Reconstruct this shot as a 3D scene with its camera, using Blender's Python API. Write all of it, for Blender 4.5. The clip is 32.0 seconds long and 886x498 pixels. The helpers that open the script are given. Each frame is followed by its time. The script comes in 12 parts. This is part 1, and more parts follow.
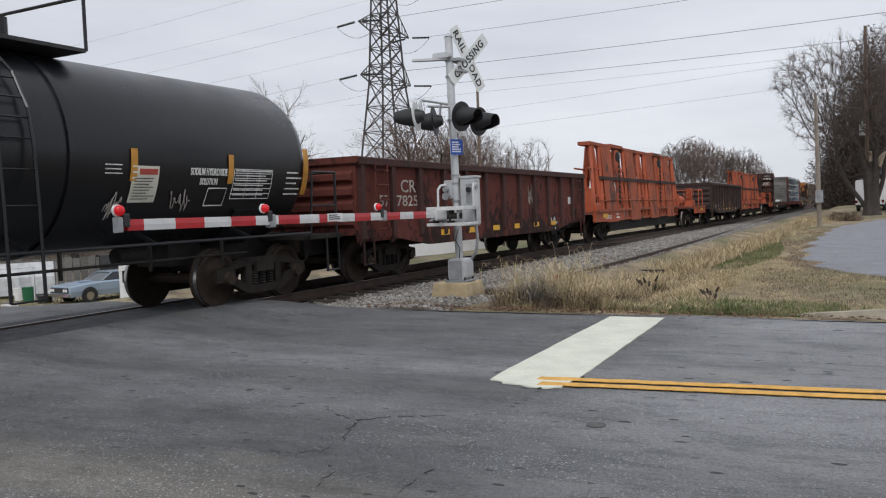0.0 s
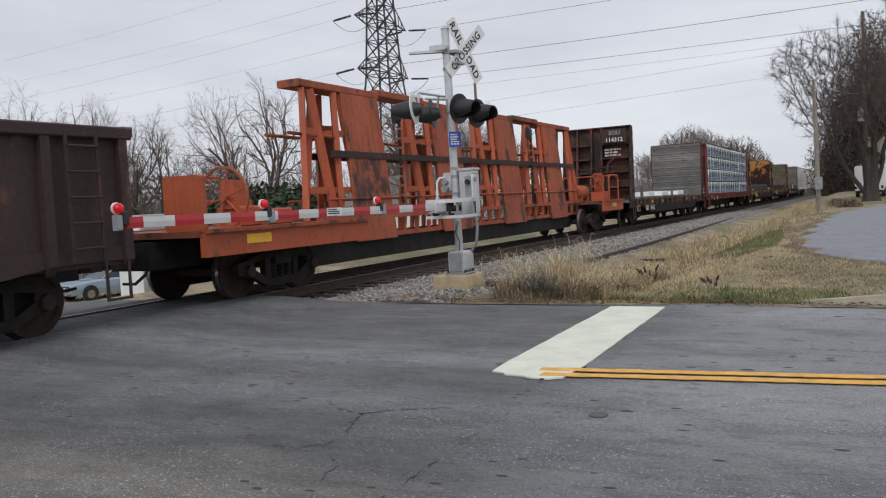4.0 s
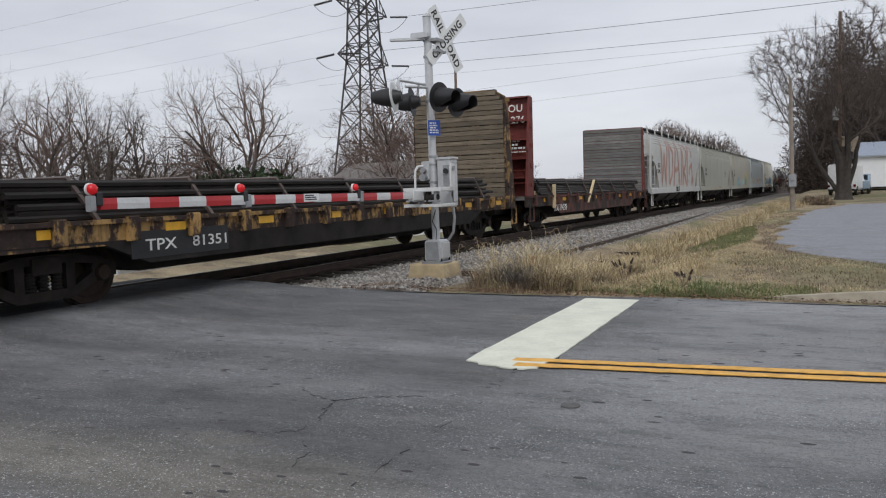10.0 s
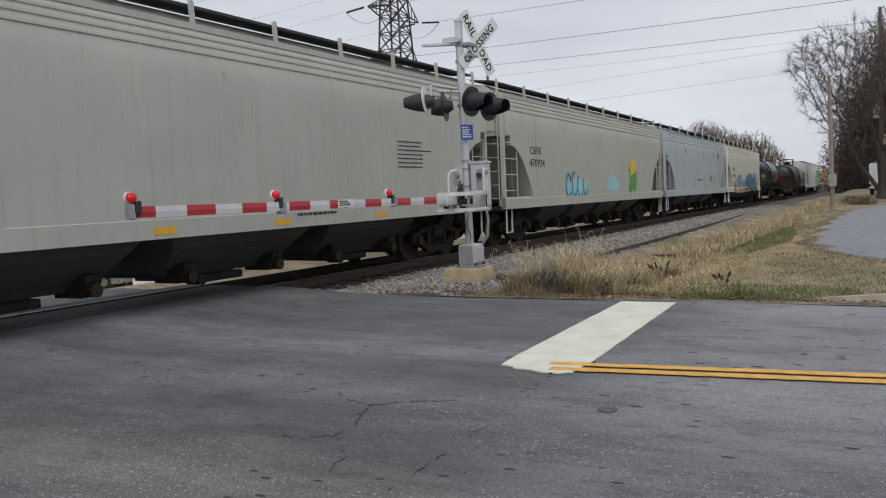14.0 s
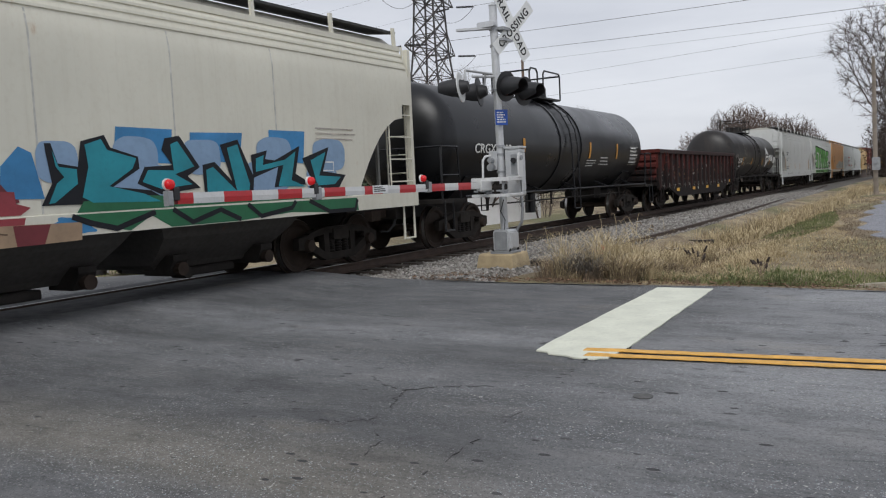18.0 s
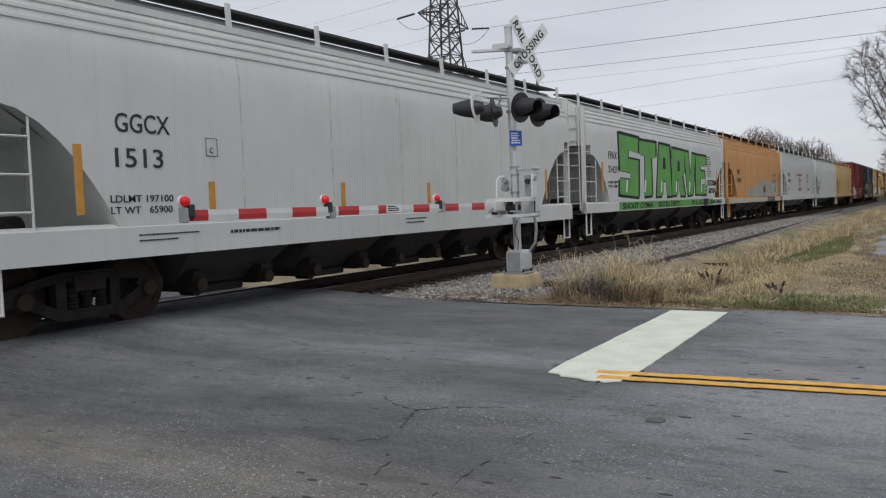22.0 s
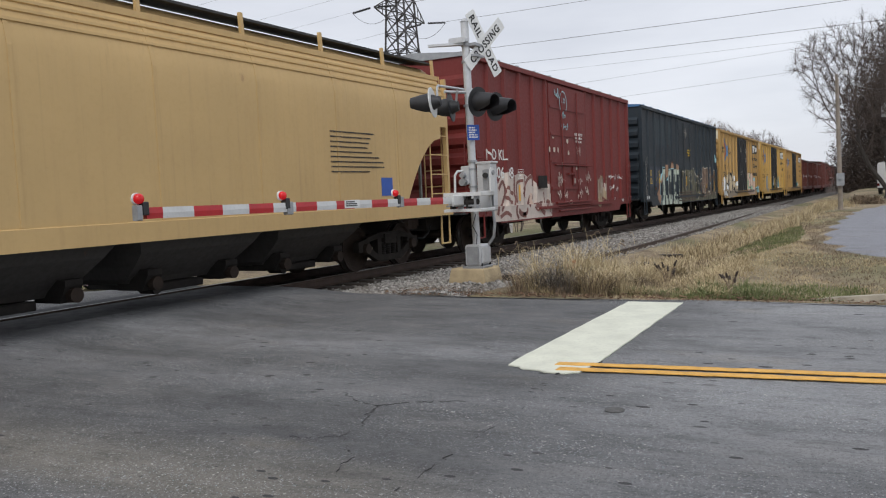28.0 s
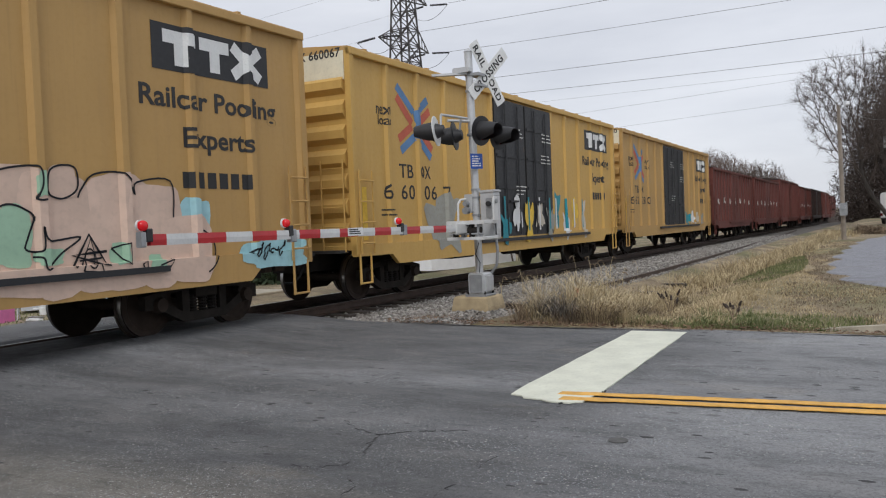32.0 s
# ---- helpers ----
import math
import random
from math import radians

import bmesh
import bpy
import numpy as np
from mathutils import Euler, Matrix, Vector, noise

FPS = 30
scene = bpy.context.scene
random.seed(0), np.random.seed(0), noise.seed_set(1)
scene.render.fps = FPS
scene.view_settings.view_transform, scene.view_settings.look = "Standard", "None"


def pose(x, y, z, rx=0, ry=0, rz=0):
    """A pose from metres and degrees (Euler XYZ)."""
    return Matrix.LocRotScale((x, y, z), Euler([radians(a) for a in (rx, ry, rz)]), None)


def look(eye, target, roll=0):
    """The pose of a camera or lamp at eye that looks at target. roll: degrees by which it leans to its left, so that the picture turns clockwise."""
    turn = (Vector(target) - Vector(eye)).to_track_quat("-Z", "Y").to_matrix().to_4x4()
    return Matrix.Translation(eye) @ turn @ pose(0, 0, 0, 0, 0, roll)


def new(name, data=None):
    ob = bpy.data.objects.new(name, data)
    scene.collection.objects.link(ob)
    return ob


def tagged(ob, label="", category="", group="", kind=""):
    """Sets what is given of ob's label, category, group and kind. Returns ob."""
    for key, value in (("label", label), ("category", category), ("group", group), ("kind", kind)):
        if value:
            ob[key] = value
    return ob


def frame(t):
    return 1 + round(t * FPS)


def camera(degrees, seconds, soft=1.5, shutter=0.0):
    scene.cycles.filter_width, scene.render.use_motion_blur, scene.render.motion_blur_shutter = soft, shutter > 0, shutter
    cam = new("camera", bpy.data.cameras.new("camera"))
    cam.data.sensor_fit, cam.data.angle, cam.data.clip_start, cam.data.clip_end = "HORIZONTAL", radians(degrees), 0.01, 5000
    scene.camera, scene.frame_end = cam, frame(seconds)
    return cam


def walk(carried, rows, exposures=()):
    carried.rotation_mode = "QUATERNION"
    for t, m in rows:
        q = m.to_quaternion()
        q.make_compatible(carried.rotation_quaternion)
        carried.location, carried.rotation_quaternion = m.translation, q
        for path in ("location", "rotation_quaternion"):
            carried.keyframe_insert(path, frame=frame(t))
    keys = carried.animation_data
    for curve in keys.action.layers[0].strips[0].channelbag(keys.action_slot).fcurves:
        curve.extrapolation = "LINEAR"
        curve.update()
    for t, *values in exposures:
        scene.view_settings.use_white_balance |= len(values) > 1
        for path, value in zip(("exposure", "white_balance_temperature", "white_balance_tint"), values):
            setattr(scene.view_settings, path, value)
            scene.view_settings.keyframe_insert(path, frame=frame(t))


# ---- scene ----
# The camera: held by hand at one spot, turning a little
EYE = 1.55
cam = camera(56.6, 32.0, 1.15)
TURNS = [  # seconds, yaw, pitch, roll
    (0, 27.15, -2.80, 2.20),
    (0.5, 27.77, -3.15, 2.29),
    (1, 25.63, -2.96, 2.98),
    (1.5, 26.48, -2.53, 3.07),
    (2, 28.03, -2.50, 2.95),
    (2.5, 28.54, -3.09, 3.10),
    (3, 27.68, -3.25, 3.09),
    (3.5, 27.28, -3.19, 3.15),
    (5.5, 26.25, -4.15, 2.55),
    (6, 25.97, -4.40, 2.41),
    (6.5, 25.86, -4.76, 2.44),
    (7, 25.74, -4.66, 2.38),
    (7.5, 26.54, -3.21, 1.86),
    (8, 25.66, -3.20, 1.88),
    (8.5, 25.69, -3.35, 2.13),
    (9, 25.78, -3.07, 1.96),
    (9.5, 25.62, -2.97, 1.67),
    (10, 25.56, -4.16, 1.75),
    (10.5, 25.35, -3.92, 1.89),
    (11, 24.44, -2.06, 1.64),
    (11.5, 24.66, -2.03, 1.58),
    (12, 25.59, -2.42, 1.24),
    (12.5, 25.65, -2.93, 1.33),
    (13, 26.92, -4.74, 2.74),
    (13.5, 27.36, -4.37, 2.01),
    (14, 27.88, -3.77, 2.49),
    (14.5, 27.83, -3.64, 1.51),
    (16.5, 29.26, -4.40, 2.81),
    (17, 30.83, -3.95, 3.05),
    (17.5, 30.54, -4.51, 2.85),
    (18, 30.27, -4.66, 2.70),
    (18.5, 30.24, -4.60, 2.05),
    (19, 25.74, -4.28, 1.79),
    (19.5, 24.83, -4.00, 0.92),
    (20, 26.02, -4.80, 0.85),
    (20.5, 29.05, -4.44, 2.99),
    (21, 32.12, -3.24, 2.70),
    (21.5, 32.61, -2.58, 3.04),
    (22, 31.22, -3.24, 2.06),
    (22.5, 30.37, -3.70, 1.79),
    (23, 31.04, -3.87, 2.20),
    (23.5, 30.00, -3.01, 2.44),
    (24, 28.29, -3.42, 0.02),
    (24.5, 28.58, -3.70, 0.88),
    (25, 27.31, -3.06, 1.83),
    (25.5, 26.97, -2.87, 1.82),
    (26, 27.85, -3.14, 2.38),
    (26.5, 27.84, -3.21, 2.64),
    (28.5, 28.54, -3.78, 2.69),
    (29, 28.98, -3.04, 2.85),
    (29.5, 30.08, -3.19, 3.29),
    (30, 30.30, -2.92, 2.99),
    (30.5, 29.57, -2.42, 2.71),
    (31, 29.05, -2.04, 3.05),
    (31.5, 28.38, -1.66, 3.49),
    (32, 28.55, -1.76, 2.37),
]
walk(cam, [(t, pose(0, 0, EYE, 90 + pitch, roll, yaw)) for t, yaw, pitch, roll in TURNS],
     [(0.0, 0.02), (2.0, -0.06), (4.5, -0.03), (6.0, -0.1), (9.0, -0.08), (12.0, -0.04), (14.0, -0.1), (17.0, -0.02), (19.0, -0.08), (22.0, -0.1), (26.0, -0.12), (27.2, -0.05), (28.6, 0.16), (29.5, 0.12), (31.0, 0.02), (32.0, 0.03)])

# ---- light: an even overcast sky and a broad veiled sun ----
SUN_UP, SUN_ROUND = 46, 200
world = bpy.data.worlds.new("overcast")
scene.world = world
world.use_nodes = True
wn, wl = world.node_tree.nodes, world.node_tree.links
wn.clear()
w_out, w_bg = wn.new("ShaderNodeOutputWorld"), wn.new("ShaderNodeBackground")
w_sky = wn.new("ShaderNodeTexSky")
w_sky.sky_type, w_sky.sun_disc = "NISHITA", False
w_sky.sun_elevation, w_sky.sun_rotation = radians(SUN_UP), radians(SUN_ROUND)
w_dim = wn.new("ShaderNodeVectorMath")
w_dim.operation = "SCALE"
w_dim.inputs["Scale"].default_value = 0.09
w_co, w_map, w_noise = wn.new("ShaderNodeTexCoord"), wn.new("ShaderNodeMapping"), wn.new("ShaderNodeTexNoise")
w_map.inputs["Scale"].default_value = (1.3, 1.3, 6.0)
w_noise.inputs["Scale"].default_value, w_noise.inputs["Detail"].default_value = 1.6, 7.0
w_noise.inputs["Roughness"].default_value = 0.55
w_ramp = wn.new("ShaderNodeValToRGB")
w_ramp.color_ramp.elements[0].position, w_ramp.color_ramp.elements[0].color = 0.34, (0.66, 0.685, 0.755, 1)
w_ramp.color_ramp.elements[1].position, w_ramp.color_ramp.elements[1].color = 0.68, (0.84, 0.862, 0.925, 1)
w_mix = wn.new("ShaderNodeMix")
w_mix.data_type = "RGBA"
w_mix.inputs["Factor"].default_value = 0.9
wl.new(w_sky.outputs["Color"], w_dim.inputs[0])
wl.new(w_co.outputs["Generated"], w_map.inputs["Vector"])
wl.new(w_map.outputs["Vector"], w_noise.inputs["Vector"])
wl.new(w_noise.outputs["Fac"], w_ramp.inputs["Fac"])
wl.new(w_dim.outputs["Vector"], w_mix.inputs["A"])
wl.new(w_ramp.outputs["Color"], w_mix.inputs["B"])
wl.new(w_mix.outputs["Result"], w_bg.inputs["Color"])
w_bg.inputs["Strength"].default_value = 1.0
wl.new(w_bg.outputs["Background"], w_out.inputs["Surface"])
sun = new("sun", bpy.data.lights.new("sun", "SUN"))
sun.data.energy, sun.data.angle, sun.data.color = 1.3, radians(25), (1.0, 0.985, 0.96)
sun.matrix_world = look((0, 0, 60), (math.sin(radians(20)) * -30, math.cos(radians(20)) * 30, 28))


# ---- materials ----
def node_mat(name):
    m = bpy.data.materials.new(name)
    m.use_nodes = True
    n = m.node_tree.nodes
    return m, n, m.node_tree.links, n["Principled BSDF"]


def tex(n, l, co, scale, detail=4.0, stretch=(1, 1, 1), rough=0.55):
    mp, t = n.new("ShaderNodeMapping"), n.new("ShaderNodeTexNoise")
    mp.inputs["Scale"].default_value = stretch
    t.inputs["Scale"].default_value, t.inputs["Detail"].default_value, t.inputs["Roughness"].default_value = scale, detail, rough
    l.new(co, mp.inputs["Vector"])
    l.new(mp.outputs["Vector"], t.inputs["Vector"])
    return t.outputs["Fac"]


def ramp(n, l, fac, a, b, ca=(0, 0, 0, 1), cb=(1, 1, 1, 1)):
    r = n.new("ShaderNodeValToRGB")
    r.color_ramp.elements[0].position, r.color_ramp.elements[0].color = a, ca
    r.color_ramp.elements[1].position, r.color_ramp.elements[1].color = b, cb
    l.new(fac, r.inputs["Fac"])
    return r.outputs["Color"]


def mix(n, l, fac, a, b, kind="MIX"):
    x = n.new("ShaderNodeMix")
    x.data_type, x.blend_type = "RGBA", kind
    for s, v in (("Factor", fac), ("A", a), ("B", b)):
        if isinstance(v, (int, float)):
            x.inputs[s].default_value = v
        elif isinstance(v, tuple):
            x.inputs[s].default_value = (*v, 1) if len(v) == 3 else v
        else:
            l.new(v, x.inputs[s])
    return x.outputs["Result"]


def graded(n, l, fac, stops):
    """A grey that runs through (place, value) stops."""
    r = n.new("ShaderNodeValToRGB")
    r.color_ramp.interpolation = "EASE"
    e = r.color_ramp.elements
    while len(e) < len(stops):
        e.new(0.5)
    for k, (p, v) in enumerate(stops):
        e[k].position, e[k].color = p, (*v, 1) if isinstance(v, tuple) else (v * 0.985, v, v * 1.03, 1)
    l.new(fac, r.inputs["Fac"])
    return r.outputs["Color"]


def bumped(n, l, b, fac, strength, dist=0.02):
    k = n.new("ShaderNodeBump")
    k.inputs["Strength"].default_value, k.inputs["Distance"].default_value = strength, dist
    l.new(fac, k.inputs["Height"])
    l.new(k.outputs["Normal"], b.inputs["Normal"])


def scaled(c, k):
    return tuple(min(1.0, v * k) for v in c)


def paint(name, col, rust=0.15, streak=0.35, rough=0.55, dirt=(0.09, 0.075, 0.06), rustcol=(0.16, 0.06, 0.025), rs=1.3, even=0.0):
    """Weathered paint: broad fading, rain streaks, specks and patches of rust. even: how little it has mottled."""
    m, n, l, b = node_mat(name)
    co = n.new("ShaderNodeTexCoord").outputs["Object"]
    fade = tex(n, l, co, 0.7, 5)
    k = 1 - even
    c = mix(n, l, ramp(n, l, fade, 0.3, 0.72), scaled(col, 1 - 0.18 * k - 0.03), scaled(col, 1 + 0.12 * k + 0.02))
    st = tex(n, l, co, 2.6, 5, (2.4, 2.4, 0.1 if even else 0.16), 0.6)
    c = mix(n, l, mix(n, l, streak, (0, 0, 0), ramp(n, l, st, 0.5, 0.8)), c, dirt)
    run = tex(n, l, co, 7.0, 4, (1.6, 1.6, 0.05), 0.6)
    c = mix(n, l, mix(n, l, streak * 0.7, (0, 0, 0), ramp(n, l, run, 0.58, 0.74)), c, scaled(dirt, 0.8))
    grime = tex(n, l, co, 14, 6)
    c = mix(n, l, mix(n, l, 0.25 * k + 0.05, (0, 0, 0), ramp(n, l, grime, 0.5, 0.75)), c, dirt)
    if rust:
        ru = tex(n, l, co, rs, 9, (1, 1, 0.6), 0.7)
        e = 0.72 - 0.36 * rust
        mask = ramp(n, l, ru, e, e + 0.05)
        tone = graded(n, l, tex(n, l, co, rs * 2.2, 7, (1, 1, 0.7), 0.7), [(0.35, scaled(rustcol, 0.45)), (0.52, rustcol), (0.68, scaled(rustcol, 2.3))])
        c = mix(n, l, mask, c, tone)
        halo = ramp(n, l, ru, e - 0.05, e + 0.02)
        c = mix(n, l, mix(n, l, 0.35, (0, 0, 0), halo), c, scaled(rustcol, 1.2))
    l.new(c, b.inputs["Base Color"])
    l.new(ramp(n, l, grime, 0.2, 0.9, (rough - 0.12,) * 3 + (1,), (min(1, rough + 0.2),) * 3 + (1,)), b.inputs["Roughness"])
    bumped(n, l, b, tex(n, l, co, 3.0, 6), 0.25 * k, 0.02)
    return m


def plain(name, col, rough=0.6, metal=0.0, var=0.25, scale=6.0, bump=0.15, glow=0.0, gloss=0.5):
    m, n, l, b = node_mat(name)
    co = n.new("ShaderNodeTexCoord").outputs["Object"]
    a, d = tex(n, l, co, scale, 6), tex(n, l, co, scale * 9, 4)
    c = mix(n, l, ramp(n, l, a, 0.3, 0.7), scaled(col, 1 - var), scaled(col, 1 + var))
    c = mix(n, l, mix(n, l, 0.3, (0, 0, 0), ramp(n, l, d, 0.5, 0.8)), c, scaled(col, 0.55))
    l.new(c, b.inputs["Base Color"])
    b.inputs["Roughness"].default_value, b.inputs["Metallic"].default_value = rough, metal
    b.inputs["Specular IOR Level"].default_value = gloss
    if glow:
        b.inputs["Emission Color"].default_value = (*col, 1)
        b.inputs["Emission Strength"].default_value = glow
    if bump:
        bumped(n, l, b, d, bump, 0.01)
    return m


# bays below the sill: grime, plus the shade under the car put into the colour
UNDER = paint("hopper_underside_grime_shade", (0.06, 0.055, 0.05), 0.1, 0.4, 0.7, (0.04, 0.035, 0.03))
STEEL = plain("grimy_steel", (0.025, 0.022, 0.02), 0.75, 0.0, 0.35, 3, gloss=0.18)
TRUCK = plain("truck_cast_steel", (0.026, 0.022, 0.019), 0.85, 0.0, 0.4, 4, gloss=0.18)
WHEEL = plain("wheel_rust", (0.036, 0.025, 0.019), 0.75, 0.0, 0.3, 5, gloss=0.25)
TREAD = plain("polished_tread", (0.35, 0.34, 0.33), 0.3, 0.9, 0.2, 5)


def tank_paint(name, col, dirt, rough, k):
    """Dark glossy tank paint with soft run-off streaks and scuffs."""
    m, n, l, b = node_mat(name)
    co = n.new("ShaderNodeTexCoord").outputs["Object"]
    st = tex(n, l, co, 1.8, 5, (2.0, 2.0, 0.15), 0.6)
    c = mix(n, l, mix(n, l, k, (0, 0, 0), ramp(n, l, st, 0.45, 0.8)), col, dirt)
    c = mix(n, l, mix(n, l, k, (0, 0, 0), ramp(n, l, tex(n, l, co, 2.2, 3), 0.62, 0.68)), c, scaled(col, 0.4))
    l.new(c, b.inputs["Base Color"])
    b.inputs["Specular IOR Level"].default_value = 0.42
    l.new(ramp(n, l, tex(n, l, co, 0.8, 3), 0.3, 0.7, (rough - 0.05,) * 3 + (1,), (rough + 0.08,) * 3 + (1,)), b.inputs["Roughness"])
    return m


BLACK = tank_paint("tank_black", (0.0075, 0.008, 0.0098), (0.014, 0.013, 0.0125), 0.3, 0.4)
TARP = plain("pale_tarp", (0.5, 0.51, 0.52), 0.6, 0, 0.2, 3, 0.2)
ORANGE_DARK = paint("deck_rust_orange", (0.24, 0.065, 0.035), 0.5, 0.6, 0.75, (0.05, 0.025, 0.02), (0.045, 0.022, 0.017), 1.8)
ORANGE_WORN = paint("frame_orange_worn", (0.38, 0.088, 0.036), 0.46, 0.8, 0.7, (0.09, 0.035, 0.025), (0.07, 0.03, 0.022), 1.5)
BLACK_OLD = tank_paint("tank_black_old", (0.0155, 0.0135, 0.012), (0.036, 0.026, 0.02), 0.38, 0.7)
CR_FRAME = paint("gondola_oxide_frame", (0.058, 0.02, 0.0165), 0.4, 0.5, 0.8, (0.03, 0.019, 0.017), (0.025, 0.015, 0.013))
DARK_BROWN = paint("gondola_dark", (0.042, 0.023, 0.02), 0.35, 0.4, 0.75, (0.03, 0.022, 0.02), (0.1, 0.045, 0.03))
GONDOLA_DARK = paint("gondola_dark_frame", (0.03, 0.0125, 0.011), 0.3, 0.5, 0.85, (0.015, 0.012, 0.012), (0.07, 0.018, 0.014))
ORANGE = paint("frame_orange", (0.43, 0.088, 0.032), 0.28, 0.45, 0.6, (0.14, 0.05, 0.03), (0.1, 0.04, 0.03))
FLAT_BROWN = paint("flatcar_brown", (0.12, 0.042, 0.029), 0.68, 0.6, 0.75, (0.03, 0.022, 0.018), (0.026, 0.017, 0.014), 2.4)
FLAT_YELLOW = paint("flatcar_yellow", (0.4, 0.24, 0.085), 0.74, 0.85, 0.8, (0.035, 0.022, 0.016), (0.03, 0.017, 0.013), 2.6)


def flaking(name, col, mid, dark, low, high):
    """Old yellow paint flaking off dark rust, more of it gone towards the foot of the sheet (low to high, in metres)."""
    m, n, l, b = node_mat(name)
    co = n.new("ShaderNodeTexCoord").outputs["Object"]
    xyz = n.new("ShaderNodeSeparateXYZ")
    l.new(co, xyz.inputs[0])
    rng = n.new("ShaderNodeMapRange")
    l.new(xyz.outputs["Z"], rng.inputs["Value"])
    for k, v in zip(("From Min", "From Max", "To Min", "To Max"), (low, high, 0.17, -0.07)):
        rng.inputs[k].default_value = v
    broad, flake = tex(n, l, co, 1.1, 4, (1, 1, 0.8)), tex(n, l, co, 5.5, 9, (1, 1, 0.62), 0.68)
    both = n.new("ShaderNodeMath")
    both.operation = "ADD"
    l.new(mix(n, l, 0.55, broad, flake), both.inputs[0])
    l.new(rng.outputs["Result"], both.inputs[1])
    v = both.outputs[0]
    c = mix(n, l, ramp(n, l, tex(n, l, co, 3.0, 5, (2.4, 2.4, 0.2)), 0.4, 0.75), col, scaled(mid, 1.7))
    c = mix(n, l, ramp(n, l, v, 0.455, 0.49), c, mid)
    tone = graded(n, l, tex(n, l, co, 9.0, 7, (1, 1, 0.8), 0.7), [(0.36, scaled(dark, 0.6)), (0.55, dark), (0.72, scaled(mid, 0.6))])
    c = mix(n, l, ramp(n, l, v, 0.497, 0.515), c, tone)
    l.new(c, b.inputs["Base Color"])
    b.inputs["Roughness"].default_value = 0.85
    b.inputs["Specular IOR Level"].default_value = 0.25
    bumped(n, l, b, v, 0.4, 0.02)
    return m


RUSTY_YELLOW = flaking("bulkhead_rusty_yellow", (0.42, 0.2, 0.05), (0.2, 0.075, 0.025), (0.026, 0.015, 0.013), 1.6, 4.3)
CR_BROWN = flaking("gondola_oxide", (0.12, 0.034, 0.025), (0.075, 0.024, 0.019), (0.034, 0.018, 0.0155), -1.0, 1.5)
RED_BROWN = flaking("gondola_red", (0.1, 0.02, 0.016), (0.055, 0.016, 0.0135), (0.017, 0.013, 0.0125), 0.75, 2.05)
MAROON = paint("bulkhead_maroon", (0.16, 0.03, 0.024), 0.2, 0.35, 0.6, (0.05, 0.02, 0.018))
HOP_WHITE = paint("hopper_white", (0.58, 0.59, 0.57), 0.05, 0.22, 0.5, (0.38, 0.35, 0.29), even=0.75)
HOP_GREY = paint("hopper_grey", (0.46, 0.46, 0.41), 0.05, 0.3, 0.55, (0.3, 0.28, 0.23), even=0.75)
# pale car paint darkened by hand for the shade on bays and end braces
SHADED_GREY = paint("hopper_shaded_grey", (0.17, 0.17, 0.16), 0.1, 0.4, 0.7, (0.1, 0.09, 0.08))
HOP_PALE = paint("hopper_pale_grey", (0.56, 0.585, 0.575), 0.05, 0.25, 0.5, (0.34, 0.33, 0.29), even=0.75)
HOP_TAN = paint("hopper_tan_grey", (0.46, 0.45, 0.39), 0.08, 0.32, 0.6, (0.26, 0.24, 0.19), even=0.75)
HOP_BLUE = paint("hopper_blue_grey", (0.43, 0.47, 0.48), 0.12, 0.25, 0.5, (0.3, 0.29, 0.26), (0.4, 0.22, 0.08), even=0.75)
HOP_ORANGE = paint("hopper_orange", (0.55, 0.285, 0.105), 0.06, 0.35, 0.55, (0.4, 0.2, 0.08), even=0.75)
HOP_BUFF = paint("hopper_buff", (0.57, 0.39, 0.17), 0.05, 0.3, 0.55, (0.4, 0.25, 0.12), even=0.75)
HOP_CREAM = paint("hopper_cream", (0.69, 0.67, 0.57), 0.05, 0.17, 0.5, (0.42, 0.36, 0.26), (0.35, 0.2, 0.08), even=0.75)
BOX_RED = paint("boxcar_red", (0.165, 0.019, 0.015), 0.1, 0.3, 0.6, (0.06, 0.018, 0.016), even=0.75)
BOX_GREEN = paint("boxcar_dark_green", (0.012, 0.022, 0.031), 0.12, 0.25, 0.5, (0.07, 0.06, 0.05), even=0.75)
BOX_YELLOW = paint("boxcar_yellow", (0.47, 0.285, 0.095), 0.04, 0.25, 0.55, (0.3, 0.18, 0.075), even=0.75)
BOX_YELLOW2 = paint("boxcar_bright_yellow", (0.58, 0.36, 0.1), 0.05, 0.22, 0.55, (0.4, 0.22, 0.06), even=0.75)
BOX_OXIDE = paint("boxcar_oxide", (0.135, 0.035, 0.026), 0.15, 0.3, 0.65, (0.06, 0.025, 0.02))
DOOR_BLACK = paint("boxcar_door_black", (0.016, 0.017, 0.02), 0.05, 0.2, 0.5, (0.05, 0.045, 0.04), even=0.75)
BLUE_EDGE = paint("roof_blue", (0.05, 0.16, 0.34), 0.1, 0.3, 0.5)
WHITE_MARK = plain("white_lettering", (0.75, 0.75, 0.72), 0.6, 0, 0.2, 4)
FADED_MARK = plain("faded_lettering", (0.42, 0.38, 0.34), 0.7, 0, 0.4, 3)
BLACK_MARK = plain("black_lettering", (0.02, 0.02, 0.021), 0.55, 0, 0.25, 4)
RED_MARK = plain("red_lettering", (0.42, 0.07, 0.05), 0.6, 0, 0.2, 4)
YELLOW_MARK = plain("yellow_lettering", (0.75, 0.5, 0.06), 0.6, 0, 0.2, 4)
REFLECT = plain("reflector_yellow", (0.78, 0.42, 0.03), 0.35, 0, 0.15, 8)
ORANGE_STRIP = plain("reflector_orange", (0.55, 0.26, 0.04), 0.45, 0, 0.2, 6)
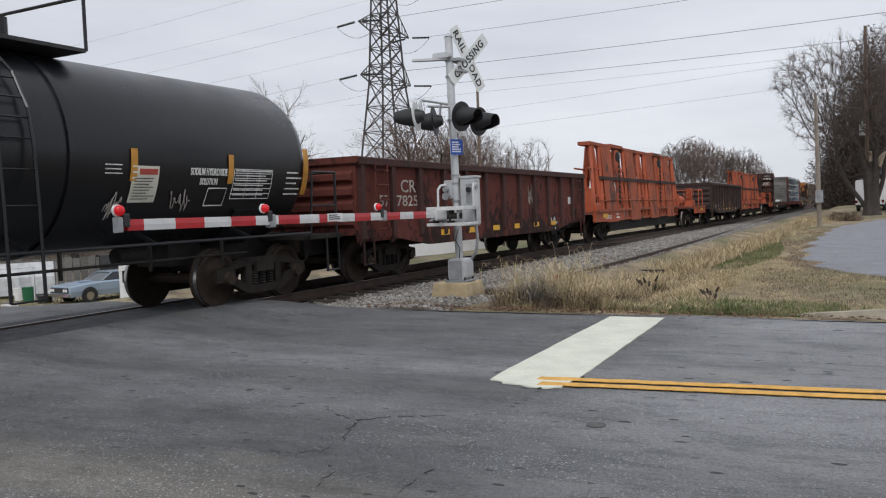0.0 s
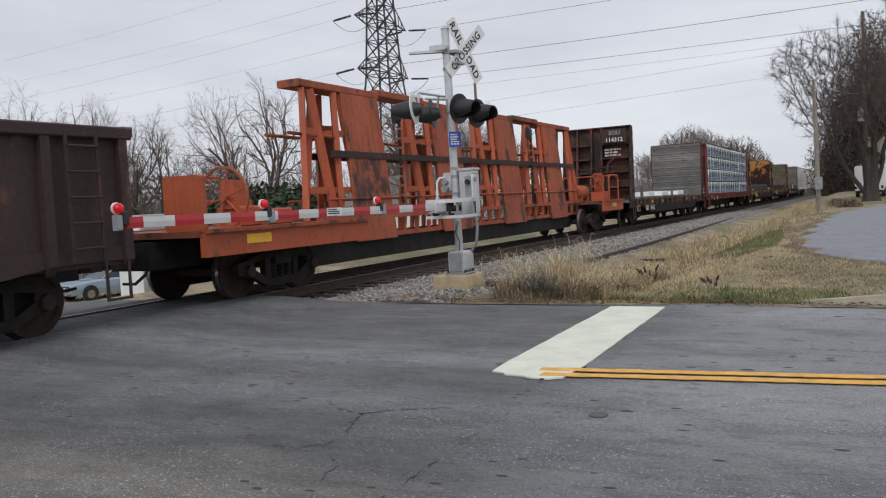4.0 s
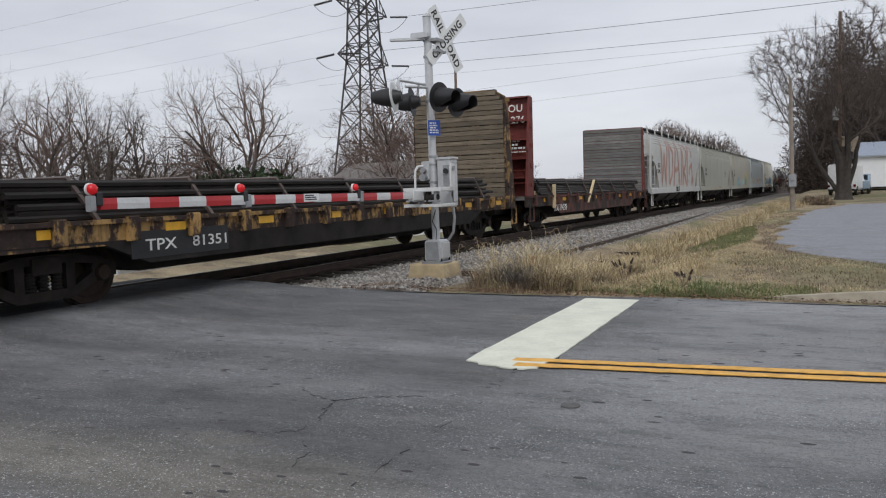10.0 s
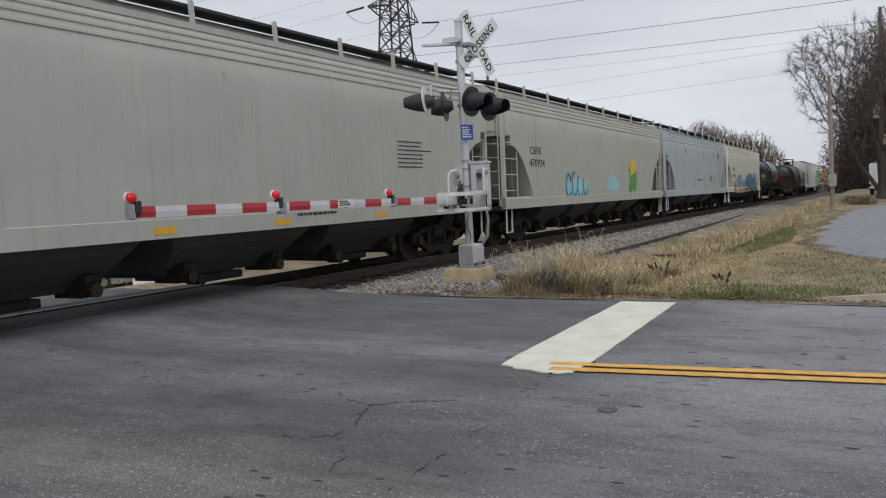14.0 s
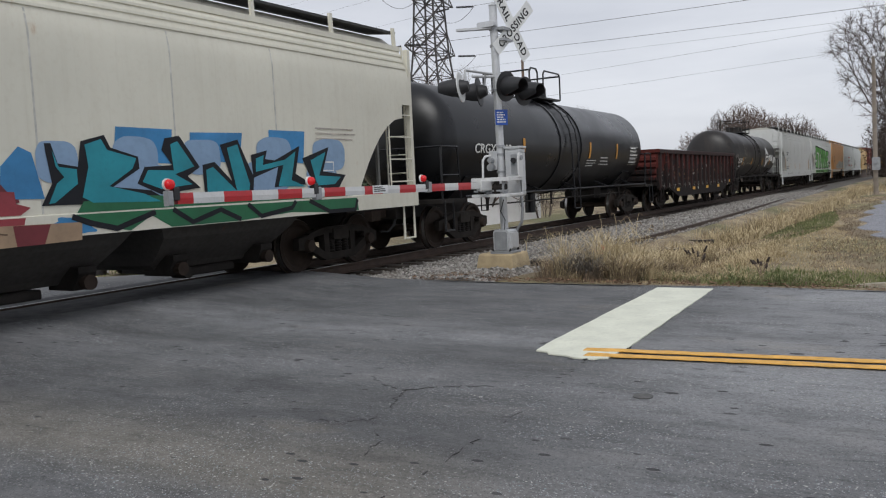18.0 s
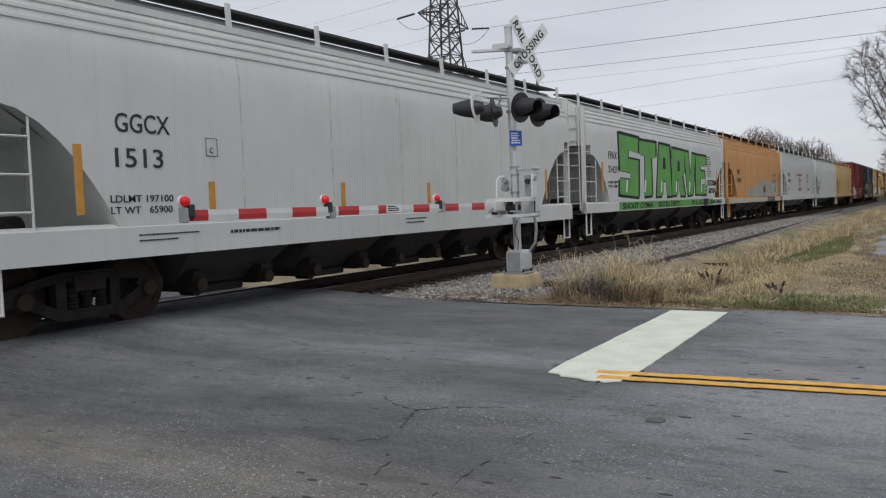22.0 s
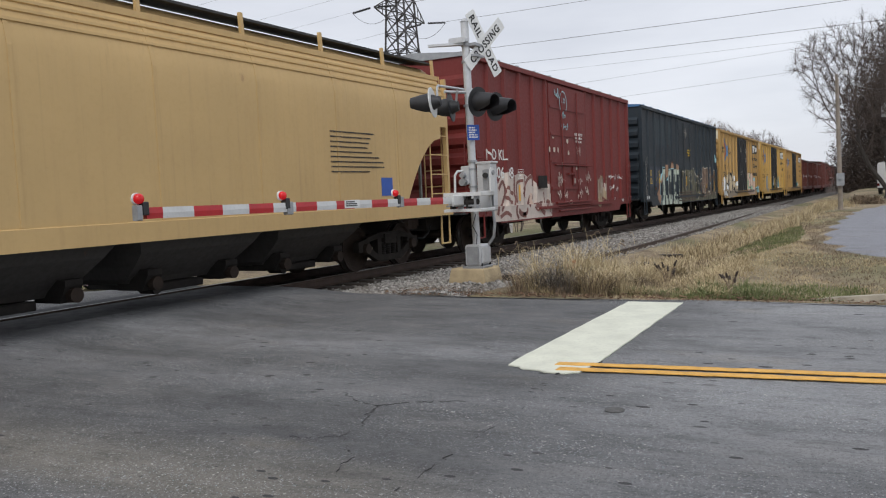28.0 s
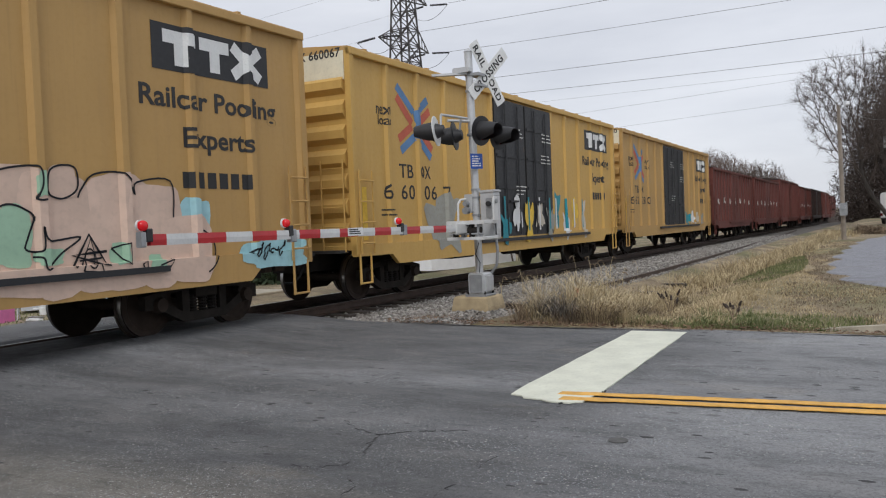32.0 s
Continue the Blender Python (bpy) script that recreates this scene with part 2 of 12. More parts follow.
GRATE = plain("roofwalk_grating", (0.05, 0.05, 0.05), 0.7, 0.3, 0.3, 8)


def plank_mat(name, a, b):
    """Weathered boards: each one of its own tone, with grain along its length."""
    m, n, l, bs = node_mat(name)
    oi = n.new("ShaderNodeObjectInfo")
    co = n.new("ShaderNodeTexCoord").outputs["Object"]
    c = mix(n, l, oi.outputs["Random"], a, b)
    grain = tex(n, l, co, 9, 6, (0.25, 0.6, 5), 0.65)
    c = mix(n, l, mix(n, l, 0.75, (0, 0, 0), ramp(n, l, grain, 0.42, 0.66)), c, scaled(a, 0.4))
    c = mix(n, l, mix(n, l, 0.4, (0, 0, 0), ramp(n, l, tex(n, l, co, 1.1, 5), 0.45, 0.65)), c, scaled(a, 0.55))
    l.new(c, bs.inputs["Base Color"])
    bs.inputs["Roughness"].default_value = 0.85
    bumped(n, l, bs, grain, 0.5, 0.01)
    return m


WOODGREY = plank_mat("weathered_planks", (0.15, 0.145, 0.138), (0.29, 0.28, 0.265))
WOODBROWN = plank_mat("brown_planks", (0.13, 0.105, 0.075), (0.24, 0.195, 0.14))
PIPE = plain("dark_pipe", (0.02, 0.0165, 0.0145), 0.6, 0.2, 0.5, 2)
STRAP = plain("rusty_strap", (0.13, 0.1, 0.09), 0.6, 0.3, 0.3, 3)
WRAP = plain("lumber_wrap", (0.82, 0.86, 0.88), 0.4, 0, 0.1, 1.2, 0.8)
WRAP_BLUE = plain("wrap_print_blue", (0.03, 0.1, 0.27), 0.5, 0, 0.2, 4)
WRAP_GREEN = plain("wrap_print_dark_green", (0.05, 0.09, 0.085), 0.5, 0, 0.5, 7)
ALU = plain("aluminium_paint", (0.55, 0.56, 0.57), 0.42, 0.35, 0.12, 5)
ALU_DARK = plain("galvanised", (0.33, 0.34, 0.35), 0.5, 0.4, 0.2, 5)
SIGN_WHITE = plain("sign_white", (0.74, 0.75, 0.74), 0.4, 0, 0.08, 4, 0)
SIGN_BLUE = plain("sign_blue", (0.02, 0.09, 0.42), 0.4, 0, 0.1, 4, 0)
ARM_WHITE = plain("gate_white", (0.62, 0.625, 0.62), 0.4, 0, 0.08, 4, 0.05)
ARM_RED = plain("gate_red", (0.46, 0.022, 0.028), 0.35, 0, 0.12, 4, 0.05)
LAMP_BLACK = plain("lamp_black", (0.02, 0.02, 0.022), 0.5, 0, 0.25, 5)
LENS_RED = plain("lens_red_dark", (0.12, 0.006, 0.008), 0.2, 0, 0.1, 4, 0)
LAMP_GLOW = plain("gate_lamp_red", (0.5, 0.008, 0.012), 0.25, 0, 0.1, 4, 0, 0.3)
CONCRETE = plain("stained_concrete", (0.42, 0.33, 0.2), 0.85, 0, 0.25, 4, 0.4)
KERB = plain("kerb_concrete", (0.36, 0.32, 0.25), 0.85, 0, 0.2, 3, 0.3)
RAIL = plain("rail_rust", (0.06, 0.038, 0.028), 0.6, 0.3, 0.3, 4)
RAILTOP = plain("rail_head", (0.2, 0.19, 0.18), 0.35, 0.8, 0.2, 4)
TIE = plain("tie_wood", (0.05, 0.04, 0.033), 0.9, 0, 0.35, 3, 0.4)
POLE = plain("pole_wood", (0.17, 0.12, 0.09), 0.85, 0, 0.3, 2, 0.4)
POLE_GREY = plain("pole_grey_wood", (0.25, 0.21, 0.17), 0.85, 0, 0.3, 2, 0.4)
LATTICE = plain("tower_steel", (0.07, 0.065, 0.065), 0.7, 0.2, 0.3, 1)
WIRE = plain("wire", (0.16, 0.16, 0.17), 0.6, 0.2, 0.1, 2, 0)
BARK = plain("bark", (0.05, 0.042, 0.037), 0.9, 0, 0.3, 4, 0.5)
TWIG = plain("twigs", (0.105, 0.083, 0.072), 0.9, 0, 0.25, 2, 0)
TWIG_RED = plain("twigs_reddish", (0.15, 0.108, 0.09), 0.9, 0, 0.25, 2, 0)
SCAR = plain("bare_wood_scar", (0.36, 0.3, 0.23), 0.85, 0, 0.25, 3, 0.3)
LEAF_DARK = plain("evergreen", (0.035, 0.055, 0.024), 0.8, 0, 0.35, 1.5, 0)
LEAF_BROWN = plain("brown_leaves", (0.06, 0.044, 0.036), 0.85, 0, 0.35, 1.2, 0)


def blade_mat(name, a, b):
    """Grass whose blades differ in tint."""
    m, n, l, bs = node_mat(name)
    ge = n.new("ShaderNodeNewGeometry")
    co = n.new("ShaderNodeTexCoord").outputs["Object"]
    c = mix(n, l, ge.outputs["Random Per Island"], a, b)
    c = mix(n, l, mix(n, l, 0.5, (0, 0, 0), ramp(n, l, tex(n, l, co, 0.9, 4), 0.4, 0.65)), c, scaled(a, 0.6))
    l.new(c, bs.inputs["Base Color"])
    bs.inputs["Roughness"].default_value = 0.85
    return m


STRAW = blade_mat("dry_grass", (0.34, 0.26, 0.14), (0.72, 0.6, 0.38))
STRAW_DARK = blade_mat("dead_weeds", (0.1, 0.072, 0.05), (0.36, 0.27, 0.18))
WEED_GREY = blade_mat("grey_weeds", (0.13, 0.115, 0.1), (0.34, 0.31, 0.27))
GREENGRASS = blade_mat("green_grass", (0.1, 0.13, 0.045), (0.25, 0.26, 0.11))
ROOF = plain("grey_shingles", (0.16, 0.145, 0.135), 0.85, 0, 0.2, 2, 0.3)
SIDING = plain("white_siding", (0.78, 0.79, 0.8), 0.6, 0, 0.05, 2, 0.05)
GLASS = plain("dark_glass", (0.02, 0.025, 0.03), 0.08, 0, 0.1, 2, 0)
VAN_WHITE = plain("vehicle_white", (0.8, 0.8, 0.8), 0.3, 0, 0.05, 2, 0)
CAR_BLUE = plain("car_blue_grey", (0.3, 0.38, 0.46), 0.25, 0.3, 0.06, 2, 0)
CHROME = plain("chrome", (0.6, 0.6, 0.6), 0.15, 1.0, 0.05, 2, 0)
RUBBER = plain("rubber", (0.02, 0.02, 0.02), 0.8, 0, 0.2, 5)
PINK = plain("pink_plastic", (0.75, 0.2, 0.45), 0.45, 0, 0.1, 3, 0)
EMBLEM_RED = plain("emblem_red", (0.52, 0.11, 0.06), 0.6, 0, 0.15, 3, 0)
EMBLEM_BLUE = plain("emblem_blue", (0.1, 0.22, 0.42), 0.6, 0, 0.15, 3, 0)
G_TAN = plain("spray_tan", (0.36, 0.27, 0.17), 0.6, 0, 0.25, 1.2, 0)
G_WASH = plain("spray_washed_cream", (0.58, 0.5, 0.44), 0.6, 0, 0.25, 1.2, 0)
G_GREEN = plain("spray_green", (0.1, 0.33, 0.06), 0.5, 0, 0.18, 1.5, 0)
G_GREEN2 = plain("spray_deep_green", (0.015, 0.13, 0.055), 0.5, 0, 0.18, 1.5, 0)
G_DARK = plain("spray_dark", (0.014, 0.015, 0.019), 0.6, 0, 0.2, 2, 0, gloss=0.25)
G_BLUE = plain("spray_blue", (0.04, 0.22, 0.46), 0.5, 0, 0.25, 1.5, 0)
G_TEAL = plain("spray_teal", (0.012, 0.25, 0.31), 0.5, 0, 0.2, 1.5, 0)
G_RED = plain("spray_red", (0.28, 0.04, 0.05), 0.5, 0, 0.25, 1.5, 0)
G_PINK = plain("spray_washed_red", (0.5, 0.3, 0.25), 0.6, 0, 0.3, 1.2, 0)
G_PINK_FAINT = plain("spray_washed_faint", (0.55, 0.44, 0.39), 0.6, 0, 0.25, 1.6, 0)
G_CREAM = plain("spray_cream", (0.62, 0.56, 0.46), 0.6, 0, 0.2, 1.2, 0)
G_PALE = plain("spray_pale_pink", (0.68, 0.5, 0.4), 0.6, 0, 0.15, 1.2, 0)
G_MINT = plain("spray_mint", (0.36, 0.56, 0.4), 0.6, 0, 0.15, 1.2, 0)
GRIME = plain("spray_dull_brown", (0.11, 0.075, 0.055), 0.7, 0, 0.45, 2.5, 0)
BLOOM_DARK = plain("rust_bloom_dark", (0.2, 0.09, 0.035), 0.8, 0, 0.4, 6)
G_SKY = plain("spray_sky", (0.35, 0.6, 0.65), 0.6, 0, 0.15, 1.2, 0)



# ---- mesh tools ----
class Shape:
    """Collects solid pieces of one part."""

    def __init__(self):
        self.v, self.f = [], []

    def add(self, vs, fs):
        k = len(self.v)
        self.v.extend(vs)
        self.f.extend([tuple(i + k for i in f) for f in fs])
        return self

    def box(self, x0, x1, y0, y1, z0, z1):
        return self.add([(x0, y0, z0), (x1, y0, z0), (x1, y1, z0), (x0, y1, z0), (x0, y0, z1), (x1, y0, z1), (x1, y1, z1), (x0, y1, z1)],
                        [(3, 2, 1, 0), (4, 5, 6, 7), (0, 1, 5, 4), (1, 2, 6, 5), (2, 3, 7, 6), (3, 0, 4, 7)])

    def cbox(self, x0, x1, y0, y1, z0, z1, c=0.02):
        """A box with chamfered upright and level edges."""
        prof = [(x0 + c, z0), (x1 - c, z0), (x1, z0 + c), (x1, z1 - c), (x1 - c, z1), (x0 + c, z1), (x0, z1 - c), (x0, z0 + c)]
        return self.prism_y(prof, y0, y1)

    def prism_y(self, prof, y0, y1):
        n = len(prof)
        vs = [(x, y0, z) for x, z in prof] + [(x, y1, z) for x, z in prof]
        return self.add(vs, [tuple(range(n)), tuple(range(2 * n - 1, n - 1, -1))] + [((i + 1) % n, i, n + i, n + (i + 1) % n) for i in range(n)])

    def prism_x(self, prof, x0, x1):
        n = len(prof)
        vs = [(x0, y, z) for y, z in prof] + [(x1, y, z) for y, z in prof]
        return self.add(vs, [tuple(range(n - 1, -1, -1)), tuple(range(n, 2 * n))] + [(i, (i + 1) % n, n + (i + 1) % n, n + i) for i in range(n)])

    def prism_z(self, prof, z0, z1):
        n = len(prof)
        vs = [(x, y, z0) for x, y in prof] + [(x, y, z1) for x, y in prof]
        return self.add(vs, [tuple(range(n - 1, -1, -1)), tuple(range(n, 2 * n))] + [(i, (i + 1) % n, n + (i + 1) % n, n + i) for i in range(n)])

    def tube(self, p, q, r, n=6, r2=None, caps=True):
        p, q = Vector(p), Vector(q)
        d = (q - p).normalized()
        a = d.orthogonal().normalized()
        b = d.cross(a)
        r2 = r if r2 is None else r2
        vs = []
        for c, k in ((p, r), (q, r2)):
            for i in range(n):
                w = 2 * math.pi * (i + 0.5) / n
                vs.append(tuple(c + (a * math.cos(w) + b * math.sin(w)) * k))
        fs = [(i, (i + 1) % n, n + (i + 1) % n, n + i) for i in range(n)]
        if caps:
            fs += [tuple(range(n - 1, -1, -1)), tuple(range(n, 2 * n))]
        return self.add(vs, fs)

    def path(self, pts, r, n=6):
        """One bent round bar along the points."""
        ps = [Vector(p) for p in pts]
        rows, a = [], None
        for i, p in enumerate(ps):
            d0 = (p - ps[i - 1]).normalized() if i else None
            d1 = (ps[i + 1] - p).normalized() if i < len(ps) - 1 else None
            d = ((d0 or d1) + (d1 or d0))
            d = d.normalized() if d.length > 1e-6 else (d0 or d1)
            a = (d.orthogonal() if a is None else a - d * a.dot(d)).normalized()
            b = d.cross(a)
            k = r / max(0.5, d.dot(d0 or d1))
            rows.append([tuple(p + (a * math.cos(2 * math.pi * j / n) + b * math.sin(2 * math.pi * j / n)) * (k if 0 < i < len(ps) - 1 else r)) for j in range(n)])
        return self.rings(rows)

    def beam(self, p, q, w, h):
        """A straight bar of section w by h from p to q; h is measured as near upright as it can be."""
        p, q = Vector(p), Vector(q)
        d = (q - p).normalized()
        side = d.cross(Vector((0, 0, 1)))
        side = Vector((1, 0, 0)) if side.length < 1e-3 else side.normalized()
        up = side.cross(d)
        vs = [tuple(c + side * (w / 2 * a) + up * (h / 2 * b)) for c in (p, q) for a, b in ((-1, -1), (1, -1), (1, 1), (-1, 1))]
        return self.add(vs, [(3, 2, 1, 0), (4, 5, 6, 7), (0, 1, 5, 4), (1, 2, 6, 5), (2, 3, 7, 6), (3, 0, 4, 7)])

    def rings(self, rows, caps=True):
        """Skin over rings of equal count."""
        n = len(rows[0])
        vs = [p for r in rows for p in r]
        fs = []
        for k in range(len(rows) - 1):
            for i in range(n):
                j = (i + 1) % n
                fs.append((k * n + i, k * n + j, (k + 1) * n + j, (k + 1) * n + i))
        if caps:
            fs += [tuple(range(n - 1, -1, -1)), tuple(range((len(rows) - 1) * n, len(rows) * n))]
        return self.add(vs, fs)

    def mesh(self, name, mat, smooth=False):
        me = bpy.data.meshes.new(name)
        me.from_pydata(self.v, [], self.f)
        me.materials.append(mat)
        bm = bmesh.new()
        bm.from_mesh(me)
        bmesh.ops.recalc_face_normals(bm, faces=bm.faces)
        bm.to_mesh(me)
        bm.free()
        if smooth:
            me.polygons.foreach_set("use_smooth", [True] * len(me.polygons))
            me.set_sharp_from_angle(angle=radians(38))
        return me


def thing(name, label, category, m=None, group="", kind=""):
    ob = new(name)
    if m is not None:
        ob.matrix_world = m
    return tagged(ob, label, category, group, kind)


def put(name, me, parent, m=None, label=""):
    ob = new(name, me)
    ob.parent = parent
    if m is not None:
        ob.matrix_basis = m
    return tagged(ob, label)


def part(name, sh, mat, parent, label="", smooth=False, m=None):
    return put(name, sh.mesh(name, mat, smooth), parent, m, label)


def solo(name, sh, mat, label, category="", group="", kind="", smooth=False):
    return tagged(new(name, sh.mesh(name, mat, smooth)), label, category, group, kind)


SIDE = Matrix(((0, 0, 1, 0), (1, 0, 0, 0), (0, 1, 0, 0), (0, 0, 0, 1)))  # flat drawing to a wall that faces +x
FRONT = Matrix(((1, 0, 0, 0), (0, 0, -1, 0), (0, 1, 0, 0), (0, 0, 0, 1)))  # flat drawing to a wall that faces -y


type_case = bpy.data.scenes.new("type_case")  # only to shape letters in, removed below


def text_mesh(words, size, mat, wide=1.0, thick=0.0, gap=1.0):
    cu = bpy.data.curves.new("lettering", "FONT")
    cu.body, cu.size, cu.extrude, cu.offset, cu.space_character, cu.resolution_u = words, size, 0.002, thick, gap, 3
    ob = bpy.data.objects.new("lettering", cu)
    type_case.collection.objects.link(ob)
    type_case.view_layers[0].update()
    dg = type_case.view_layers[0].depsgraph
    me = bpy.data.meshes.new_from_object(ob.evaluated_get(dg))
    bpy.data.objects.remove(ob)
    me.transform(Matrix.Diagonal((wide, 1, 1, 1)))
    me.materials.clear()
    me.materials.append(mat)
    return me


def lettering(words, size, mat, parent, x, y, z, wide=1.0, thick=0.004, gap=1.05, turn=SIDE, skew=0.0, name="lettering"):
    me = text_mesh(words, size, mat, wide, thick, gap)
    if skew:
        me.transform(Matrix(((1, skew, 0, 0), (0, 1, 0, 0), (0, 0, 1, 0), (0, 0, 0, 1))))
    return put(name, me, parent, Matrix.Translation((x, y, z)) @ turn)


def bars(parent, mat, x, y, z, w, rows, h=0.05, gap=0.045, seed=1, turn=SIDE, name="stencil_block"):
    """Small unreadable writing as rows of dashes."""
    rnd, sh = random.Random(seed), Shape()
    for r in range(rows):
        u, v, end = 0.0, -r * (h + gap), w * rnd.uniform(0.6, 1.0)
        while u < end:
            d = rnd.uniform(0.6, 2.4) * h * 1.3
            sh.box(u, min(u + d, end), v, v + h, -0.002, 0.002)
            u += d + h * 0.55
    return part(name, sh, mat, parent, m=Matrix.Translation((x, y, z)) @ turn)


def decal(name, mat, parent, x, y, z, pts, turn=SIDE, label="", t=0.002):
    """A flat painted or stuck patch on a side."""
    return part(name, Shape().prism_z(pts, -t, t), mat, parent, label, m=Matrix.Translation((x, y, z)) @ turn)


def rect(w, h):
    return [(0, 0), (w, 0), (w, h), (0, h)]


def blob(w, h, seed, n=26, rough=0.22):
    rnd = random.Random(seed)
    ph = [rnd.uniform(0, 6.28) for _ in range(4)]
    out = []
    for i in range(n):
        a = 2 * math.pi * i / n
        k = 1 + rough * (0.6 * math.sin(3 * a + ph[0]) + 0.5 * math.sin(5 * a + ph[1]) + 0.35 * math.sin(8 * a + ph[2]))
        ca, sa = math.cos(a), math.sin(a)
        out.append((w / 2 * (1 + k * math.copysign(abs(ca) ** 0.6, ca)), h / 2 * (1 + k * math.copysign(abs(sa) ** 0.6, sa))))
    return out


def stroke(pts, r, mat, parent, x, y, z, turn=SIDE, name="graffiti_line"):
    """A sprayed line: a flat ribbon along the points."""
    sh, n = Shape(), len(pts)
    vs = []
    for i in range(n):
        (a, b), (c, d) = pts[max(0, i - 1)], pts[min(n - 1, i + 1)]
        L = math.hypot(c - a, d - b) or 1e-6
        vs += [(pts[i][0] - (d - b) / L * r, pts[i][1] + (c - a) / L * r, 0), (pts[i][0] + (d - b) / L * r, pts[i][1] - (c - a) / L * r, 0)]
    sh.add(vs, [(2 * i, 2 * i + 1, 2 * i + 3, 2 * i + 2) for i in range(n - 1)])
    return part(name, sh, mat, parent, m=Matrix.Translation((x, y, z)) @ turn)



# ---- the ground, the road and the track ----
XC, ZR = -10.2, 0.1  # the track's middle and the height of its rails


def smooth(a, b, v):
    k = min(1.0, max(0.0, (v - a) / (b - a)))
    return k * k * (3 - 2 * k)


def fall(y):
    """How far the track has dropped at y; it runs gently downhill."""
    u = max(0.0, y - 12)
    return 0.006 * u * u / (u + 12)


def height(x, y):
    """The lie of the land."""
    z = -2.25 * smooth(-12.5, -26, x) * (1 - 0.6 * smooth(40, 110, y))
    if x > XC:
        bank = smooth(11.2, 14, y)
        z += bank * (-0.32 * math.exp(-((x + 4.2) / 1.1) ** 2) * (1 - smooth(30, 60, y)) + 0.1 * smooth(-3.4, -1.5, x) * (1 - smooth(18, 24, y)))
        z += 0.5 * smooth(-4.5, -1.5, x) * smooth(66, 100, y)
    return z - fall(min(y, 700)) * smooth(-2.5, -4.8, x) * (1 - smooth(-14.8, -24, x))


def road_height(x):
    return -2.1 * smooth(-13, -30, x)


def ground_mat():
    m, n, l, b = node_mat("field_and_verge")
    co = n.new("ShaderNodeTexCoord").outputs["Object"]
    big, mid, fine = tex(n, l, co, 0.11, 5), tex(n, l, co, 0.8, 6), tex(n, l, co, 22, 5)
    c = mix(n, l, ramp(n, l, mid, 0.4, 0.62), (0.26, 0.2, 0.13), (0.5, 0.41, 0.26))
    c = mix(n, l, ramp(n, l, big, 0.47, 0.6), c, (0.17, 0.18, 0.075))
    c = mix(n, l, mix(n, l, 0.75, (0, 0, 0), ramp(n, l, tex(n, l, co, 2.6, 6, (0.7, 1, 1), 0.65), 0.5, 0.64)), c, (0.15, 0.115, 0.08))
    c = mix(n, l, mix(n, l, 0.7, (0, 0, 0), ramp(n, l, tex(n, l, co, 60, 4), 0.5, 0.62)), c, (0.09, 0.07, 0.045))
    c = mix(n, l, ramp(n, l, fine, 0.35, 0.75), c, mix(n, l, 0.6, c, (0.1, 0.075, 0.045)))
    l.new(c, b.inputs["Base Color"])
    b.inputs["Roughness"].default_value = 0.95
    bumped(n, l, b, fine, 0.6, 0.05)
    return m


def number(n, l, kind, a, b, c=0.0):
    m = n.new("ShaderNodeMath")
    m.operation = kind
    for s, v in zip(m.inputs, (a, b, c)):
        if isinstance(v, (int, float)):
            s.default_value = v
        else:
            l.new(v, s)
    return m.outputs["Value"]


def specks(n, l, co, scale, stretch, size, share):
    """Scattered spots: a share of the cells holds a round spot."""
    mp, vo = n.new("ShaderNodeMapping"), n.new("ShaderNodeTexVoronoi")
    mp.inputs["Scale"].default_value = stretch
    vo.voronoi_dimensions = "2D"
    vo.inputs["Scale"].default_value = scale
    l.new(co, mp.inputs["Vector"])
    l.new(mp.outputs["Vector"], vo.inputs["Vector"])
    sep = n.new("ShaderNodeSeparateColor")
    l.new(vo.outputs["Color"], sep.inputs["Color"])
    has = number(n, l, "LESS_THAN", sep.outputs["Red"], share)
    near = number(n, l, "LESS_THAN", vo.outputs["Distance"], number(n, l, "MULTIPLY", sep.outputs["Green"], size))
    return number(n, l, "MULTIPLY", has, near)


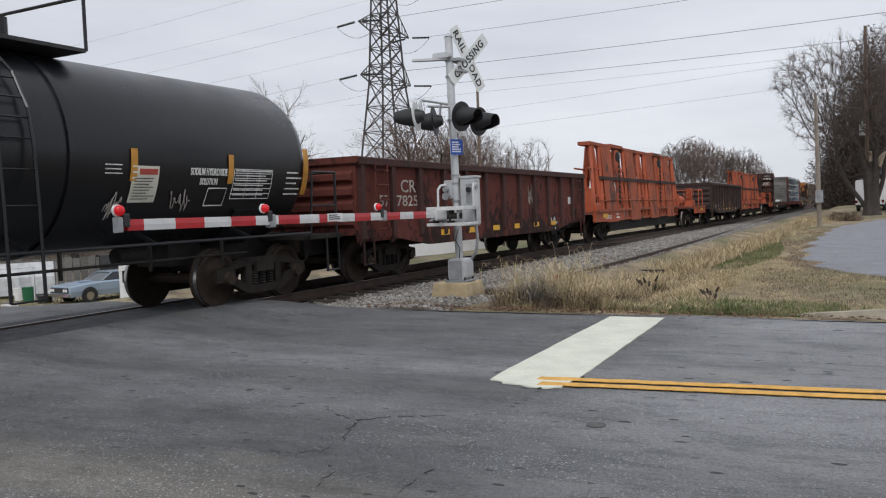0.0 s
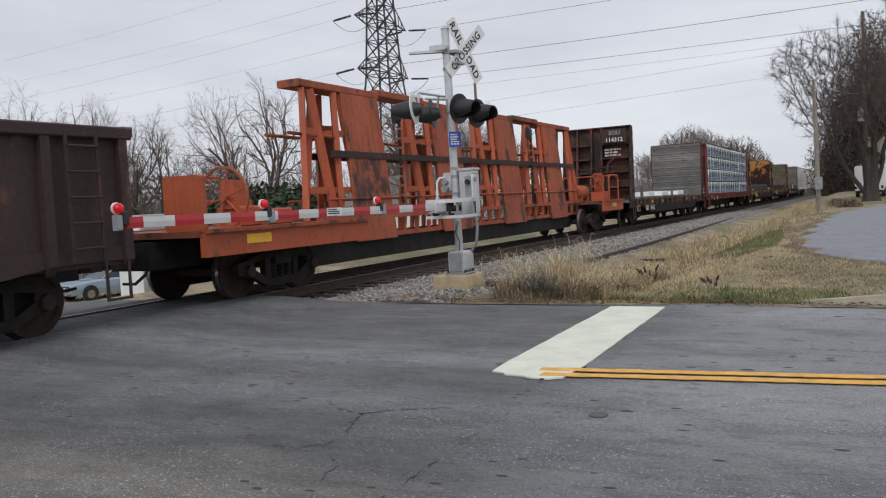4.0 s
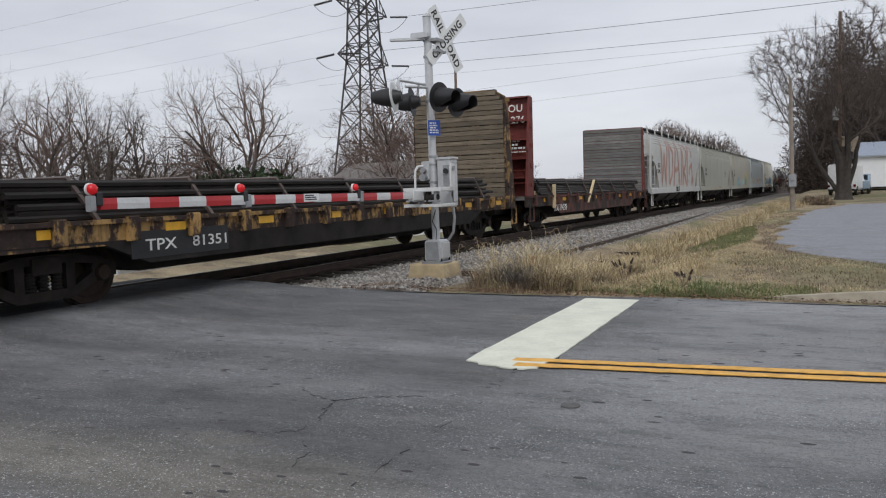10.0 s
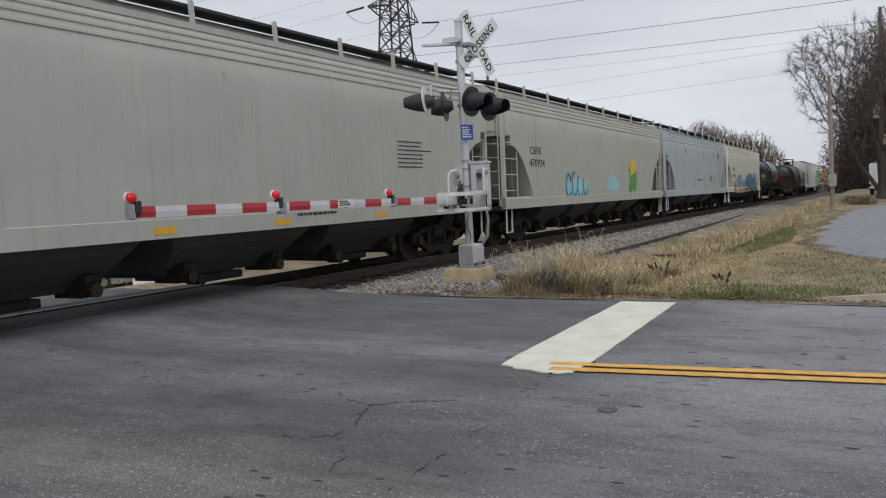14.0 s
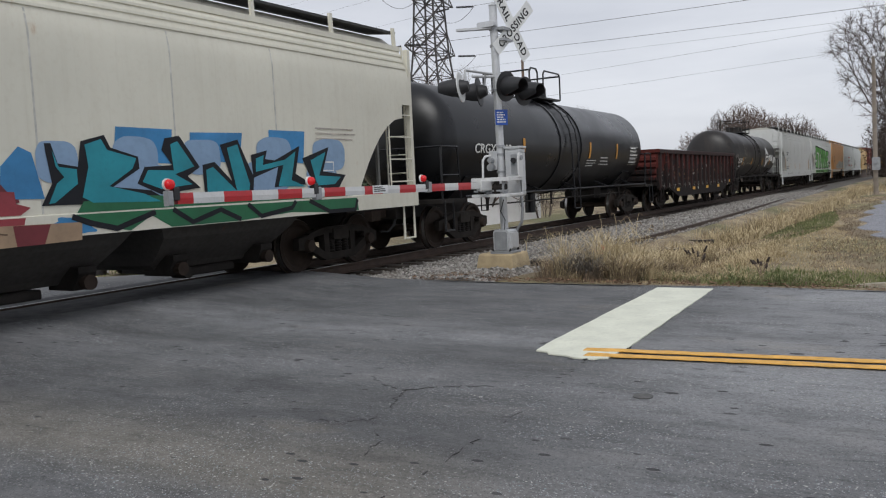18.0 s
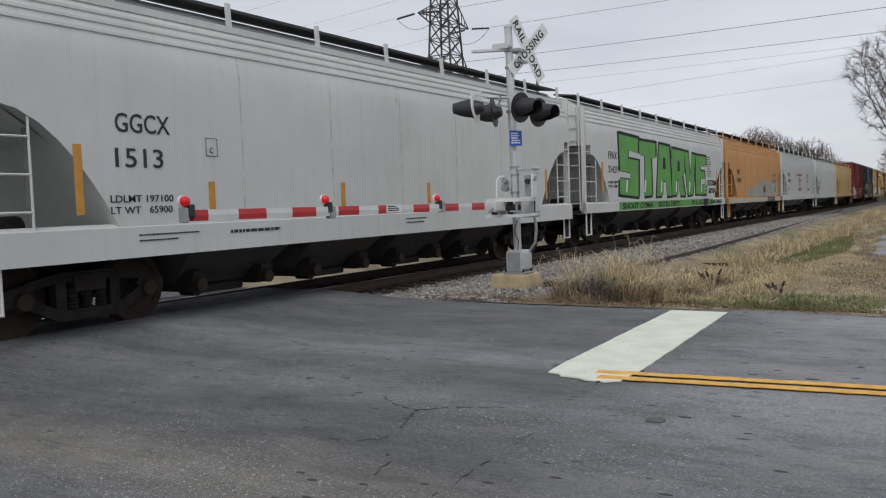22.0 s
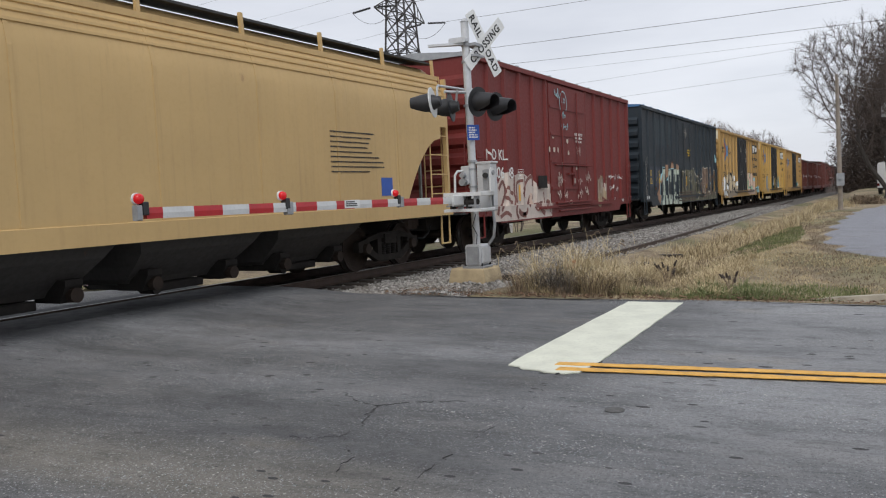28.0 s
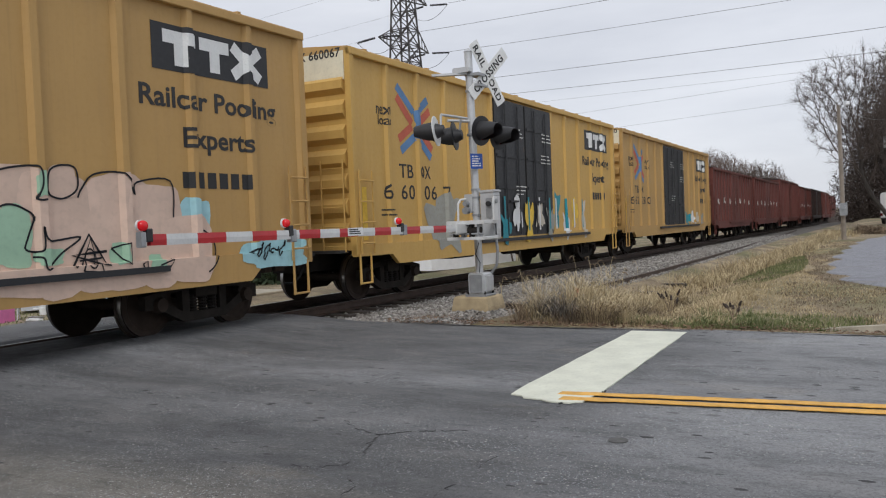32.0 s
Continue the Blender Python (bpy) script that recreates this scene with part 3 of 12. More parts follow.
def asphalt(name, left, right, seam=None, stops_left=None, stops_right=None):
    """Old bitumen: wheel paths along the road, blotches, bare chippings, small pits and pale dust."""
    m, n, l, b = node_mat(name)
    co = n.new("ShaderNodeTexCoord").outputs["Object"]
    sep = n.new("ShaderNodeSeparateXYZ")
    l.new(co, sep.inputs["Vector"])
    long_, wide = (0.22, 1, 1), (0.55, 1, 1)
    mid, fine = tex(n, l, co, 1.7, 6, wide, 0.62), tex(n, l, co, 30, 5, (1, 1, 1), 0.75)
    if seam is None:
        c = mix(n, l, ramp(n, l, mid, 0.35, 0.68), left, right)
        new_side = None
    else:
        wob = number(n, l, "MULTIPLY_ADD", tex(n, l, co, 0.6, 5, long_, 0.55), 1.2, -0.6)
        across = number(n, l, "DIVIDE", number(n, l, "ADD", sep.outputs["Y"], wob), 12.0)
        a = graded(n, l, across, [(y / 12, v) for y, v in stops_left])
        d = graded(n, l, across, [(y / 12, v) for y, v in stops_right])
        edge = number(n, l, "MULTIPLY_ADD", tex(n, l, co, 1.4, 6, (1, 1, 1), 0.6), 0.7, sep.outputs["X"])
        r = n.new("ShaderNodeMapRange")
        r.inputs["From Min"].default_value, r.inputs["From Max"].default_value = seam + 0.25, seam + 1.5
        l.new(edge, r.inputs["Value"])
        new_side = r.outputs["Result"]
        c = mix(n, l, new_side, a, d)
    c = mix(n, l, mix(n, l, 0.55, (0, 0, 0), ramp(n, l, mid, 0.5, 0.7)), c, mix(n, l, 0.62, c, (0.035, 0.036, 0.04)))
    c = mix(n, l, mix(n, l, 0.5, (0, 0, 0), ramp(n, l, mid, 0.3, 0.46, (1, 1, 1, 1), (0, 0, 0, 1))), c, mix(n, l, 0.3, c, (0.42, 0.4, 0.37)))
    scour = tex(n, l, co, 5.5, 9, (0.36, 1.1, 1), 0.78)
    c = mix(n, l, mix(n, l, 0.7, (0, 0, 0), ramp(n, l, scour, 0.5, 0.64)), c, mix(n, l, 0.6, c, (0.03, 0.03, 0.033)))
    c = mix(n, l, mix(n, l, 0.5, (0, 0, 0), ramp(n, l, scour, 0.33, 0.45, (1, 1, 1, 1), (0, 0, 0, 1))), c, mix(n, l, 0.25, c, (0.5, 0.48, 0.45)))
    dust = ramp(n, l, tex(n, l, co, 0.75, 6, (0.6, 1.2, 1), 0.62), 0.6, 0.72)
    c = mix(n, l, mix(n, l, 0.34, (0, 0, 0), dust), c, (0.3, 0.25, 0.18))
    c = mix(n, l, mix(n, l, 0.7, (0, 0, 0), ramp(n, l, fine, 0.44, 0.66)), c, mix(n, l, 0.55, c, (0.02, 0.02, 0.022)))
    bare = ramp(n, l, tex(n, l, co, 1.1, 5, (0.4, 1, 1), 0.6), 0.36, 0.6)
    for size, share, tint in ((112, 0.16, (0.46, 0.47, 0.48)), (60, 0.05, (0.52, 0.51, 0.47)), (80, 0.06, (0.28, 0.34, 0.36))):
        c = mix(n, l, mix(n, l, bare, (0, 0, 0), specks(n, l, co, size, (1, 1, 1), 0.55, share)), c, tint)
    c = mix(n, l, mix(n, l, 0.6, (0, 0, 0), specks(n, l, co, 120, (1, 1, 1), 0.6, 0.2)), c, (0.03, 0.03, 0.032))
    pit = tex(n, l, co, 0.9, 3, (0.6, 1, 1), 0.5)
    for size, share, k in ((6.5, 0.06, 0.2), (13.0, 0.07, 0.3)):
        c = mix(n, l, mix(n, l, ramp(n, l, pit, 0.4, 0.52), (0, 0, 0), specks(n, l, co, size, (0.5, 1, 1), k, share)), c, (0.04, 0.04, 0.042))
    l.new(c, b.inputs["Base Color"])
    l.new(ramp(n, l, mid, 0.2, 0.8, (0.68,) * 3 + (1,), (0.95,) * 3 + (1,)), b.inputs["Roughness"])
    bumped(n, l, b, fine, 0.9, 0.02)
    return m


GROUND = ground_mat()
ASPHALT = asphalt("road_asphalt", None, None, -2.4,
                  [(0.0, 0.15), (2.6, 0.16), (3.2, (0.205, 0.192, 0.168)), (4.2, 0.115), (4.8, 0.12), (5.4, 0.185), (5.8, 0.165), (6.2, 0.118), (6.6, 0.15), (7.1, 0.235), (7.5, 0.19), (8.1, 0.135), (9.6, 0.125), (11.2, 0.14)],
                  [(0.0, 0.215), (3.4, 0.225), (4.4, 0.19), (5.4, 0.26), (6.3, 0.31), (7.6, 0.29), (8.4, 0.25), (9.6, 0.27), (10.6, 0.32), (11.4, 0.33)])
LOT = asphalt("lot_gravel", (0.23, 0.235, 0.265), (0.37, 0.375, 0.41))
BALLAST = plain("ballast_bed", (0.11, 0.1, 0.088), 0.95, 0, 0.35, 6, 0.8)


def stone_mat():
    """Crushed stone, each piece of its own shade."""
    m, n, l, b = node_mat("ballast_stones")
    rnd = n.new("ShaderNodeNewGeometry").outputs["Random Per Island"]
    c = mix(n, l, rnd, (0.1, 0.093, 0.085), (0.44, 0.42, 0.39))
    co = n.new("ShaderNodeTexCoord").outputs["Object"]
    c = mix(n, l, mix(n, l, 0.5, (0, 0, 0), ramp(n, l, tex(n, l, co, 1.2, 4), 0.45, 0.65)), c, (0.17, 0.145, 0.12))
    l.new(c, b.inputs["Base Color"])
    b.inputs["Roughness"].default_value = 0.9
    return m


STONES = stone_mat()


def sheet(xs, ys, z):
    nx, ny = len(xs), len(ys)
    vs = [(x, y, z(x, y)) for y in ys for x in xs]
    fs = [(j * nx + i, j * nx + i + 1, (j + 1) * nx + i + 1, (j + 1) * nx + i) for j in range(ny - 1) for i in range(nx - 1)]
    return Shape().add(vs, fs)


def spread(*legs):
    out = []
    for a, b, n in legs:
        out += [a + (b - a) * i / n for i in range(n)]
    return out + [legs[-1][1]]


def low_under_road(x, y):
    z = height(x, y)
    if -14 < y < 11.1:
        z = min(z, road_height(x)) - 0.07
    elif XC - 3 < x < -5.9:
        z -= 0.3
    return z


gx = spread((-1500, -120, 10), (-120, -40, 16), (-40, -13, 20), (-13, 8, 60), (8, 60, 14), (60, 1500, 10))
gy = spread((-900, -14, 10), (-14, 11.0, 8), (11.0, 11.2, 1), (11.2, 30, 60), (30, 80, 40), (80, 2600, 24))
tagged(new("ground", sheet(gx, gy, low_under_road).mesh("ground", GROUND, True)), "winter verge and field of straw and green grass", "ground", kind="structure")

rx = spread((-70, -13, 20), (-13, 60, 40))
ROAD_EDGE = 11.12
road = sheet(rx, spread((-14, ROAD_EDGE, 12)), lambda x, y: road_height(x) + (0.012 * math.sin(x * 2.3) if y > 11 else 0))
tagged(new("road", road.mesh("road", ASPHALT)), "worn cracked grey asphalt road crossing the track", "road", kind="structure")

# ragged asphalt lip along the far edge
rnd = random.Random(5)
lip, prev = Shape(), None
for i in range(150):
    x = -8.9 + i * 0.14
    prev_y = prev if prev is not None else 11.2
    cur = 11.12 + 0.16 * noise.noise((x * 0.9, 0.3, 0)) + rnd.uniform(0, 0.05) + 0.1
    lip.add([(x, 11.0, 0.006), (x + 0.14, 11.0, 0.006), (x + 0.14, cur, -0.03), (x, prev_y, -0.03)], [(0, 1, 2, 3)])
    prev = cur
solo("road_edge", lip, ASPHALT, "ragged edge of the asphalt", "road edge", kind="structure")

# painted lines
PAINT_WHITE = plain("road_paint_white", (0.68, 0.69, 0.58), 0.7, 0, 0.1, 3, 0.3)
PAINT_YELLOW = plain("road_paint_yellow", (0.7, 0.385, 0.085), 0.75, 0, 0.22, 9, 0.3)


def slanted(x0, x1, y0, slope, w, z, seed, step=0.1):
    """A painted line that runs slightly askew to the road's edge, with ragged sides."""
    r, sh = random.Random(seed), Shape()
    n = int((x1 - x0) / step)
    e = [(r.uniform(-0.01, 0.01), r.uniform(-0.01, 0.01)) for _ in range(n + 1)]
    for i in range(n):
        u, v = x0 + i * step, x0 + (i + 1) * step
        a, b = y0 + slope * (u - x0), y0 + slope * (v - x0)
        sh.prism_z([(u, a + e[i][0]), (v, b + e[i + 1][0]), (v, b + w + e[i + 1][1]), (u, a + w + e[i][1])], z - 0.003, z + 0.003)
    return sh


bar = Shape()
r = random.Random(2)
sides = [(-3.03 - 0.0024 * k + r.uniform(-0.006, 0.006), -2.27 - 0.0038 * k + r.uniform(-0.006, 0.006), 7.0 + 0.16 * k) for k in range(25)]
for (a, b, y), (c, d, v) in zip(sides, sides[1:]):
    bar.prism_z([(a, y), (b, y), (d, v), (c, v)], 0.003, 0.015)
bar.prism_z([(-3.03, 7.0), (-3.0, 6.65), (-2.88, 6.62), (-2.84, 6.55), (-2.66, 6.53), (-2.6, 6.48), (-2.4, 6.47), (-2.36, 6.52), (-2.3, 6.54), (-2.29, 6.8), (-2.27, 7.0)], 0.003, 0.015)
solo("stop_line", bar, PAINT_WHITE, "wide pale painted stop line on asphalt", "stop line", kind="structure")
solo("centre_line", slanted(-2.52, 30, 6.56, 0.103, 0.115, 0.0165, 3), PAINT_YELLOW, "yellow painted centre line", "centre line", "double yellow line", kind="structure")
solo("centre_line", slanted(-2.6, 30, 6.76, 0.103, 0.115, 0.0165, 4), PAINT_YELLOW, "yellow painted centre line", "centre line", "double yellow line", kind="structure")

# the long cracks that cross the lane
CRACK = plain("crack_shadow", (0.06, 0.06, 0.06), 1.0, 0, 0.3, 4, 0, gloss=0.1)
for seed, wide, pts in ((1, 0.005, [(-2.78, 5.42), (-3.0, 5.34), (-3.2, 5.24), (-3.38, 5.08), (-3.33, 4.9)]), (2, 0.0025, [(-3.33, 4.9), (-3.2, 4.6), (-3.17, 4.34), (-3.0, 4.12), (-2.86, 4.0), (-2.8, 3.7)]), (6, 0.003, [(-3.17, 4.34), (-3.3, 4.24), (-3.55, 4.2)]),
                        (3, 0.0035, [(-2.43, 6.2), (-2.37, 5.75), (-2.33, 5.38), (-2.32, 4.88), (-2.34, 4.43), (-2.3, 4.0), (-2.34, 3.4), (-2.28, 2.6)]), (4, 0.008, [(-2.46, 6.46), (-2.3, 6.86), (-2.26, 7.06)]), (5, 0.004, [(-3.9, 5.35), (-3.62, 5.16), (-3.42, 5.1)])):
    r, path = random.Random(seed), []
    for (a, b), (c, d) in zip(pts, pts[1:]):
        for i in range(7):
            k = i / 7
            path.append((a + (c - a) * k + r.uniform(-0.025, 0.025), b + (d - b) * k + r.uniform(-0.025, 0.025)))
    sh = Shape()
    for (a, b), (c, d) in zip(path, path[1:]):
        w = wide * r.choice((0, 0.15, 0.3, 0.5, 0.9)) * r.uniform(0.6, 1.2)
        if w < 0.0002 or (seed == 3 and r.random() < 0.45):
            continue
        L = math.hypot(c - a, d - b)
        ux, uy = -(d - b) / L * w, (c - a) / L * w
        sh.prism_z([(a + ux, b + uy), (a - ux, b - uy), (c - ux, d - uy), (c + ux, d + uy)], 0.002, 0.005 if seed != 4 else 0.014)
    solo("road_crack", sh, CRACK, "dark open crack in the asphalt", "crack", kind="structure")
spot = Shape().prism_z([(-1.69 + 0.07 * math.cos(a / 8 * math.pi), 5.51 + 0.07 * math.sin(a / 8 * math.pi)) for a in range(16)], 0.002, 0.007)
CAP = plain("dull_iron_cap", (0.09, 0.088, 0.085), 0.7, 0, 0.3, 30)
solo("survey_cap", spot, CAP, "small round dark cap set in the asphalt", "survey cap", kind="structure")

# crossing surface between and beside the rails
PANEL = plain("crossing_asphalt", (0.12, 0.122, 0.126), 0.9, 0, 0.3, 5, 0.4, gloss=0.2)
for x0, x1 in ((XC - 0.66, XC + 0.66), (XC - 1.35, XC - 0.8)):
    for k in range(9):
        y0 = -13 + k * 2.7
        solo("crossing_panel", Shape().cbox(x0, x1, y0, y0 + 2.68, -0.1, ZR - 0.02, 0.015), PANEL, "worn asphalt panel between the rails", "crossing panel", "crossing panels", kind="structure")
ramp_up = sheet([XC + 0.795, -8.9, -8.2, -7.5, -6.9], spread((-13, 10.6, 12), (10.6, 11.25, 1)), lambda x, y: 0.125 - 0.131 * smooth(-9.6, -6.9, x) - (0.03 if y > 11.2 else 0))
solo("approach_ramp", ramp_up, ASPHALT, "dark asphalt rising to the rails", "ramp", kind="structure")

# ballast bed, rails and ties
bed = Shape()
prof = [(XC - 4.6, -1.4), (XC - 2.0, -0.13), (XC + 1.8, -0.13), (-7.2, -0.03), (-6.2, 0.03), (-5.75, -0.04), (-5.3, -0.5)]
ys = spread((11.1, 60, 30), (60, 700, 30))
bed.rings([[(x, y, z - fall(y)) for x, z in prof] for y in ys])
solo("ballast", bed, BALLAST, "grey crushed stone ballast under the track", "ballast", kind="structure")


def rail_profile(x, top):
    return [(x - 0.07, top - 0.17), (x + 0.07, top - 0.17), (x + 0.07, top - 0.155), (x + 0.012, top - 0.135), (x + 0.012, top - 0.045), (x + 0.036, top - 0.03),
            (x + 0.036, top), (x - 0.036, top), (x - 0.036, top - 0.03), (x - 0.012, top - 0.045), (x - 0.012, top - 0.135), (x - 0.07, top - 0.155)]


rail_ys = [-600.0, 11.0] + spread((13, 61, 24), (61, 700, 30))
for x in (XC - 0.7525, XC + 0.7525):
    r_ = tagged(new("rail", Shape().rings([[(a, y, b - fall(y)) for a, b in rail_profile(x, ZR)] for y in rail_ys]).mesh("rail", RAIL)), "rust-brown steel running rail with a worn head", "rail", "running rails", kind="structure")
    part("rail_head", Shape().rings([[(x + a, y, ZR + b - fall(y)) for a, b in ((-0.03, -0.004), (0.03, -0.004), (0.03, 0.003), (-0.03, 0.003))] for y in rail_ys]), RAILTOP, r_, "bright worn rail head")
tie_me = Shape().cbox(-1.3, 1.3, -0.115, 0.115, -0.16, 0, 0.015).mesh("tie", TIE)
ties = tagged(new("track_bed"), "dark wooden ties under the rails", "ties", kind="structure")
rnd = random.Random(8)
for i in range(200):
    put("tie", tie_me, ties, pose(XC + rnd.uniform(-0.05, 0.05), 11.5 + i * 0.55, ZR - 0.165 - fall(11.5 + i * 0.55) + rnd.uniform(-0.01, 0.005), 0, 0, rnd.uniform(-1.2, 1.2)))
far_ties = Shape()
for i in range(420):
    y = 121.6 + i * 0.55
    far_ties.box(XC - 1.3, XC + 1.3, y, y + 0.23, -0.25 - fall(y), ZR - 0.17 - fall(y))
tagged(part("far_ties", far_ties, TIE, ties), kind="stuff")

# disused siding rail half buried beside the ballast
side_rail = Shape()
pts = [(-5.98, 13.5, 0.05), (-5.76, 17, 0.05), (-5.72, 24, 0.05), (-5.8, 32, 0.06), (-6.05, 42, 0.06), (-6.45, 55, 0.06), (-6.85, 66, 0.05), (-7.5, 80, 0.05)]
side_rail.rings([[(x + a, y, z + b - fall(y)) for a, b in ((-0.035, -0.2), (0.035, -0.2), (0.035, 0), (-0.035, 0))] for x, y, z in pts])
solo("siding_rail", side_rail, RAIL, "rusty disused siding rail half buried in stone", "rail", kind="structure")
solo("timber_stub", Shape().cbox(-6.0, -5.45, 13.2, 13.45, -0.12, 0.1, 0.02), TIE, "dark rotten timber at the end of a rail", "timber")
for i in range(3):
    put("old_tie", tie_me, ties, pose(-5.9 + rnd.uniform(-0.1, 0.1), 16.2 + i * 2.3, -0.165 - fall(16.2 + i * 2.3), rnd.uniform(-2, 2), 0, rnd.uniform(-3, 3)))


def stones(n, box_, size, seed, zfun):
    """Loose angular stones, joined."""
    g = np.random.default_rng(seed)
    base = np.array([(1, 0, 0), (-1, 0, 0), (0, 1, 0), (0, -1, 0), (0, 0, 1), (0, 0, -1)], float)
    tri = np.array([(0, 2, 4), (2, 1, 4), (1, 3, 4), (3, 0, 4), (2, 0, 5), (1, 2, 5), (3, 1, 5), (0, 3, 5)])
    x, y = g.uniform(box_[0], box_[1], n), box_[2] + (box_[3] - box_[2]) * g.uniform(0, 1, n) ** 1.7
    s = g.uniform(size[0], size[1], n)
    z = np.array([zfun(a, b) for a, b in zip(x, y)]) + s * g.uniform(-0.2, 0.5, n)
    v = base[None] * g.uniform(0.6, 1.15, (n, 6, 1)) * s[:, None, None]
    a = g.uniform(0, 6.28, n)
    ca, sa = np.cos(a)[:, None], np.sin(a)[:, None]
    t = g.uniform(-0.7, 0.7, n)
    ct, st = np.cos(t)[:, None], np.sin(t)[:, None]
    vx, vy, vz = v[..., 0], v[..., 1], v[..., 2] * 0.75
    vx, vz = vx * ct - vz * st, vx * st + vz * ct
    p = np.stack([vx * ca - vy * sa + x[:, None], vx * sa + vy * ca + y[:, None], vz + z[:, None]], -1).reshape(-1, 3)
    f = (tri[None] + (np.arange(n) * 6)[:, None, None]).reshape(-1, 3)
    return p, f


def cloud(name, p, f, mat, label, category):
    me = bpy.data.meshes.new(name)
    me.from_pydata(p.tolist(), [], f.tolist())
    me.materials.append(mat)
    return tagged(new(name, me), label, category, kind="stuff")


def bed_z(x, y):
    return (-0.13 if x < XC + 1.8 else (-0.13 + 0.083 * (x - XC - 1.8) if x < -7.2 else (-0.03 + 0.06 * (x + 7.2) if x < -6.2 else 0.03 - 0.16 * (x + 6.2)))) - fall(y)


cloud("ballast_stones", *stones(30000, (-9.35, -5.55, 11.2, 62), (0.02, 0.052), 3, bed_z), STONES, "loose grey crushed stones beside the track", "ballast")
OILY = plain("oily_stones", (0.07, 0.062, 0.055), 0.9, 0, 0.4, 8)
cloud("ballast_stones", *stones(2600, (-11.6, -9.6, 11.4, 40), (0.02, 0.05), 4, bed_z), OILY, "loose oil-dark crushed stones between the rails", "ballast")

# gravel lot with a kerb
def lot_edge(y):
    near = float(np.interp(y, (12.9, 14.2, 15.4, 16.3, 17.2, 20, 24, 30, 42, 52), (2.2, 1.4, 0.45, -0.05, -0.6, -1.25, -1.5, -1.62, -1.25, 0.6)))
    return near + 0.12 * math.sin(y * 1.7) + 0.25 * noise.noise((0, y * 0.9, 0))


lot_ys = spread((12.9, 22, 50), (22, 52, 50))
steps = (0, 0.12, 0.3, 0.7, 1.4, 2.6, 5, 9, 14, 20)
lot = sheet(range(len(steps)), lot_ys, lambda i, y: 0)
lot.v = [(lot_edge(y) + d, y, height(0, y) + (-0.06 if i == 0 or y in (lot_ys[0], lot_ys[-1]) else 0.006 * min(i, 3)) + 0.012) for y in lot_ys for i, d in enumerate(steps)]
solo("gravel_lot", lot, LOT, "blue-grey worn gravel parking lot", "parking lot", kind="structure")
kerb = Shape()
kerb.rings([[(x, y0, -0.05), (x, y0 + 0.16, -0.05), (x, y0 + 0.15, h), (x, y0 + 0.03, h)] for x, y0, h in ((-1.0, 11.3, 0.0), (-0.6, 11.28, 0.05), (0.1, 11.26, 0.11), (0.7, 11.26, 0.15), (9.5, 11.26, 0.16))])
solo("kerb", kerb, KERB, "low weathered concrete kerb at the road's edge", "kerb", kind="structure")


def blades(n, place, tall, seed, wide=0.012, lean=0.5):
    """Grass blades as thin bent slivers."""
    g = random.Random(seed)
    vs, fs = [], []
    for _ in range(n):
        x, y, k = place(g)
        z = height(x, y) - (0.02 if y > 11.3 else 0.05)
        h, a = tall * k * g.uniform(0.5, 1.2), g.uniform(0, 6.28)
        w, le = wide * g.uniform(0.6, 1.3), g.uniform(0.1, lean) * h
        dx, dy = math.cos(a), math.sin(a)
        i = len(vs)
        vs += [(x - dy * w, y + dx * w, z), (x + dy * w, y - dx * w, z), (x + dx * le * 0.35 + dy * w * 0.7, y + dy * le * 0.35 - dx * w * 0.7, z + h * 0.6),
               (x + dx * le * 0.35 - dy * w * 0.7, y + dy * le * 0.35 + dx * w * 0.7, z + h * 0.6), (x + dx * le, y + dy * le, z + h)]
        fs += [(i, i + 1, i + 2, i + 3), (i + 3, i + 2, i + 4)]
    return np.array(vs), fs


def grass(name, n, place, tall, seed, mat, label, wide=0.012, lean=0.5):
    vs, fs = blades(n, place, tall, seed, wide, lean)
    me = bpy.data.meshes.new(name)
    me.from_pydata(vs.tolist(), [], fs)
    me.materials.append(mat)
    return tagged(new(name, me), label, "grass", kind="stuff")


def patch(x, y):
    return noise.noise((x * 0.55, y * 0.3, 3.0)) + 0.5 * noise.noise((x * 1.7, y * 0.9, 8.0))


def greenness(x, y):
    """Where the turf has stayed green: by the road's edge and along the ditch."""
    a = 1 - ((x + 1.1) / 1.7) ** 2 - ((y - 11.85) / 0.8) ** 2
    b = 1 - ((x + 2.75) / 0.75) ** 2 - ((y - 23.5) / 6) ** 2
    c = 0.6 - ((x + 3.4) / 0.5) ** 2 - ((y - 16.5) / 1.6) ** 2
    return max(a, b, c) + 0.8 * patch(x * 1.6, y)


def bareness(x, y):
    """Trodden soil beside the lot."""
    return max(1 - (lot_edge(max(13, y)) - x - 0.1) / 0.5 if y > 14 else 0.0, 1 - ((x - 0.2) / 1.9) ** 2 - ((y - 13.2) / 0.9) ** 2) + 0.7 * patch(x, y + 9)


def lawn(g):
    while True:
        y = 11.3 + 30 * g.random() ** 1.9
        x = g.uniform(-4.8, lot_edge(y) if y > 13 else 2.2)
        if x < -3.3 and y < 15 and g.random() < 0.7:
            continue
        return x, y


def tan_lawn(g):
    while True:
        x, y = lawn(g)
        if greenness(x, y) < 0.35 and bareness(x, y) < 0.5 and (patch(x * 1.4, y + 2) > -0.08 or g.random() < 0.3):
            return x, y, 0.6 + 0.6 * g.random()


def green_lawn(g):
    while True:
        x, y = lawn(g)
        if greenness(x, y) > 0.1:
            return x, y, 0.7 + 0.7 * g.random()


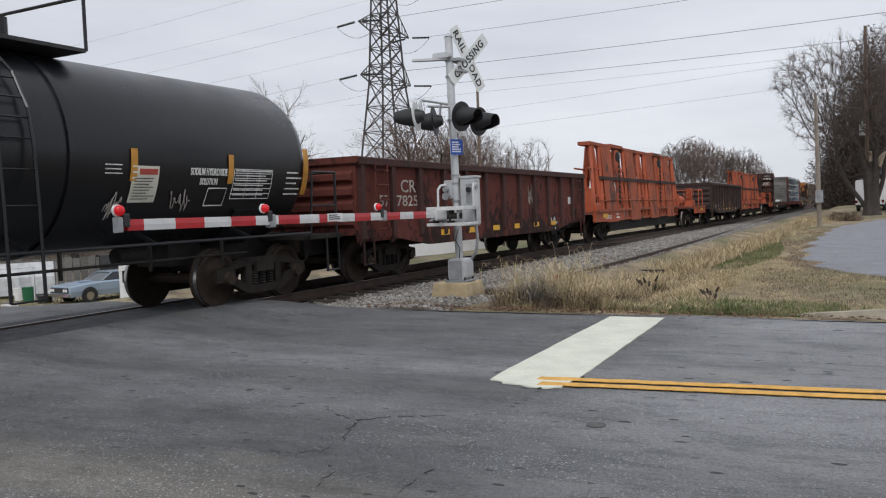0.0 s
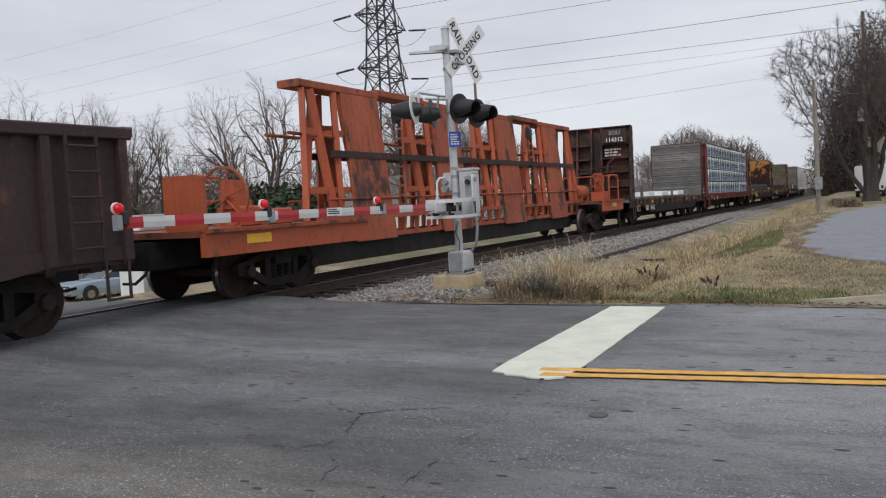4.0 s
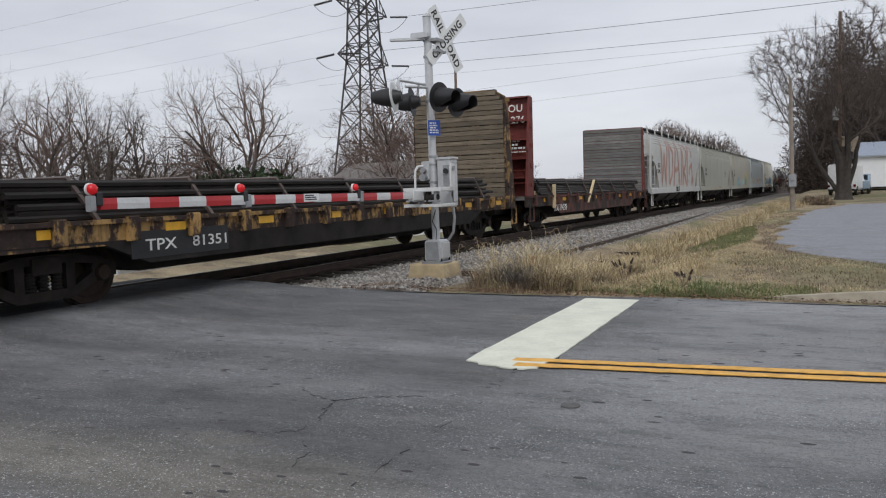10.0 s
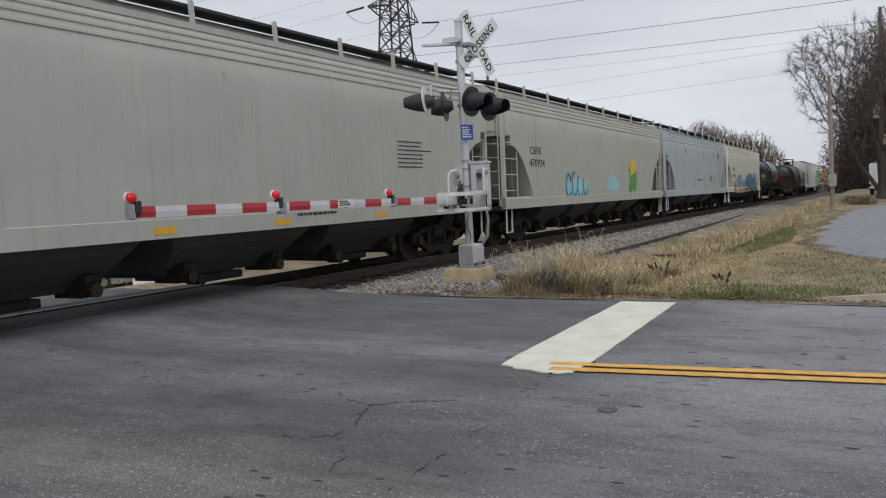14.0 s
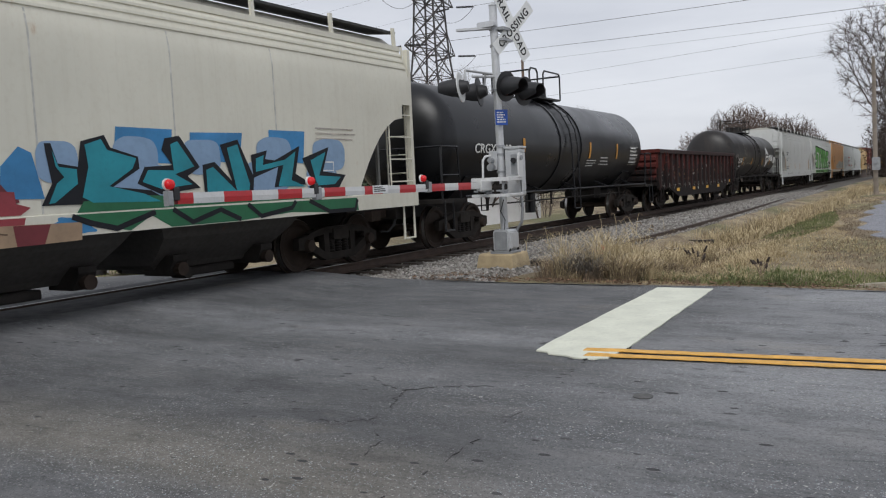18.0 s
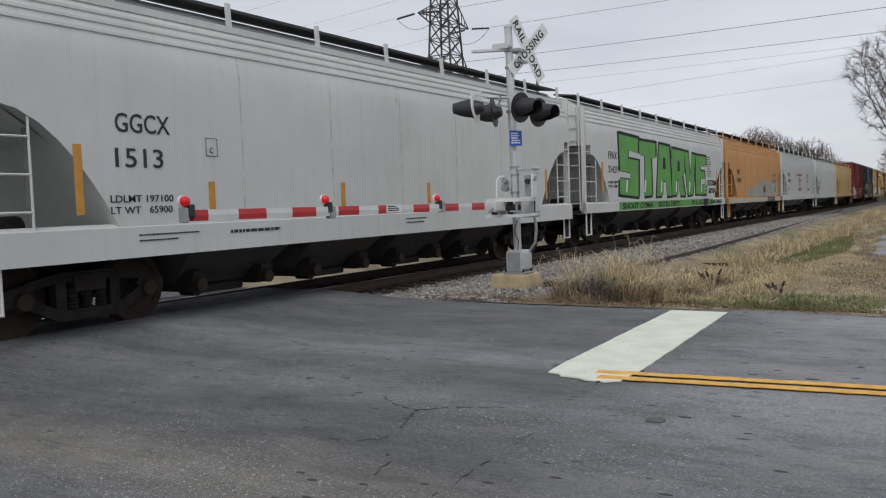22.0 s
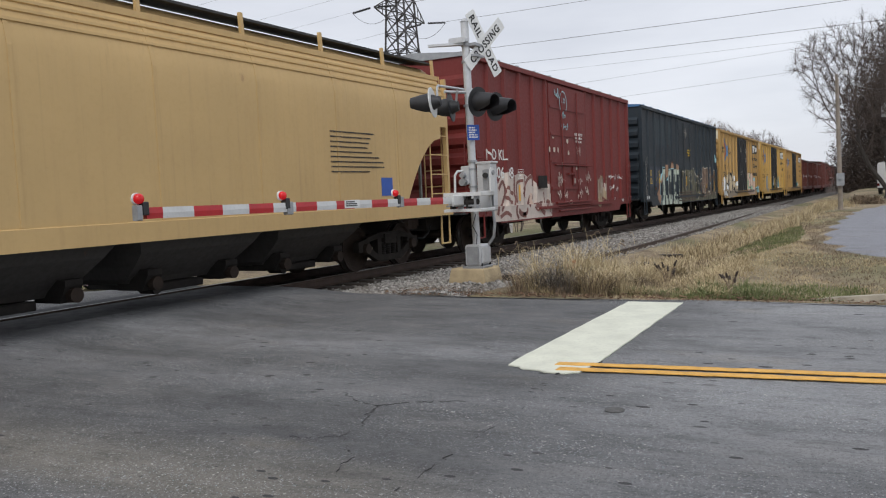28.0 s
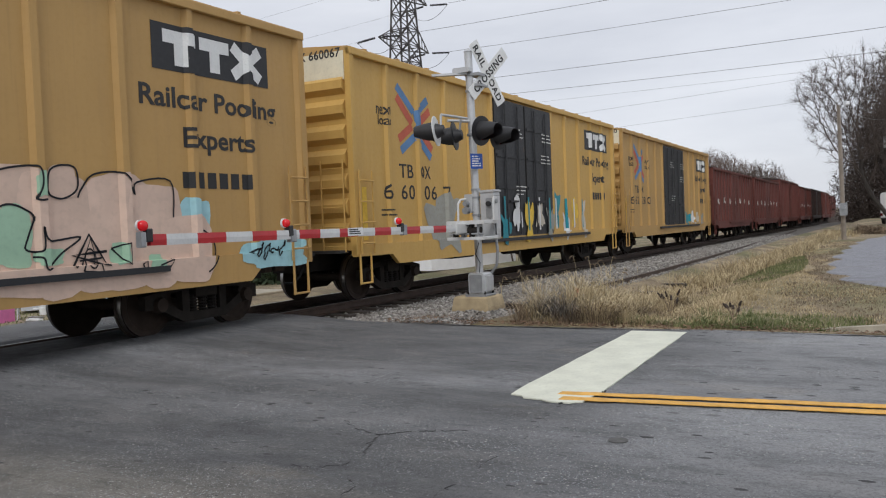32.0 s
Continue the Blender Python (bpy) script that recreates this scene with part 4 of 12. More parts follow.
def brown_lawn(g):
    while True:
        x, y = lawn(g)
        if patch(x, y + 5) < -0.1 or bareness(x, y) > 0.4:
            return x, y, 0.7 + 0.5 * g.random()


tufts = random.Random(19)
EDGE_TUFTS = [(-7.0 + 4.6 * tufts.random(), 11.4 + 0.2 * tufts.random(), tufts.uniform(0.15, 0.45)) for _ in range(30)]
TRACK_TUFTS = [(-5.0 + 0.04 * (y - 14) + abs(tufts.gauss(0, 0.6)), y, tufts.uniform(0.4, 1.2) * (0.35 + 0.65 * smooth(16, 26, y))) for y in [15.5 + 38 * tufts.random() for _ in range(240)]]
DITCH_TUFTS = [(tufts.uniform(-4.7, -2.6), 12.2 + 8 * tufts.random(), tufts.uniform(0.2, 0.6)) for _ in range(90)]


def clumped(spots, spread_):
    def place(g):
        x, y, k = spots[g.randrange(len(spots))]
        return max(-5.25, x + g.gauss(0, spread_)) if y > 11.7 else x + g.gauss(0, spread_), max(11.3, y + g.gauss(0, spread_)), k * (0.5 + 0.6 * g.random())
    return place


grass("short_grass", 46000, tan_lawn, 0.05, 1, STRAW, "short dry winter grass", 0.007)
grass("green_grass", 22000, green_lawn, 0.06, 2, GREENGRASS, "green winter grass at the road's edge", 0.006)
grass("brown_grass", 24000, brown_lawn, 0.05, 7, STRAW_DARK, "short brown dead grass", 0.008)
def tussocks(name, spots, each, tall, seed, mat, label, wide=0.004):
    """Arching blades that spray out of tufts, with gaps between them."""
    g, vs, fs = random.Random(seed), [], []
    for x0, y0, k in spots:
        tip = g.uniform(0, 6.28)
        for _ in range(int(each * (0.5 + k))):
            a, out = g.uniform(0, 6.28), abs(g.gauss(0, 0.07))
            x, y = x0 + out * math.cos(a) * 1.6, y0 + out * math.sin(a)
            z, h = height(x, y) - 0.02, tall * k * g.uniform(0.35, 1.15)
            le = h * g.uniform(0.15, 1.5)
            dx, dy = le * math.cos(a) + 0.3 * h * math.cos(tip), le * math.sin(a) + 0.3 * h * math.sin(tip)
            w, q, i = wide * g.uniform(0.6, 1.3), g.uniform(0.5, 0.78), len(vs)
            ux, uy = -math.sin(a) * w, math.cos(a) * w
            for u in (0.0, 0.4, 0.75):
                f, up = u ** 1.4, h * math.sin(math.pi * u * q)
                vs += [(x + dx * f - ux * (1 - 0.5 * u), y + dy * f - uy * (1 - 0.5 * u), z + up), (x + dx * f + ux * (1 - 0.5 * u), y + dy * f + uy * (1 - 0.5 * u), z + up)]
            vs.append((x + dx, y + dy, z + h * math.sin(math.pi * q)))
            fs += [(i, i + 1, i + 3, i + 2), (i + 2, i + 3, i + 5, i + 4), (i + 4, i + 5, i + 6)]
    me = bpy.data.meshes.new(name)
    me.from_pydata(vs, [], fs)
    me.materials.append(mat)
    return tagged(new(name, me), label, "grass", kind="stuff")


def strewn(n, x0, x1, y0, y1, seed, k0=0.4, k1=1.0):
    g = random.Random(seed)
    return [(g.uniform(x0, x1) - 0.1, y0 + (y1 - y0) * g.random() ** 1.2, g.uniform(k0, k1)) for _ in range(n)]


tussocks("tall_straw", strewn(95, -5.0, -3.3, 11.55, 16, 41), 95, 0.44, 3, STRAW, "tussocks of tall dry straw grass in the ditch")
tussocks("tall_straw", strewn(14, -4.9, -3.9, 11.9, 14.6, 42, 0.8, 1.2), 50, 0.72, 4, STRAW, "a few tall arching straw tufts")
tussocks("dead_weeds", strewn(60, -5.0, -3.2, 11.5, 15.5, 43), 100, 0.34, 5, STRAW_DARK, "tangle of dead brown weeds in the ditch")
tussocks("grey_weeds", strewn(40, -4.8, -3.8, 11.8, 13.4, 44, 0.6, 1.1), 180, 0.42, 6, WEED_GREY, "dark tangle of dead grey weeds in the ditch", 0.0032)
tussocks("low_straw", strewn(260, -4.9, -1.9, 11.5, 17.5, 45, 0.3, 0.8), 45, 0.2, 7, STRAW, "low uneven straw tufts on the bank")
tussocks("green_weeds", strewn(26, -3.6, -1.2, 11.5, 12.6, 46, 0.4, 0.9), 50, 0.17, 8, GREENGRASS, "small green weed tufts by the road", 0.005)
grass("ditch_weeds", 12000, clumped(DITCH_TUFTS, 0.25), 0.22, 12, STRAW_DARK, "low dull brown weeds along the ditch", 0.0045, 2.6)
grass("ditch_straw", 8000, clumped(DITCH_TUFTS[::2], 0.3), 0.22, 13, STRAW, "low straw grass along the ditch", 0.0045, 2.0)
grass("edge_weeds", 3600, clumped(EDGE_TUFTS, 0.12), 0.3, 14, STRAW_DARK, "thin dead weeds along the asphalt's edge", 0.0035, 1.8)
grass("trackside_straw", 22000, clumped(TRACK_TUFTS, 0.24), 0.4, 6, STRAW, "tall dry straw grass along the track", 0.008, 1.1)
grass("trackside_weeds", 4500, clumped(TRACK_TUFTS[::2], 0.3), 0.34, 16, STRAW_DARK, "dull brown weeds along the track", 0.008, 1.4)

# two dark dead docks standing in the turf
for x, y, h in ((-1.95, 11.95, 0.34), (-3.15, 13.4, 0.5)):
    dock = thing("dead_dock", "dark brown dead dock weed with thick seed heads", "weed", pose(x, y, height(x, y) - 0.02), "dead docks")
    for k in range(7):
        a = k * 0.9
        tip = (0.55 * h * math.cos(a) * (0.4 + 0.1 * k % 1), 0.55 * h * math.sin(a) * 0.6, h * (0.6 + 0.06 * k))
        part("stalk", Shape().path([(0, 0, -0.03), (tip[0] * 0.4, tip[1] * 0.4, tip[2] * 0.6), tip], 0.006, 4), STRAW_DARK, dock)
        part("seed_head", Shape().tube((tip[0] * 0.7, tip[1] * 0.7, tip[2] * 0.8), tip, 0.02, 6, 0.012), LEAF_BROWN, dock, "dark clustered seed head")


# dead leaves blown against the road's edge
r = np.random.default_rng(17)
n = 1500
lx, ly = r.uniform(-7.2, 1.5, n), 11.02 + np.abs(r.normal(0, 0.28, n))
pts = []
for a, b in zip(lx, ly):
    z, w, t = (0.012 if b < 11.2 else max(height(a, b), bed_z(a, b) + 0.02 if a < -5.4 else -9) + 0.02) + r.uniform(0, 0.02), r.uniform(0.012, 0.032), r.uniform(0, 6.28)
    c, s = math.cos(t) * w, math.sin(t) * w
    pts += [(a - c, b - s, z), (a + s * 0.6, b - c * 0.6, z + r.uniform(0, 0.02)), (a + c, b + s, z + 0.004), (a - s * 0.6, b + c * 0.6, z + r.uniform(0, 0.02))]
cloud("dead_leaves", np.array(pts), np.arange(4 * n).reshape(n, 4), blade_mat("leaf_litter", (0.1, 0.055, 0.035), (0.3, 0.18, 0.11)), "small brown dead leaves along the road's edge", "leaf litter")

# thin weed stalks standing in the stone
wg = random.Random(14)
for k in range(16):
    x, y = -5.9 + wg.uniform(-1.6, 0.7), 13.5 + 10 * wg.random()
    st = thing("weed_stalk", "thin dry weed stalk with a drooping head", "weed", pose(x, y, bed_z(x, y) if x < -5.9 else -0.12, 0, 0, wg.uniform(0, 360)), "weed stalks")
    h = wg.uniform(0.3, 0.65)
    part("stalk", Shape().path([(0, 0, -0.05), (0.02, 0, h * 0.6), (0.1, 0, h)], 0.005, 4), STRAW, st)
    part("seed_head", Shape().path([(0.1, 0, h), (0.17, 0.01, h - 0.01), (0.22, 0.01, h - 0.06)], 0.012, 5), STRAW_DARK, st)
    if k % 2:
        part("stalk", Shape().path([(0, 0, -0.05), (-0.05, 0.03, h * 0.4), (-0.16, 0.05, h * 0.7)], 0.005, 4), STRAW, st)



# ---- the crossing signal ----
MX, MY = -6.3, 12.85
signal = thing("crossing_signal", "silver crossing signal mast with crossbuck and lamps on a concrete block", "crossing signal")
f_ = Shape()
f_.rings([[(MX - 0.1 + sx * w, MY + 0.1 + sy * w, z) for sx, sy in ((-1, -1), (1, -1), (1, 1), (-1, 1))] for z, w in ((-0.2, 0.36), (0.08, 0.345), (0.24, 0.32), (0.27, 0.3))])
part("foundation", f_, CONCRETE, signal, "tan stained concrete block")
part("mast", Shape().tube((MX, MY, 0.27), (MX - 0.06, MY, 4.5), 0.068, 20), ALU, signal, "silver painted steel tube", True)
part("mast_cap", Shape().tube((MX - 0.06, MY, 4.5), (MX - 0.06, MY, 4.56), 0.08, 16, 0.02), ALU, signal, smooth=True)
jb = Shape().cbox(MX - 0.13, MX + 0.16, MY - 0.2, MY + 0.16, 0.31, 0.68, 0.03)
jb.cbox(MX + 0.16, MX + 0.2, MY - 0.16, MY + 0.12, 0.36, 0.63, 0.01)
jbo = part("junction_box", jb, ALU, signal, "silver cast junction box at the mast's foot")
part("lid", Shape().cbox(MX - 0.1, MX + 0.13, MY - 0.225, MY - 0.2, 0.34, 0.65, 0.02), ALU_DARK, jbo)
part("base_plate", Shape().cbox(MX - 0.2, MX + 0.2, MY - 0.2, MY + 0.2, 0.27, 0.31, 0.01), ALU_DARK, signal)
for a, b in ((-1, -1), (1, -1), (1, 1), (-1, 1)):
    part("anchor_bolt", Shape().tube((MX + a * 0.16, MY + b * 0.16, 0.3), (MX + a * 0.16, MY + b * 0.16, 0.36), 0.018, 6), STEEL, signal)
part("conduit", Shape().path([(MX + 0.2, MY + 0.05, 0.66), (MX + 0.3, MY + 0.06, 0.8), (MX + 0.33, MY + 0.06, 1.05), (MX + 0.3, MY + 0.06, 1.3)], 0.026, 8), ALU_DARK, signal, "grey flexible conduit")
part("cable", Shape().path([(MX + 0.03, MY - 0.08, 0.68), (MX + 0.06, MY - 0.1, 0.85), (MX - 0.02, MY - 0.1, 1.0), (MX + 0.05, MY - 0.1, 1.2)], 0.008, 5), LAMP_BLACK, signal)
# gate machine
gm = Shape().cbox(MX + 0.09, MX + 0.34, MY - 0.06, MY + 0.2, 1.24, 2.08, 0.03)
gmo = part("gate_machine", gm, ALU, signal, "silver gate machine housing")
part("door", Shape().cbox(MX + 0.34, MX + 0.36, MY - 0.02, MY + 0.16, 1.32, 2.0, 0.02), ALU, gmo)
part("top_lid", Shape().cbox(MX + 0.07, MX + 0.36, MY - 0.08, MY + 0.22, 2.06, 2.1, 0.01), ALU, gmo)
part("hatch", Shape().cbox(MX + 0.2, MX + 0.32, MY - 0.075, MY - 0.06, 1.62, 1.96, 0.01), ALU_DARK, gmo)
part("hub", Shape().tube((MX + 0.26, MY - 0.12, 1.86), (MX + 0.26, MY - 0.06, 1.86), 0.045, 12), LAMP_BLACK, gmo, smooth=True)
part("end_plate", Shape().prism_x([(MY - 0.16 + 0.085 * math.cos(radians(a)), 1.9 + 0.085 * math.sin(radians(a))) for a in range(0, 181, 18)] + [(MY - 0.245, 1.58), (MY - 0.075, 1.58)], MX + 0.4, MX + 0.425), ARM_WHITE, gmo, "white round-ended side plate")
part("pivot", Shape().tube((MX + 0.425, MY - 0.16, 1.9), (MX + 0.45, MY - 0.16, 1.9), 0.04, 12), ALU_DARK, gmo, smooth=True)
part("clamp_box", Shape().cbox(MX - 0.2, MX - 0.05, MY - 0.1, MY + 0.06, 1.72, 2.04, 0.02), ALU, gmo)
for z, r in ((1.88, 0.045), (1.76, 0.062)):
    part("knob", Shape().tube((MX - 0.14, MY - 0.2, z), (MX - 0.14, MY - 0.09, z), r, 12), ALU_DARK, gmo, smooth=True)
for z in (1.66, 1.96, 2.1):
    part("clamp_band", Shape().tube((MX - 0.02, MY, z), (MX - 0.02, MY, z + 0.035), 0.085, 14), ALU_DARK, signal)
part("side_loop", Shape().path([(MX - 0.16, MY - 0.1, 1.96), (MX - 0.24, MY - 0.16, 1.95), (MX - 0.27, MY - 0.2, 1.88), (MX - 0.27, MY - 0.22, 1.56)], 0.02, 8), ARM_WHITE, gmo, "white bent side bar")
for z, d in ((1.52, 0.065), (1.26, 0.05)):
    part("support_plate", Shape().cbox(MX - 0.3, MX + 0.4, MY - 0.6, MY - 0.46, z, z + d, 0.008).cbox(MX + 0.3, MX + 0.4, MY - 0.46, MY - 0.05, z, z + d, 0.008).cbox(MX - 0.3, MX - 0.2, MY - 0.46, MY - 0.05, z, z + d, 0.008), ARM_WHITE, gmo, "white channel of the arm support")
part("spring_pack", Shape().tube((MX - 0.16, MY - 0.5, 1.42), (MX + 0.3, MY - 0.5, 1.42), 0.055, 10), STEEL, gmo)
for k in range(4):
    part("spacer", Shape().box(MX - 0.2 + k * 0.15, MX - 0.16 + k * 0.15, MY - 0.56, MY - 0.42, 1.3, 1.52), ALU_DARK if k % 2 else STEEL, gmo)
part("cross_bolt", Shape().tube((MX - 0.28, MY - 0.54, 1.36), (MX + 0.36, MY - 0.54, 1.36), 0.016, 6), ALU_DARK, gmo)
# crossbuck
cb = Vector((MX + 0.14, MY + 0.32, 4.15))
for ang_, words, dx in ((-57, "RAIL  ROAD", 0.002), (43, "CROSSING", 0.02)):
    turn = Matrix.Translation(cb + Vector((dx, 0, 0))) @ Matrix.Rotation(radians(-19), 4, "Z") @ SIDE @ Matrix.Rotation(radians(ang_), 4, "Z")
    bl = part("blade", Shape().prism_z([(-0.6, -0.115), (0.6, -0.115), (0.61, 0), (0.6, 0.115), (-0.6, 0.115), (-0.61, 0)], -0.004, 0.004), SIGN_WHITE, signal, "white crossbuck blade with black letters", m=turn)
    me = text_mesh(words, 0.185, BLACK_MARK, 0.98 if "  " in words else 1.0, 0.004, 1.12)
    xs = [v.co.x for v in me.vertices]
    mid = (min(xs) + max(xs)) / 2
    put("letters", me, bl, Matrix.Translation((-mid, -0.066, 0.0065)))
part("bracket", Shape().box(MX - 0.06, cb.x, MY - 0.02, cb.y, 4.08, 4.13), ALU_DARK, signal)
part("bracket", Shape().box(MX - 0.06, cb.x, MY - 0.02, cb.y, 3.9, 3.94), ALU_DARK, signal)
# top side arm with bell
part("top_arm", Shape().prism_z([(MX - 0.62, MY - 0.32), (MX - 0.06, MY - 0.1), (MX - 0.02, MY + 0.06), (MX - 0.64, MY - 0.24)], 4.1, 4.14), ALU, signal, "flat silver arm near the top")
part("bell_box", Shape().cbox(MX - 0.3, MX + 0.02, MY - 0.16, MY - 0.02, 4.13, 4.22, 0.02), ALU, signal)
for z in (4.08, 3.8, 3.05):
    part("clamp_band", Shape().tube((MX - 0.05, MY, z), (MX - 0.05, MY, z + 0.04), 0.085, 14), ALU_DARK, signal)
# blue notice
bn = part("notice", Shape().prism_z([(-0.12, -0.13), (0.12, -0.13), (0.12, 0.13), (-0.12, 0.13)], -0.003, 0.003), SIGN_BLUE, signal, "small blue notice with white lines",
          m=Matrix.Translation((MX + 0.07, MY - 0.1, 2.6)) @ Matrix.Rotation(radians(58), 4, "Z") @ FRONT)
bars(bn, SIGN_WHITE, -0.09, 0.07, 0.005, 0.18, 5, 0.022, 0.018, 3, Matrix.Identity(4))
# lamps
part("cross_arm", Shape().path([(MX - 0.03, MY, 3.3), (MX - 0.3, MY - 0.4, 3.3)], 0.025, 8), ALU, signal)
part("cross_arm", Shape().path([(MX - 0.03, MY, 3.34), (MX + 0.1, MY + 0.1, 3.3)], 0.04, 8), ALU, signal)


def flasher(x, y, z, way, white=False):
    s = 1 if way > 0 else -1
    disc = Shape().tube((0, 0, 0), (0.012 * s, 0, 0), 0.25, 28)
    d = part("backplate", disc, SIGN_WHITE if white else LAMP_BLACK, signal, "pale round backplate" if white else "black round backplate", m=pose(x, y, z, 0, 6 * s, -14 * s))
    part("housing", Shape().tube((0.005 * s, 0, 0), (-0.13 * s, 0, 0), 0.13, 18, 0.08), LAMP_BLACK, d, smooth=True)
    part("lens", Shape().tube((0.014 * s, 0, 0), (0.03 * s, 0, 0), 0.15, 24, 0.13), LENS_RED, d, "dark red lens", True)
    hood = Shape()
    rows = []
    for k, (u, r) in enumerate(((0.012, 0.165), (0.2, 0.155), (0.36, 0.135))):
        lo = -75 + 55 * k / 2
        ring = [(u * s, r * math.cos(radians(a)), r * math.sin(radians(a))) for a in np.linspace(lo + 0, 180 - lo, 15)]
        ring += [(u * s, (r - 0.008) * math.cos(radians(a)), (r - 0.008) * math.sin(radians(a))) for a in np.linspace(180 - lo, lo, 15)]
        rows.append(ring)
    hood.rings(rows)
    part("hood", hood, LAMP_BLACK, d, "black visor", True)


flasher(MX + 0.3, MY - 0.35, 3.08, 1)
flasher(MX + 0.3, MY + 0.35, 3.05, 1)
flasher(MX - 0.25, MY - 0.9, 3.08, -1, True)
flasher(MX - 0.25, MY - 0.25, 3.05, -1)
part("lamp_arm", Shape().path([(MX + 0.2, MY - 0.35, 3.15), (MX + 0.12, MY, 3.28), (MX + 0.2, MY + 0.35, 3.12)], 0.025, 8), LAMP_BLACK, signal)
part("lamp_arm", Shape().path([(MX - 0.15, MY - 0.9, 3.34), (MX - 0.03, MY - 0.2, 3.33)], 0.022, 8), ALU, signal)
part("lamp_drop", Shape().path([(MX - 0.16, MY - 0.9, 3.34), (MX - 0.17, MY - 0.9, 3.1)], 0.02, 8), ALU, signal)
part("lamp_drop", Shape().path([(MX - 0.1, MY - 0.3, 3.33), (MX - 0.16, MY - 0.25, 3.1)], 0.02, 8), ALU, signal)

# the lowered gate
gate = thing("crossing_gate", "lowered red and white striped gate arm with red lamps", "gate arm")
A0, A1, ZA = (MX, MY - 0.55), (MX, 5.62), 1.46
g_len = A0[1] - A1[1]
stripe = 0.415
y, k = A1[1], 0
cols = [ARM_RED, ARM_WHITE]
while y < A0[1] - 0.02:
    step = 0.2 if k == 0 else stripe
    y2 = min(y + step, A0[1])
    if A0[1] - y2 < 0.3:
        y2 = A0[1]
    zz = ZA + 0.05 * (A0[1] - y) / g_len
    zz2 = ZA + 0.05 * (A0[1] - y2) / g_len
    hh = 0.055
    sh = Shape().rings([[(MX - 0.025, yy, z - hh), (MX + 0.025, yy, z - hh), (MX + 0.03, yy, z), (MX + 0.025, yy, z + hh), (MX - 0.025, yy, z + hh)] for yy, z in ((y, zz), (y2, zz2))])
    part("stripe", sh, cols[k % 2] if y2 < A0[1] else ARM_WHITE, gate, "red reflective band" if k % 2 == 0 else "white reflective band")
    y, k = y2, k + 1
part("arm_root", Shape().cbox(MX - 0.05, MX + 0.06, A0[1] - 0.35, MY - 0.1, ZA - 0.09, ZA + 0.09, 0.02), ARM_WHITE, gate)
part("label_plate", Shape().box(MX + 0.03, MX + 0.034, 8.9, 9.25, ZA - 0.02, ZA + 0.085), SIGN_WHITE, gate)
bars(gate, BLACK_MARK, MX + 0.036, 8.93, ZA + 0.055, 0.28, 3, 0.014, 0.012, 4)
for yy in (7.78, 10.35):
    part("splice", Shape().cbox(MX - 0.035, MX + 0.037, yy - 0.05, yy + 0.05, ZA - 0.055, ZA + 0.1, 0.01), ALU_DARK, gate)
for yy, r in ((5.55, 0.052), (7.68, 0.05), (10.22, 0.048)):
    zz = ZA + 0.05 * (A0[1] - yy) / g_len + 0.14
    lamp = part("lamp", Shape().rings([[(MX + u, yy + r * w * math.cos(a / 9 * math.pi), zz + r * w * math.sin(a / 9 * math.pi)) for a in range(18)] for u, w in ((-0.03, 0.5), (-0.02, 0.9), (0.0, 1.0), (0.02, 0.97), (0.038, 0.8), (0.048, 0.5), (0.052, 0.1))]), LAMP_GLOW, gate, "lit red gate lamp", True)
    part("socket", Shape().cbox(MX - 0.04, MX + 0.04, yy + 0.02, yy + 0.09, zz - 0.16, zz - 0.03, 0.01), LAMP_BLACK, lamp)
    part("rim", Shape().tube((MX - 0.035, yy, zz), (MX - 0.012, yy, zz), r + 0.007, 18), SIGN_WHITE, lamp, "pale lamp rim")
part("tip_bracket", Shape().cbox(MX - 0.035, MX + 0.037, 5.5, 5.56, ZA - 0.02, ZA + 0.13, 0.01), ALU_DARK, gate)

# a leaning orange marker stake by the old rail
stake = thing("marker_stake", "broken orange plastic marker stake leaning in weeds", "marker stake")
part("stake", Shape().beam((-4.95, 13.6, -0.1), (-4.85, 13.75, 0.32), 0.07, 0.02), plain("stake_orange", (0.62, 0.2, 0.1), 0.6), stake)
part("splinter", Shape().beam((-4.9, 13.6, -0.1), (-4.98, 13.75, 0.24), 0.05, 0.02), plain("stake_orange_pale", (0.6, 0.28, 0.18), 0.6), stake)



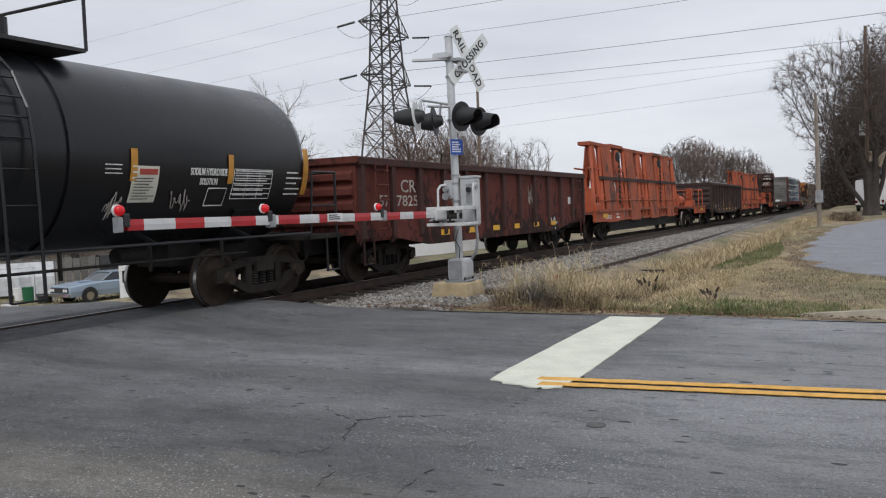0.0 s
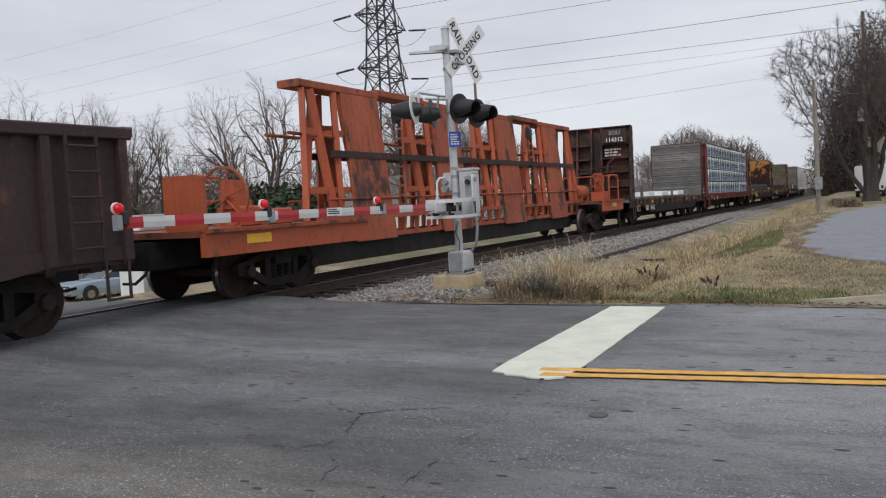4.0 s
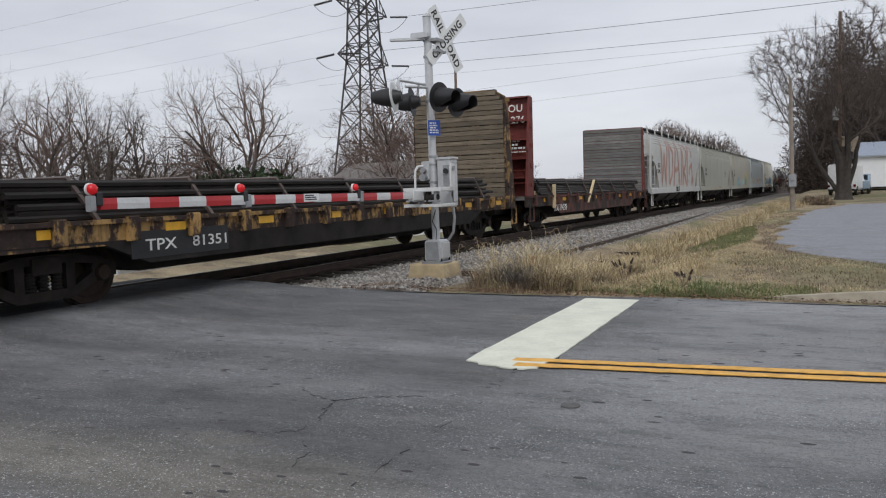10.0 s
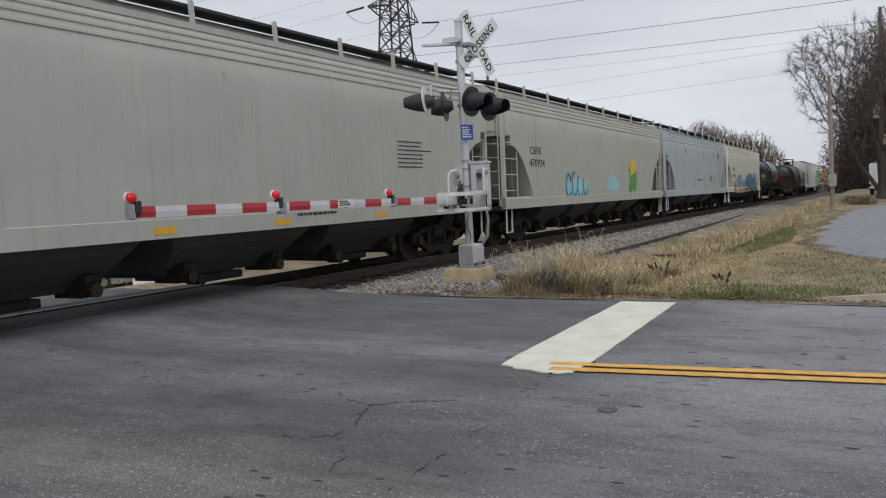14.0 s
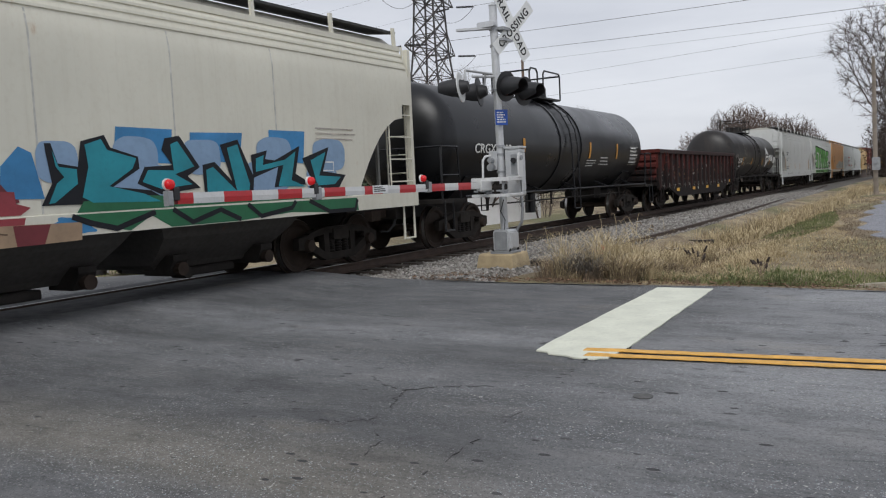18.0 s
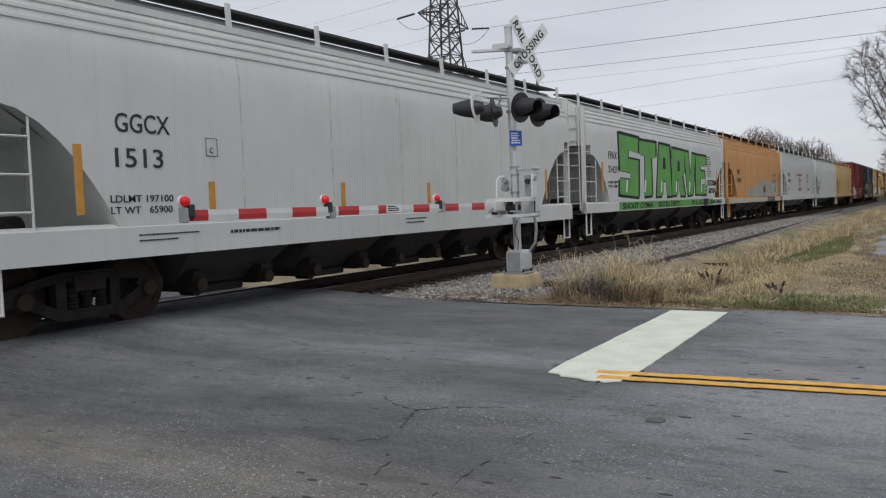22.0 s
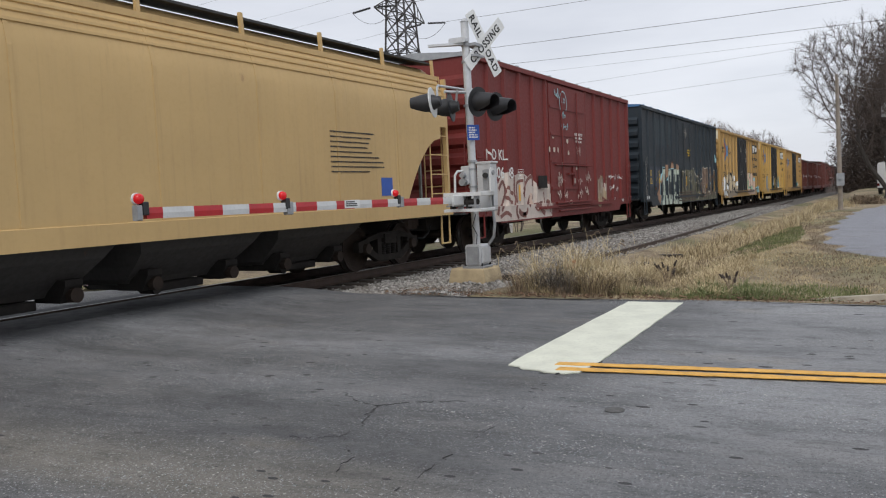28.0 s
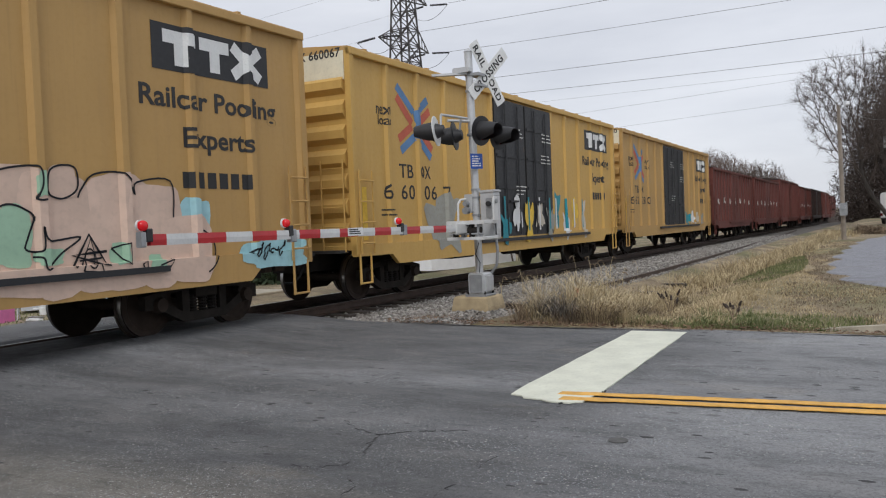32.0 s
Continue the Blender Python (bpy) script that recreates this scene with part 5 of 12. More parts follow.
# ---- surroundings ----
def bare_tree(seed, tall, bole, wide, n, step, thin, mat, stems=1, lean=0.25, power=2.2, twigs=2):
    """Meshes of a leafless tree that grows towards points of its crown: trunk with limbs, and fine twigs."""
    r = np.random.default_rng(seed)
    u = r.normal(size=(n, 3))
    u /= np.linalg.norm(u, axis=1)[:, None]
    az = np.arctan2(u[:, 1], u[:, 0])
    rad = r.uniform(0.05, 1, n) ** 0.42 * (0.86 + 0.14 * np.sin(3 * az + seed) + 0.1 * np.sin(5 * u[:, 2] + 2 * az))
    goal = u * rad[:, None] * np.array([wide, wide, (tall - bole) / 2]) + np.array([0, 0, (tall + bole) / 2])
    goal[:, :2] *= (0.62 + 0.38 * np.clip((goal[:, 2] - bole) / (0.4 * (tall - bole)), 0, 1))[:, None]
    pos, par = [np.array([0, 0, -0.3])], [-1]
    for k in range(stems):
        a = 2 * math.pi * k / stems + r.uniform(-0.5, 0.5)
        d = np.array([math.cos(a) * lean, math.sin(a) * lean, 1.0]) if stems > 1 else np.array([r.uniform(-0.05, 0.05), 0, 1.0])
        last, p = 0, pos[0]
        while p[2] < bole:
            d = d + r.normal(size=3) * 0.07
            d[2] = max(d[2], 0.4)
            p = p + d / np.linalg.norm(d) * step
            pos.append(p)
            par.append(last)
            last = len(pos) - 1
    dist, near, alive = np.full(n, 1e9), np.zeros(n, int), np.ones(n, bool)
    start, kids = 0, []
    for _ in range(200):
        for i in range(start, len(pos)):
            v = goal - pos[i]
            d = np.sqrt((v * v).sum(1))
            m = d < dist
            dist[m], near[m] = d[m], i
        alive &= dist > step * 1.3
        if not alive.any() or len(pos) > 9000:
            break
        if start == len(pos):
            break
        start = len(pos)
        live = alive & (dist < step * 8)
        if not live.any():
            live = alive
        pull = (goal - np.array(pos)[near]) / dist[:, None]
        acc = np.zeros((start, 3))
        np.add.at(acc, near[live], pull[live])
        kids += [0] * (start - len(kids))
        for i in np.unique(near[live]):
            d = acc[i] / (np.linalg.norm(acc[i]) + 1e-6) + r.normal(size=3) * 0.07 + np.array([0, 0, 0.1])
            if kids[i] > 2:
                continue
            kids[i] += 1
            if par[i] >= 0:
                q = pos[i] - pos[par[i]]
                d = d + 1.15 * q / np.linalg.norm(q)
            pos.append(pos[i] + d / np.linalg.norm(d) * step)
            par.append(int(i))
    pos, par_ = np.array(pos), np.array(par)
    for _ in range(4):
        tot, cnt = np.zeros_like(pos), np.zeros(len(pos))
        np.add.at(tot, par_[1:], pos[1:])
        np.add.at(cnt, par_[1:], 1)
        inner = np.where((cnt > 0) & (par_ >= 0))[0]
        pos[inner] = 0.4 * pos[inner] + 0.3 * pos[par_[inner]] + 0.3 * tot[inner] / cnt[inner][:, None]
    rr = np.zeros(len(pos))
    for i in range(len(pos) - 1, 0, -1):
        rr[i] = max(rr[i] ** (1 / power), thin)
        rr[par[i]] += rr[i] ** power
    rr[0] = rr[0] ** (1 / power) * 1.15
    trunk, crown = Shape(), Shape()
    for i in range(1, len(pos)):
        a, b = rr[i] * 1.02 if rr[i] > thin * 1.5 else rr[i] * 1.2, rr[i]
        q = pos[par[i]]
        if par[i] == 0:
            a = rr[i] * 1.35
        (trunk if b > 0.075 else crown).tube(q, pos[i], a, 9 if b > 0.1 else (5 if b > 0.03 else 3), b, False)
        if b < thin * 2.6:
            d0 = (pos[i] - q) / step
            for _ in range(twigs):
                d = d0 * 1.3 + r.normal(size=3) * 0.62 + np.array([0, 0, 0.2])
                e, w = pos[i] + d / np.linalg.norm(d) * step * r.uniform(0.8, 3.2), np.cross(d, r.normal(size=3))
                w *= thin * 0.8 / (np.linalg.norm(w) + 1e-6)
                k = len(crown.v)
                crown.v += [tuple(pos[i] - w), tuple(pos[i] + w), tuple(e)]
                crown.f.append((k, k + 1, k + 2))
    fit_ = tall / max(v[2] for v in crown.v)
    for s in (trunk, crown):
        s.v = [(x * (1 + (fit_ - 1) * 0.6), y * (1 + (fit_ - 1) * 0.6), z * fit_) for x, y, z in s.v]
    return plain_mesh(trunk, "trunk", BARK), plain_mesh(crown, "crown", mat)


def grown_tree(seed, tall, wide, bole, limbs, girth, mat, twigs=9, fan=0.95):
    """Meshes of a leafless tree that forks from limb to bough to branch, each one bowed and tapering."""
    g = np.random.default_rng(seed)
    trunk, crown = Shape(), Shape()
    counts, shares = (0, 7, 5, 4), (0, 0.66, 0.6, 0.56)

    def grow(p, d, length, r0, level):
        n = (7, 9, 7, 5, 3)[level]
        sides = (10, 7, 5, 4, 3)[level]
        knots, dirs = [p], [d]
        bend = g.normal(size=3) * 0.1
        for _ in range(n):
            d = d + bend * (1.2 / n) * 3 + g.normal(size=3) * (0.05, 0.1, 0.13, 0.16, 0.18)[level] + np.array([0, 0, (0, 0.05, 0.025, 0.02, 0.03)[level]])
            d = d / np.linalg.norm(d)
            p = p + d * length / n
            knots.append(p)
            dirs.append(d)
        for k in range(n):
            a, b = r0 * (1 - 0.62 * k / n), r0 * (1 - 0.62 * (k + 1) / n)
            (trunk if level < 2 else crown).tube(knots[k], knots[k + 1], a, sides, b, False)
        if level == 4:
            for k in range(1, n + 1):
                for _ in range(twigs // 3):
                    e = dirs[k] + g.normal(size=3) * 0.5 + np.array([0, 0, 0.12])
                    e = knots[k] + e / np.linalg.norm(e) * length * g.uniform(0.4, 1.0)
                    w = np.cross(e - knots[k], g.normal(size=3))
                    w *= 0.0065 / (np.linalg.norm(w) + 1e-6)
                    i = len(crown.v)
                    crown.v += [tuple(knots[k] - w), tuple(knots[k] + w), tuple(e)]
                    crown.f.append((i, i + 1, i + 2))
            return
        many = counts[level] if level else limbs
        turn = g.uniform(0, 6.28)
        for k in range(many):
            u = (0.36 if level == 1 else 0.22) + (0.64 if level == 1 else 0.78) * (k + g.uniform(0.2, 0.8)) / many if level else 0.7 + 0.3 * (k + 1) / many
            i = min(n, int(u * n + 0.5))
            turn += 2.4 + g.uniform(-0.5, 0.5)
            side = np.cross(dirs[i], (math.cos(turn), math.sin(turn), 0.3))
            side /= np.linalg.norm(side) + 1e-6
            lean_ = g.uniform(0.3, 1.0) * fan if level == 0 else g.uniform(0.55, 1.0)
            e = dirs[i] + side * lean_ * (1.15 if level == 0 else 1)
            here = r0 * (1 - 0.62 * u)
            size = (tall - bole) * 0.72 * g.uniform(0.8, 1.08) if level == 0 else length * shares[level] * g.uniform(0.7, 1.15) * (1.2 - 0.5 * u)
            grow(knots[i], e / np.linalg.norm(e), size, here * ((0.95 if k == many - 1 else g.uniform(0.6, 0.85)) if level == 0 else g.uniform(0.55, 0.8)), level + 1)

    grow(np.array([0.0, 0.0, -0.4]), np.array([g.normal() * 0.06, g.normal() * 0.06, 1.0]), bole + 0.4, girth, 0)
    pts_ = np.array(crown.v)
    kz, kx = tall / pts_[:, 2].max(), wide / np.percentile(np.hypot(pts_[:, 0], pts_[:, 1]), 92)
    for s_ in (trunk, crown):
        s_.v = [(x * kx, y * kx, z * kz) for x, y, z in s_.v]
    return plain_mesh(trunk, "trunk", BARK), plain_mesh(crown, "crown", mat)


def plain_mesh(sh, name, mat):
    me = bpy.data.meshes.new(name)
    me.from_pydata([tuple(v) for v in sh.v], [], sh.f)
    me.materials.append(mat)
    return me


KINDS = [grown_tree(11, 15.5, 6.6, 2.8, 5, 0.72, TWIG_RED), grown_tree(12, 14.6, 6.6, 2.4, 5, 0.7, TWIG),
         grown_tree(13, 15.4, 6.2, 1.8, 6, 0.66, TWIG_RED, 12), bare_tree(14, 8.0, 0.8, 3.0, 900, 0.3, 0.010, TWIG, 6, 0.45, 2.15, 7),
         bare_tree(18, 14.0, 3.4, 6.6, 4200, 0.36, 0.0105, TWIG, 3, 0.3, 2.05, 11), bare_tree(16, 15.0, 3.0, 5.4, 1500, 0.5, 0.018, TWIG_RED, 4, 0.35, 2.1, 10), bare_tree(17, 15.0, 3.0, 5.0, 1400, 0.5, 0.018, TWIG, 4, 0.35, 2.1, 10)]


def tree(kind, x, y, z, size, turn, label="bare winter tree with fine brown twigs", group="bare trees"):
    ob = thing("tree", label, "tree", pose(x, y, z, 0, 0, turn) @ Matrix.Scale(size, 4), group)
    put("trunk", KINDS[kind][0], ob)
    put("crown", KINDS[kind][1], ob)
    return ob


g = random.Random(21)
# the row beyond the track, seen over the low cars
for x, y, kind, size in ((-58.9, 41.4, 1, 1.06), (-54.2, 43.5, 0, 0.93), (-50.0, 44.6, 1, 0.93), (-45.4, 45.0, 1, 0.86), (-70.0, 58.0, 0, 1.0), (-55.7, 62.9, 3, 1.35), (-41.5, 51.4, 0, 1.0), (-42.5, 55.5, 2, 0.66),
                         (-36.3, 56.5, 3, 0.98), (-49.4, 82.3, 2, 0.82), (-43.6, 81.0, 2, 1.12), (-44.8, 89.4, 2, 0.98), (-40.5, 84.0, 3, 1.7), (-36.5, 82.0, 2, 0.8), (-33.0, 84.0, 3, 1.4), (-64.0, 38.0, 1, 1.0), (-68.0, 33.0, 0, 1.0), (-30.0, 60.5, 3, 0.8), (-26.6, 49.8, 2, 0.58), (-30.4, 52.0, 2, 0.45), (-22.8, 52.5, 3, 0.75), (-34.0, 50.0, 3, 0.7)):
    tree(kind, x, y, height(x, y) - 0.1, size, g.uniform(0, 360))
# far trees right of the tower, beyond the train
for k, size in enumerate((0.8, 0.8, 0.85, 1.1, 1.28, 1.22, 1.12, 1.0, 0.97, 0.9, 0.83, 0.68, 0.42)):
    ang_, dist = 13.4 - k * 0.68, 195 + 14 * (k % 3)
    x, y = -dist * math.sin(radians(ang_)), dist * math.cos(radians(ang_))
    tree(5 + k % 2, x, y, -0.5, size * g.uniform(0.95, 1.06), g.uniform(0, 360))
# the big tree by the pole and its neighbours
big = tree(4, 0.35, 62.5, 0.0, 0.98, 30, "large old bare tree with a cut trunk")
part("butt", Shape().rings([[(r_ * math.cos(a / 6 * math.pi) * (1 + 0.08 * math.sin(3 * a)) + o, r_ * math.sin(a / 6 * math.pi), z) for a in range(12)] for z, r_, o in ((-0.2, 0.72, 0), (0.25, 0.52, 0), (1.2, 0.44, 0.02), (2.2, 0.47, 0.0), (2.9, 0.5, 0.0), (3.3, 0.36, 0.0))]), BARK, big, "thick scarred lower trunk", True)
for p, q, r_, tip in (((-0.15, 0, 2.4), (-0.62, 0.1, 4.2), 0.3, False), ((0.2, 0, 2.5), (0.95, 0.1, 4.3), 0.24, True), ((0.05, -0.1, 2.6), (0.2, -0.2, 5.2), 0.32, False), ((-0.1, -0.2, 3.2), (-0.3, -0.45, 4.3), 0.14, True), ((0.1, -0.3, 3.0), (0.3, -0.5, 3.9), 0.1, True)):
    stub = part("cut_limb", Shape().tube(p, q, r_, 10, r_ * 0.75), BARK, big, smooth=True)
    if tip:
        a_, b_ = Vector(p).lerp(Vector(q), 0.45), Vector(q)
        part("scar", Shape().tube(a_ + Vector((-0.03, -r_ * 0.25, 0)), b_ + Vector((0, -r_ * 0.2, 0.05)), r_ * 0.8, 9, r_ * 0.74), SCAR, stub, "pale bare wood where the limb was cut")
for x, y, k, s in ((5.5, 99, 1, 1.2), (11.5, 100, 0, 1.2), (1.5, 112, 2, 1.0), (3, 118, 2, 1.2), (9, 116, 1, 1.3), (-4.2, 125, 3, 1.1), (-5.0, 160, 5, 0.55), (-6, 185, 6, 0.5), (13, 80, 0, 1.1)):
    tree(k, x, y, height(x, y) - 0.1, s, g.uniform(0, 360))


def bush(name, n, size, leaf, seed, mat, squash=1.0, stems=True):
    """Leafy mass: many small turned leaf clumps in an uneven body, with gaps."""
    r = np.random.default_rng(seed)
    u = r.normal(size=(n, 3))
    u /= np.linalg.norm(u, axis=1)[:, None]
    rad = r.uniform(0.55, 1.0, n) ** 0.6
    wob = 1 + 0.22 * np.sin(u[:, 0] * 5 + seed) * np.cos(u[:, 1] * 4) + 0.15 * np.sin(u[:, 2] * 9)
    c = u * (rad * wob)[:, None] * size
    c[:, 2] = np.abs(c[:, 2]) * squash
    a, b = r.normal(size=(n, 3)), r.normal(size=(n, 3))
    a *= (leaf * r.uniform(0.6, 1.3, n) / np.linalg.norm(a, axis=1))[:, None]
    b *= (leaf * r.uniform(0.5, 1.1, n) / np.linalg.norm(b, axis=1))[:, None]
    p = np.stack([c - a, c + b, c + a, c - b], 1).reshape(-1, 3)
    me = bpy.data.meshes.new(name)
    me.from_pydata(p.tolist(), [], (np.arange(n)[:, None] * 4 + np.arange(4)).tolist())
    me.materials.append(mat)
    return me


cedar, brown_m = bush("foliage", 7000, 3.0, 0.17, 1, LEAF_DARK, 0.9), bush("foliage", 34000, 4.6, 0.1, 3, LEAF_BROWN, 2.15)
for ang_, dist, s in ((42.2, 66, 1.35), (40.9, 64, 1.6), (39.5, 66, 1.72), (38.1, 65, 1.66), (36.9, 66, 1.5), (35.9, 65, 1.3)):
    x, y = -dist * math.sin(radians(ang_)), dist * math.cos(radians(ang_))
    ob = thing("cedar", "dense dark green cedar hedge clump", "shrub", pose(x, y, height(x, y), 0, 0, ang_ * 30) @ Matrix.Scale(s, 4), "cedar hedge")
    put("foliage", cedar, ob)
for k in range(24):
    ang_, dist = 67 - k * 1.75, 88 + 9 * (k % 3)
    x, y = -dist * math.sin(radians(ang_)), dist * math.cos(radians(ang_))
    ob = thing("brush", "leafless grey-brown brush along the field", "shrub", pose(x, y, height(x, y) - 0.2, 0, 0, k * 47) @ Matrix.Scale(0.7 + 0.3 * g.random(), 4), "brush line")
    put("stem", KINDS[3][0], ob)
    put("foliage", KINDS[3][1], ob)
dome = bush("foliage", 90000, 5.6, 0.105, 8, LEAF_BROWN, 2.9)
for x, y, s in ((1.0, 104, 0.98), (8.6, 108, 1.05), (16.5, 112, 1.1)):
    ob = thing("brown_oak", "dense oak clump still holding dark brown leaves", "tree", pose(x, y, -0.2, 0, 0, x * 40) @ Matrix.Scale(s, 4), "brown oaks")
    put("foliage", dome, ob)
    put("stem", KINDS[3][0], ob)
for x, y, s in ((7.2, 122, 1.5), (19, 118, 1.3)):
    ob = thing("brown_oak", "oak clump still holding brown leaves", "tree", pose(x, y, 0.6, 0, 0, x * 40) @ Matrix.Scale(s, 4), "brown oaks")
    put("foliage", brown_m, ob)
    put("stem", KINDS[3][0], ob)
low = bush("foliage", 1500, 0.8, 0.06, 5, STRAW_DARK, 0.8)
for x, y, s in ((-1.35, 52, 0.75), (-0.7, 51, 0.7), (-2.3, 150, 2.5), (-4, 170, 3)):
    ob = thing("shrub", "low dry yellowish shrub", "shrub", pose(x, y, height(x, y), 0, 0, x * 90) @ Matrix.Scale(s, 4), "low shrubs")
    put("foliage", low, ob)

# far woods
r = np.random.default_rng(12)
pts, faces = [], []
for k in range(1150):
    a, d = radians(r.uniform(-78, 12)), r.uniform(130, 330)
    bx, by, h = d * math.sin(a), d * math.cos(a), r.uniform(4.5, 8.5) * (0.85 + 0.25 * math.sin(a * 23)) * (0.6 + d / 400) * (1.55 if a < -0.6 else 1.0)
    ca, sa = math.cos(a), -math.sin(a)
    for _ in range(46):
        f, l_ = r.normal() * 0.36, r.uniform(0.45, 1.0)
        z0 = h * r.uniform(0, 0.45)
        x0 = f * z0 * 0.5
        x1, z1, w = f * h * l_ * 0.9 + r.normal() * 0.4, max(z0 + 0.6, h * l_ * (1 - 0.35 * abs(f))), 0.025 + 0.0003 * d * r.uniform(0.3, 1.3)
        i, dy = len(pts), r.uniform(-2, 2)
        pts += [(bx + ca * (x0 - w), by + sa * (x0 - w) + dy, z0 - 3), (bx + ca * (x0 + w), by + sa * (x0 + w) + dy, z0 - 3), (bx + ca * x1, by + sa * x1 + dy, z1 - 2)]
        faces.append((i, i + 1, i + 2))
far = bpy.data.meshes.new("far_woods")
far.from_pydata(pts, [], faces)
far.materials.append(plain("far_twigs", (0.17, 0.145, 0.135), 0.9, 0, 0.25, 2, 0))
tagged(new("far_woods", far), "distant grey-brown leafless woods", "woods", kind="stuff")

# tangled undergrowth below the trees
r = np.random.default_rng(13)
pts, faces = [], []
for k in range(700):
    a, d = radians(r.uniform(-76, -36)), r.uniform(66, 110)
    bx, by = d * math.sin(a), d * math.cos(a)
    z, h, ca, sa = height(bx, by), r.uniform(2.6, 6.5), math.cos(a), -math.sin(a)
    for _ in range(46):
        f, w = r.normal() * 0.45, r.uniform(0.008, 0.02)
        x0, z0 = r.normal() * 0.5, h * r.uniform(0, 0.5)
        x1, z1, dy, i = x0 + f * h * 0.6, z0 + h * r.uniform(0.25, 0.6), r.uniform(-1.5, 1.5), len(pts)
        pts += [(bx + ca * (x0 - w), by + sa * (x0 - w) + dy, z + z0), (bx + ca * (x0 + w), by + sa * (x0 + w) + dy, z + z0), (bx + ca * x1, by + sa * x1 + dy, z + z1)]
        faces.append((i, i + 1, i + 2))
bram = bpy.data.meshes.new("undergrowth")
bram.from_pydata(pts, [], faces)
bram.materials.append(plain("pale_brush", (0.2, 0.165, 0.145), 0.9, 0, 0.25, 2, 0))
tagged(new("undergrowth", bram), "tangled leafless brown undergrowth below the trees", "undergrowth", kind="stuff")

# lattice tower and its wires
TX, TY = -51.0, 86.0
tower = thing("power_pylon", "dark steel lattice power pylon", "pylon", pose(TX, TY, 0))


def half(z):
    return 3.3 - 1.75 * min(1, z / 17) - 0.75 * max(0, min(1, (z - 17) / 16))


legs = [(-1, -1), (1, -1), (1, 1), (-1, 1)]
lv = [-1.5, 3.5, 7.5, 11, 14, 17, 19, 21, 23, 25, 27, 29, 31, 34]
for a, b in legs:
    part("leg", Shape().rings([[(a * half(z) + u, b * half(z) + v, z) for u, v in ((-0.085, -0.085), (0.085, -0.085), (0.085, 0.085), (-0.085, 0.085))] for z in lv]), LATTICE, tower)
for k in range(4):
    (a, b), (c, d) = legs[k], legs[(k + 1) % 4]
    for z0, z1 in zip(lv, lv[1:]):
        h0, h1 = half(z0), half(z1)
        part("brace", Shape().beam((a * h0, b * h0, z0), (c * h1, d * h1, z1), 0.1, 0.1), LATTICE, tower)
        part("brace", Shape().beam((c * h0, d * h0, z0), (a * h1, b * h1, z1), 0.1, 0.1), LATTICE, tower)
        part("strut", Shape().beam((a * h1, b * h1, z1), (c * h1, d * h1, z1), 0.09, 0.09), LATTICE, tower)
ARMS = (17.0, 23.0, 29.0)
REACH = 5.8
for z in ARMS:
    for s_ in (-1, 1):
        h, tip = half(z), (0, s_ * REACH, z + 0.2)
        s = Shape()
        for a in (-1, 1):
            s.beam((a * h, s_ * h, z), tip, 0.12, 0.12).beam((a * h, s_ * half(z + 2), z + 2), tip, 0.1, 0.1)
            for u in (0.3, 0.6):
                p = Vector((a * h, s_ * h, z)).lerp(Vector(tip), u)
                q = Vector((a * h, s_ * half(z + 2), z + 2)).lerp(Vector(tip), u)
                s.beam(p, q, 0.07, 0.07)
        part("cross_arm", s, LATTICE, tower)
        for a in (-1, 1):
            ins = Shape()
            ins.rings([[(a * (0.5 + k * 0.1), s_ * REACH + r_ * math.cos(j / 4 * math.pi), z + 0.15 - 0.01 * k + r_ * math.sin(j / 4 * math.pi)) for j in range(8)] for k in range(25) for r_ in ((0.15 if k % 2 else 0.06),)])
            part("insulator", ins, LAMP_BLACK, tower, "dark insulator string")
        part("jumper", Shape().path([(u, s_ * REACH, z - 0.1 - 1.6 * (1 - (u / 3) ** 2)) for u in np.linspace(-3, 3, 9)], 0.03, 4), WIRE, tower)


def wire(p, q, sag, r, label="thin dark overhead power conductor"):
    n = 26
    pts_ = [Vector(p).lerp(Vector(q), i / n) - Vector((0, 0, 4 * sag * (i / n) * (1 - i / n))) for i in range(n + 1)]
    return solo("power_line", Shape().path(pts_, r, 5), WIRE, label, "power line", "power lines")


for z in ARMS:
    for s_ in (-1, 1):
        y = TY + s_ * REACH
        wire((TX + 3, y, z), (TX + 240, y - 27, z + 3), 3.0, 0.022)
        wire((TX - 3, y, z), (TX - 240, y + 4, z + 6), 6.0, 0.011)
for y in (TY - 1, TY + 1):
    wire((TX, y, 34), (TX + 240, y - 26, 37), 4, 0.015, "thin high shield wire")


def pole(x, y, z, tall, r, mat, label, arm=None, lean=0.0):
    ob = thing("utility_pole", label, "utility pole", pose(x, y, z))
    part("shaft", Shape().tube((0, 0, -0.5), (lean, 0, tall), r, 12, r * 0.68), mat, ob, smooth=True)
    if arm:
        part("crossarm", Shape().box(-arm, arm, -0.06, 0.06, tall - 3.0, tall - 2.86), POLE, ob)
    return ob


p1 = pole(-2.0, 44, 0.0, 6.45, 0.115, POLE_GREY, "short grey wooden pole with a yard lamp and meter", lean=-0.1)
part("lamp_arm", Shape().path([(-0.1, 0, 6.3), (0.12, -0.25, 6.5), (0.25, -0.4, 6.5)], 0.03, 6), ALU_DARK, p1)
part("lamp_head", Shape().tube((0.25, -0.4, 6.38), (0.25, -0.4, 6.55), 0.16, 12, 0.1), ALU, p1, "pale yard lamp")
part("meter", Shape().cbox(-0.16, 0.18, -0.28, -0.1, 1.15, 1.75, 0.03).tube((0, -0.37, 1.55), (0, -0.26, 1.55), 0.1, 12), ALU_DARK, p1, "grey meter box")
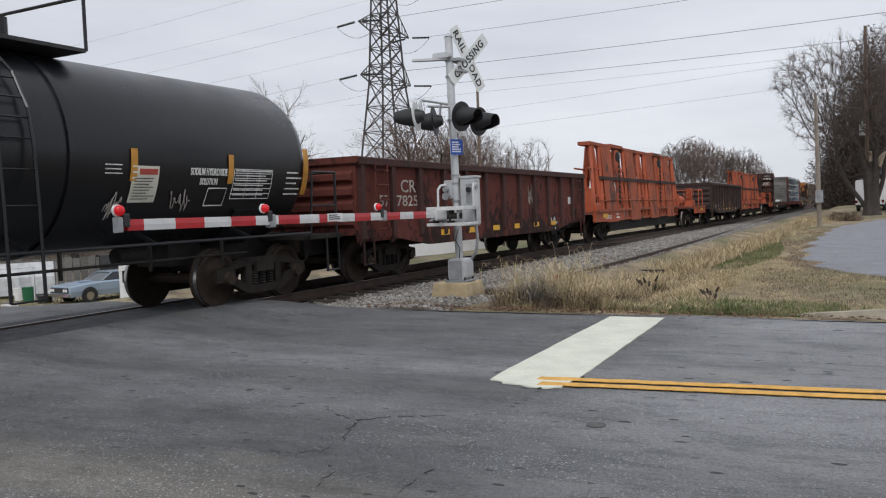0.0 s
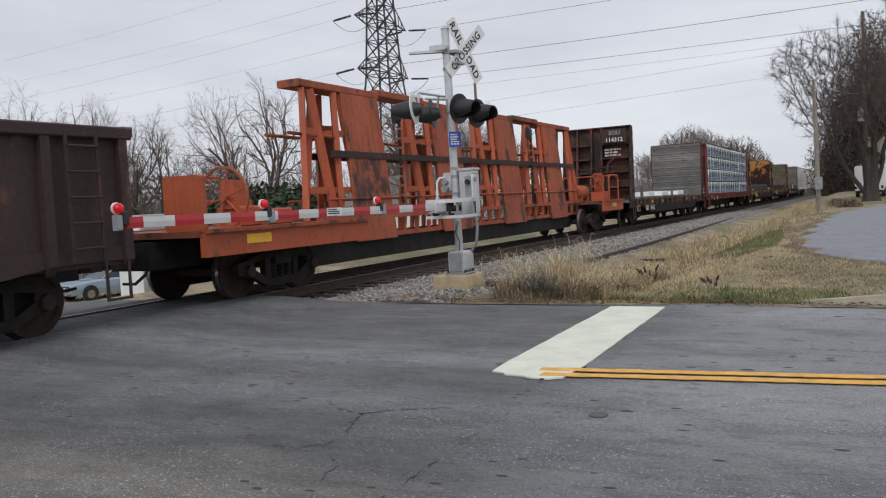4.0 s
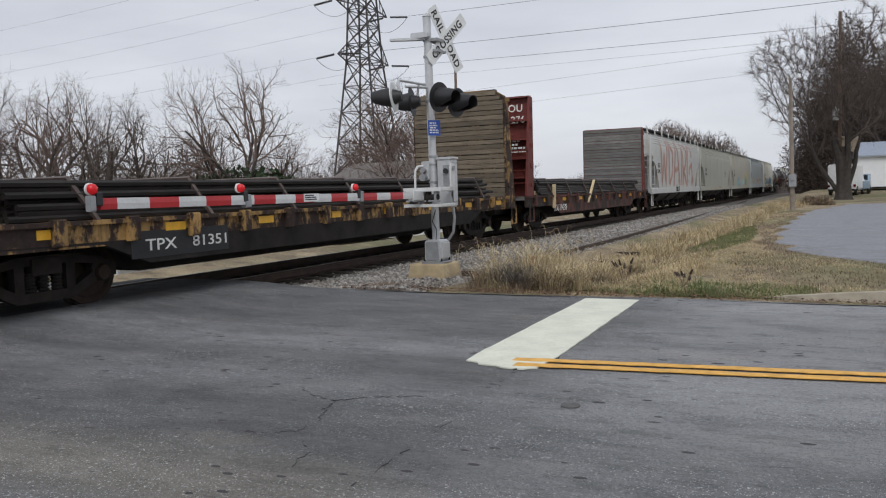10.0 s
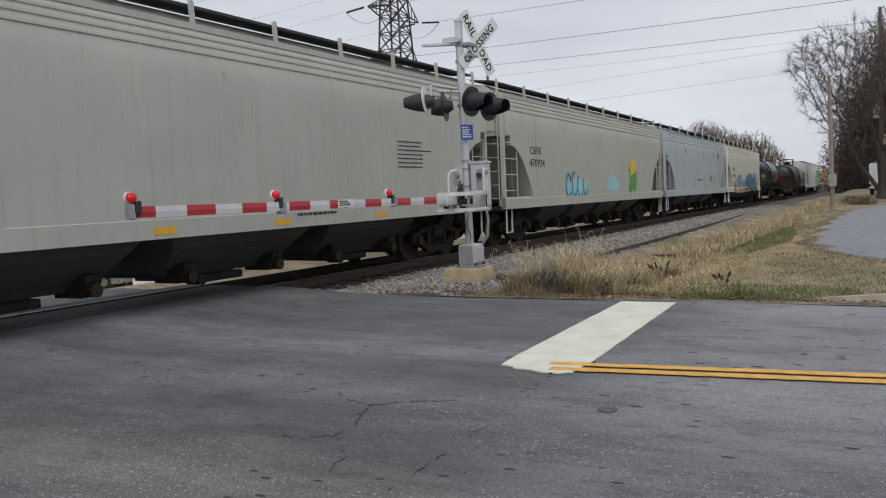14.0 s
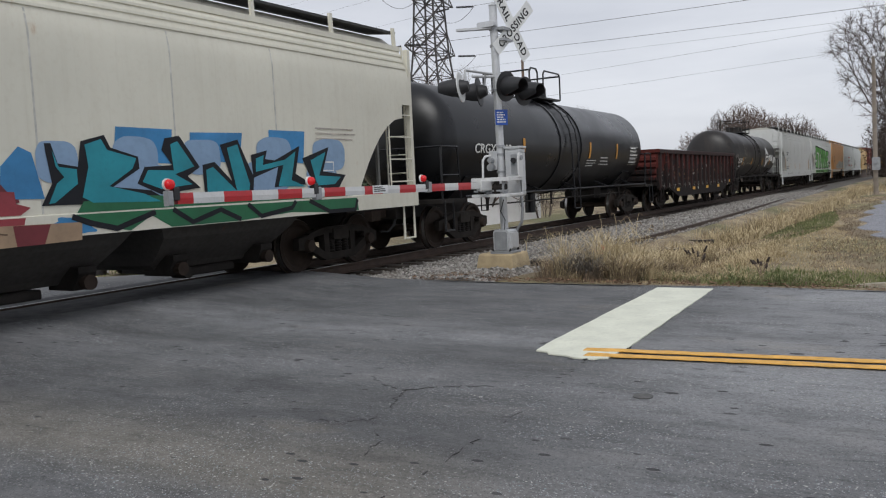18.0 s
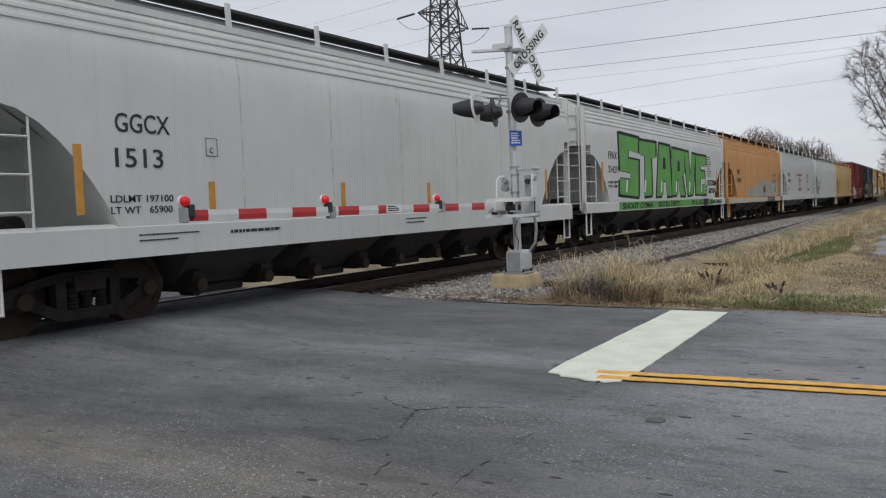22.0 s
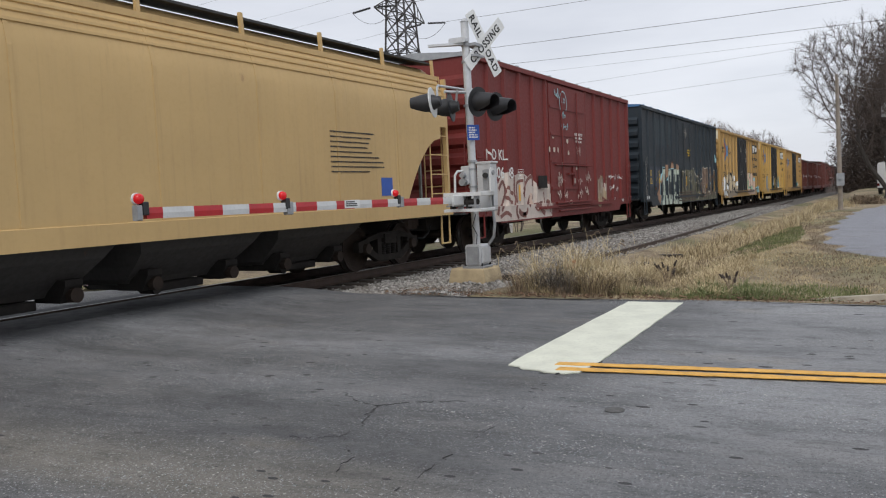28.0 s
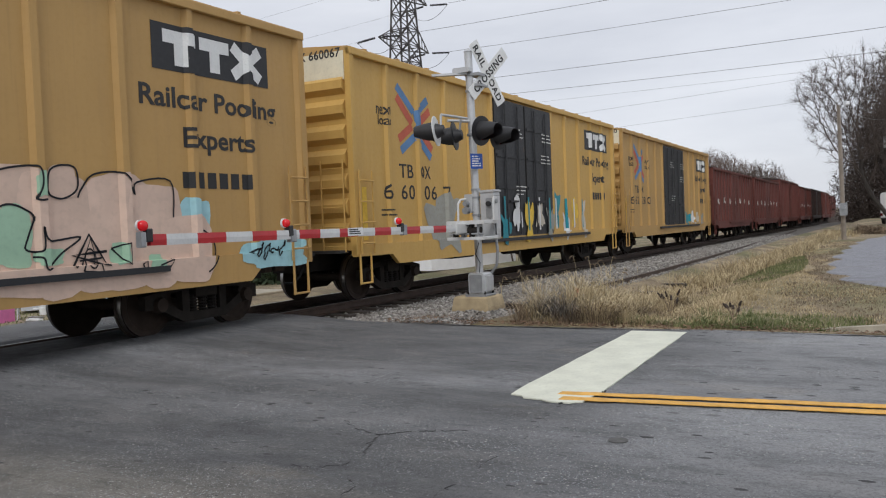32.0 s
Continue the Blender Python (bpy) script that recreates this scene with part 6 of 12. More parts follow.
p2 = pole(0.12, 64.2, 0.0, 12.95, 0.15, POLE, "tall brown wooden pole with a transformer")
part("transformer", Shape().tube((-0.26, -0.28, 5.5), (-0.26, -0.28, 6.25), 0.2, 14).tube((-0.26, -0.28, 6.25), (-0.26, -0.28, 6.45), 0.05, 8), ALU, p2, "grey can transformer")
part("bracket", Shape().box(-0.1, 0.7, -0.05, 0.05, 7.4, 7.5), POLE, p2)
pole(-29.3, 64.4, -0.9, 12.4, 0.16, POLE, "dark wooden pole among the trees", 0.6)
for z0_, z1_ in ((18.7, 18.9), (14.75, 21.4), (12.1, 18.5)):
    wire((-75, 112, z0_), (60, 112, z1_), 0.3, 0.014, "thin distant overhead wire")
wire((-2.1, 44, 6.4), (0.12, 64.2, 7.45), 0.3, 0.009, "thin slack overhead service wire")
wire((0.12, 64.2, 12.7), (40, 62, 13.2), 0.6, 0.012, "thin slack overhead service wire")

# house and shed beyond the track
def gable(name, label, x, y, z, w, d, h, rise, turn, wall, roof, wins=()):
    ob = thing(name, label, "house", pose(x, y, z, 0, 0, turn))
    part("wall", Shape().prism_y([(-w / 2, 0), (w / 2, 0), (w / 2, h), (0, h + rise * 0.98), (-w / 2, h)], 0, d), wall, ob)
    e = 0.35
    for s in (-1, 1):
        part("roof", Shape().add([(0, -e, h + rise), (s * (w / 2 + e), -e, h - e * rise / (w / 2)), (s * (w / 2 + e), d + e, h - e * rise / (w / 2)), (0, d + e, h + rise),
                                  (0, -e, h + rise + 0.12), (s * (w / 2 + e), -e, h - e * rise / (w / 2) + 0.12), (s * (w / 2 + e), d + e, h - e * rise / (w / 2) + 0.12), (0, d + e, h + rise + 0.12)],
                                 [(0, 1, 2, 3), (4, 5, 6, 7), (0, 1, 5, 4), (1, 2, 6, 5), (2, 3, 7, 6), (3, 0, 4, 7)]), roof, ob)
    for s, u, z0, ww, hh in wins:
        if s:
            x_ = s * (w / 2 + 0.02)
            fr = part("window", Shape().box(*sorted((s * w / 2, x_ + s * 0.03)), u - ww / 2 - 0.1, u + ww / 2 + 0.1, z0 - 0.1, z0 + hh + 0.1), SIGN_WHITE, ob)
            part("pane", Shape().box(*sorted((x_, x_ + s * 0.02 + s * 0.015)), u - ww / 2, u + ww / 2, z0, z0 + hh), GLASS, fr)
        else:
            fr = part("window", Shape().box(u - ww / 2 - 0.1, u + ww / 2 + 0.1, -0.05, 0, z0 - 0.1, z0 + hh + 0.1), SIGN_WHITE, ob)
            part("pane", Shape().box(u - ww / 2, u + ww / 2, -0.065, -0.03, z0, z0 + hh), GLASS, fr)
            part("muntin", Shape().box(u - 0.03, u + 0.03, -0.075, -0.05, z0, z0 + hh).box(u - ww / 2, u + ww / 2, -0.075, -0.05, z0 + hh / 2 - 0.03, z0 + hh / 2 + 0.03), SIGN_WHITE, fr)
    return ob


gable("house", "low house with a grey shingle roof and white wall", -25.0, 50.4, -1.5, 8, 8, 3.1, 1.9, 70.4, SIDING, ROOF, ((-1, 3, 1.2, 1.0, 1.2), (-1, 7, 1.2, 1.0, 1.2)))
SKYROOF = plain("blue_grey_metal_roof", (0.35, 0.4, 0.48), 0.5, 0.3, 0.1, 2)
gable("house", "small white house with a blue-grey roof", 9.2, 91, 0.55, 10, 7.5, 2.9, 1.3, 90, SIDING, SKYROOF, ((-1, 1.6, 1.1, 1.1, 1.1),))
gable("house", "white house wing with a blue-grey roof", 12.6, 86, 0.55, 8, 7, 3.0, 1.05, 0, SIDING, SKYROOF, ((0, -2.0, 1.1, 0.9, 1.3),))


def vehicle_wheel(ob, x, y, r):
    w = part("wheel", Shape().tube((x - 0.1, y, r), (x + 0.1, y, r), r, 20), RUBBER, ob, smooth=True)
    part("rim", Shape().tube((x - 0.11, y, r), (x + 0.11, y, r), r * 0.6, 16), CHROME, w, smooth=True)


van = thing("van", "white box van parked by the big tree", "van", pose(0.28, 72, 0.1, 0, 0, -9))
part("body", Shape().cbox(-1.0, 1.0, 0, 3.6, 0.4, 2.45, 0.12), VAN_WHITE, van)
part("cab", Shape().prism_x([(3.6, 0.4), (5.0, 0.4), (5.0, 1.15), (4.5, 1.3), (4.0, 2.1), (3.6, 2.3)], -0.95, 0.95), VAN_WHITE, van)
part("rear_door", Shape().box(-0.85, 0.85, -0.03, 0, 0.55, 2.3), VAN_WHITE, van)
part("bumper", Shape().box(-0.95, 0.95, -0.12, 0, 0.35, 0.5), STEEL, van)
for x in (-0.92, 0.92):
    for y in (0.8, 4.1):
        vehicle_wheel(van, x, y, 0.36)
    part("tail_lamp", Shape().box(x - 0.08, x + 0.08, -0.05, 0, 0.65, 0.85), LENS_RED, van)
pick = thing("pickup", "grey-blue pickup parked beyond the van", "pickup", pose(1.45, 75.5, 0.1, 0, 0, -3))
part("body", Shape().prism_x([(0, 0.45), (5.2, 0.45), (5.2, 0.95), (4.0, 1.05), (3.5, 1.65), (2.1, 1.65), (1.9, 1.05), (0, 1.05)], -0.9, 0.9), CAR_BLUE, pick)
part("rear_window", Shape().box(-0.7, 0.7, 1.93, 2.02, 1.12, 1.55), GLASS, pick)
for x in (-0.8, 0.8):
    for y in (0.9, 4.2):
        vehicle_wheel(pick, x, y, 0.36)

# old coupe across the track
car_ = thing("coupe", "pale blue-grey old coupe parked on grass", "car", pose(-33.4, 28.6, height(-33.4, 28.6), 0, 0, -10))
part("body", Shape().rings([[(-w, y, 0.32), (w, y, 0.32), (w + 0.03, y, 0.58), (w, y, h - 0.07), (w - 0.09, y, h), (-w + 0.09, y, h), (-w, y, h - 0.07), (-w - 0.03, y, 0.58)] for y, w, h in
                            ((-2.55, 0.86, 0.8), (-2.5, 0.9, 0.84), (-1.7, 0.93, 0.93), (-0.9, 0.94, 0.97), (1.0, 0.94, 0.98), (1.6, 0.94, 1.0), (2.3, 0.9, 0.93), (2.5, 0.86, 0.86))]), CAR_BLUE, car_)
part("cabin", Shape().rings([[(-a, y, 0.95), (a, y, 0.95), (b, y2, h), (-b, y2, h)] for y, y2, a, b, h in ((-0.95, -0.93, 0.8, 0.78, 0.98), (-0.85, -0.2, 0.82, 0.62, 1.33), (0.7, 0.6, 0.82, 0.62, 1.35), (2.0, 1.95, 0.8, 0.7, 1.0))]), GLASS, car_)
part("roof", Shape().cbox(-0.66, 0.66, -0.25, 0.75, 1.32, 1.38, 0.02), CAR_BLUE, car_)
for s in (-1, 1):
    part("rear_pillar", Shape().prism_x([(0.5, 1.36), (0.75, 1.37), (2.0, 1.0), (1.0, 0.97)], *sorted((s * 0.7, s * 0.8))), CAR_BLUE, car_)
    part("front_pillar", Shape().beam((s * 0.8, -0.88, 0.97), (s * 0.65, -0.22, 1.35), 0.05, 0.05), CAR_BLUE, car_)
    for y in (-1.6, 1.4):
        part("arch", Shape().tube((s * 0.93, y, 0.36), (s * 0.985, y, 0.36), 0.4, 18), LAMP_BLACK, car_)
part("scoop", Shape().cbox(-0.25, 0.25, -1.7, -1.1, 0.93, 1.02, 0.03), CAR_BLUE, car_)
part("grille", Shape().box(-0.78, 0.78, -2.6, -2.54, 0.52, 0.76), LAMP_BLACK, car_)
for x in (-0.68, -0.48, 0.48, 0.68):
    part("headlight", Shape().tube((x, -2.63, 0.64), (x, -2.59, 0.64), 0.075, 12), SIGN_WHITE, car_)
part("bumper", Shape().cbox(-0.92, 0.92, -2.7, -2.56, 0.36, 0.48, 0.02), CHROME, car_)
for x in (-0.9, 0.9):
    for y in (-1.6, 1.4):
        vehicle_wheel(car_, x, y, 0.33)

# signal cabinet and yard clutter beyond the rails
cab = thing("signal_cabinet", "silver signal cabinet with a white end beside the track", "signal cabinet", pose(-14.98, 13.79, -0.4, 0, 0, 3))
part("body", Shape().cbox(-0.74, 0, 0, 1.75, 0.1, 1.95, 0.02), ALU, cab)
part("end_panel", Shape().box(-0.73, -0.01, -0.02, 0, 0.12, 1.93), SIGN_WHITE, cab)
part("roof", Shape().cbox(-0.8, 0.06, -0.06, 1.81, 1.95, 2.02, 0.015), ALU, cab)
for y in (0.04, 0.9):
    d_ = part("door", Shape().box(0, 0.02, y, y + 0.81, 0.18, 1.88), ALU, cab)
    part("handle", Shape().box(0.02, 0.035, y + 0.4, y + 0.46, 0.5, 0.56), ALU_DARK, d_)
part("plinth", Shape().box(-0.76, 0.02, -0.02, 1.77, -0.4, 0.1), KERB, cab, "pale concrete plinth")
for k, (a, b) in enumerate(((-0.3, 2.3), (0.2, 2.6))):
    solo("timber", Shape().cbox(-14.55 + 0.22 * k, -14.38 + 0.22 * k, 13.6 + a, 13.6 + b, -0.45, -0.2, 0.01), TIE, "dark timber lying by the cabinet", "timber", "loose timbers")
fence = thing("board_fence", "grey weathered board fence in the yard", "fence", pose(-41.6, 31.4, -2.25, 0, 0, 57))
for k in range(26):
    part("board", Shape().box(-5 + k * 0.42, -5 + k * 0.42 + 0.38, 0, 0.04, 0, 1.75 + 0.05 * (k % 3)), WOODGREY, fence)
shed = gable("shed", "low white shed with a brown roof", -46.5, 26.3, -2.25, 4, 6, 2.4, 1.2, 30, SIDING, ROOF)
toy = thing("play_slide", "pink plastic garden slide", "toy", pose(-37.0, 23.8, height(-37, 23.8), 0, 0, 20))
part("slide", Shape().prism_x([(-0.8, 0), (0.7, 0), (0.7, 0.9), (0.5, 1.1), (0.1, 0.9), (-0.8, 0.15)], -0.4, 0.4), PINK, toy)
part("ladder", Shape().path([(-0.3, 0.75, 0), (-0.3, 0.7, 1.0)], 0.05, 6).path([(0.3, 0.75, 0), (0.3, 0.7, 1.0)], 0.05, 6), SIGN_WHITE, toy)
BRICK_TAN = plain("tan_brick", (0.4, 0.24, 0.16), 0.85, 0, 0.2, 3, 0.3)
gable("house", "tan brick house with a dark window", -54.0, 25.5, -2.25, 9, 9, 3.0, 2.2, -32, BRICK_TAN, ROOF, ((0, -2.5, 1.0, 1.2, 1.2), (0, 1.5, 1.0, 1.2, 1.2)))
tarp = thing("tarp_shelter", "pale grey tarp stretched over a garden frame", "shelter", pose(-39.8, 28.6, -2.2, 0, 0, 55))
part("tarp", Shape().rings([[(x, y0 + 0.1 * math.sin(x * 4), z) for y0, z in ((-0.9, 0.1), (-0.85, 1.0), (-0.3, 1.75), (0.4, 1.7), (0.8, 0.2))] for x in (-1.4, -0.9, -0.3, 0.3, 0.9, 1.4)]), TARP, tarp)
for x in (-1.5, 1.5):
    part("pole", Shape().tube((x, -0.9, 0), (x, -0.9, 1.7), 0.03, 6), ALU_DARK, tarp)
swing = thing("swing_set", "thin pale metal swing set on grass", "swing set", pose(-36.2, 25.4, -2.2, 0, 0, 50))
for x in (-0.9, 0.9):
    for y in (-0.5, 0.5):
        part("leg", Shape().tube((x, y, 0), (x, 0, 1.7), 0.025, 6), ALU, swing)
part("top_bar", Shape().tube((-1.0, 0, 1.7), (1.0, 0, 1.7), 0.03, 6), ALU, swing)
part("seat", Shape().box(-0.25, 0.25, -0.12, 0.12, 0.45, 0.5), SIGN_WHITE, swing)
for x, y, r_, h, mat_, lab in ((-36.8, 26.6, 0.3, 0.7, G_GREEN2, "green garden barrel on grass"), (-35.8, 27.0, 0.25, 0.45, SIGN_WHITE, "white plastic bucket on grass"), (-35.2, 26.3, 0.35, 0.35, LAMP_BLACK, "low dark tub on grass"), (-38.0, 27.0, 0.3, 0.6, SIGN_WHITE, "white plastic bucket on grass")):
    ob = thing("garden_tub", lab, "tub", pose(x, y, height(x, y)), "garden tubs")
    part("tub", Shape().tube((0, 0, 0), (0, 0, h), r_ * 0.85, 14, r_).tube((0, 0, h), (0, 0, h + 0.03), r_ * 1.05, 14, r_ * 1.05), mat_, ob, smooth=True)
for k in range(5):
    x, y = -35.3 - 0.9 * k, 24.0 + 0.7 * (k % 3)
    solo("plank", Shape().cbox(x, x + 0.9, y, y + 0.25, height(x, y), height(x, y) + 0.1, 0.01), SIGN_WHITE if k % 2 else WOODGREY, "pale board lying on the grass", "plank", "loose boards")
truck_ = thing("old_pickup", "dark old pickup parked by the fence", "pickup", pose(-37.8, 33.4, -2.2, 0, 0, 60))
part("body", Shape().prism_x([(0, 0.5), (4.8, 0.5), (4.8, 1.05), (3.6, 1.15), (3.1, 1.8), (1.9, 1.8), (1.7, 1.2), (0, 1.2)], -0.9, 0.9), LAMP_BLACK, truck_)
for x in (-0.8, 0.8):
    for y in (0.9, 3.9):
        vehicle_wheel(truck_, x, y, 0.36)
drive = Shape().rings([[(x0, y, height(x0, y) + 0.03), (x0 - 0.55, y, height(x0 - 0.55, y) + 0.05)] for x0, y in ((-16.0, 20), (-15.8, 30), (-15.4, 45), (-15.2, 60), (-15.4, 120))], False)
solo("gravel_drive", drive, KERB, "pale gravel drive along the far side of the track", "drive", kind="structure")
pile = cloud("brush_pile", *stones(900, (-1.6, 1.6, -1.2, 1.2), (0.06, 0.16), 31, lambda a, b: 0.9 * max(0, 1 - (a / 1.7) ** 2) * max(0, 1 - (b / 1.3) ** 2)), STRAW_DARK, "heap of brown leaves and earth", "heap")
pile.location = (-25.7, 15.2, height(-25.7, 15.2))
slab = solo("concrete_slab", Shape().cbox(-17.6, -15.9, 17.6, 19.4, -0.9, -0.22, 0.03), KERB, "low grey concrete slab beyond the track", "slab")


def yard(g):
    x = g.uniform(-45, -20)
    return x, 14 + 24 * g.random(), 1.0


grass("yard_grass", 14000, yard, 0.1, 9, GREENGRASS, "short green grass of the yard", 0.03)



# ---- the train ----
def truck_meshes():
    fr = Shape()
    for s in (-1, 1):
        x0, x1 = (0.93 * s, 1.06 * s) if s > 0 else (1.06 * s, 0.93 * s)
        outer = [(-1.14, 0.38), (-1.14, 0.62), (-0.85, 0.66), (-0.45, 0.74), (0.45, 0.74), (0.85, 0.66), (1.14, 0.62), (1.14, 0.38), (0.92, 0.36), (0.5, 0.2), (-0.5, 0.2), (-0.92, 0.36)]
        fr.prism_x([(-1.14, 0.4), (-1.14, 0.6), (-0.8, 0.66), (-0.72, 0.54), (-0.8, 0.4)], x0, x1)
        fr.prism_x([(1.14, 0.4), (0.8, 0.4), (0.72, 0.54), (0.8, 0.66), (1.14, 0.6)], x0, x1)
        fr.prism_x([(-0.85, 0.58), (-0.85, 0.67), (-0.4, 0.76), (0.4, 0.76), (0.85, 0.67), (0.85, 0.58), (0.4, 0.64), (-0.4, 0.64)], x0, x1)
        fr.prism_x([(-0.85, 0.38), (-0.78, 0.5), (-0.4, 0.3), (0.4, 0.3), (0.78, 0.5), (0.85, 0.38), (0.42, 0.17), (-0.42, 0.17)], x0, x1)
        for u in (-0.38, 0.38):
            fr.prism_x([(u - 0.07, 0.28), (u + 0.07, 0.28), (u + 0.07, 0.68), (u - 0.07, 0.68)], x0, x1)
    fr.box(-1.1, 1.1, -0.22, 0.22, 0.52, 0.72)
    sp = Shape()
    coil = [(0.3 + k * 0.0225, 0.08 if k % 2 else 0.058) for k in range(12)]
    sp.rings([[(1.0 + r * math.cos(a / 5 * math.pi), r * math.sin(a / 5 * math.pi), z) for a in range(10)] for z, r in coil])
    cap = Shape().tube((1.0, 0, 0.46), (1.13, 0, 0.46), 0.13, 12, 0.1)
    w, tr = Shape(), Shape()
    for s in (-1, 1):
        w.rings([[(0.7525 * s + s * dx, r * math.cos(a * math.pi / 14), 0.46 + r * math.sin(a * math.pi / 14)) for a in range(28)]
                 for dx, r in ((-0.06, 0.3), (-0.07, 0.49), (-0.04, 0.49), (-0.03, 0.462), (0.06, 0.455), (0.065, 0.38), (0.03, 0.34), (0.03, 0.2), (0.06, 0.16), (0.06, 0.01))])
    tr.tube((-0.04, 0, 0.46), (0.04, 0, 0.46), 0.464, 28, None, False)
    w.tube((-0.75, 0, 0.46), (0.75, 0, 0.46), 0.085, 10)
    return fr.mesh("truck", TRUCK), sp.mesh("spring", STEEL), cap.mesh("bearing_cap", WHEEL, True), w.mesh("wheelset", WHEEL, True), tr.mesh("tread", TREAD, True)


TRK = truck_meshes()


def coupler_mesh():
    s = Shape()
    s.box(-0.09, 0.09, 0, 0.55, -0.1, 0.1)
    s.prism_z([(-0.16, -0.12), (0.16, -0.12), (0.19, 0.1), (0.09, 0.2), (-0.09, 0.2), (-0.19, 0.1)], -0.15, 0.15)
    return s.mesh("coupler", WHEEL)


COUP = coupler_mesh()
HOSE = Shape().path([(0.3, 0.15, -0.05), (0.32, 0.0, -0.25), (0.28, -0.18, -0.38), (0.22, -0.36, -0.36)], 0.025, 6).mesh("brake_hose", RUBBER, True)


def running_gear(car, L, inset=2.0, ext=0.55):
    """Two trucks, a coupler and a hose at each end."""
    for yc in (inset, L - inset):
        t = put("truck", TRK[0], car, pose(0, yc, 0))
        for d in (-0.2, 0.0, 0.2):
            put("spring", TRK[1], t, pose(0, d, 0))
            put("spring", TRK[1], t, pose(0, d, 0, 0, 0, 180))
        for d in (-0.88, 0.88):
            put("bearing_cap", TRK[2], t, pose(0, d, 0))
            put("bearing_cap", TRK[2], t, pose(0, d, 0, 0, 0, 180))
            put("wheelset", TRK[3], t, pose(0, d, 0))
            for s in (-0.76, 0.76):
                put("tread", TRK[4], t, pose(s, d, 0))
    put("coupler", COUP, car, pose(0, -ext + 0.05, 0.84))
    put("coupler", COUP, car, pose(0, L + ext - 0.05, 0.84, 0, 0, 180))
    put("brake_hose", HOSE, car, pose(0, -0.1, 0.82))
    put("brake_hose", HOSE, car, pose(0, L + 0.1, 0.82, 0, 0, 180))


def ladder(car, mat, x, y0, y1, z0, z1, n, name="ladder", r=0.016):
    s = Shape()
    for y in (y0, y1):
        s.box(x - 0.012, x + 0.012, y - 0.022, y + 0.022, z0, z1)
    for i in range(n):
        z = z0 + (z1 - z0) * (i + 0.5) / n
        s.tube((x + 0.03, y0, z), (x + 0.03, y1, z), r, 6)
    return part(name, s, mat, car)


def stirrup(car, mat, x, y, z0=0.45, z1=1.0, w=0.36):
    return part("stirrup_step", Shape().path([(x, y, z1), (x, y, z0), (x, y + w, z0), (x, y + w, z1)], 0.02, 6), mat, car)


def car_thing(name, label):
    return thing(name, label, "rail car", group="freight train")


# --- covered hoppers
def hop_x(z, w=1.6):
    if z < 3.35:
        return w
    if z < 4.0:
        return w - 0.2 * ((z - 3.35) / 0.65) ** 1.6
    return w - 0.2 - 0.42 * ((z - 4.0) / 0.32)


SEAM = plain("grimy_weld_seam", (0.52, 0.51, 0.47), 0.7, 0, 0.3, 5)


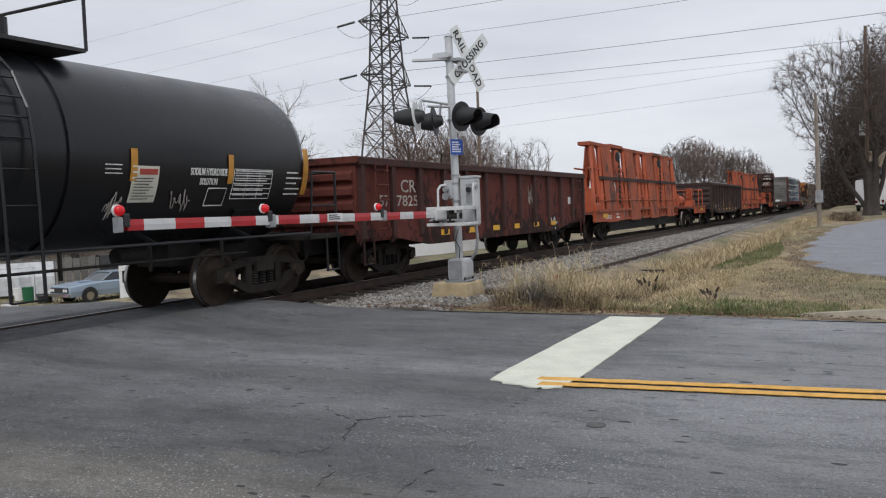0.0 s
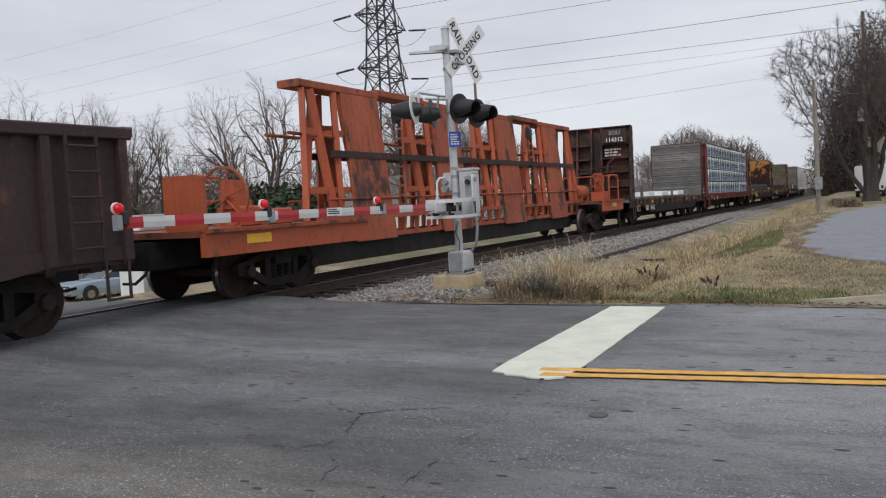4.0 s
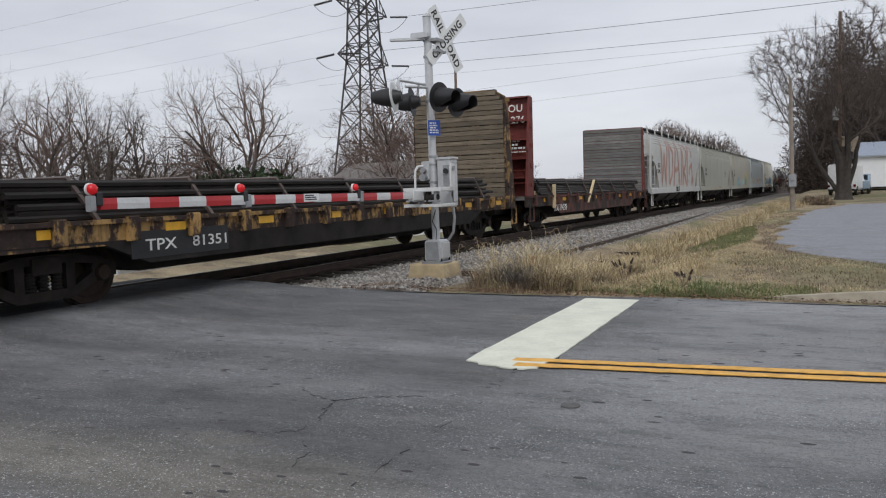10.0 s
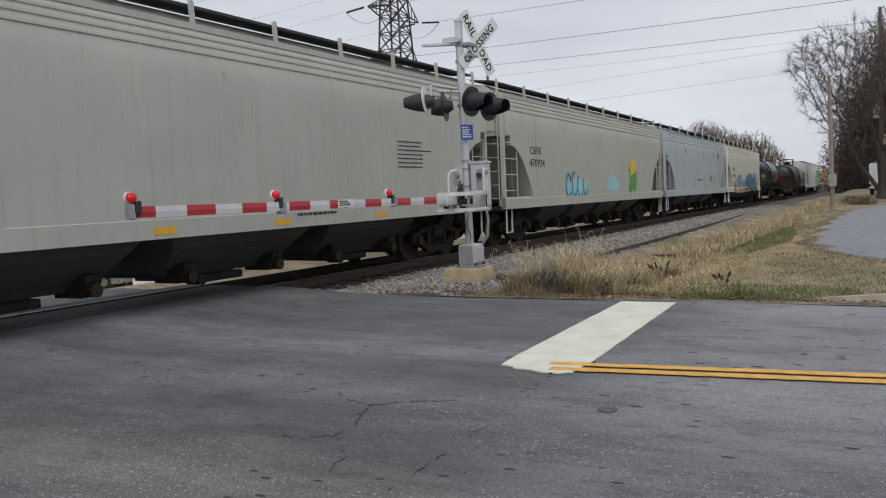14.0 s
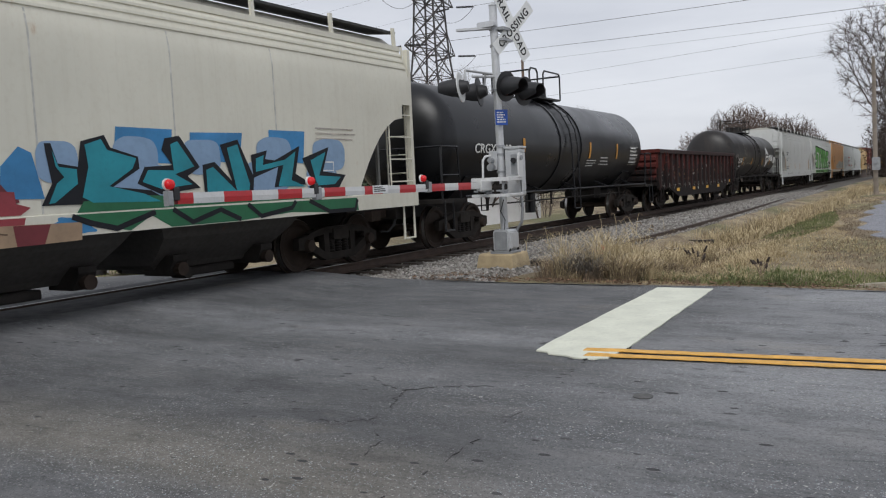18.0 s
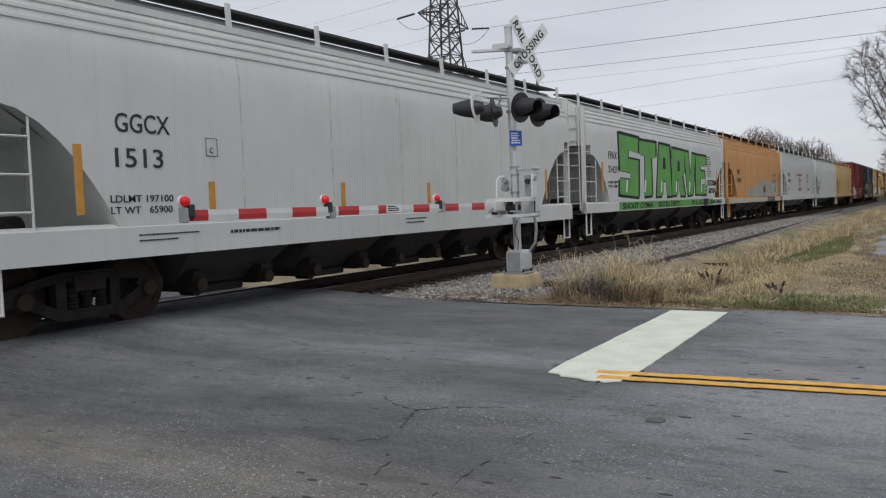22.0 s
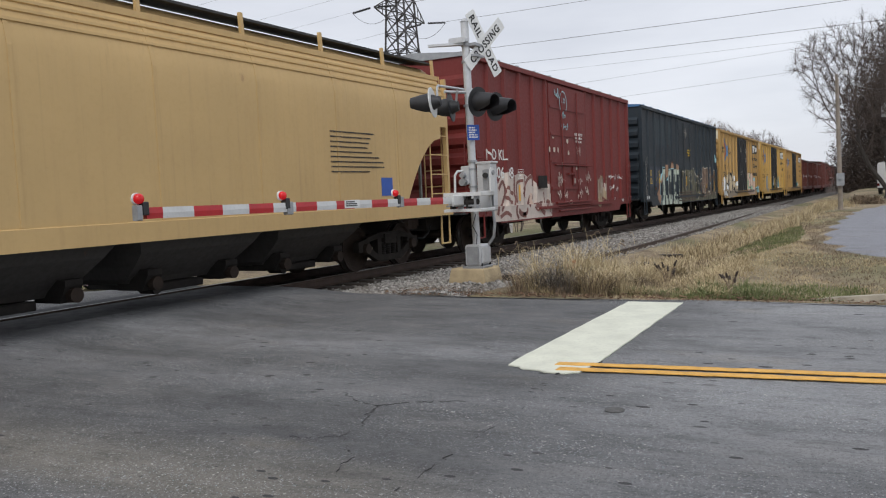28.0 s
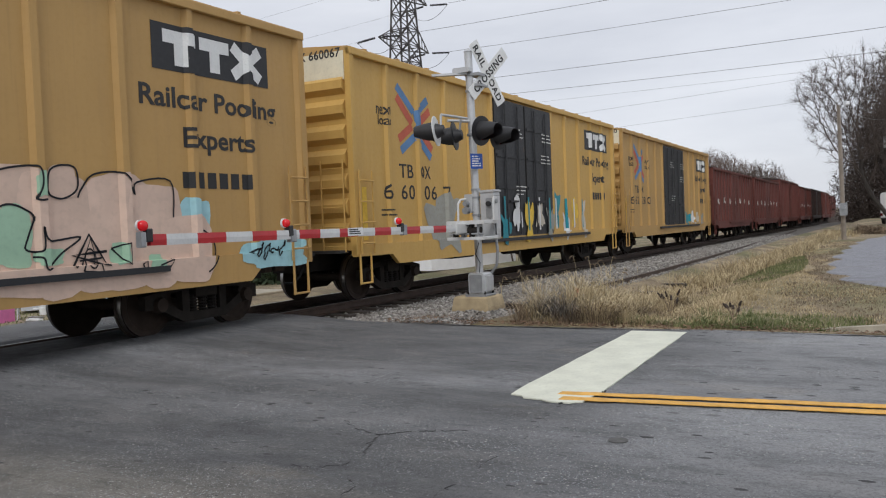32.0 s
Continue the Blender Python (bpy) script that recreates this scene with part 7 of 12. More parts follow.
def hopper_car(L, mat, label, bays=4, sill=None, under=None, top=4.3, ribs=0, cover=HOP_GREY, flat=False, slope=(2.95, 1.95), foot=1.02):
    car = car_thing("hopper_car", label)
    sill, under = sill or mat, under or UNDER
    zs = [1.28, 1.9, 2.5, 3.0, 3.35, 3.55, 3.75, 3.9, 4.0, 4.1, 4.2, top]
    zh, ye = slope
    rows = []
    st = [0.12, 0.4, 0.42, 0.7, 0.95, 1.2, 1.4, 1.6, 1.75, 1.87, ye]
    ys_ = st + [L * k / 8 for k in range(2, 7)] + [L - y for y in reversed(st)]
    for y in ys_:
        d = min(y, L - y)
        u = min(1.0, max(0.0, (d - 0.42) / (ye - 0.42)))
        cut = zh if d < 0.41 else 1.28 + (zh - 0.25 - 1.28) * (1 - u ** 1.9)
        right = [(hop_x(max(z, cut)), y, max(z, cut)) for z in zs]
        rows.append([(-x, yy, z) for x, yy, z in reversed(right)] + right)
    part("body", Shape().rings(rows), mat, car, smooth=True)
    part("roof", Shape().rings([[(-1.0, y, top - 0.005), (1.0, y, top - 0.005), (0.5, y, top + 0.1), (-0.5, y, top + 0.1)] for y in (0.2, L - 0.2)]), cover, car)
    for s in (-1, 1):
        sb = Shape().prism_y([(1.44 * s, foot), (1.62 * s, foot), (1.62 * s, 1.28), (1.5 * s, 1.33), (1.44 * s, 1.3)], 0.0, L)
        part("side_sill", sb, sill, car)
    part("eave_rail", Shape().prism_y([(1.38, 4.0), (1.42, 4.0), (1.42, 4.09), (1.38, 4.09)], 0.1, L - 0.1), mat, car)
    part("eave_rail", Shape().prism_y([(-1.42, 4.0), (-1.38, 4.0), (-1.38, 4.09), (-1.42, 4.09)], 0.1, L - 0.1), mat, car)
    for zr in (3.62, 3.75, 3.87):
        part("eave_ridge", Shape().prism_y([(hop_x(zr) - 0.01, zr), (hop_x(zr) + 0.016, zr + 0.015), (hop_x(zr) + 0.012, zr + 0.05), (hop_x(zr) - 0.03, zr + 0.06)], 0.15, L - 0.15), mat, car)
    for k in range(ribs):
        y = 2.2 + (L - 4.4) * k / max(1, ribs - 1)
        part("side_seam", Shape().rings([[(hop_x(z) + e, yy, z) for e, yy in ((-0.02, y - 0.03), (0.008, y - 0.03), (0.008, y + 0.03), (-0.02, y + 0.03))] for z in (1.3, 2.2, 3.35, 3.6, 3.8, 3.98)]), mat, car)
    if not ribs:
        for k in range(1, 8):
            y = L * k / 8
            if 2.2 < y < L - 2.2:
                part("weld_seam", Shape().rings([[(hop_x(z) + e, yy, z) for e, yy in ((-0.02, y - 0.012), (0.004, y - 0.012), (0.004, y + 0.012), (-0.02, y + 0.012))] for z in (1.3, 1.9, 2.5, 3.0, 3.35, 3.6)]), SEAM, car)
    rw = Shape()
    for x in (-0.95, 0.95):
        rw.add([(x * 1.37, 0.05, top + 0.05), (x * 1.37, L - 0.05, top + 0.05), (x * 0.68, L - 0.05, top + 0.13), (x * 0.68, 0.05, top + 0.13), (x * 1.37, 0.05, top + 0.09), (x * 1.37, L - 0.05, top + 0.09), (x * 0.68, L - 0.05, top + 0.17), (x * 0.68, 0.05, top + 0.17)],
               [(0, 1, 2, 3), (4, 5, 6, 7), (0, 1, 5, 4), (1, 2, 6, 5), (2, 3, 7, 6), (3, 0, 4, 7)])
    part("running_board", rw, GRATE, car, "dark grating roof walk")
    n = max(6, int(L / 1.9))
    for k in range(n + 1):
        y = 0.2 + (L - 0.4) * k / n
        part("board_bracket", Shape().prism_y([(1.33, 4.06), (1.38, 4.06), (1.36, top + 0.14), (1.31, top + 0.14)], y - 0.035, y + 0.035), mat, car)
    for k in range(4):
        y = 1.4 + (L - 4.0) * k / 3
        part("hatch", Shape().cbox(-0.38, 0.38, y, y + 1.2, top + 0.09, top + 0.2, 0.03), cover, car)
    # bays with steep sheets and outlets
    y0, span = 3.05, (L - 6.1) / bays
    for k in range(bays):
        a, b = y0 + k * span + 0.02, y0 + (k + 1) * span - 0.02
        m_ = (a + b) / 2
        rr = []
        for z, ha, hw in ((1.3, span * 0.495, 1.44), (1.08, span * 0.445, 1.4), (0.85, span * 0.395, 1.24), (0.64, span * 0.365, 0.98), (0.46, span * 0.345, 0.74), (0.37, span * 0.3, 0.66)):
            rr.append([(-hw, m_ - ha, z), (hw, m_ - ha, z), (hw, m_ + ha, z), (-hw, m_ + ha, z)])
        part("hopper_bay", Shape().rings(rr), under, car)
        for e in (-1, 1):
            q = m_ + e * span * 0.27
            box_ = part("gate_box", Shape().prism_y([(0.45, 0.3), (0.95, 0.3), (1.08, 0.52), (1.08, 0.6), (0.45, 0.6)], q - 0.13, q + 0.13), STEEL, car)
            part("gate_crank", Shape().tube((1.02, q, 0.4), (1.13, q, 0.4), 0.1, 10), WHEEL, box_)
        part("outlet_gate", Shape().cbox(-0.8, 0.8, m_ - 0.42, m_ + 0.42, 0.24, 0.36, 0.02).tube((0.55, m_ - 0.55, 0.3), (0.85, m_ - 0.55, 0.3), 0.09, 10), STEEL, car)
    for s, e in ((0, 1), (L, -1)):
        part("end_slope", Shape().add([(-1.45, s + e * 0.25, 2.9), (1.45, s + e * 0.25, 2.9), (1.3, s + e * 3.0, 1.15), (-1.3, s + e * 3.0, 1.15)], [(0, 1, 2, 3)]), mat, car)
        part("end_platform", Shape().box(-1.5, 1.5, *sorted((s, s + e * 2.2)), 0.98, 1.08), STEEL, car)
        part("centre_sill", Shape().box(-0.22, 0.22, *sorted((s - e * 0.1, s + e * 3.4)), 0.68, 0.99), STEEL, car)
        part("end_wall", Shape().box(-1.3, 1.3, *sorted((s + e * 0.06, s + e * 0.12)), 2.95, 4.05), mat, car)
        for x in (-1.52, 1.52):
            part("corner_post", Shape().box(x - 0.05, x + 0.05, *sorted((s, s + e * 0.09)), 1.05, 4.02), sill, car)
        part("inner_post", Shape().beam((1.35, s + e * 0.95, 1.1), (1.35, s + e * 0.95, 2.45), 0.05, 0.06), SHADED_GREY, car)
        part("brace", Shape().beam((-1.3, s + e * 0.35, 1.1), (1.1, s + e * 0.35, 2.8), 0.05, 0.06), SHADED_GREY, car)
        part("end_ladder", Shape().path([(1.4, s + e * 0.02, 1.1), (1.4, s + e * 0.02, 4.1)], 0.018, 6).path([(0.95, s + e * 0.02, 1.1), (0.95, s + e * 0.02, 4.1)], 0.018, 6), sill, car)
        for k in range(8):
            part("rung", Shape().tube((0.95, s + e * 0.02, 1.3 + k * 0.36), (1.4, s + e * 0.02, 1.3 + k * 0.36), 0.014, 5), sill, car)
        for k in range(4):
            part("rung", Shape().tube((1.57, s + e * 0.08, 1.5 + k * 0.42), (1.57, s + e * 0.85, 1.5 + k * 0.42), 0.014, 5), sill, car)
        part("grab_post", Shape().tube((1.57, s + e * 0.85, 1.25), (1.57, s + e * 0.85, 2.9), 0.016, 6), sill, car)
        stirrup(car, sill, 1.55, s + (0.08 if e > 0 else -0.44), 0.4, 1.05)
    part("brake_cylinder", Shape().tube((0.2, 0.9, 1.3), (0.2, 1.5, 1.3), 0.17, 12), STEEL, car)
    part("brake_wheel", Shape().rings([[(-0.5 + r * math.cos(a / 8 * math.pi), yy, 2.3 + r * math.sin(a / 8 * math.pi)) for r, yy in ((0.26, -0.02), (0.29, -0.02), (0.29, 0.01), (0.26, 0.01))] for a in range(17)], False), sill, car)
    running_gear(car, L, 1.85)
    return car


# --- tank cars
TANK_R, TANK_Z = 1.37, 2.38


def tank_car(L, mat, label, walk_from=-1.35, walk_to=0.85, wide=0.72, inset=1.95):
    car = car_thing("tank_car", label)
    R, zc, n = TANK_R, TANK_Z, 44
    y0, y1 = 0.4, L - 0.4
    prof = [(y0 - 0.02, 0.02)] + [(y0 + 0.62 * (1 - math.cos(radians(a))), R * math.sin(radians(a))) for a in (12, 25, 38, 50, 62, 75, 90)]
    prof = prof + [(L - a, b) for a, b in reversed(prof)]
    part("tank", Shape().rings([[(r * math.sin(2 * math.pi * i / n), y, zc + r * math.cos(2 * math.pi * i / n)) for i in range(n)] for y, r in prof]), mat, car, smooth=True)
    for y in (L * 0.5 - 0.85, L * 0.5 + 0.75):
        part("jacket_band", Shape().rings([[(r * math.sin(2 * math.pi * i / n), yy, zc + r * math.cos(2 * math.pi * i / n)) for i in range(n)] for yy, r in ((y, R), (y, R + 0.03), (y + 0.1, R + 0.03), (y + 0.1, R))]), mat, car, smooth=True)
    part("stub_sill", Shape().box(-0.35, 0.35, -0.05, 3.2, 0.7, 1.12), STEEL, car)
    part("stub_sill", Shape().box(-0.35, 0.35, L - 3.2, L + 0.05, 0.7, 1.12), STEEL, car)
    for s, e in ((0, 1), (L, -1)):
        part("saddle", Shape().prism_y([(-1.15, 1.55), (-0.6, 1.0), (0.6, 1.0), (1.15, 1.55), (0.9, 1.7), (-0.9, 1.7)], *sorted((s + e * 1.7, s + e * 2.5))), mat, car)
        part("end_platform", Shape().box(-1.5, 1.5, *sorted((s, s + e * 1.0)), 1.0, 1.08), STEEL, car, "steel end platform")
        rl = Shape().path([(1.45, s + e * 0.1, 1.05), (1.45, s + e * 0.1, 2.2), (1.45, s + e * 0.8, 2.2), (1.45, s + e * 0.9, 1.05)], 0.02, 6)
        rl.path([(1.45, s + e * 0.1, 1.6), (1.45, s + e * 0.85, 1.6)], 0.016, 6).path([(-1.45, s + e * 0.1, 2.2), (1.45, s + e * 0.1, 2.2)], 0.02, 6).path([(-1.45, s + e * 0.1, 1.05), (-1.45, s + e * 0.1, 2.2)], 0.02, 6)
        part("end_railing", rl, mat, car)
        stirrup(car, mat, 1.5, s + (0.1 if e > 0 else -0.5), 0.42, 1.05)
    for x in (-1.5, 1.5):
        hr = Shape().path([(x, 1.0, 1.12), (x, L - 1.0, 1.12)], 0.024, 6)
        part("hand_rail", hr, mat, car)
        for k in range(5):
            y = 2.6 + (L - 5.2) * k / 4
            part("rail_bracket", Shape().beam((x, y, 1.12), (x * 0.72, y, 1.3), 0.05, 0.05), mat, car)
    m_ = L / 2
    part("dome", Shape().tube((0, m_ - 0.1, zc + 1.3), (0, m_ - 0.1, zc + 1.7), 0.3, 20).tube((0, m_ - 0.1, zc + 1.7), (0, m_ - 0.1, zc + 1.76), 0.33, 20), mat, car, smooth=True)
    part("valve", Shape().tube((0.2, m_ + 0.75, zc + 1.42), (0.2, m_ + 0.75, zc + 1.78), 0.1, 12).tube((-0.2, m_ - 0.9, zc + 1.42), (-0.2, m_ - 0.9, zc + 1.75), 0.12, 12), mat, car)
    wa, wb = m_ + walk_from, m_ + walk_to
    part("top_platform", Shape().box(-wide, wide, wa, wb, zc + R - 0.02, zc + R + 0.03), GRATE, car, "dark grating platform")
    ht = zc + R + 0.78
    for x in (-wide, wide):
        for a, b in ((wa, wa + 0.55), (wa + 0.95, wb)):
            part("platform_railing", Shape().path([(x, a, zc + R), (x, a, ht - 0.1), (x, a + 0.1, ht), (x, b - 0.1, ht), (x, b, ht - 0.1), (x, b, zc + R)], 0.024, 6), mat, car)
    for y in (wa, wb):
        part("platform_railing", Shape().path([(-wide, y, ht - 0.06), (wide, y, ht - 0.06)], 0.024, 6), mat, car)
    for side in (1, -1):
        ld = Shape()
        arc = [(side * (R + 0.1) * math.cos(radians(a)), zc + (R + 0.1) * math.sin(radians(a))) for a in (78, 58, 38, 18, 0)] + [(side * 1.5, 1.6), (side * 1.52, 0.55)]
        for y in (m_ - 0.25, m_ + 0.2):
            ld.path([(x, y, z) for x, z in arc], 0.022, 6)
        for k in range(12):
            u = k / 11 * (len(arc) - 1)
            i = min(int(u), len(arc) - 2)
            x = arc[i][0] + (arc[i + 1][0] - arc[i][0]) * (u - i)
            z = arc[i][1] + (arc[i + 1][1] - arc[i][1]) * (u - i)
            ld.tube((x, m_ - 0.25, z), (x, m_ + 0.2, z), 0.014, 5)
        part("side_ladder", ld, mat, car)
    part("bottom_outlet", Shape().tube((0, m_, 0.45), (0, m_, 1.2), 0.16, 12), mat, car)
    part("brake_rod", Shape().path([(1.1, 2.2, 0.86), (1.1, L - 2.2, 0.86)], 0.02, 6), STEEL, car)
    part("air_reservoir", Shape().tube((0.3, m_ + 2.3, 0.92), (0.3, m_ + 2.9, 0.92), 0.13, 10), STEEL, car)
    for k in range(6):
        part("rod_hanger", Shape().beam((1.1, 2.8 + (L - 5.6) * k / 5, 0.72), (1.1, 2.8 + (L - 5.6) * k / 5, 1.1), 0.05, 0.03), STEEL, car)
    running_gear(car, L, inset)
    return car


def round_x(z, up=0.012):
    return math.sqrt(max(0.01, TANK_R ** 2 - (z - TANK_Z) ** 2)) + up


# --- gondolas
def gondola_car(L, mat, label, top=2.58, posts=12, load=False, foot=0.68, frame_mat=None, reflect=None):
    car = car_thing("gondola_car", label)
    frame_mat = frame_mat or mat
    part("floor", Shape().box(-1.5, 1.5, 0.05, L - 0.05, 1.0, 1.1), mat, car)
    for s in (-1, 1):
        part("side", Shape().box(*sorted((1.47 * s, 1.51 * s)), 0.02, L - 0.02, 0.86, top), mat, car)
        part("top_chord", Shape().cbox(*sorted((1.4 * s, 1.62 * s)), -0.02, L + 0.02, top - 0.1, top + 0.06, 0.02), frame_mat, car)
        part("side_sill", Shape().prism_x([(0.0, 0.92), (1.2, 0.92), (2.9, foot), (L - 2.9, foot), (L - 1.2, 0.92), (L, 0.92), (L, 1.1), (0, 1.1)], *sorted((1.47 * s, 1.55 * s))), mat, car)
    for k in range(posts + 1):
        y = 0.12 + (L - 0.24) * k / posts
        for s in (-1, 1):
            part("side_post", Shape().prism_y([(1.505 * s, 0.8), (1.6 * s, 0.92), (1.61 * s, top - 0.1), (1.505 * s, top - 0.1)], y - 0.065, y + 0.065), frame_mat, car)
    for s, e in ((0, 1), (L, -1)):
        part("end_wall", Shape().box(-1.5, 1.5, *sorted((s + e * 0.0, s + e * 0.05)), 1.0, top), mat, car)
        for k in range(4):
            z = 1.15 + k * (top - 1.3) / 4
            part("end_rib", Shape().rings([[(x, s - e * 0.001, z), (x, s - e * 0.09, z + 0.06), (x, s - e * 0.09, z + 0.17), (x, s - e * 0.001, z + 0.24)] for x in (-1.45, 1.45)]), mat, car)
        part("end_chord", Shape().cbox(-1.6, 1.6, *sorted((s - e * 0.06, s + e * 0.1)), top - 0.06, top + 0.07, 0.02), mat, car)
        stirrup(car, mat, 1.58, s + (0.1 if e > 0 else -0.5), 0.42, 0.95)
        ladder(car, mat, 1.62, *sorted((s + e * 0.55, s + e * 1.0)), 0.95, top - 0.05, 5)
    part("centre_sill", Shape().box(-0.3, 0.3, -0.1, L + 0.1, 0.62, 1.0), STEEL, car)
    for y in reflect or [3.4 + (L - 6.8) * k / 5 for k in range(6)]:
        z = 0.86 if not reflect else (0.72 if y < L - 2 else 0.92)
        part("reflector", Shape().box(1.555, 1.562, y, y + 0.42, z, z + 0.13), REFLECT, car, "yellow reflective strip")
    if load:
        rnd_, h = random.Random(int(L * 10)), Shape()
        nx, ny = 7, 26
        vs = [(-1.42 + 2.84 * i / nx, 0.15 + (L - 0.3) * j / ny, top - 0.25 + rnd_.uniform(-0.1, 0.22) * (0 < i < nx)) for j in range(ny + 1) for i in range(nx + 1)]
        h.add(vs, [(j * (nx + 1) + i, j * (nx + 1) + i + 1, (j + 1) * (nx + 1) + i + 1, (j + 1) * (nx + 1) + i) for j in range(ny) for i in range(nx)])
        part("scrap_load", h, DARK_BROWN, car, "rough dark scrap load")
    running_gear(car, L, 1.9)
    return car


# --- boxcars
POSTS = {}


def boxcar(L, mat, label, door=None, door_w=3.2, posts=7, top=4.95, roof=None, end_mat=None, door_at=None, double=False, end_panel=None):
    car = car_thing("boxcar", label)
    z0 = 1.02
    door, end_mat = door or mat, end_mat or mat
    d0 = (door_at if door_at is not None else L / 2) - door_w / 2
    d1 = d0 + door_w
    part("body", Shape().box(-1.5, 1.5, 0.05, L - 0.05, z0, top), mat, car)
    rf = Shape().rings([[(-1.56, y, top - 0.02), (1.56, y, top - 0.02), (1.56, y, top + 0.05), (0, y, top + 0.2), (-1.56, y, top + 0.05)] for y in (0.0, L)])
    part("roof", rf, roof or ALU_DARK, car, "pitched sheet roof")
    for k in range(int(L / 1.2)):
        y = 0.6 + k * 1.2
        part("roof_rib", Shape().rings([[(-1.54, yy, top + 0.05), (0, yy, top + 0.2), (1.54, yy, top + 0.05), (1.54, yy, top + 0.09), (0, yy, top + 0.24), (-1.54, yy, top + 0.09)] for yy in (y, y + 0.06)]), roof or ALU_DARK, car)
    for s in (-1, 1):
        part("top_chord", Shape().cbox(*sorted((1.49 * s, 1.6 * s)), 0, L, top - 0.1, top + 0.03, 0.01), mat, car)
        part("bottom_sill", Shape().prism_x([(0.0, z0 - 0.12), (1.25, z0 - 0.12), (1.5, z0 - 0.32), (L - 1.5, z0 - 0.32), (L - 1.25, z0 - 0.12), (L, z0 - 0.12), (L, z0 + 0.1), (0, z0 + 0.1)], *sorted((1.48 * s, 1.57 * s))), mat, car)
        for a, b, n in ((0.0, d0, posts), (d1, L, posts)):
            for k in range(n + 1):
                y = a + 0.1 + (b - a - 0.2) * k / n
                POSTS.setdefault(car.name, set()).add(round(y, 3))
                part("side_post", Shape().prism_z([(1.495 * s, y - 0.1), (1.57 * s, y - 0.05), (1.57 * s, y + 0.05), (1.495 * s, y + 0.1)], z0 + 0.1, top - 0.1), mat, car)
        leaves = [(d0, (d0 + d1) / 2 - 0.02), ((d0 + d1) / 2 + 0.02, d1)] if double else [(d0, d1)]
        for a, b in leaves:
            dr = Shape().box(*sorted((1.5 * s, 1.575 * s)), a + 0.03, b - 0.03, z0 + 0.06, top - 0.16)
            dro = part("door", dr, door, car, "sliding plug door")
            for z in (1.5, 2.3, 3.1, 3.9):
                part("door_rib", Shape().prism_x([(a + 0.08, z), (b - 0.08, z), (b - 0.08, z + 0.07), (a + 0.08, z + 0.07)], *sorted((1.57 * s, 1.6 * s))), door, dro)
            for y in (a + (b - a) * 0.3, a + (b - a) * 0.72):
                part("lock_rod", Shape().tube((1.615 * s, y, z0 + 0.1), (1.615 * s, y, top - 0.25), 0.02, 6), door, dro)
            part("door_handle", Shape().box(*sorted((1.6 * s, 1.66 * s)), (a + b) / 2 - 0.25, (a + b) / 2 + 0.25, 1.95, 2.0), door, dro)
        part("door_track", Shape().box(*sorted((1.57 * s, 1.64 * s)), d0 - 1.0, min(L - 0.5, d1 + door_w * 0.8), z0 - 0.06, z0 + 0.02), door, car)
    for s, e in ((0, 1), (L, -1)):
        n = 7
        for k in range(n):
            z = z0 + 0.15 + k * (top - z0 - 0.5) / n
            h = (top - z0 - 0.5) / n
            part("end_rib", Shape().rings([[(x, s + e * 0.051, z), (x, s - e * 0.05, z + h * 0.22), (x, s - e * 0.05, z + h * 0.55), (x, s + e * 0.051, z + h * 0.8)] for x in (-1.42, 1.42)]), end_mat, car)
        if end_panel:
            part("end_panel", Shape().box(-1.45, 1.45, *sorted((s + e * 0.0, s + e * 0.052)), top - 0.55, top - 0.02), end_panel, car, "pale painted upper end panel")
        for x in (-1.52, 1.52):
            part("corner_post", Shape().cbox(x - 0.06, x + 0.06, *sorted((s, s + e * 0.14)), z0 - 0.1, top - 0.02, 0.01), mat, car)
        ladder(car, mat, 1.62, *sorted((s + e * 0.12, s + e * 0.55)), 0.95, 2.5, 4)
        stirrup(car, mat, 1.58, s + (0.1 if e > 0 else -0.5), 0.4, 0.95)
        grab = Shape()
        for k in range(5):
            grab.tube((0.9, s - e * 0.1, 1.1 + k * 0.36), (1.4, s - e * 0.1, 1.1 + k * 0.36), 0.014, 5)
        grab.path([(0.9, s - e * 0.1, 1.0), (0.9, s - e * 0.1, 2.7)], 0.016, 5).path([(1.4, s - e * 0.1, 1.0), (1.4, s - e * 0.1, 2.7)], 0.016, 5)
        part("end_ladder", grab, mat, car)
        part("crossover_board", Shape().box(-1.3, 1.4, *sorted((s - e * 0.02, s - e * 0.3)), 0.98, 1.03), GRATE, car)
    part("centre_sill", Shape().box(-0.3, 0.3, -0.15, L + 0.15, 0.62, 1.0), STEEL, car)
    part("brake_gear", Shape().box(-0.6, 0.2, L / 2 - 1.8, L / 2 - 0.6, 0.55, 0.85).tube((0.7, L / 2 + 0.3, 0.7), (0.7, L / 2 + 1.2, 0.7), 0.15, 10), STEEL, car)
    running_gear(car, L, 2.0)
    return car


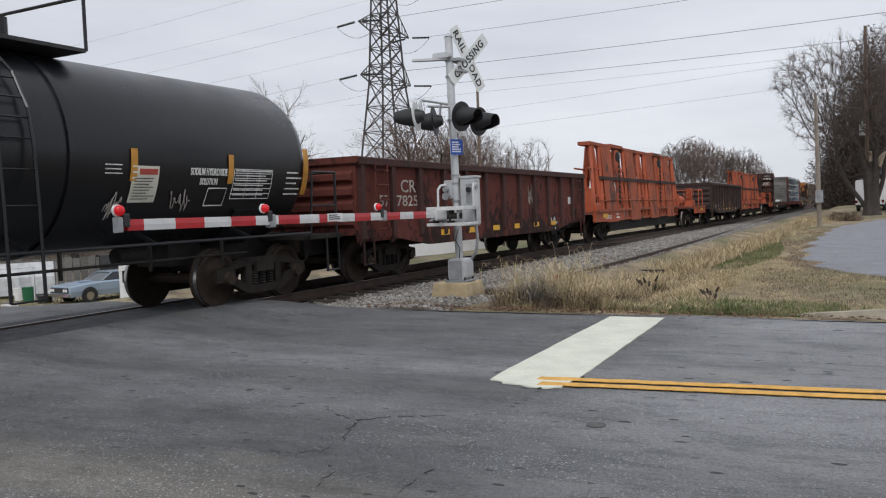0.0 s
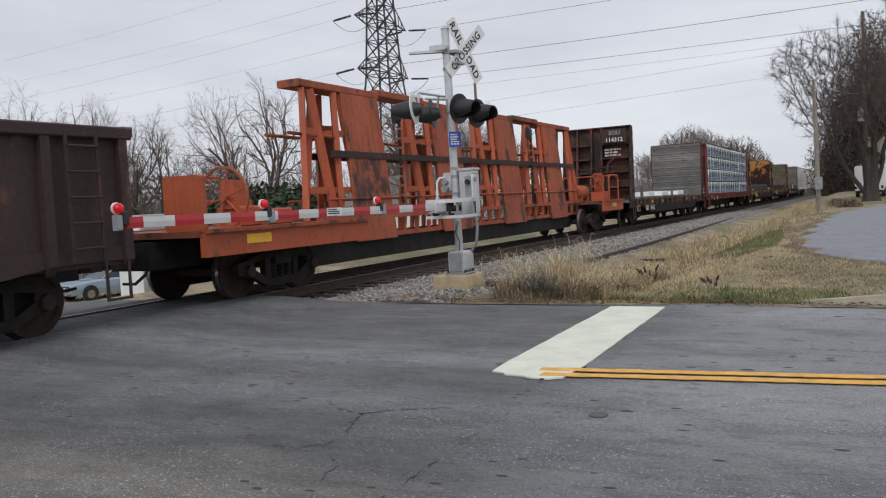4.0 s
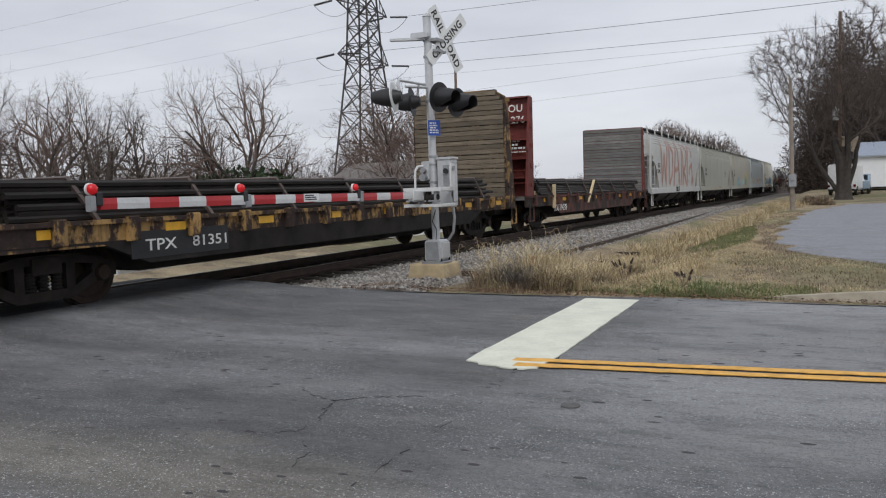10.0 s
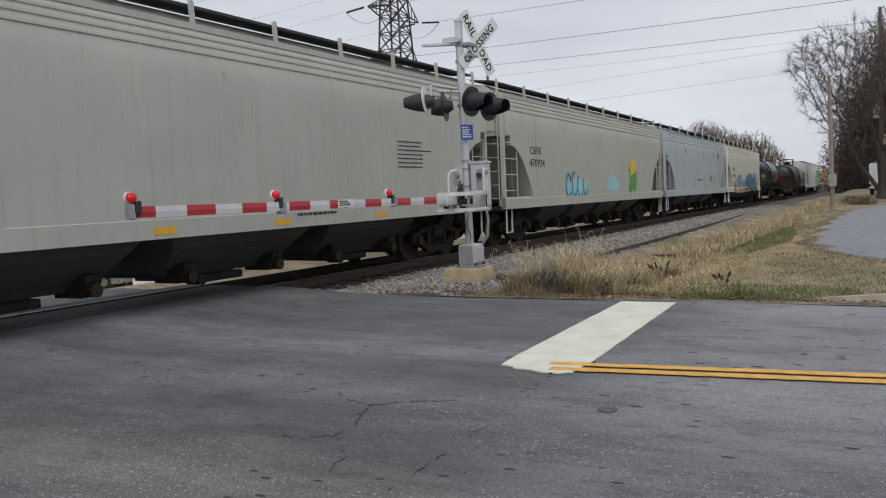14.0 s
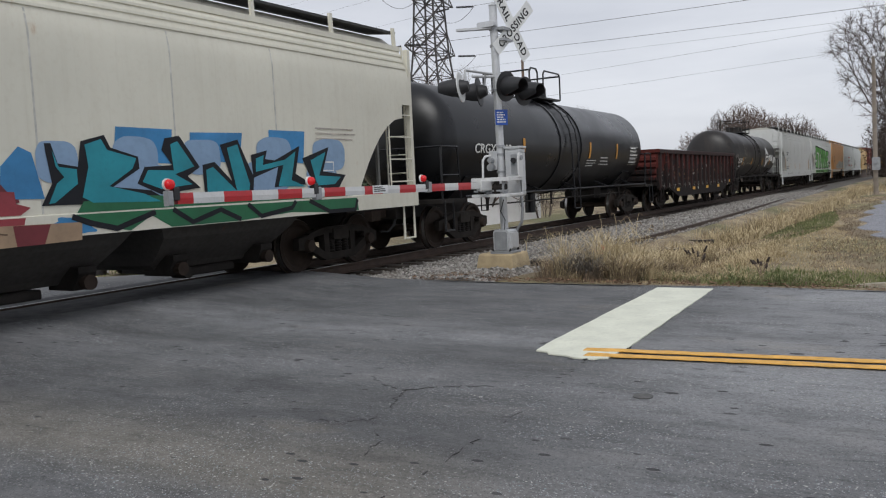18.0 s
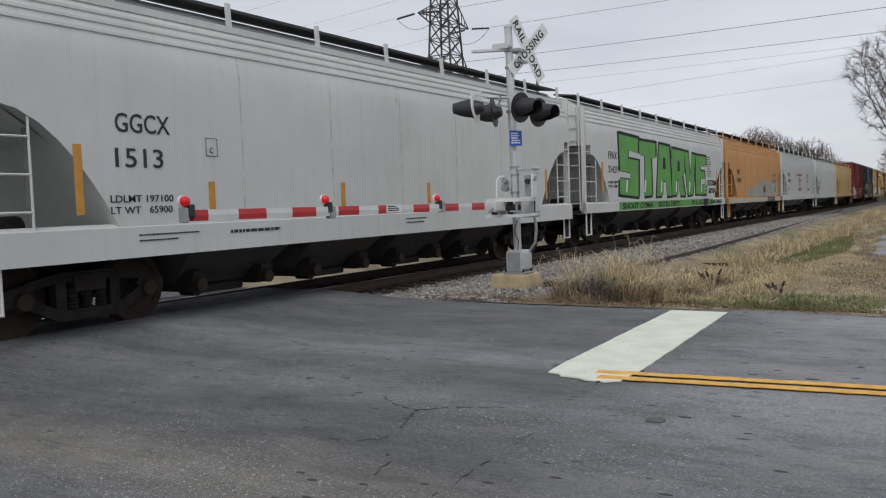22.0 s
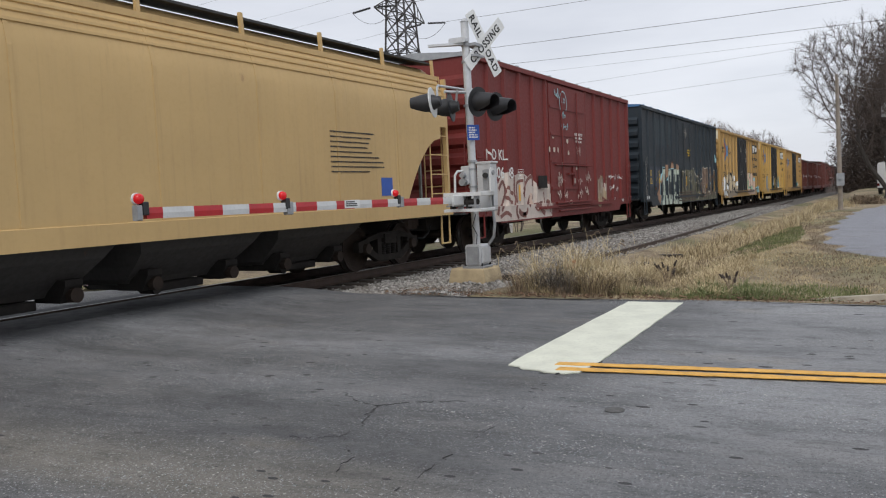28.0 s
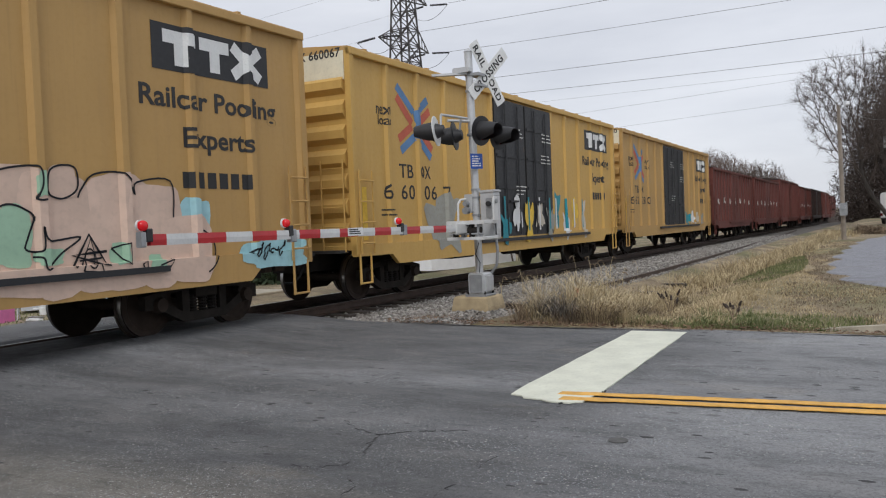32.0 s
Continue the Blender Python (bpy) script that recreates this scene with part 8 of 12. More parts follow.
# --- bulkhead flats and their loads
def flat_deck(car, L, mat, deck=1.18, reflect=8, deep=None):
    part("deck", Shape().box(-1.45, 1.45, 0.0, L, deck - 0.12, deck), WOODGREY, car, "worn plank deck")
    for s in (-1, 1):
        part("side_sill", Shape().box(*sorted((1.42 * s, 1.5 * s)), 0, L, 0.84, deck - 0.02), mat, car)
        if deep:
            part("fish_belly", Shape().prism_x([(0.3, 0.9), (2.6, 0.86), (3.4, 0.55), (L - 3.4, 0.55), (L - 2.6, 0.86), (L - 0.3, 0.9)], *sorted((1.4 * s, 1.503 * s))), deep, car)
        part("sill_flange", Shape().box(*sorted((1.42 * s, 1.56 * s)), 0, L, deck - 0.05, deck + 0.01), mat, car)
        n = int(L / 1.15)
        for k in range(n):
            y = 0.7 + (L - 1.4) * k / (n - 1)
            part("stake_pocket", Shape().cbox(*sorted((1.5 * s, 1.6 * s)), y - 0.09, y + 0.09, deck - 0.3, deck + 0.04, 0.015), mat, car)
    for k in range(reflect):
        y = 1.6 + (L - 3.2) * k / (reflect - 1)
        part("reflector", Shape().box(1.505, 1.512, y, y + 0.4, deck - 0.2, deck - 0.08), REFLECT, car, "yellow reflective strip")
    part("centre_sill", Shape().prism_x([(-0.1, 0.62), (3.0, 0.62), (4.2, 0.34), (L - 4.2, 0.34), (L - 3.0, 0.62), (L + 0.1, 0.62), (L + 0.1, 1.05), (-0.1, 1.05)], -0.45, 0.45), STEEL, car)
    for e in (0.12, L - 0.48):
        stirrup(car, mat, 1.55, e, 0.4, 0.95)


def bulkhead(car, y, e, mat, inner, top=4.3, deck=1.18, planks=True, cut_=False, braced=False):
    """A raised end wall at y; e is the way to the load (+1 or -1)."""
    q = 0.28 if cut_ else 0.02
    wall = part("bulkhead", Shape().prism_y([(-1.5, deck), (1.5, deck), (1.5, top - q * 0.7), (1.5 - q * 1.2, top), (q * 1.2 - 1.5, top), (-1.5, top - q * 0.7)], *sorted((y, y + e * 0.06))), mat, car, "tall end bulkhead")
    for x in (-1.46, -0.85, -0.22, 0.22, 1.46):
        k = q * (abs(x) > 1)
        part("bulkhead_post", Shape().prism_x([(y, deck), (y - e * 0.58, deck), (y - e * 0.52, deck + 0.5), (y - e * 0.16, top - k), (y, top - k)], x - 0.035, x + 0.035), mat, wall)
    for z in (1.75, 2.35, 2.95, 3.55):
        u = 0.46 - 0.3 * (z - deck) / (top - deck) if braced else 0.13
        part("bulkhead_rib", Shape().box(-1.43, -0.22, *sorted((y - e * u, y)), z, z + 0.06).box(0.22, 1.43, *sorted((y - e * u, y)), z, z + 0.06), mat, wall)
    part("top_rail", Shape().box(-1.5 + q * 1.2, 1.5 - q * 1.2, *sorted((y - e * 0.18, y)), top - 0.02, top + 0.03), mat, wall)
    part("grab_rail", Shape().path([(-1.4, y - e * 0.4, 2.55), (1.5, y - e * 0.42, 2.62)], 0.018, 6), mat, wall)
    if braced:
        part("stay", Shape().beam((0.45, y - e * 0.52, deck), (0.5, y - e * 0.36, 2.75), 0.07, 0.07).beam((0.5, y - e * 0.36, 2.75), (0.95, y - e * 0.3, 3.15), 0.07, 0.07), mat, wall)
        for z in (1.6, 2.0, 2.4):
            part("rung", Shape().tube((0.46, y - e * 0.48, z), (1.44, y - e * 0.44, z), 0.016, 5), mat, wall)
    else:
        part("bulkhead_post", Shape().beam((0.85, y - e * 0.5, deck), (0.85, y - e * 0.2, top - 0.1), 0.1, 0.06), mat, wall)
    for z in np.arange(deck + 0.3, top - 0.3, 0.62):
        part("side_lug", Shape().box(*sorted((1.47, 1.53)), *sorted((y - e * 0.02, y - e * 0.22)), float(z), float(z) + 0.12), mat, wall)
    if planks:
        n = 22
        for k in range(n):
            z = deck + 0.02 + k * (top - deck - 0.02) / n
            u = 1.44 - (0.1 + 0.12 * (k - n + 2) if cut_ and k >= n - 2 else 0)
            part("plank", Shape().cbox(-u, u, *sorted((y + e * 0.062, y + e * 0.12)), z, z + (top - deck) / n - 0.012 - 0.008 * (k % 3), 0.008), inner, wall)
    else:
        part("inner_plate", Shape().prism_y([(-1.44, deck + 0.02), (1.44, deck + 0.02), (1.44, top - 0.25), (1.1, top - 0.02), (-1.1, top - 0.02), (-1.44, top - 0.25)], *sorted((y + e * 0.062, y + e * 0.09))), inner, wall)


def bulkhead_flat(L, mat, label, ends, load=None, deck=1.18, top=4.3, deep=None, near=0.62, cut_=False, braced=False, away=0.62):
    car = car_thing("bulkhead_flatcar", label)
    flat_deck(car, L, mat, deck, deep=deep)
    (m0, i0, p0), (m1, i1, p1) = ends
    bulkhead(car, near, 1, m0, i0, top, deck, p0, cut_, braced)
    bulkhead(car, L - away, -1, m1, i1, top, deck, p1, cut_, braced)
    running_gear(car, L, 2.05)
    return car


def rod_load(car, y0, y1, z0, h, seed):
    """A heap of long dark rods held by slack straps."""
    rnd_ = random.Random(seed)
    rows, n = 7, 19
    rods = [Shape().tube((0, 0, 0), (0, y1 - y0 - d, 0), 0.046, 6).mesh("rod", PIPE, True) for d in (0.1, 0.5, 0.9)]
    for r in range(rows):
        z, half_ = z0 + h * (r + 0.5) / rows, 1.42 * (1 - 0.06 * r / rows)
        for k in range(n):
            if r < rows - 1 and 2 < k < n - 3 or rnd_.random() < 0.06:
                continue
            x = -half_ + 2 * half_ * k / (n - 1) + rnd_.uniform(-0.03, 0.03)
            put("rod", rods[rnd_.randrange(3)], car, pose(x, y0 + rnd_.uniform(0, 0.3), z, rnd_.uniform(-0.1, 0.1), 0, rnd_.uniform(-0.1, 0.1)))
    part("rod_core", Shape().box(-1.0, 1.0, y0 + 0.4, y1 - 0.8, z0, z0 + h * 0.9), PIPE, car)
    n = 7
    for k in range(n):
        y = y0 + 1.0 + (y1 - y0 - 2.0) * k / (n - 1)
        part("strap", Shape().path([(1.52, y + 0.35, z0 - 0.05), (1.36, y, z0 + h + 0.03), (-1.36, y, z0 + h + 0.03), (-1.52, y + 0.35, z0 - 0.05)], 0.035, 4), STRAP, car, "worn load strap")


def lumber_load(car, y0, y1, z0, tiers=4, th=0.79, cols=4, prints=4):
    """Long packs of timber in white printed wrap, banded in tiers."""
    w = (y1 - y0) / cols
    u = (w - 0.1) / prints
    motif, band = Shape(), Shape()
    rnd_ = random.Random(9)
    for k in range(7):
        x, s = 0.1 + k * u * 0.125, (0.75, 1.0, 0.85, 1.15, 0.8, 1.05, 0.7)[k]
        for j in range(6):
            v, ww = 0.34 + j * 0.058 * s, 0.1 * s * (1 - j * 0.15)
            motif.prism_z([(x - ww, v - 0.012), (x - ww * 0.35, v + 0.012), (x + ww * 0.3, v + 0.004), (x + ww, v - 0.018), (x + 0.012, v + 0.068 * s)], -0.002, 0.002)
        motif.box(x - 0.012, x + 0.012, 0.32, 0.4, -0.002, 0.002)
    for k in range(9):
        band.box(0.16 + k * u * 0.075, 0.16 + k * u * 0.075 + u * 0.055, 0.215, 0.3, -0.002, 0.002)
    for k in range(9):
        band.box(0.3 + k * u * 0.058, 0.3 + k * u * 0.058 + u * 0.042, 0.125, 0.175, -0.002, 0.002)
    for j in range(3):
        band.prism_z([(0.0 + j * 0.02, 0.12 + j * 0.06), (0.13, 0.12 + j * 0.06), (0.13, 0.155 + j * 0.06), (0.03 + j * 0.02, 0.155 + j * 0.06)], -0.002, 0.002)
    band.box(0.0, u * 0.86, 0.055, 0.095, -0.002, 0.002)
    tm, bm_ = motif.mesh("printed_motif", WRAP_GREEN), band.mesh("printed_band", WRAP_BLUE)
    meshes = []
    for k in range(4):
        r2, rows = random.Random(k), []
        n = 22
        for i in range(n + 1):
            y = (w - 0.05) * i / n
            j = 0.014 if 0 < i < n else 0.0
            rows.append([(-1.42, y, 0.02), (1.42 + r2.uniform(-j, j), y, 0.02), (1.445 + r2.uniform(-j, j), y, 0.09), (1.45 + r2.uniform(-j, j), y, th * 0.5), (1.44 + r2.uniform(-j, j), y, th - 0.13),
                         (1.4 + r2.uniform(-j, j), y, th - 0.04), (-1.41, y, th - 0.04), (-1.44, y, th - 0.1)])
        meshes.append(Shape().rings(rows).mesh("lumber_pack", WRAP, True))
    for t in range(tiers):
        for k in range(cols):
            y, z = y0 + k * w + rnd_.uniform(-0.02, 0.02), z0 + t * th
            p = put("lumber_pack", meshes[rnd_.randrange(4)], car, pose(rnd_.uniform(-0.03, 0.03), y, z), "pack of timber in white printed wrap")
            for i in range(prints):
                m = Matrix.Translation((1.468, 0.06 + i * u + rnd_.uniform(-0.03, 0.03), 0.02)) @ SIDE
                put("printed_motif", tm, p, m)
                put("printed_band", bm_, p, m)
        for k in range(2 * cols):
            y = y0 + (k + 0.5) * w / 2
            part("bearer", Shape().box(-1.35, 1.35, y, y + 0.1, z0 + t * th - 0.05, z0 + t * th + 0.02), WOODBROWN, car)
    for k in range(5 * cols):
        y = y0 + (k + 0.5) * w / 5
        part("load_band", Shape().path([(1.485, y, z0), (1.485, y, z0 + tiers * th), (-1.475, y, z0 + tiers * th), (-1.475, y, z0)], 0.009, 4), STEEL, car)


# --- frame flats
def frame_flat(L, label, fa, fb, num):
    """A flatcar with one tall, narrow row of orange frames and plates between two end platforms."""
    car = car_thing("frame_flatcar", label)
    deck, top, low = 1.2, 3.98, 0.74

    def lean_x(z):
        return 0.46 - 0.27 * (z - low) / (top - low)

    for a_, b_ in ((0.0, fa - 0.1), (fb + 0.1, L)):
        part("deck", Shape().box(-1.4, 1.4, a_, b_, 1.1, deck), ORANGE_DARK, car, "rusty orange steel platform")
        for s in (-1, 1):
            part("end_sill", Shape().prism_x([(a_, 0.8), (b_, 0.8), (b_, 1.1), (b_, 1.18), (a_, 1.18)], *sorted((1.38 * s, 1.5 * s))), ORANGE, car)
            part("sill_flange", Shape().box(*sorted((1.38 * s, 1.56 * s)), a_, b_, 1.16, deck + 0.02), ORANGE_WORN, car)
    part("centre_sill", Shape().prism_x([(-0.1, 0.62), (3.0, 0.62), (3.6, 0.3), (L - 3.6, 0.3), (L - 3.0, 0.62), (L + 0.1, 0.62), (L + 0.1, 1.06), (L - 3.0, 1.06), (L - 3.6, low), (3.6, low), (3.0, 1.06), (-0.1, 1.06)], -0.42, 0.42), STEEL, car)
    pitch, plate = (fb - fa) / 4 * 1.0, 1.5
    p0 = fa + 1.02
    for s in (-1, 1):
        for z0, z1 in ((low, low + 0.1), (1.16, 1.26)):
            part("lower_rail", Shape().box(*sorted((s * 0.4, s * (0.5 + 0.03 * (z0 > 1)))), fa - 0.3, fb + 0.1, z0, z1), ORANGE_WORN, car)
        n = int((fb - fa) / 0.62)
        for k in range(n + 1):
            y = fa + (fb - fa) * k / n
            part("strut", Shape().prism_x([(y - 0.03, low + 0.1), (y + 0.05, low + 0.1), (y + 0.12, 1.16), (y, 1.16)], *sorted((s * 0.38, s * 0.46))), ORANGE, car)
        xm = lean_x(2.58)
        part("mid_beam", Shape().box(*sorted((s * (xm - 0.02), s * (xm + 0.12))), fa + 0.5, fb - 0.1, 2.5, 2.64), DARK_BROWN, car, "dark rubbing strip")
        part("foot_rail", Shape().tube((s * 0.5, fa, 1.62), (s * 0.5, fb, 1.62), 0.025, 6), ORANGE_WORN, car)
        for k in range(4):
            y = p0 + k * pitch
            pl = [(lean_x(1.25) + 0.1, 1.25), (lean_x(top) + 0.07, top - 0.05), (lean_x(top) + 0.03, top - 0.05), (lean_x(1.25) + 0.06, 1.25)]
            if s > 0:
                part("frame_panel", Shape().rings([[(s * x, yy + o * (z < 2), z) for x, z in pl] for yy, o in ((y, -0.03), (y + plate, 0.05))]), ORANGE_WORN, car, "wide rust-streaked orange plate")
                part("foot_panel", Shape().rings([[(s * x, yy, z) for x, z in ((0.58, low - 0.04), (lean_x(1.25) + 0.11, 1.24), (lean_x(1.25) + 0.06, 1.24), (0.53, low - 0.04))] for yy in (y - 0.08, y + plate + 0.07)]), ORANGE_WORN, car, "short lower plate over the rail")
            for apex, half_ in ((y - 0.06, 0.36), (y - 1.15 if k == 0 else y - 1.35, 0.5)) if s > 0 else ((y - 0.3, 0.3),):
                for d in (-1, 1):
                    part("frame_leg", Shape().beam((lean_x(1.2) * s, apex + d * half_, 1.2), (lean_x(top) * s, apex + d * 0.12, top - 0.1), 0.12, 0.16), ORANGE, car)
                for z, u in ((1.75, 0.34), (2.95, 0.22)):
                    part("leg_tie", Shape().box(*sorted((s * (lean_x(z) - 0.05), s * (lean_x(z) + 0.03))), apex - u, apex + u, z, z + 0.13), ORANGE, car)
            part("side_bar", Shape().tube((s * lean_x(2.9), y - 1.9, 2.95), (s * lean_x(2.9), y - 0.3, 2.93), 0.035, 6), ORANGE_WORN, car)
        for d in (-0.5, 0.1):
            part("frame_leg", Shape().beam((lean_x(1.2) * s, fb + d * 1.2, 1.2), (lean_x(top) * s, fb - 0.25 + 0.2 * d, top - 0.1), 0.12, 0.14), ORANGE, car)
    for k in range(4):
        y = p0 + k * pitch
        part("inner_plate", Shape().box(-0.03, 0.03, y - 0.42, y + 0.1, 1.2, 3.2), ORANGE_DARK, car, "dark rusty inner plate")
        for y0, y1, up in ((y - 1.45 if k == 0 else y - 0.35, y + plate + 0.05, 0.0), (y + plate + 0.05, y + pitch - 0.35 if k < 3 else fb, 0.06 if k in (0, 2) else 0.0)):
            part("top_beam", Shape().cbox(-0.27, 0.27, y0, y1, top - 0.08 + up, top + 0.07 + up, 0.015), ORANGE_WORN, car)
        for z in (1.75, 2.95):
            part("cross_tie", Shape().box(-lean_x(z), lean_x(z), y - 0.5, y - 0.4, z, z + 0.12), ORANGE, car)
    for e, d in ((0.12, 1), (L - 0.12, -1)):
        front = d > 0
        r_ = 0.54 if front else 0.3
        yw, zw, xw = (e + 1.55, 1.72, 0.4) if front else (e - 0.35, 2.0, 0.6)
        for x in (-1.35, 1.35):
            a_, b_ = (e + d * 2.6, e + d * 3.5) if front else (e, e + d * 1.3)
            if front and x > 0:
                continue
            z1 = deck + 0.98
            part("platform_railing", Shape().path([(x, a_, deck), (x, a_, z1 - 0.12), (x, a_ + d * 0.12, z1), (x, b_ - d * 0.12, z1), (x, b_, z1 - 0.12), (x, b_, deck)], 0.028, 8).path([(x, a_, deck + 0.5), (x, b_, deck + 0.5)], 0.022, 6), ORANGE, car)
        if not front:
            part("platform_railing", Shape().path([(-1.35, e, deck + 0.2), (-1.35, e, deck + 0.86), (-1.23, e, deck + 0.98), (1.23, e, deck + 0.98), (1.35, e, deck + 0.86), (1.35, e, deck + 0.2)], 0.028, 8), ORANGE, car)
        w = part("winch", Shape().cbox(xw - 0.3, xw + 0.25, yw + 0.12, yw + 0.7, deck, deck + 0.36, 0.03).prism_x([(yw + 0.15, deck + 0.3), (yw + 0.6, deck + 0.3), (yw + 0.35, zw + 0.3), (yw + 0.1, zw + 0.3), (yw + 0.06, zw - 0.2)], xw - 0.16, xw + 0.14), ORANGE, car, "orange winch stand")
        ring = [[(xw + r * math.cos(a / 14 * math.pi), yw + o, zw + r * math.sin(a / 14 * math.pi)) for r, o in ((r_ - 0.035, -0.02), (r_, -0.02), (r_, 0.02), (r_ - 0.035, 0.02))] for a in range(29)]
        hw = part("hand_wheel", Shape().rings(ring, False), ORANGE_WORN, w, "large orange hand wheel", m=pose(0, 0, 0))
        sp = Shape().tube((xw, yw - 0.05, zw), (xw, yw + 0.2, zw), 0.07, 10)
        for k in range(6):
            a = k * math.pi / 3 + 0.3
            sp.tube((xw, yw, zw), (xw + r_ * 0.97 * math.cos(a), yw, zw + r_ * 0.97 * math.sin(a)), 0.016, 5)
        part("spokes", sp, ORANGE_WORN, w)
        yt = e + d * (2.2 if front else 1.95)
        if not front:
            t_ = part("winch_drum", Shape().rings([[(0.35 + r * math.cos(a / 9 * math.pi), yt + o, deck + 0.36 + r * math.sin(a / 9 * math.pi)) for a in range(18)] for o, r in ((-0.62, 0.12), (-0.6, 0.22), (-0.5, 0.27), (0.5, 0.27), (0.6, 0.22), (0.62, 0.12))]), ORANGE, car, "round orange air reservoir", True)
            for o in (-0.4, 0.4):
                part("saddle", Shape().cbox(0.1, 0.6, yt + o - 0.05, yt + o + 0.05, deck, deck + 0.2, 0.01), ORANGE_WORN, t_)
            part("valve_post", Shape().cbox(0.3, 0.5, yt - 0.95, yt - 0.8, deck, deck + 0.75, 0.02), ORANGE, car)
        else:
            part("locker", Shape().cbox(0.55, 1.3, e + 0.02, e + 0.16, deck, deck + 0.85, 0.03), ORANGE, car, "tall orange end plate with a notice")
            part("winch_drum", Shape().cbox(0.1, 0.8, e + 2.2, e + 2.9, deck, deck + 0.3, 0.03), ORANGE, car)
    part("reflector", Shape().box(1.505, 1.512, 0.9, 1.5, 0.95, 1.1), REFLECT, car, "yellow reflective strip")
    part("reflector", Shape().box(1.505, 1.512, L - 1.6, L - 1.0, 0.95, 1.1), REFLECT, car, "yellow reflective strip")
    if num:
        lettering(num, 0.2, WHITE_MARK, car, 1.506, 1.1, 0.9)
        bars(car, WHITE_MARK, 1.506, 2.75, 1.02, 0.5, 2, 0.07, 0.06, 8)
    for y in (fa + (fb - fa) * 0.18, fa + (fb - fa) * 0.7):
        ch = Shape()
        for k in range(9):
            ch.tube((0.55, y + 0.02 * (k % 2), 3.4 - k * 0.22), (0.57, y - 0.02 * (k % 2), 3.24 - k * 0.22), 0.04, 6)
        part("chain", ch, STEEL, car, "hanging dark chain")
        part("hook_block", Shape().rings([[(0.5 + x * 0.6, y + u, 3.55 + z) for u in (-0.12, 0.12)] + [(0.5 - x * 0.6, y + u, 3.55 + z) for u in (0.12, -0.12)] for x, z in ((0.05, 0.2), (0.12, 0.1), (0.13, -0.1), (0.05, -0.22))]), LAMP_BLACK, car, "black chain hook block")
    running_gear(car, L, 2.3)
    return car



# ---- the cars in order, by the place of their front end at the start ----
TRAIN = []


def joins(car, y):
    TRAIN.append((car, y))
    return car


WOOD_END, STEEL_END = (FLAT_BROWN, WOODGREY, True), (MAROON, FLAT_BROWN, False)
c1 = joins(tank_car(13.0, BLACK, "black tank car with white safety stencils", -1.35, 1.5, 0.9, 1.75), -0.2)
c2 = joins(gondola_car(14.2, CR_BROWN, "rusty red-brown gondola car", top=2.45, frame_mat=CR_FRAME), 13.32)
c3 = joins(frame_flat(22.9, "orange flatcar with a row of tall A-frames", 4.0, 19.7, "NS 901632"), 29.1)
c4 = joins(gondola_car(14.05, DARK_BROWN, "dark brown weathered gondola car"), 53.76)
c5 = joins(frame_flat(23.7, "orange flatcar with rust-streaked A-frames", 4.6, 21.0, ""), 69.2)
c6 = joins(bulkhead_flat(17.7, FLAT_BROWN, "rusty brown bulkhead flatcar with a low load", [(FLAT_BROWN, DARK_BROWN, False), (FLAT_BROWN, WOODGREY, True)], deep=STEEL, braced=True), 94.2)
c7 = joins(bulkhead_flat(20.5, MAROON, "maroon bulkhead flatcar stacked with wrapped timber", [(MAROON, MAROON, False), (MAROON, MAROON, False)], near=0.36), 113.0)
c8 = joins(bulkhead_flat(18.2, FLAT_YELLOW, "rusty yellow bulkhead flatcar loaded with steel rods", [(FLAT_YELLOW, RUSTY_YELLOW, False), (FLAT_YELLOW, RUSTY_YELLOW, False)], cut_=True, away=0.86, near=0.5, deep=STEEL), 134.6)
c9 = joins(bulkhead_flat(18.0, FLAT_YELLOW, "yellow bulkhead flatcar with a plank end wall", [(FLAT_YELLOW, RUSTY_YELLOW, False), (FLAT_YELLOW, WOODBROWN, True)], cut_=True, near=0.4, deep=STEEL), 154.0)
c10 = joins(bulkhead_flat(17.6, FLAT_BROWN, "brown bulkhead flatcar with grey plank end wall", [(MAROON, WOODGREY, True), (MAROON, WOODGREY, True)], deep=FLAT_BROWN, braced=True), 173.0)
c11 = joins(hopper_car(16.15, HOP_WHITE, "pale grey hopper car with washed red graffiti", 3, ribs=0), 191.65)
c12 = joins(hopper_car(17.35, HOP_GREY, "plain grey centre-flow hopper car", 3, ribs=7), 208.68)
c13 = joins(hopper_car(17.45, HOP_TAN, "dull tan-grey hopper car with faint graffiti", 4, ribs=7), 227.06)
c14 = joins(hopper_car(16.6, HOP_BLUE, "blue-grey hopper car with rust blooms", 3, ribs=8), 245.4)
c15 = joins(hopper_car(15.95, HOP_CREAM, "cream hopper car with blue and green graffiti", 3), 262.93)
c16 = joins(tank_car(15.5, BLACK, "clean black tank car with white lettering", inset=1.7), 280.0)
c17 = joins(gondola_car(13.95, RED_BROWN, "scabby dark red gondola car full of scrap", top=2.31, posts=17, load=True, foot=0.5, frame_mat=GONDOLA_DARK, reflect=(2.5, 5.13, 7.65, 10.0, 12.8)), 296.14)
c18 = joins(tank_car(15.2, BLACK_OLD, "scuffed black tank car with scratched graffiti", inset=1.45), 311.0)
c19 = joins(hopper_car(16.3, HOP_WHITE, "white centre-flow hopper car", 4, ribs=0, foot=0.9), 327.05)
c20 = joins(hopper_car(17.2, HOP_WHITE, "white hopper car with large green block graffiti", 3), 344.45)
c21 = joins(hopper_car(14.5, HOP_ORANGE, "faded orange hopper car with grey overpainting", 3, sill=HOP_ORANGE, ribs=7), 362.49)
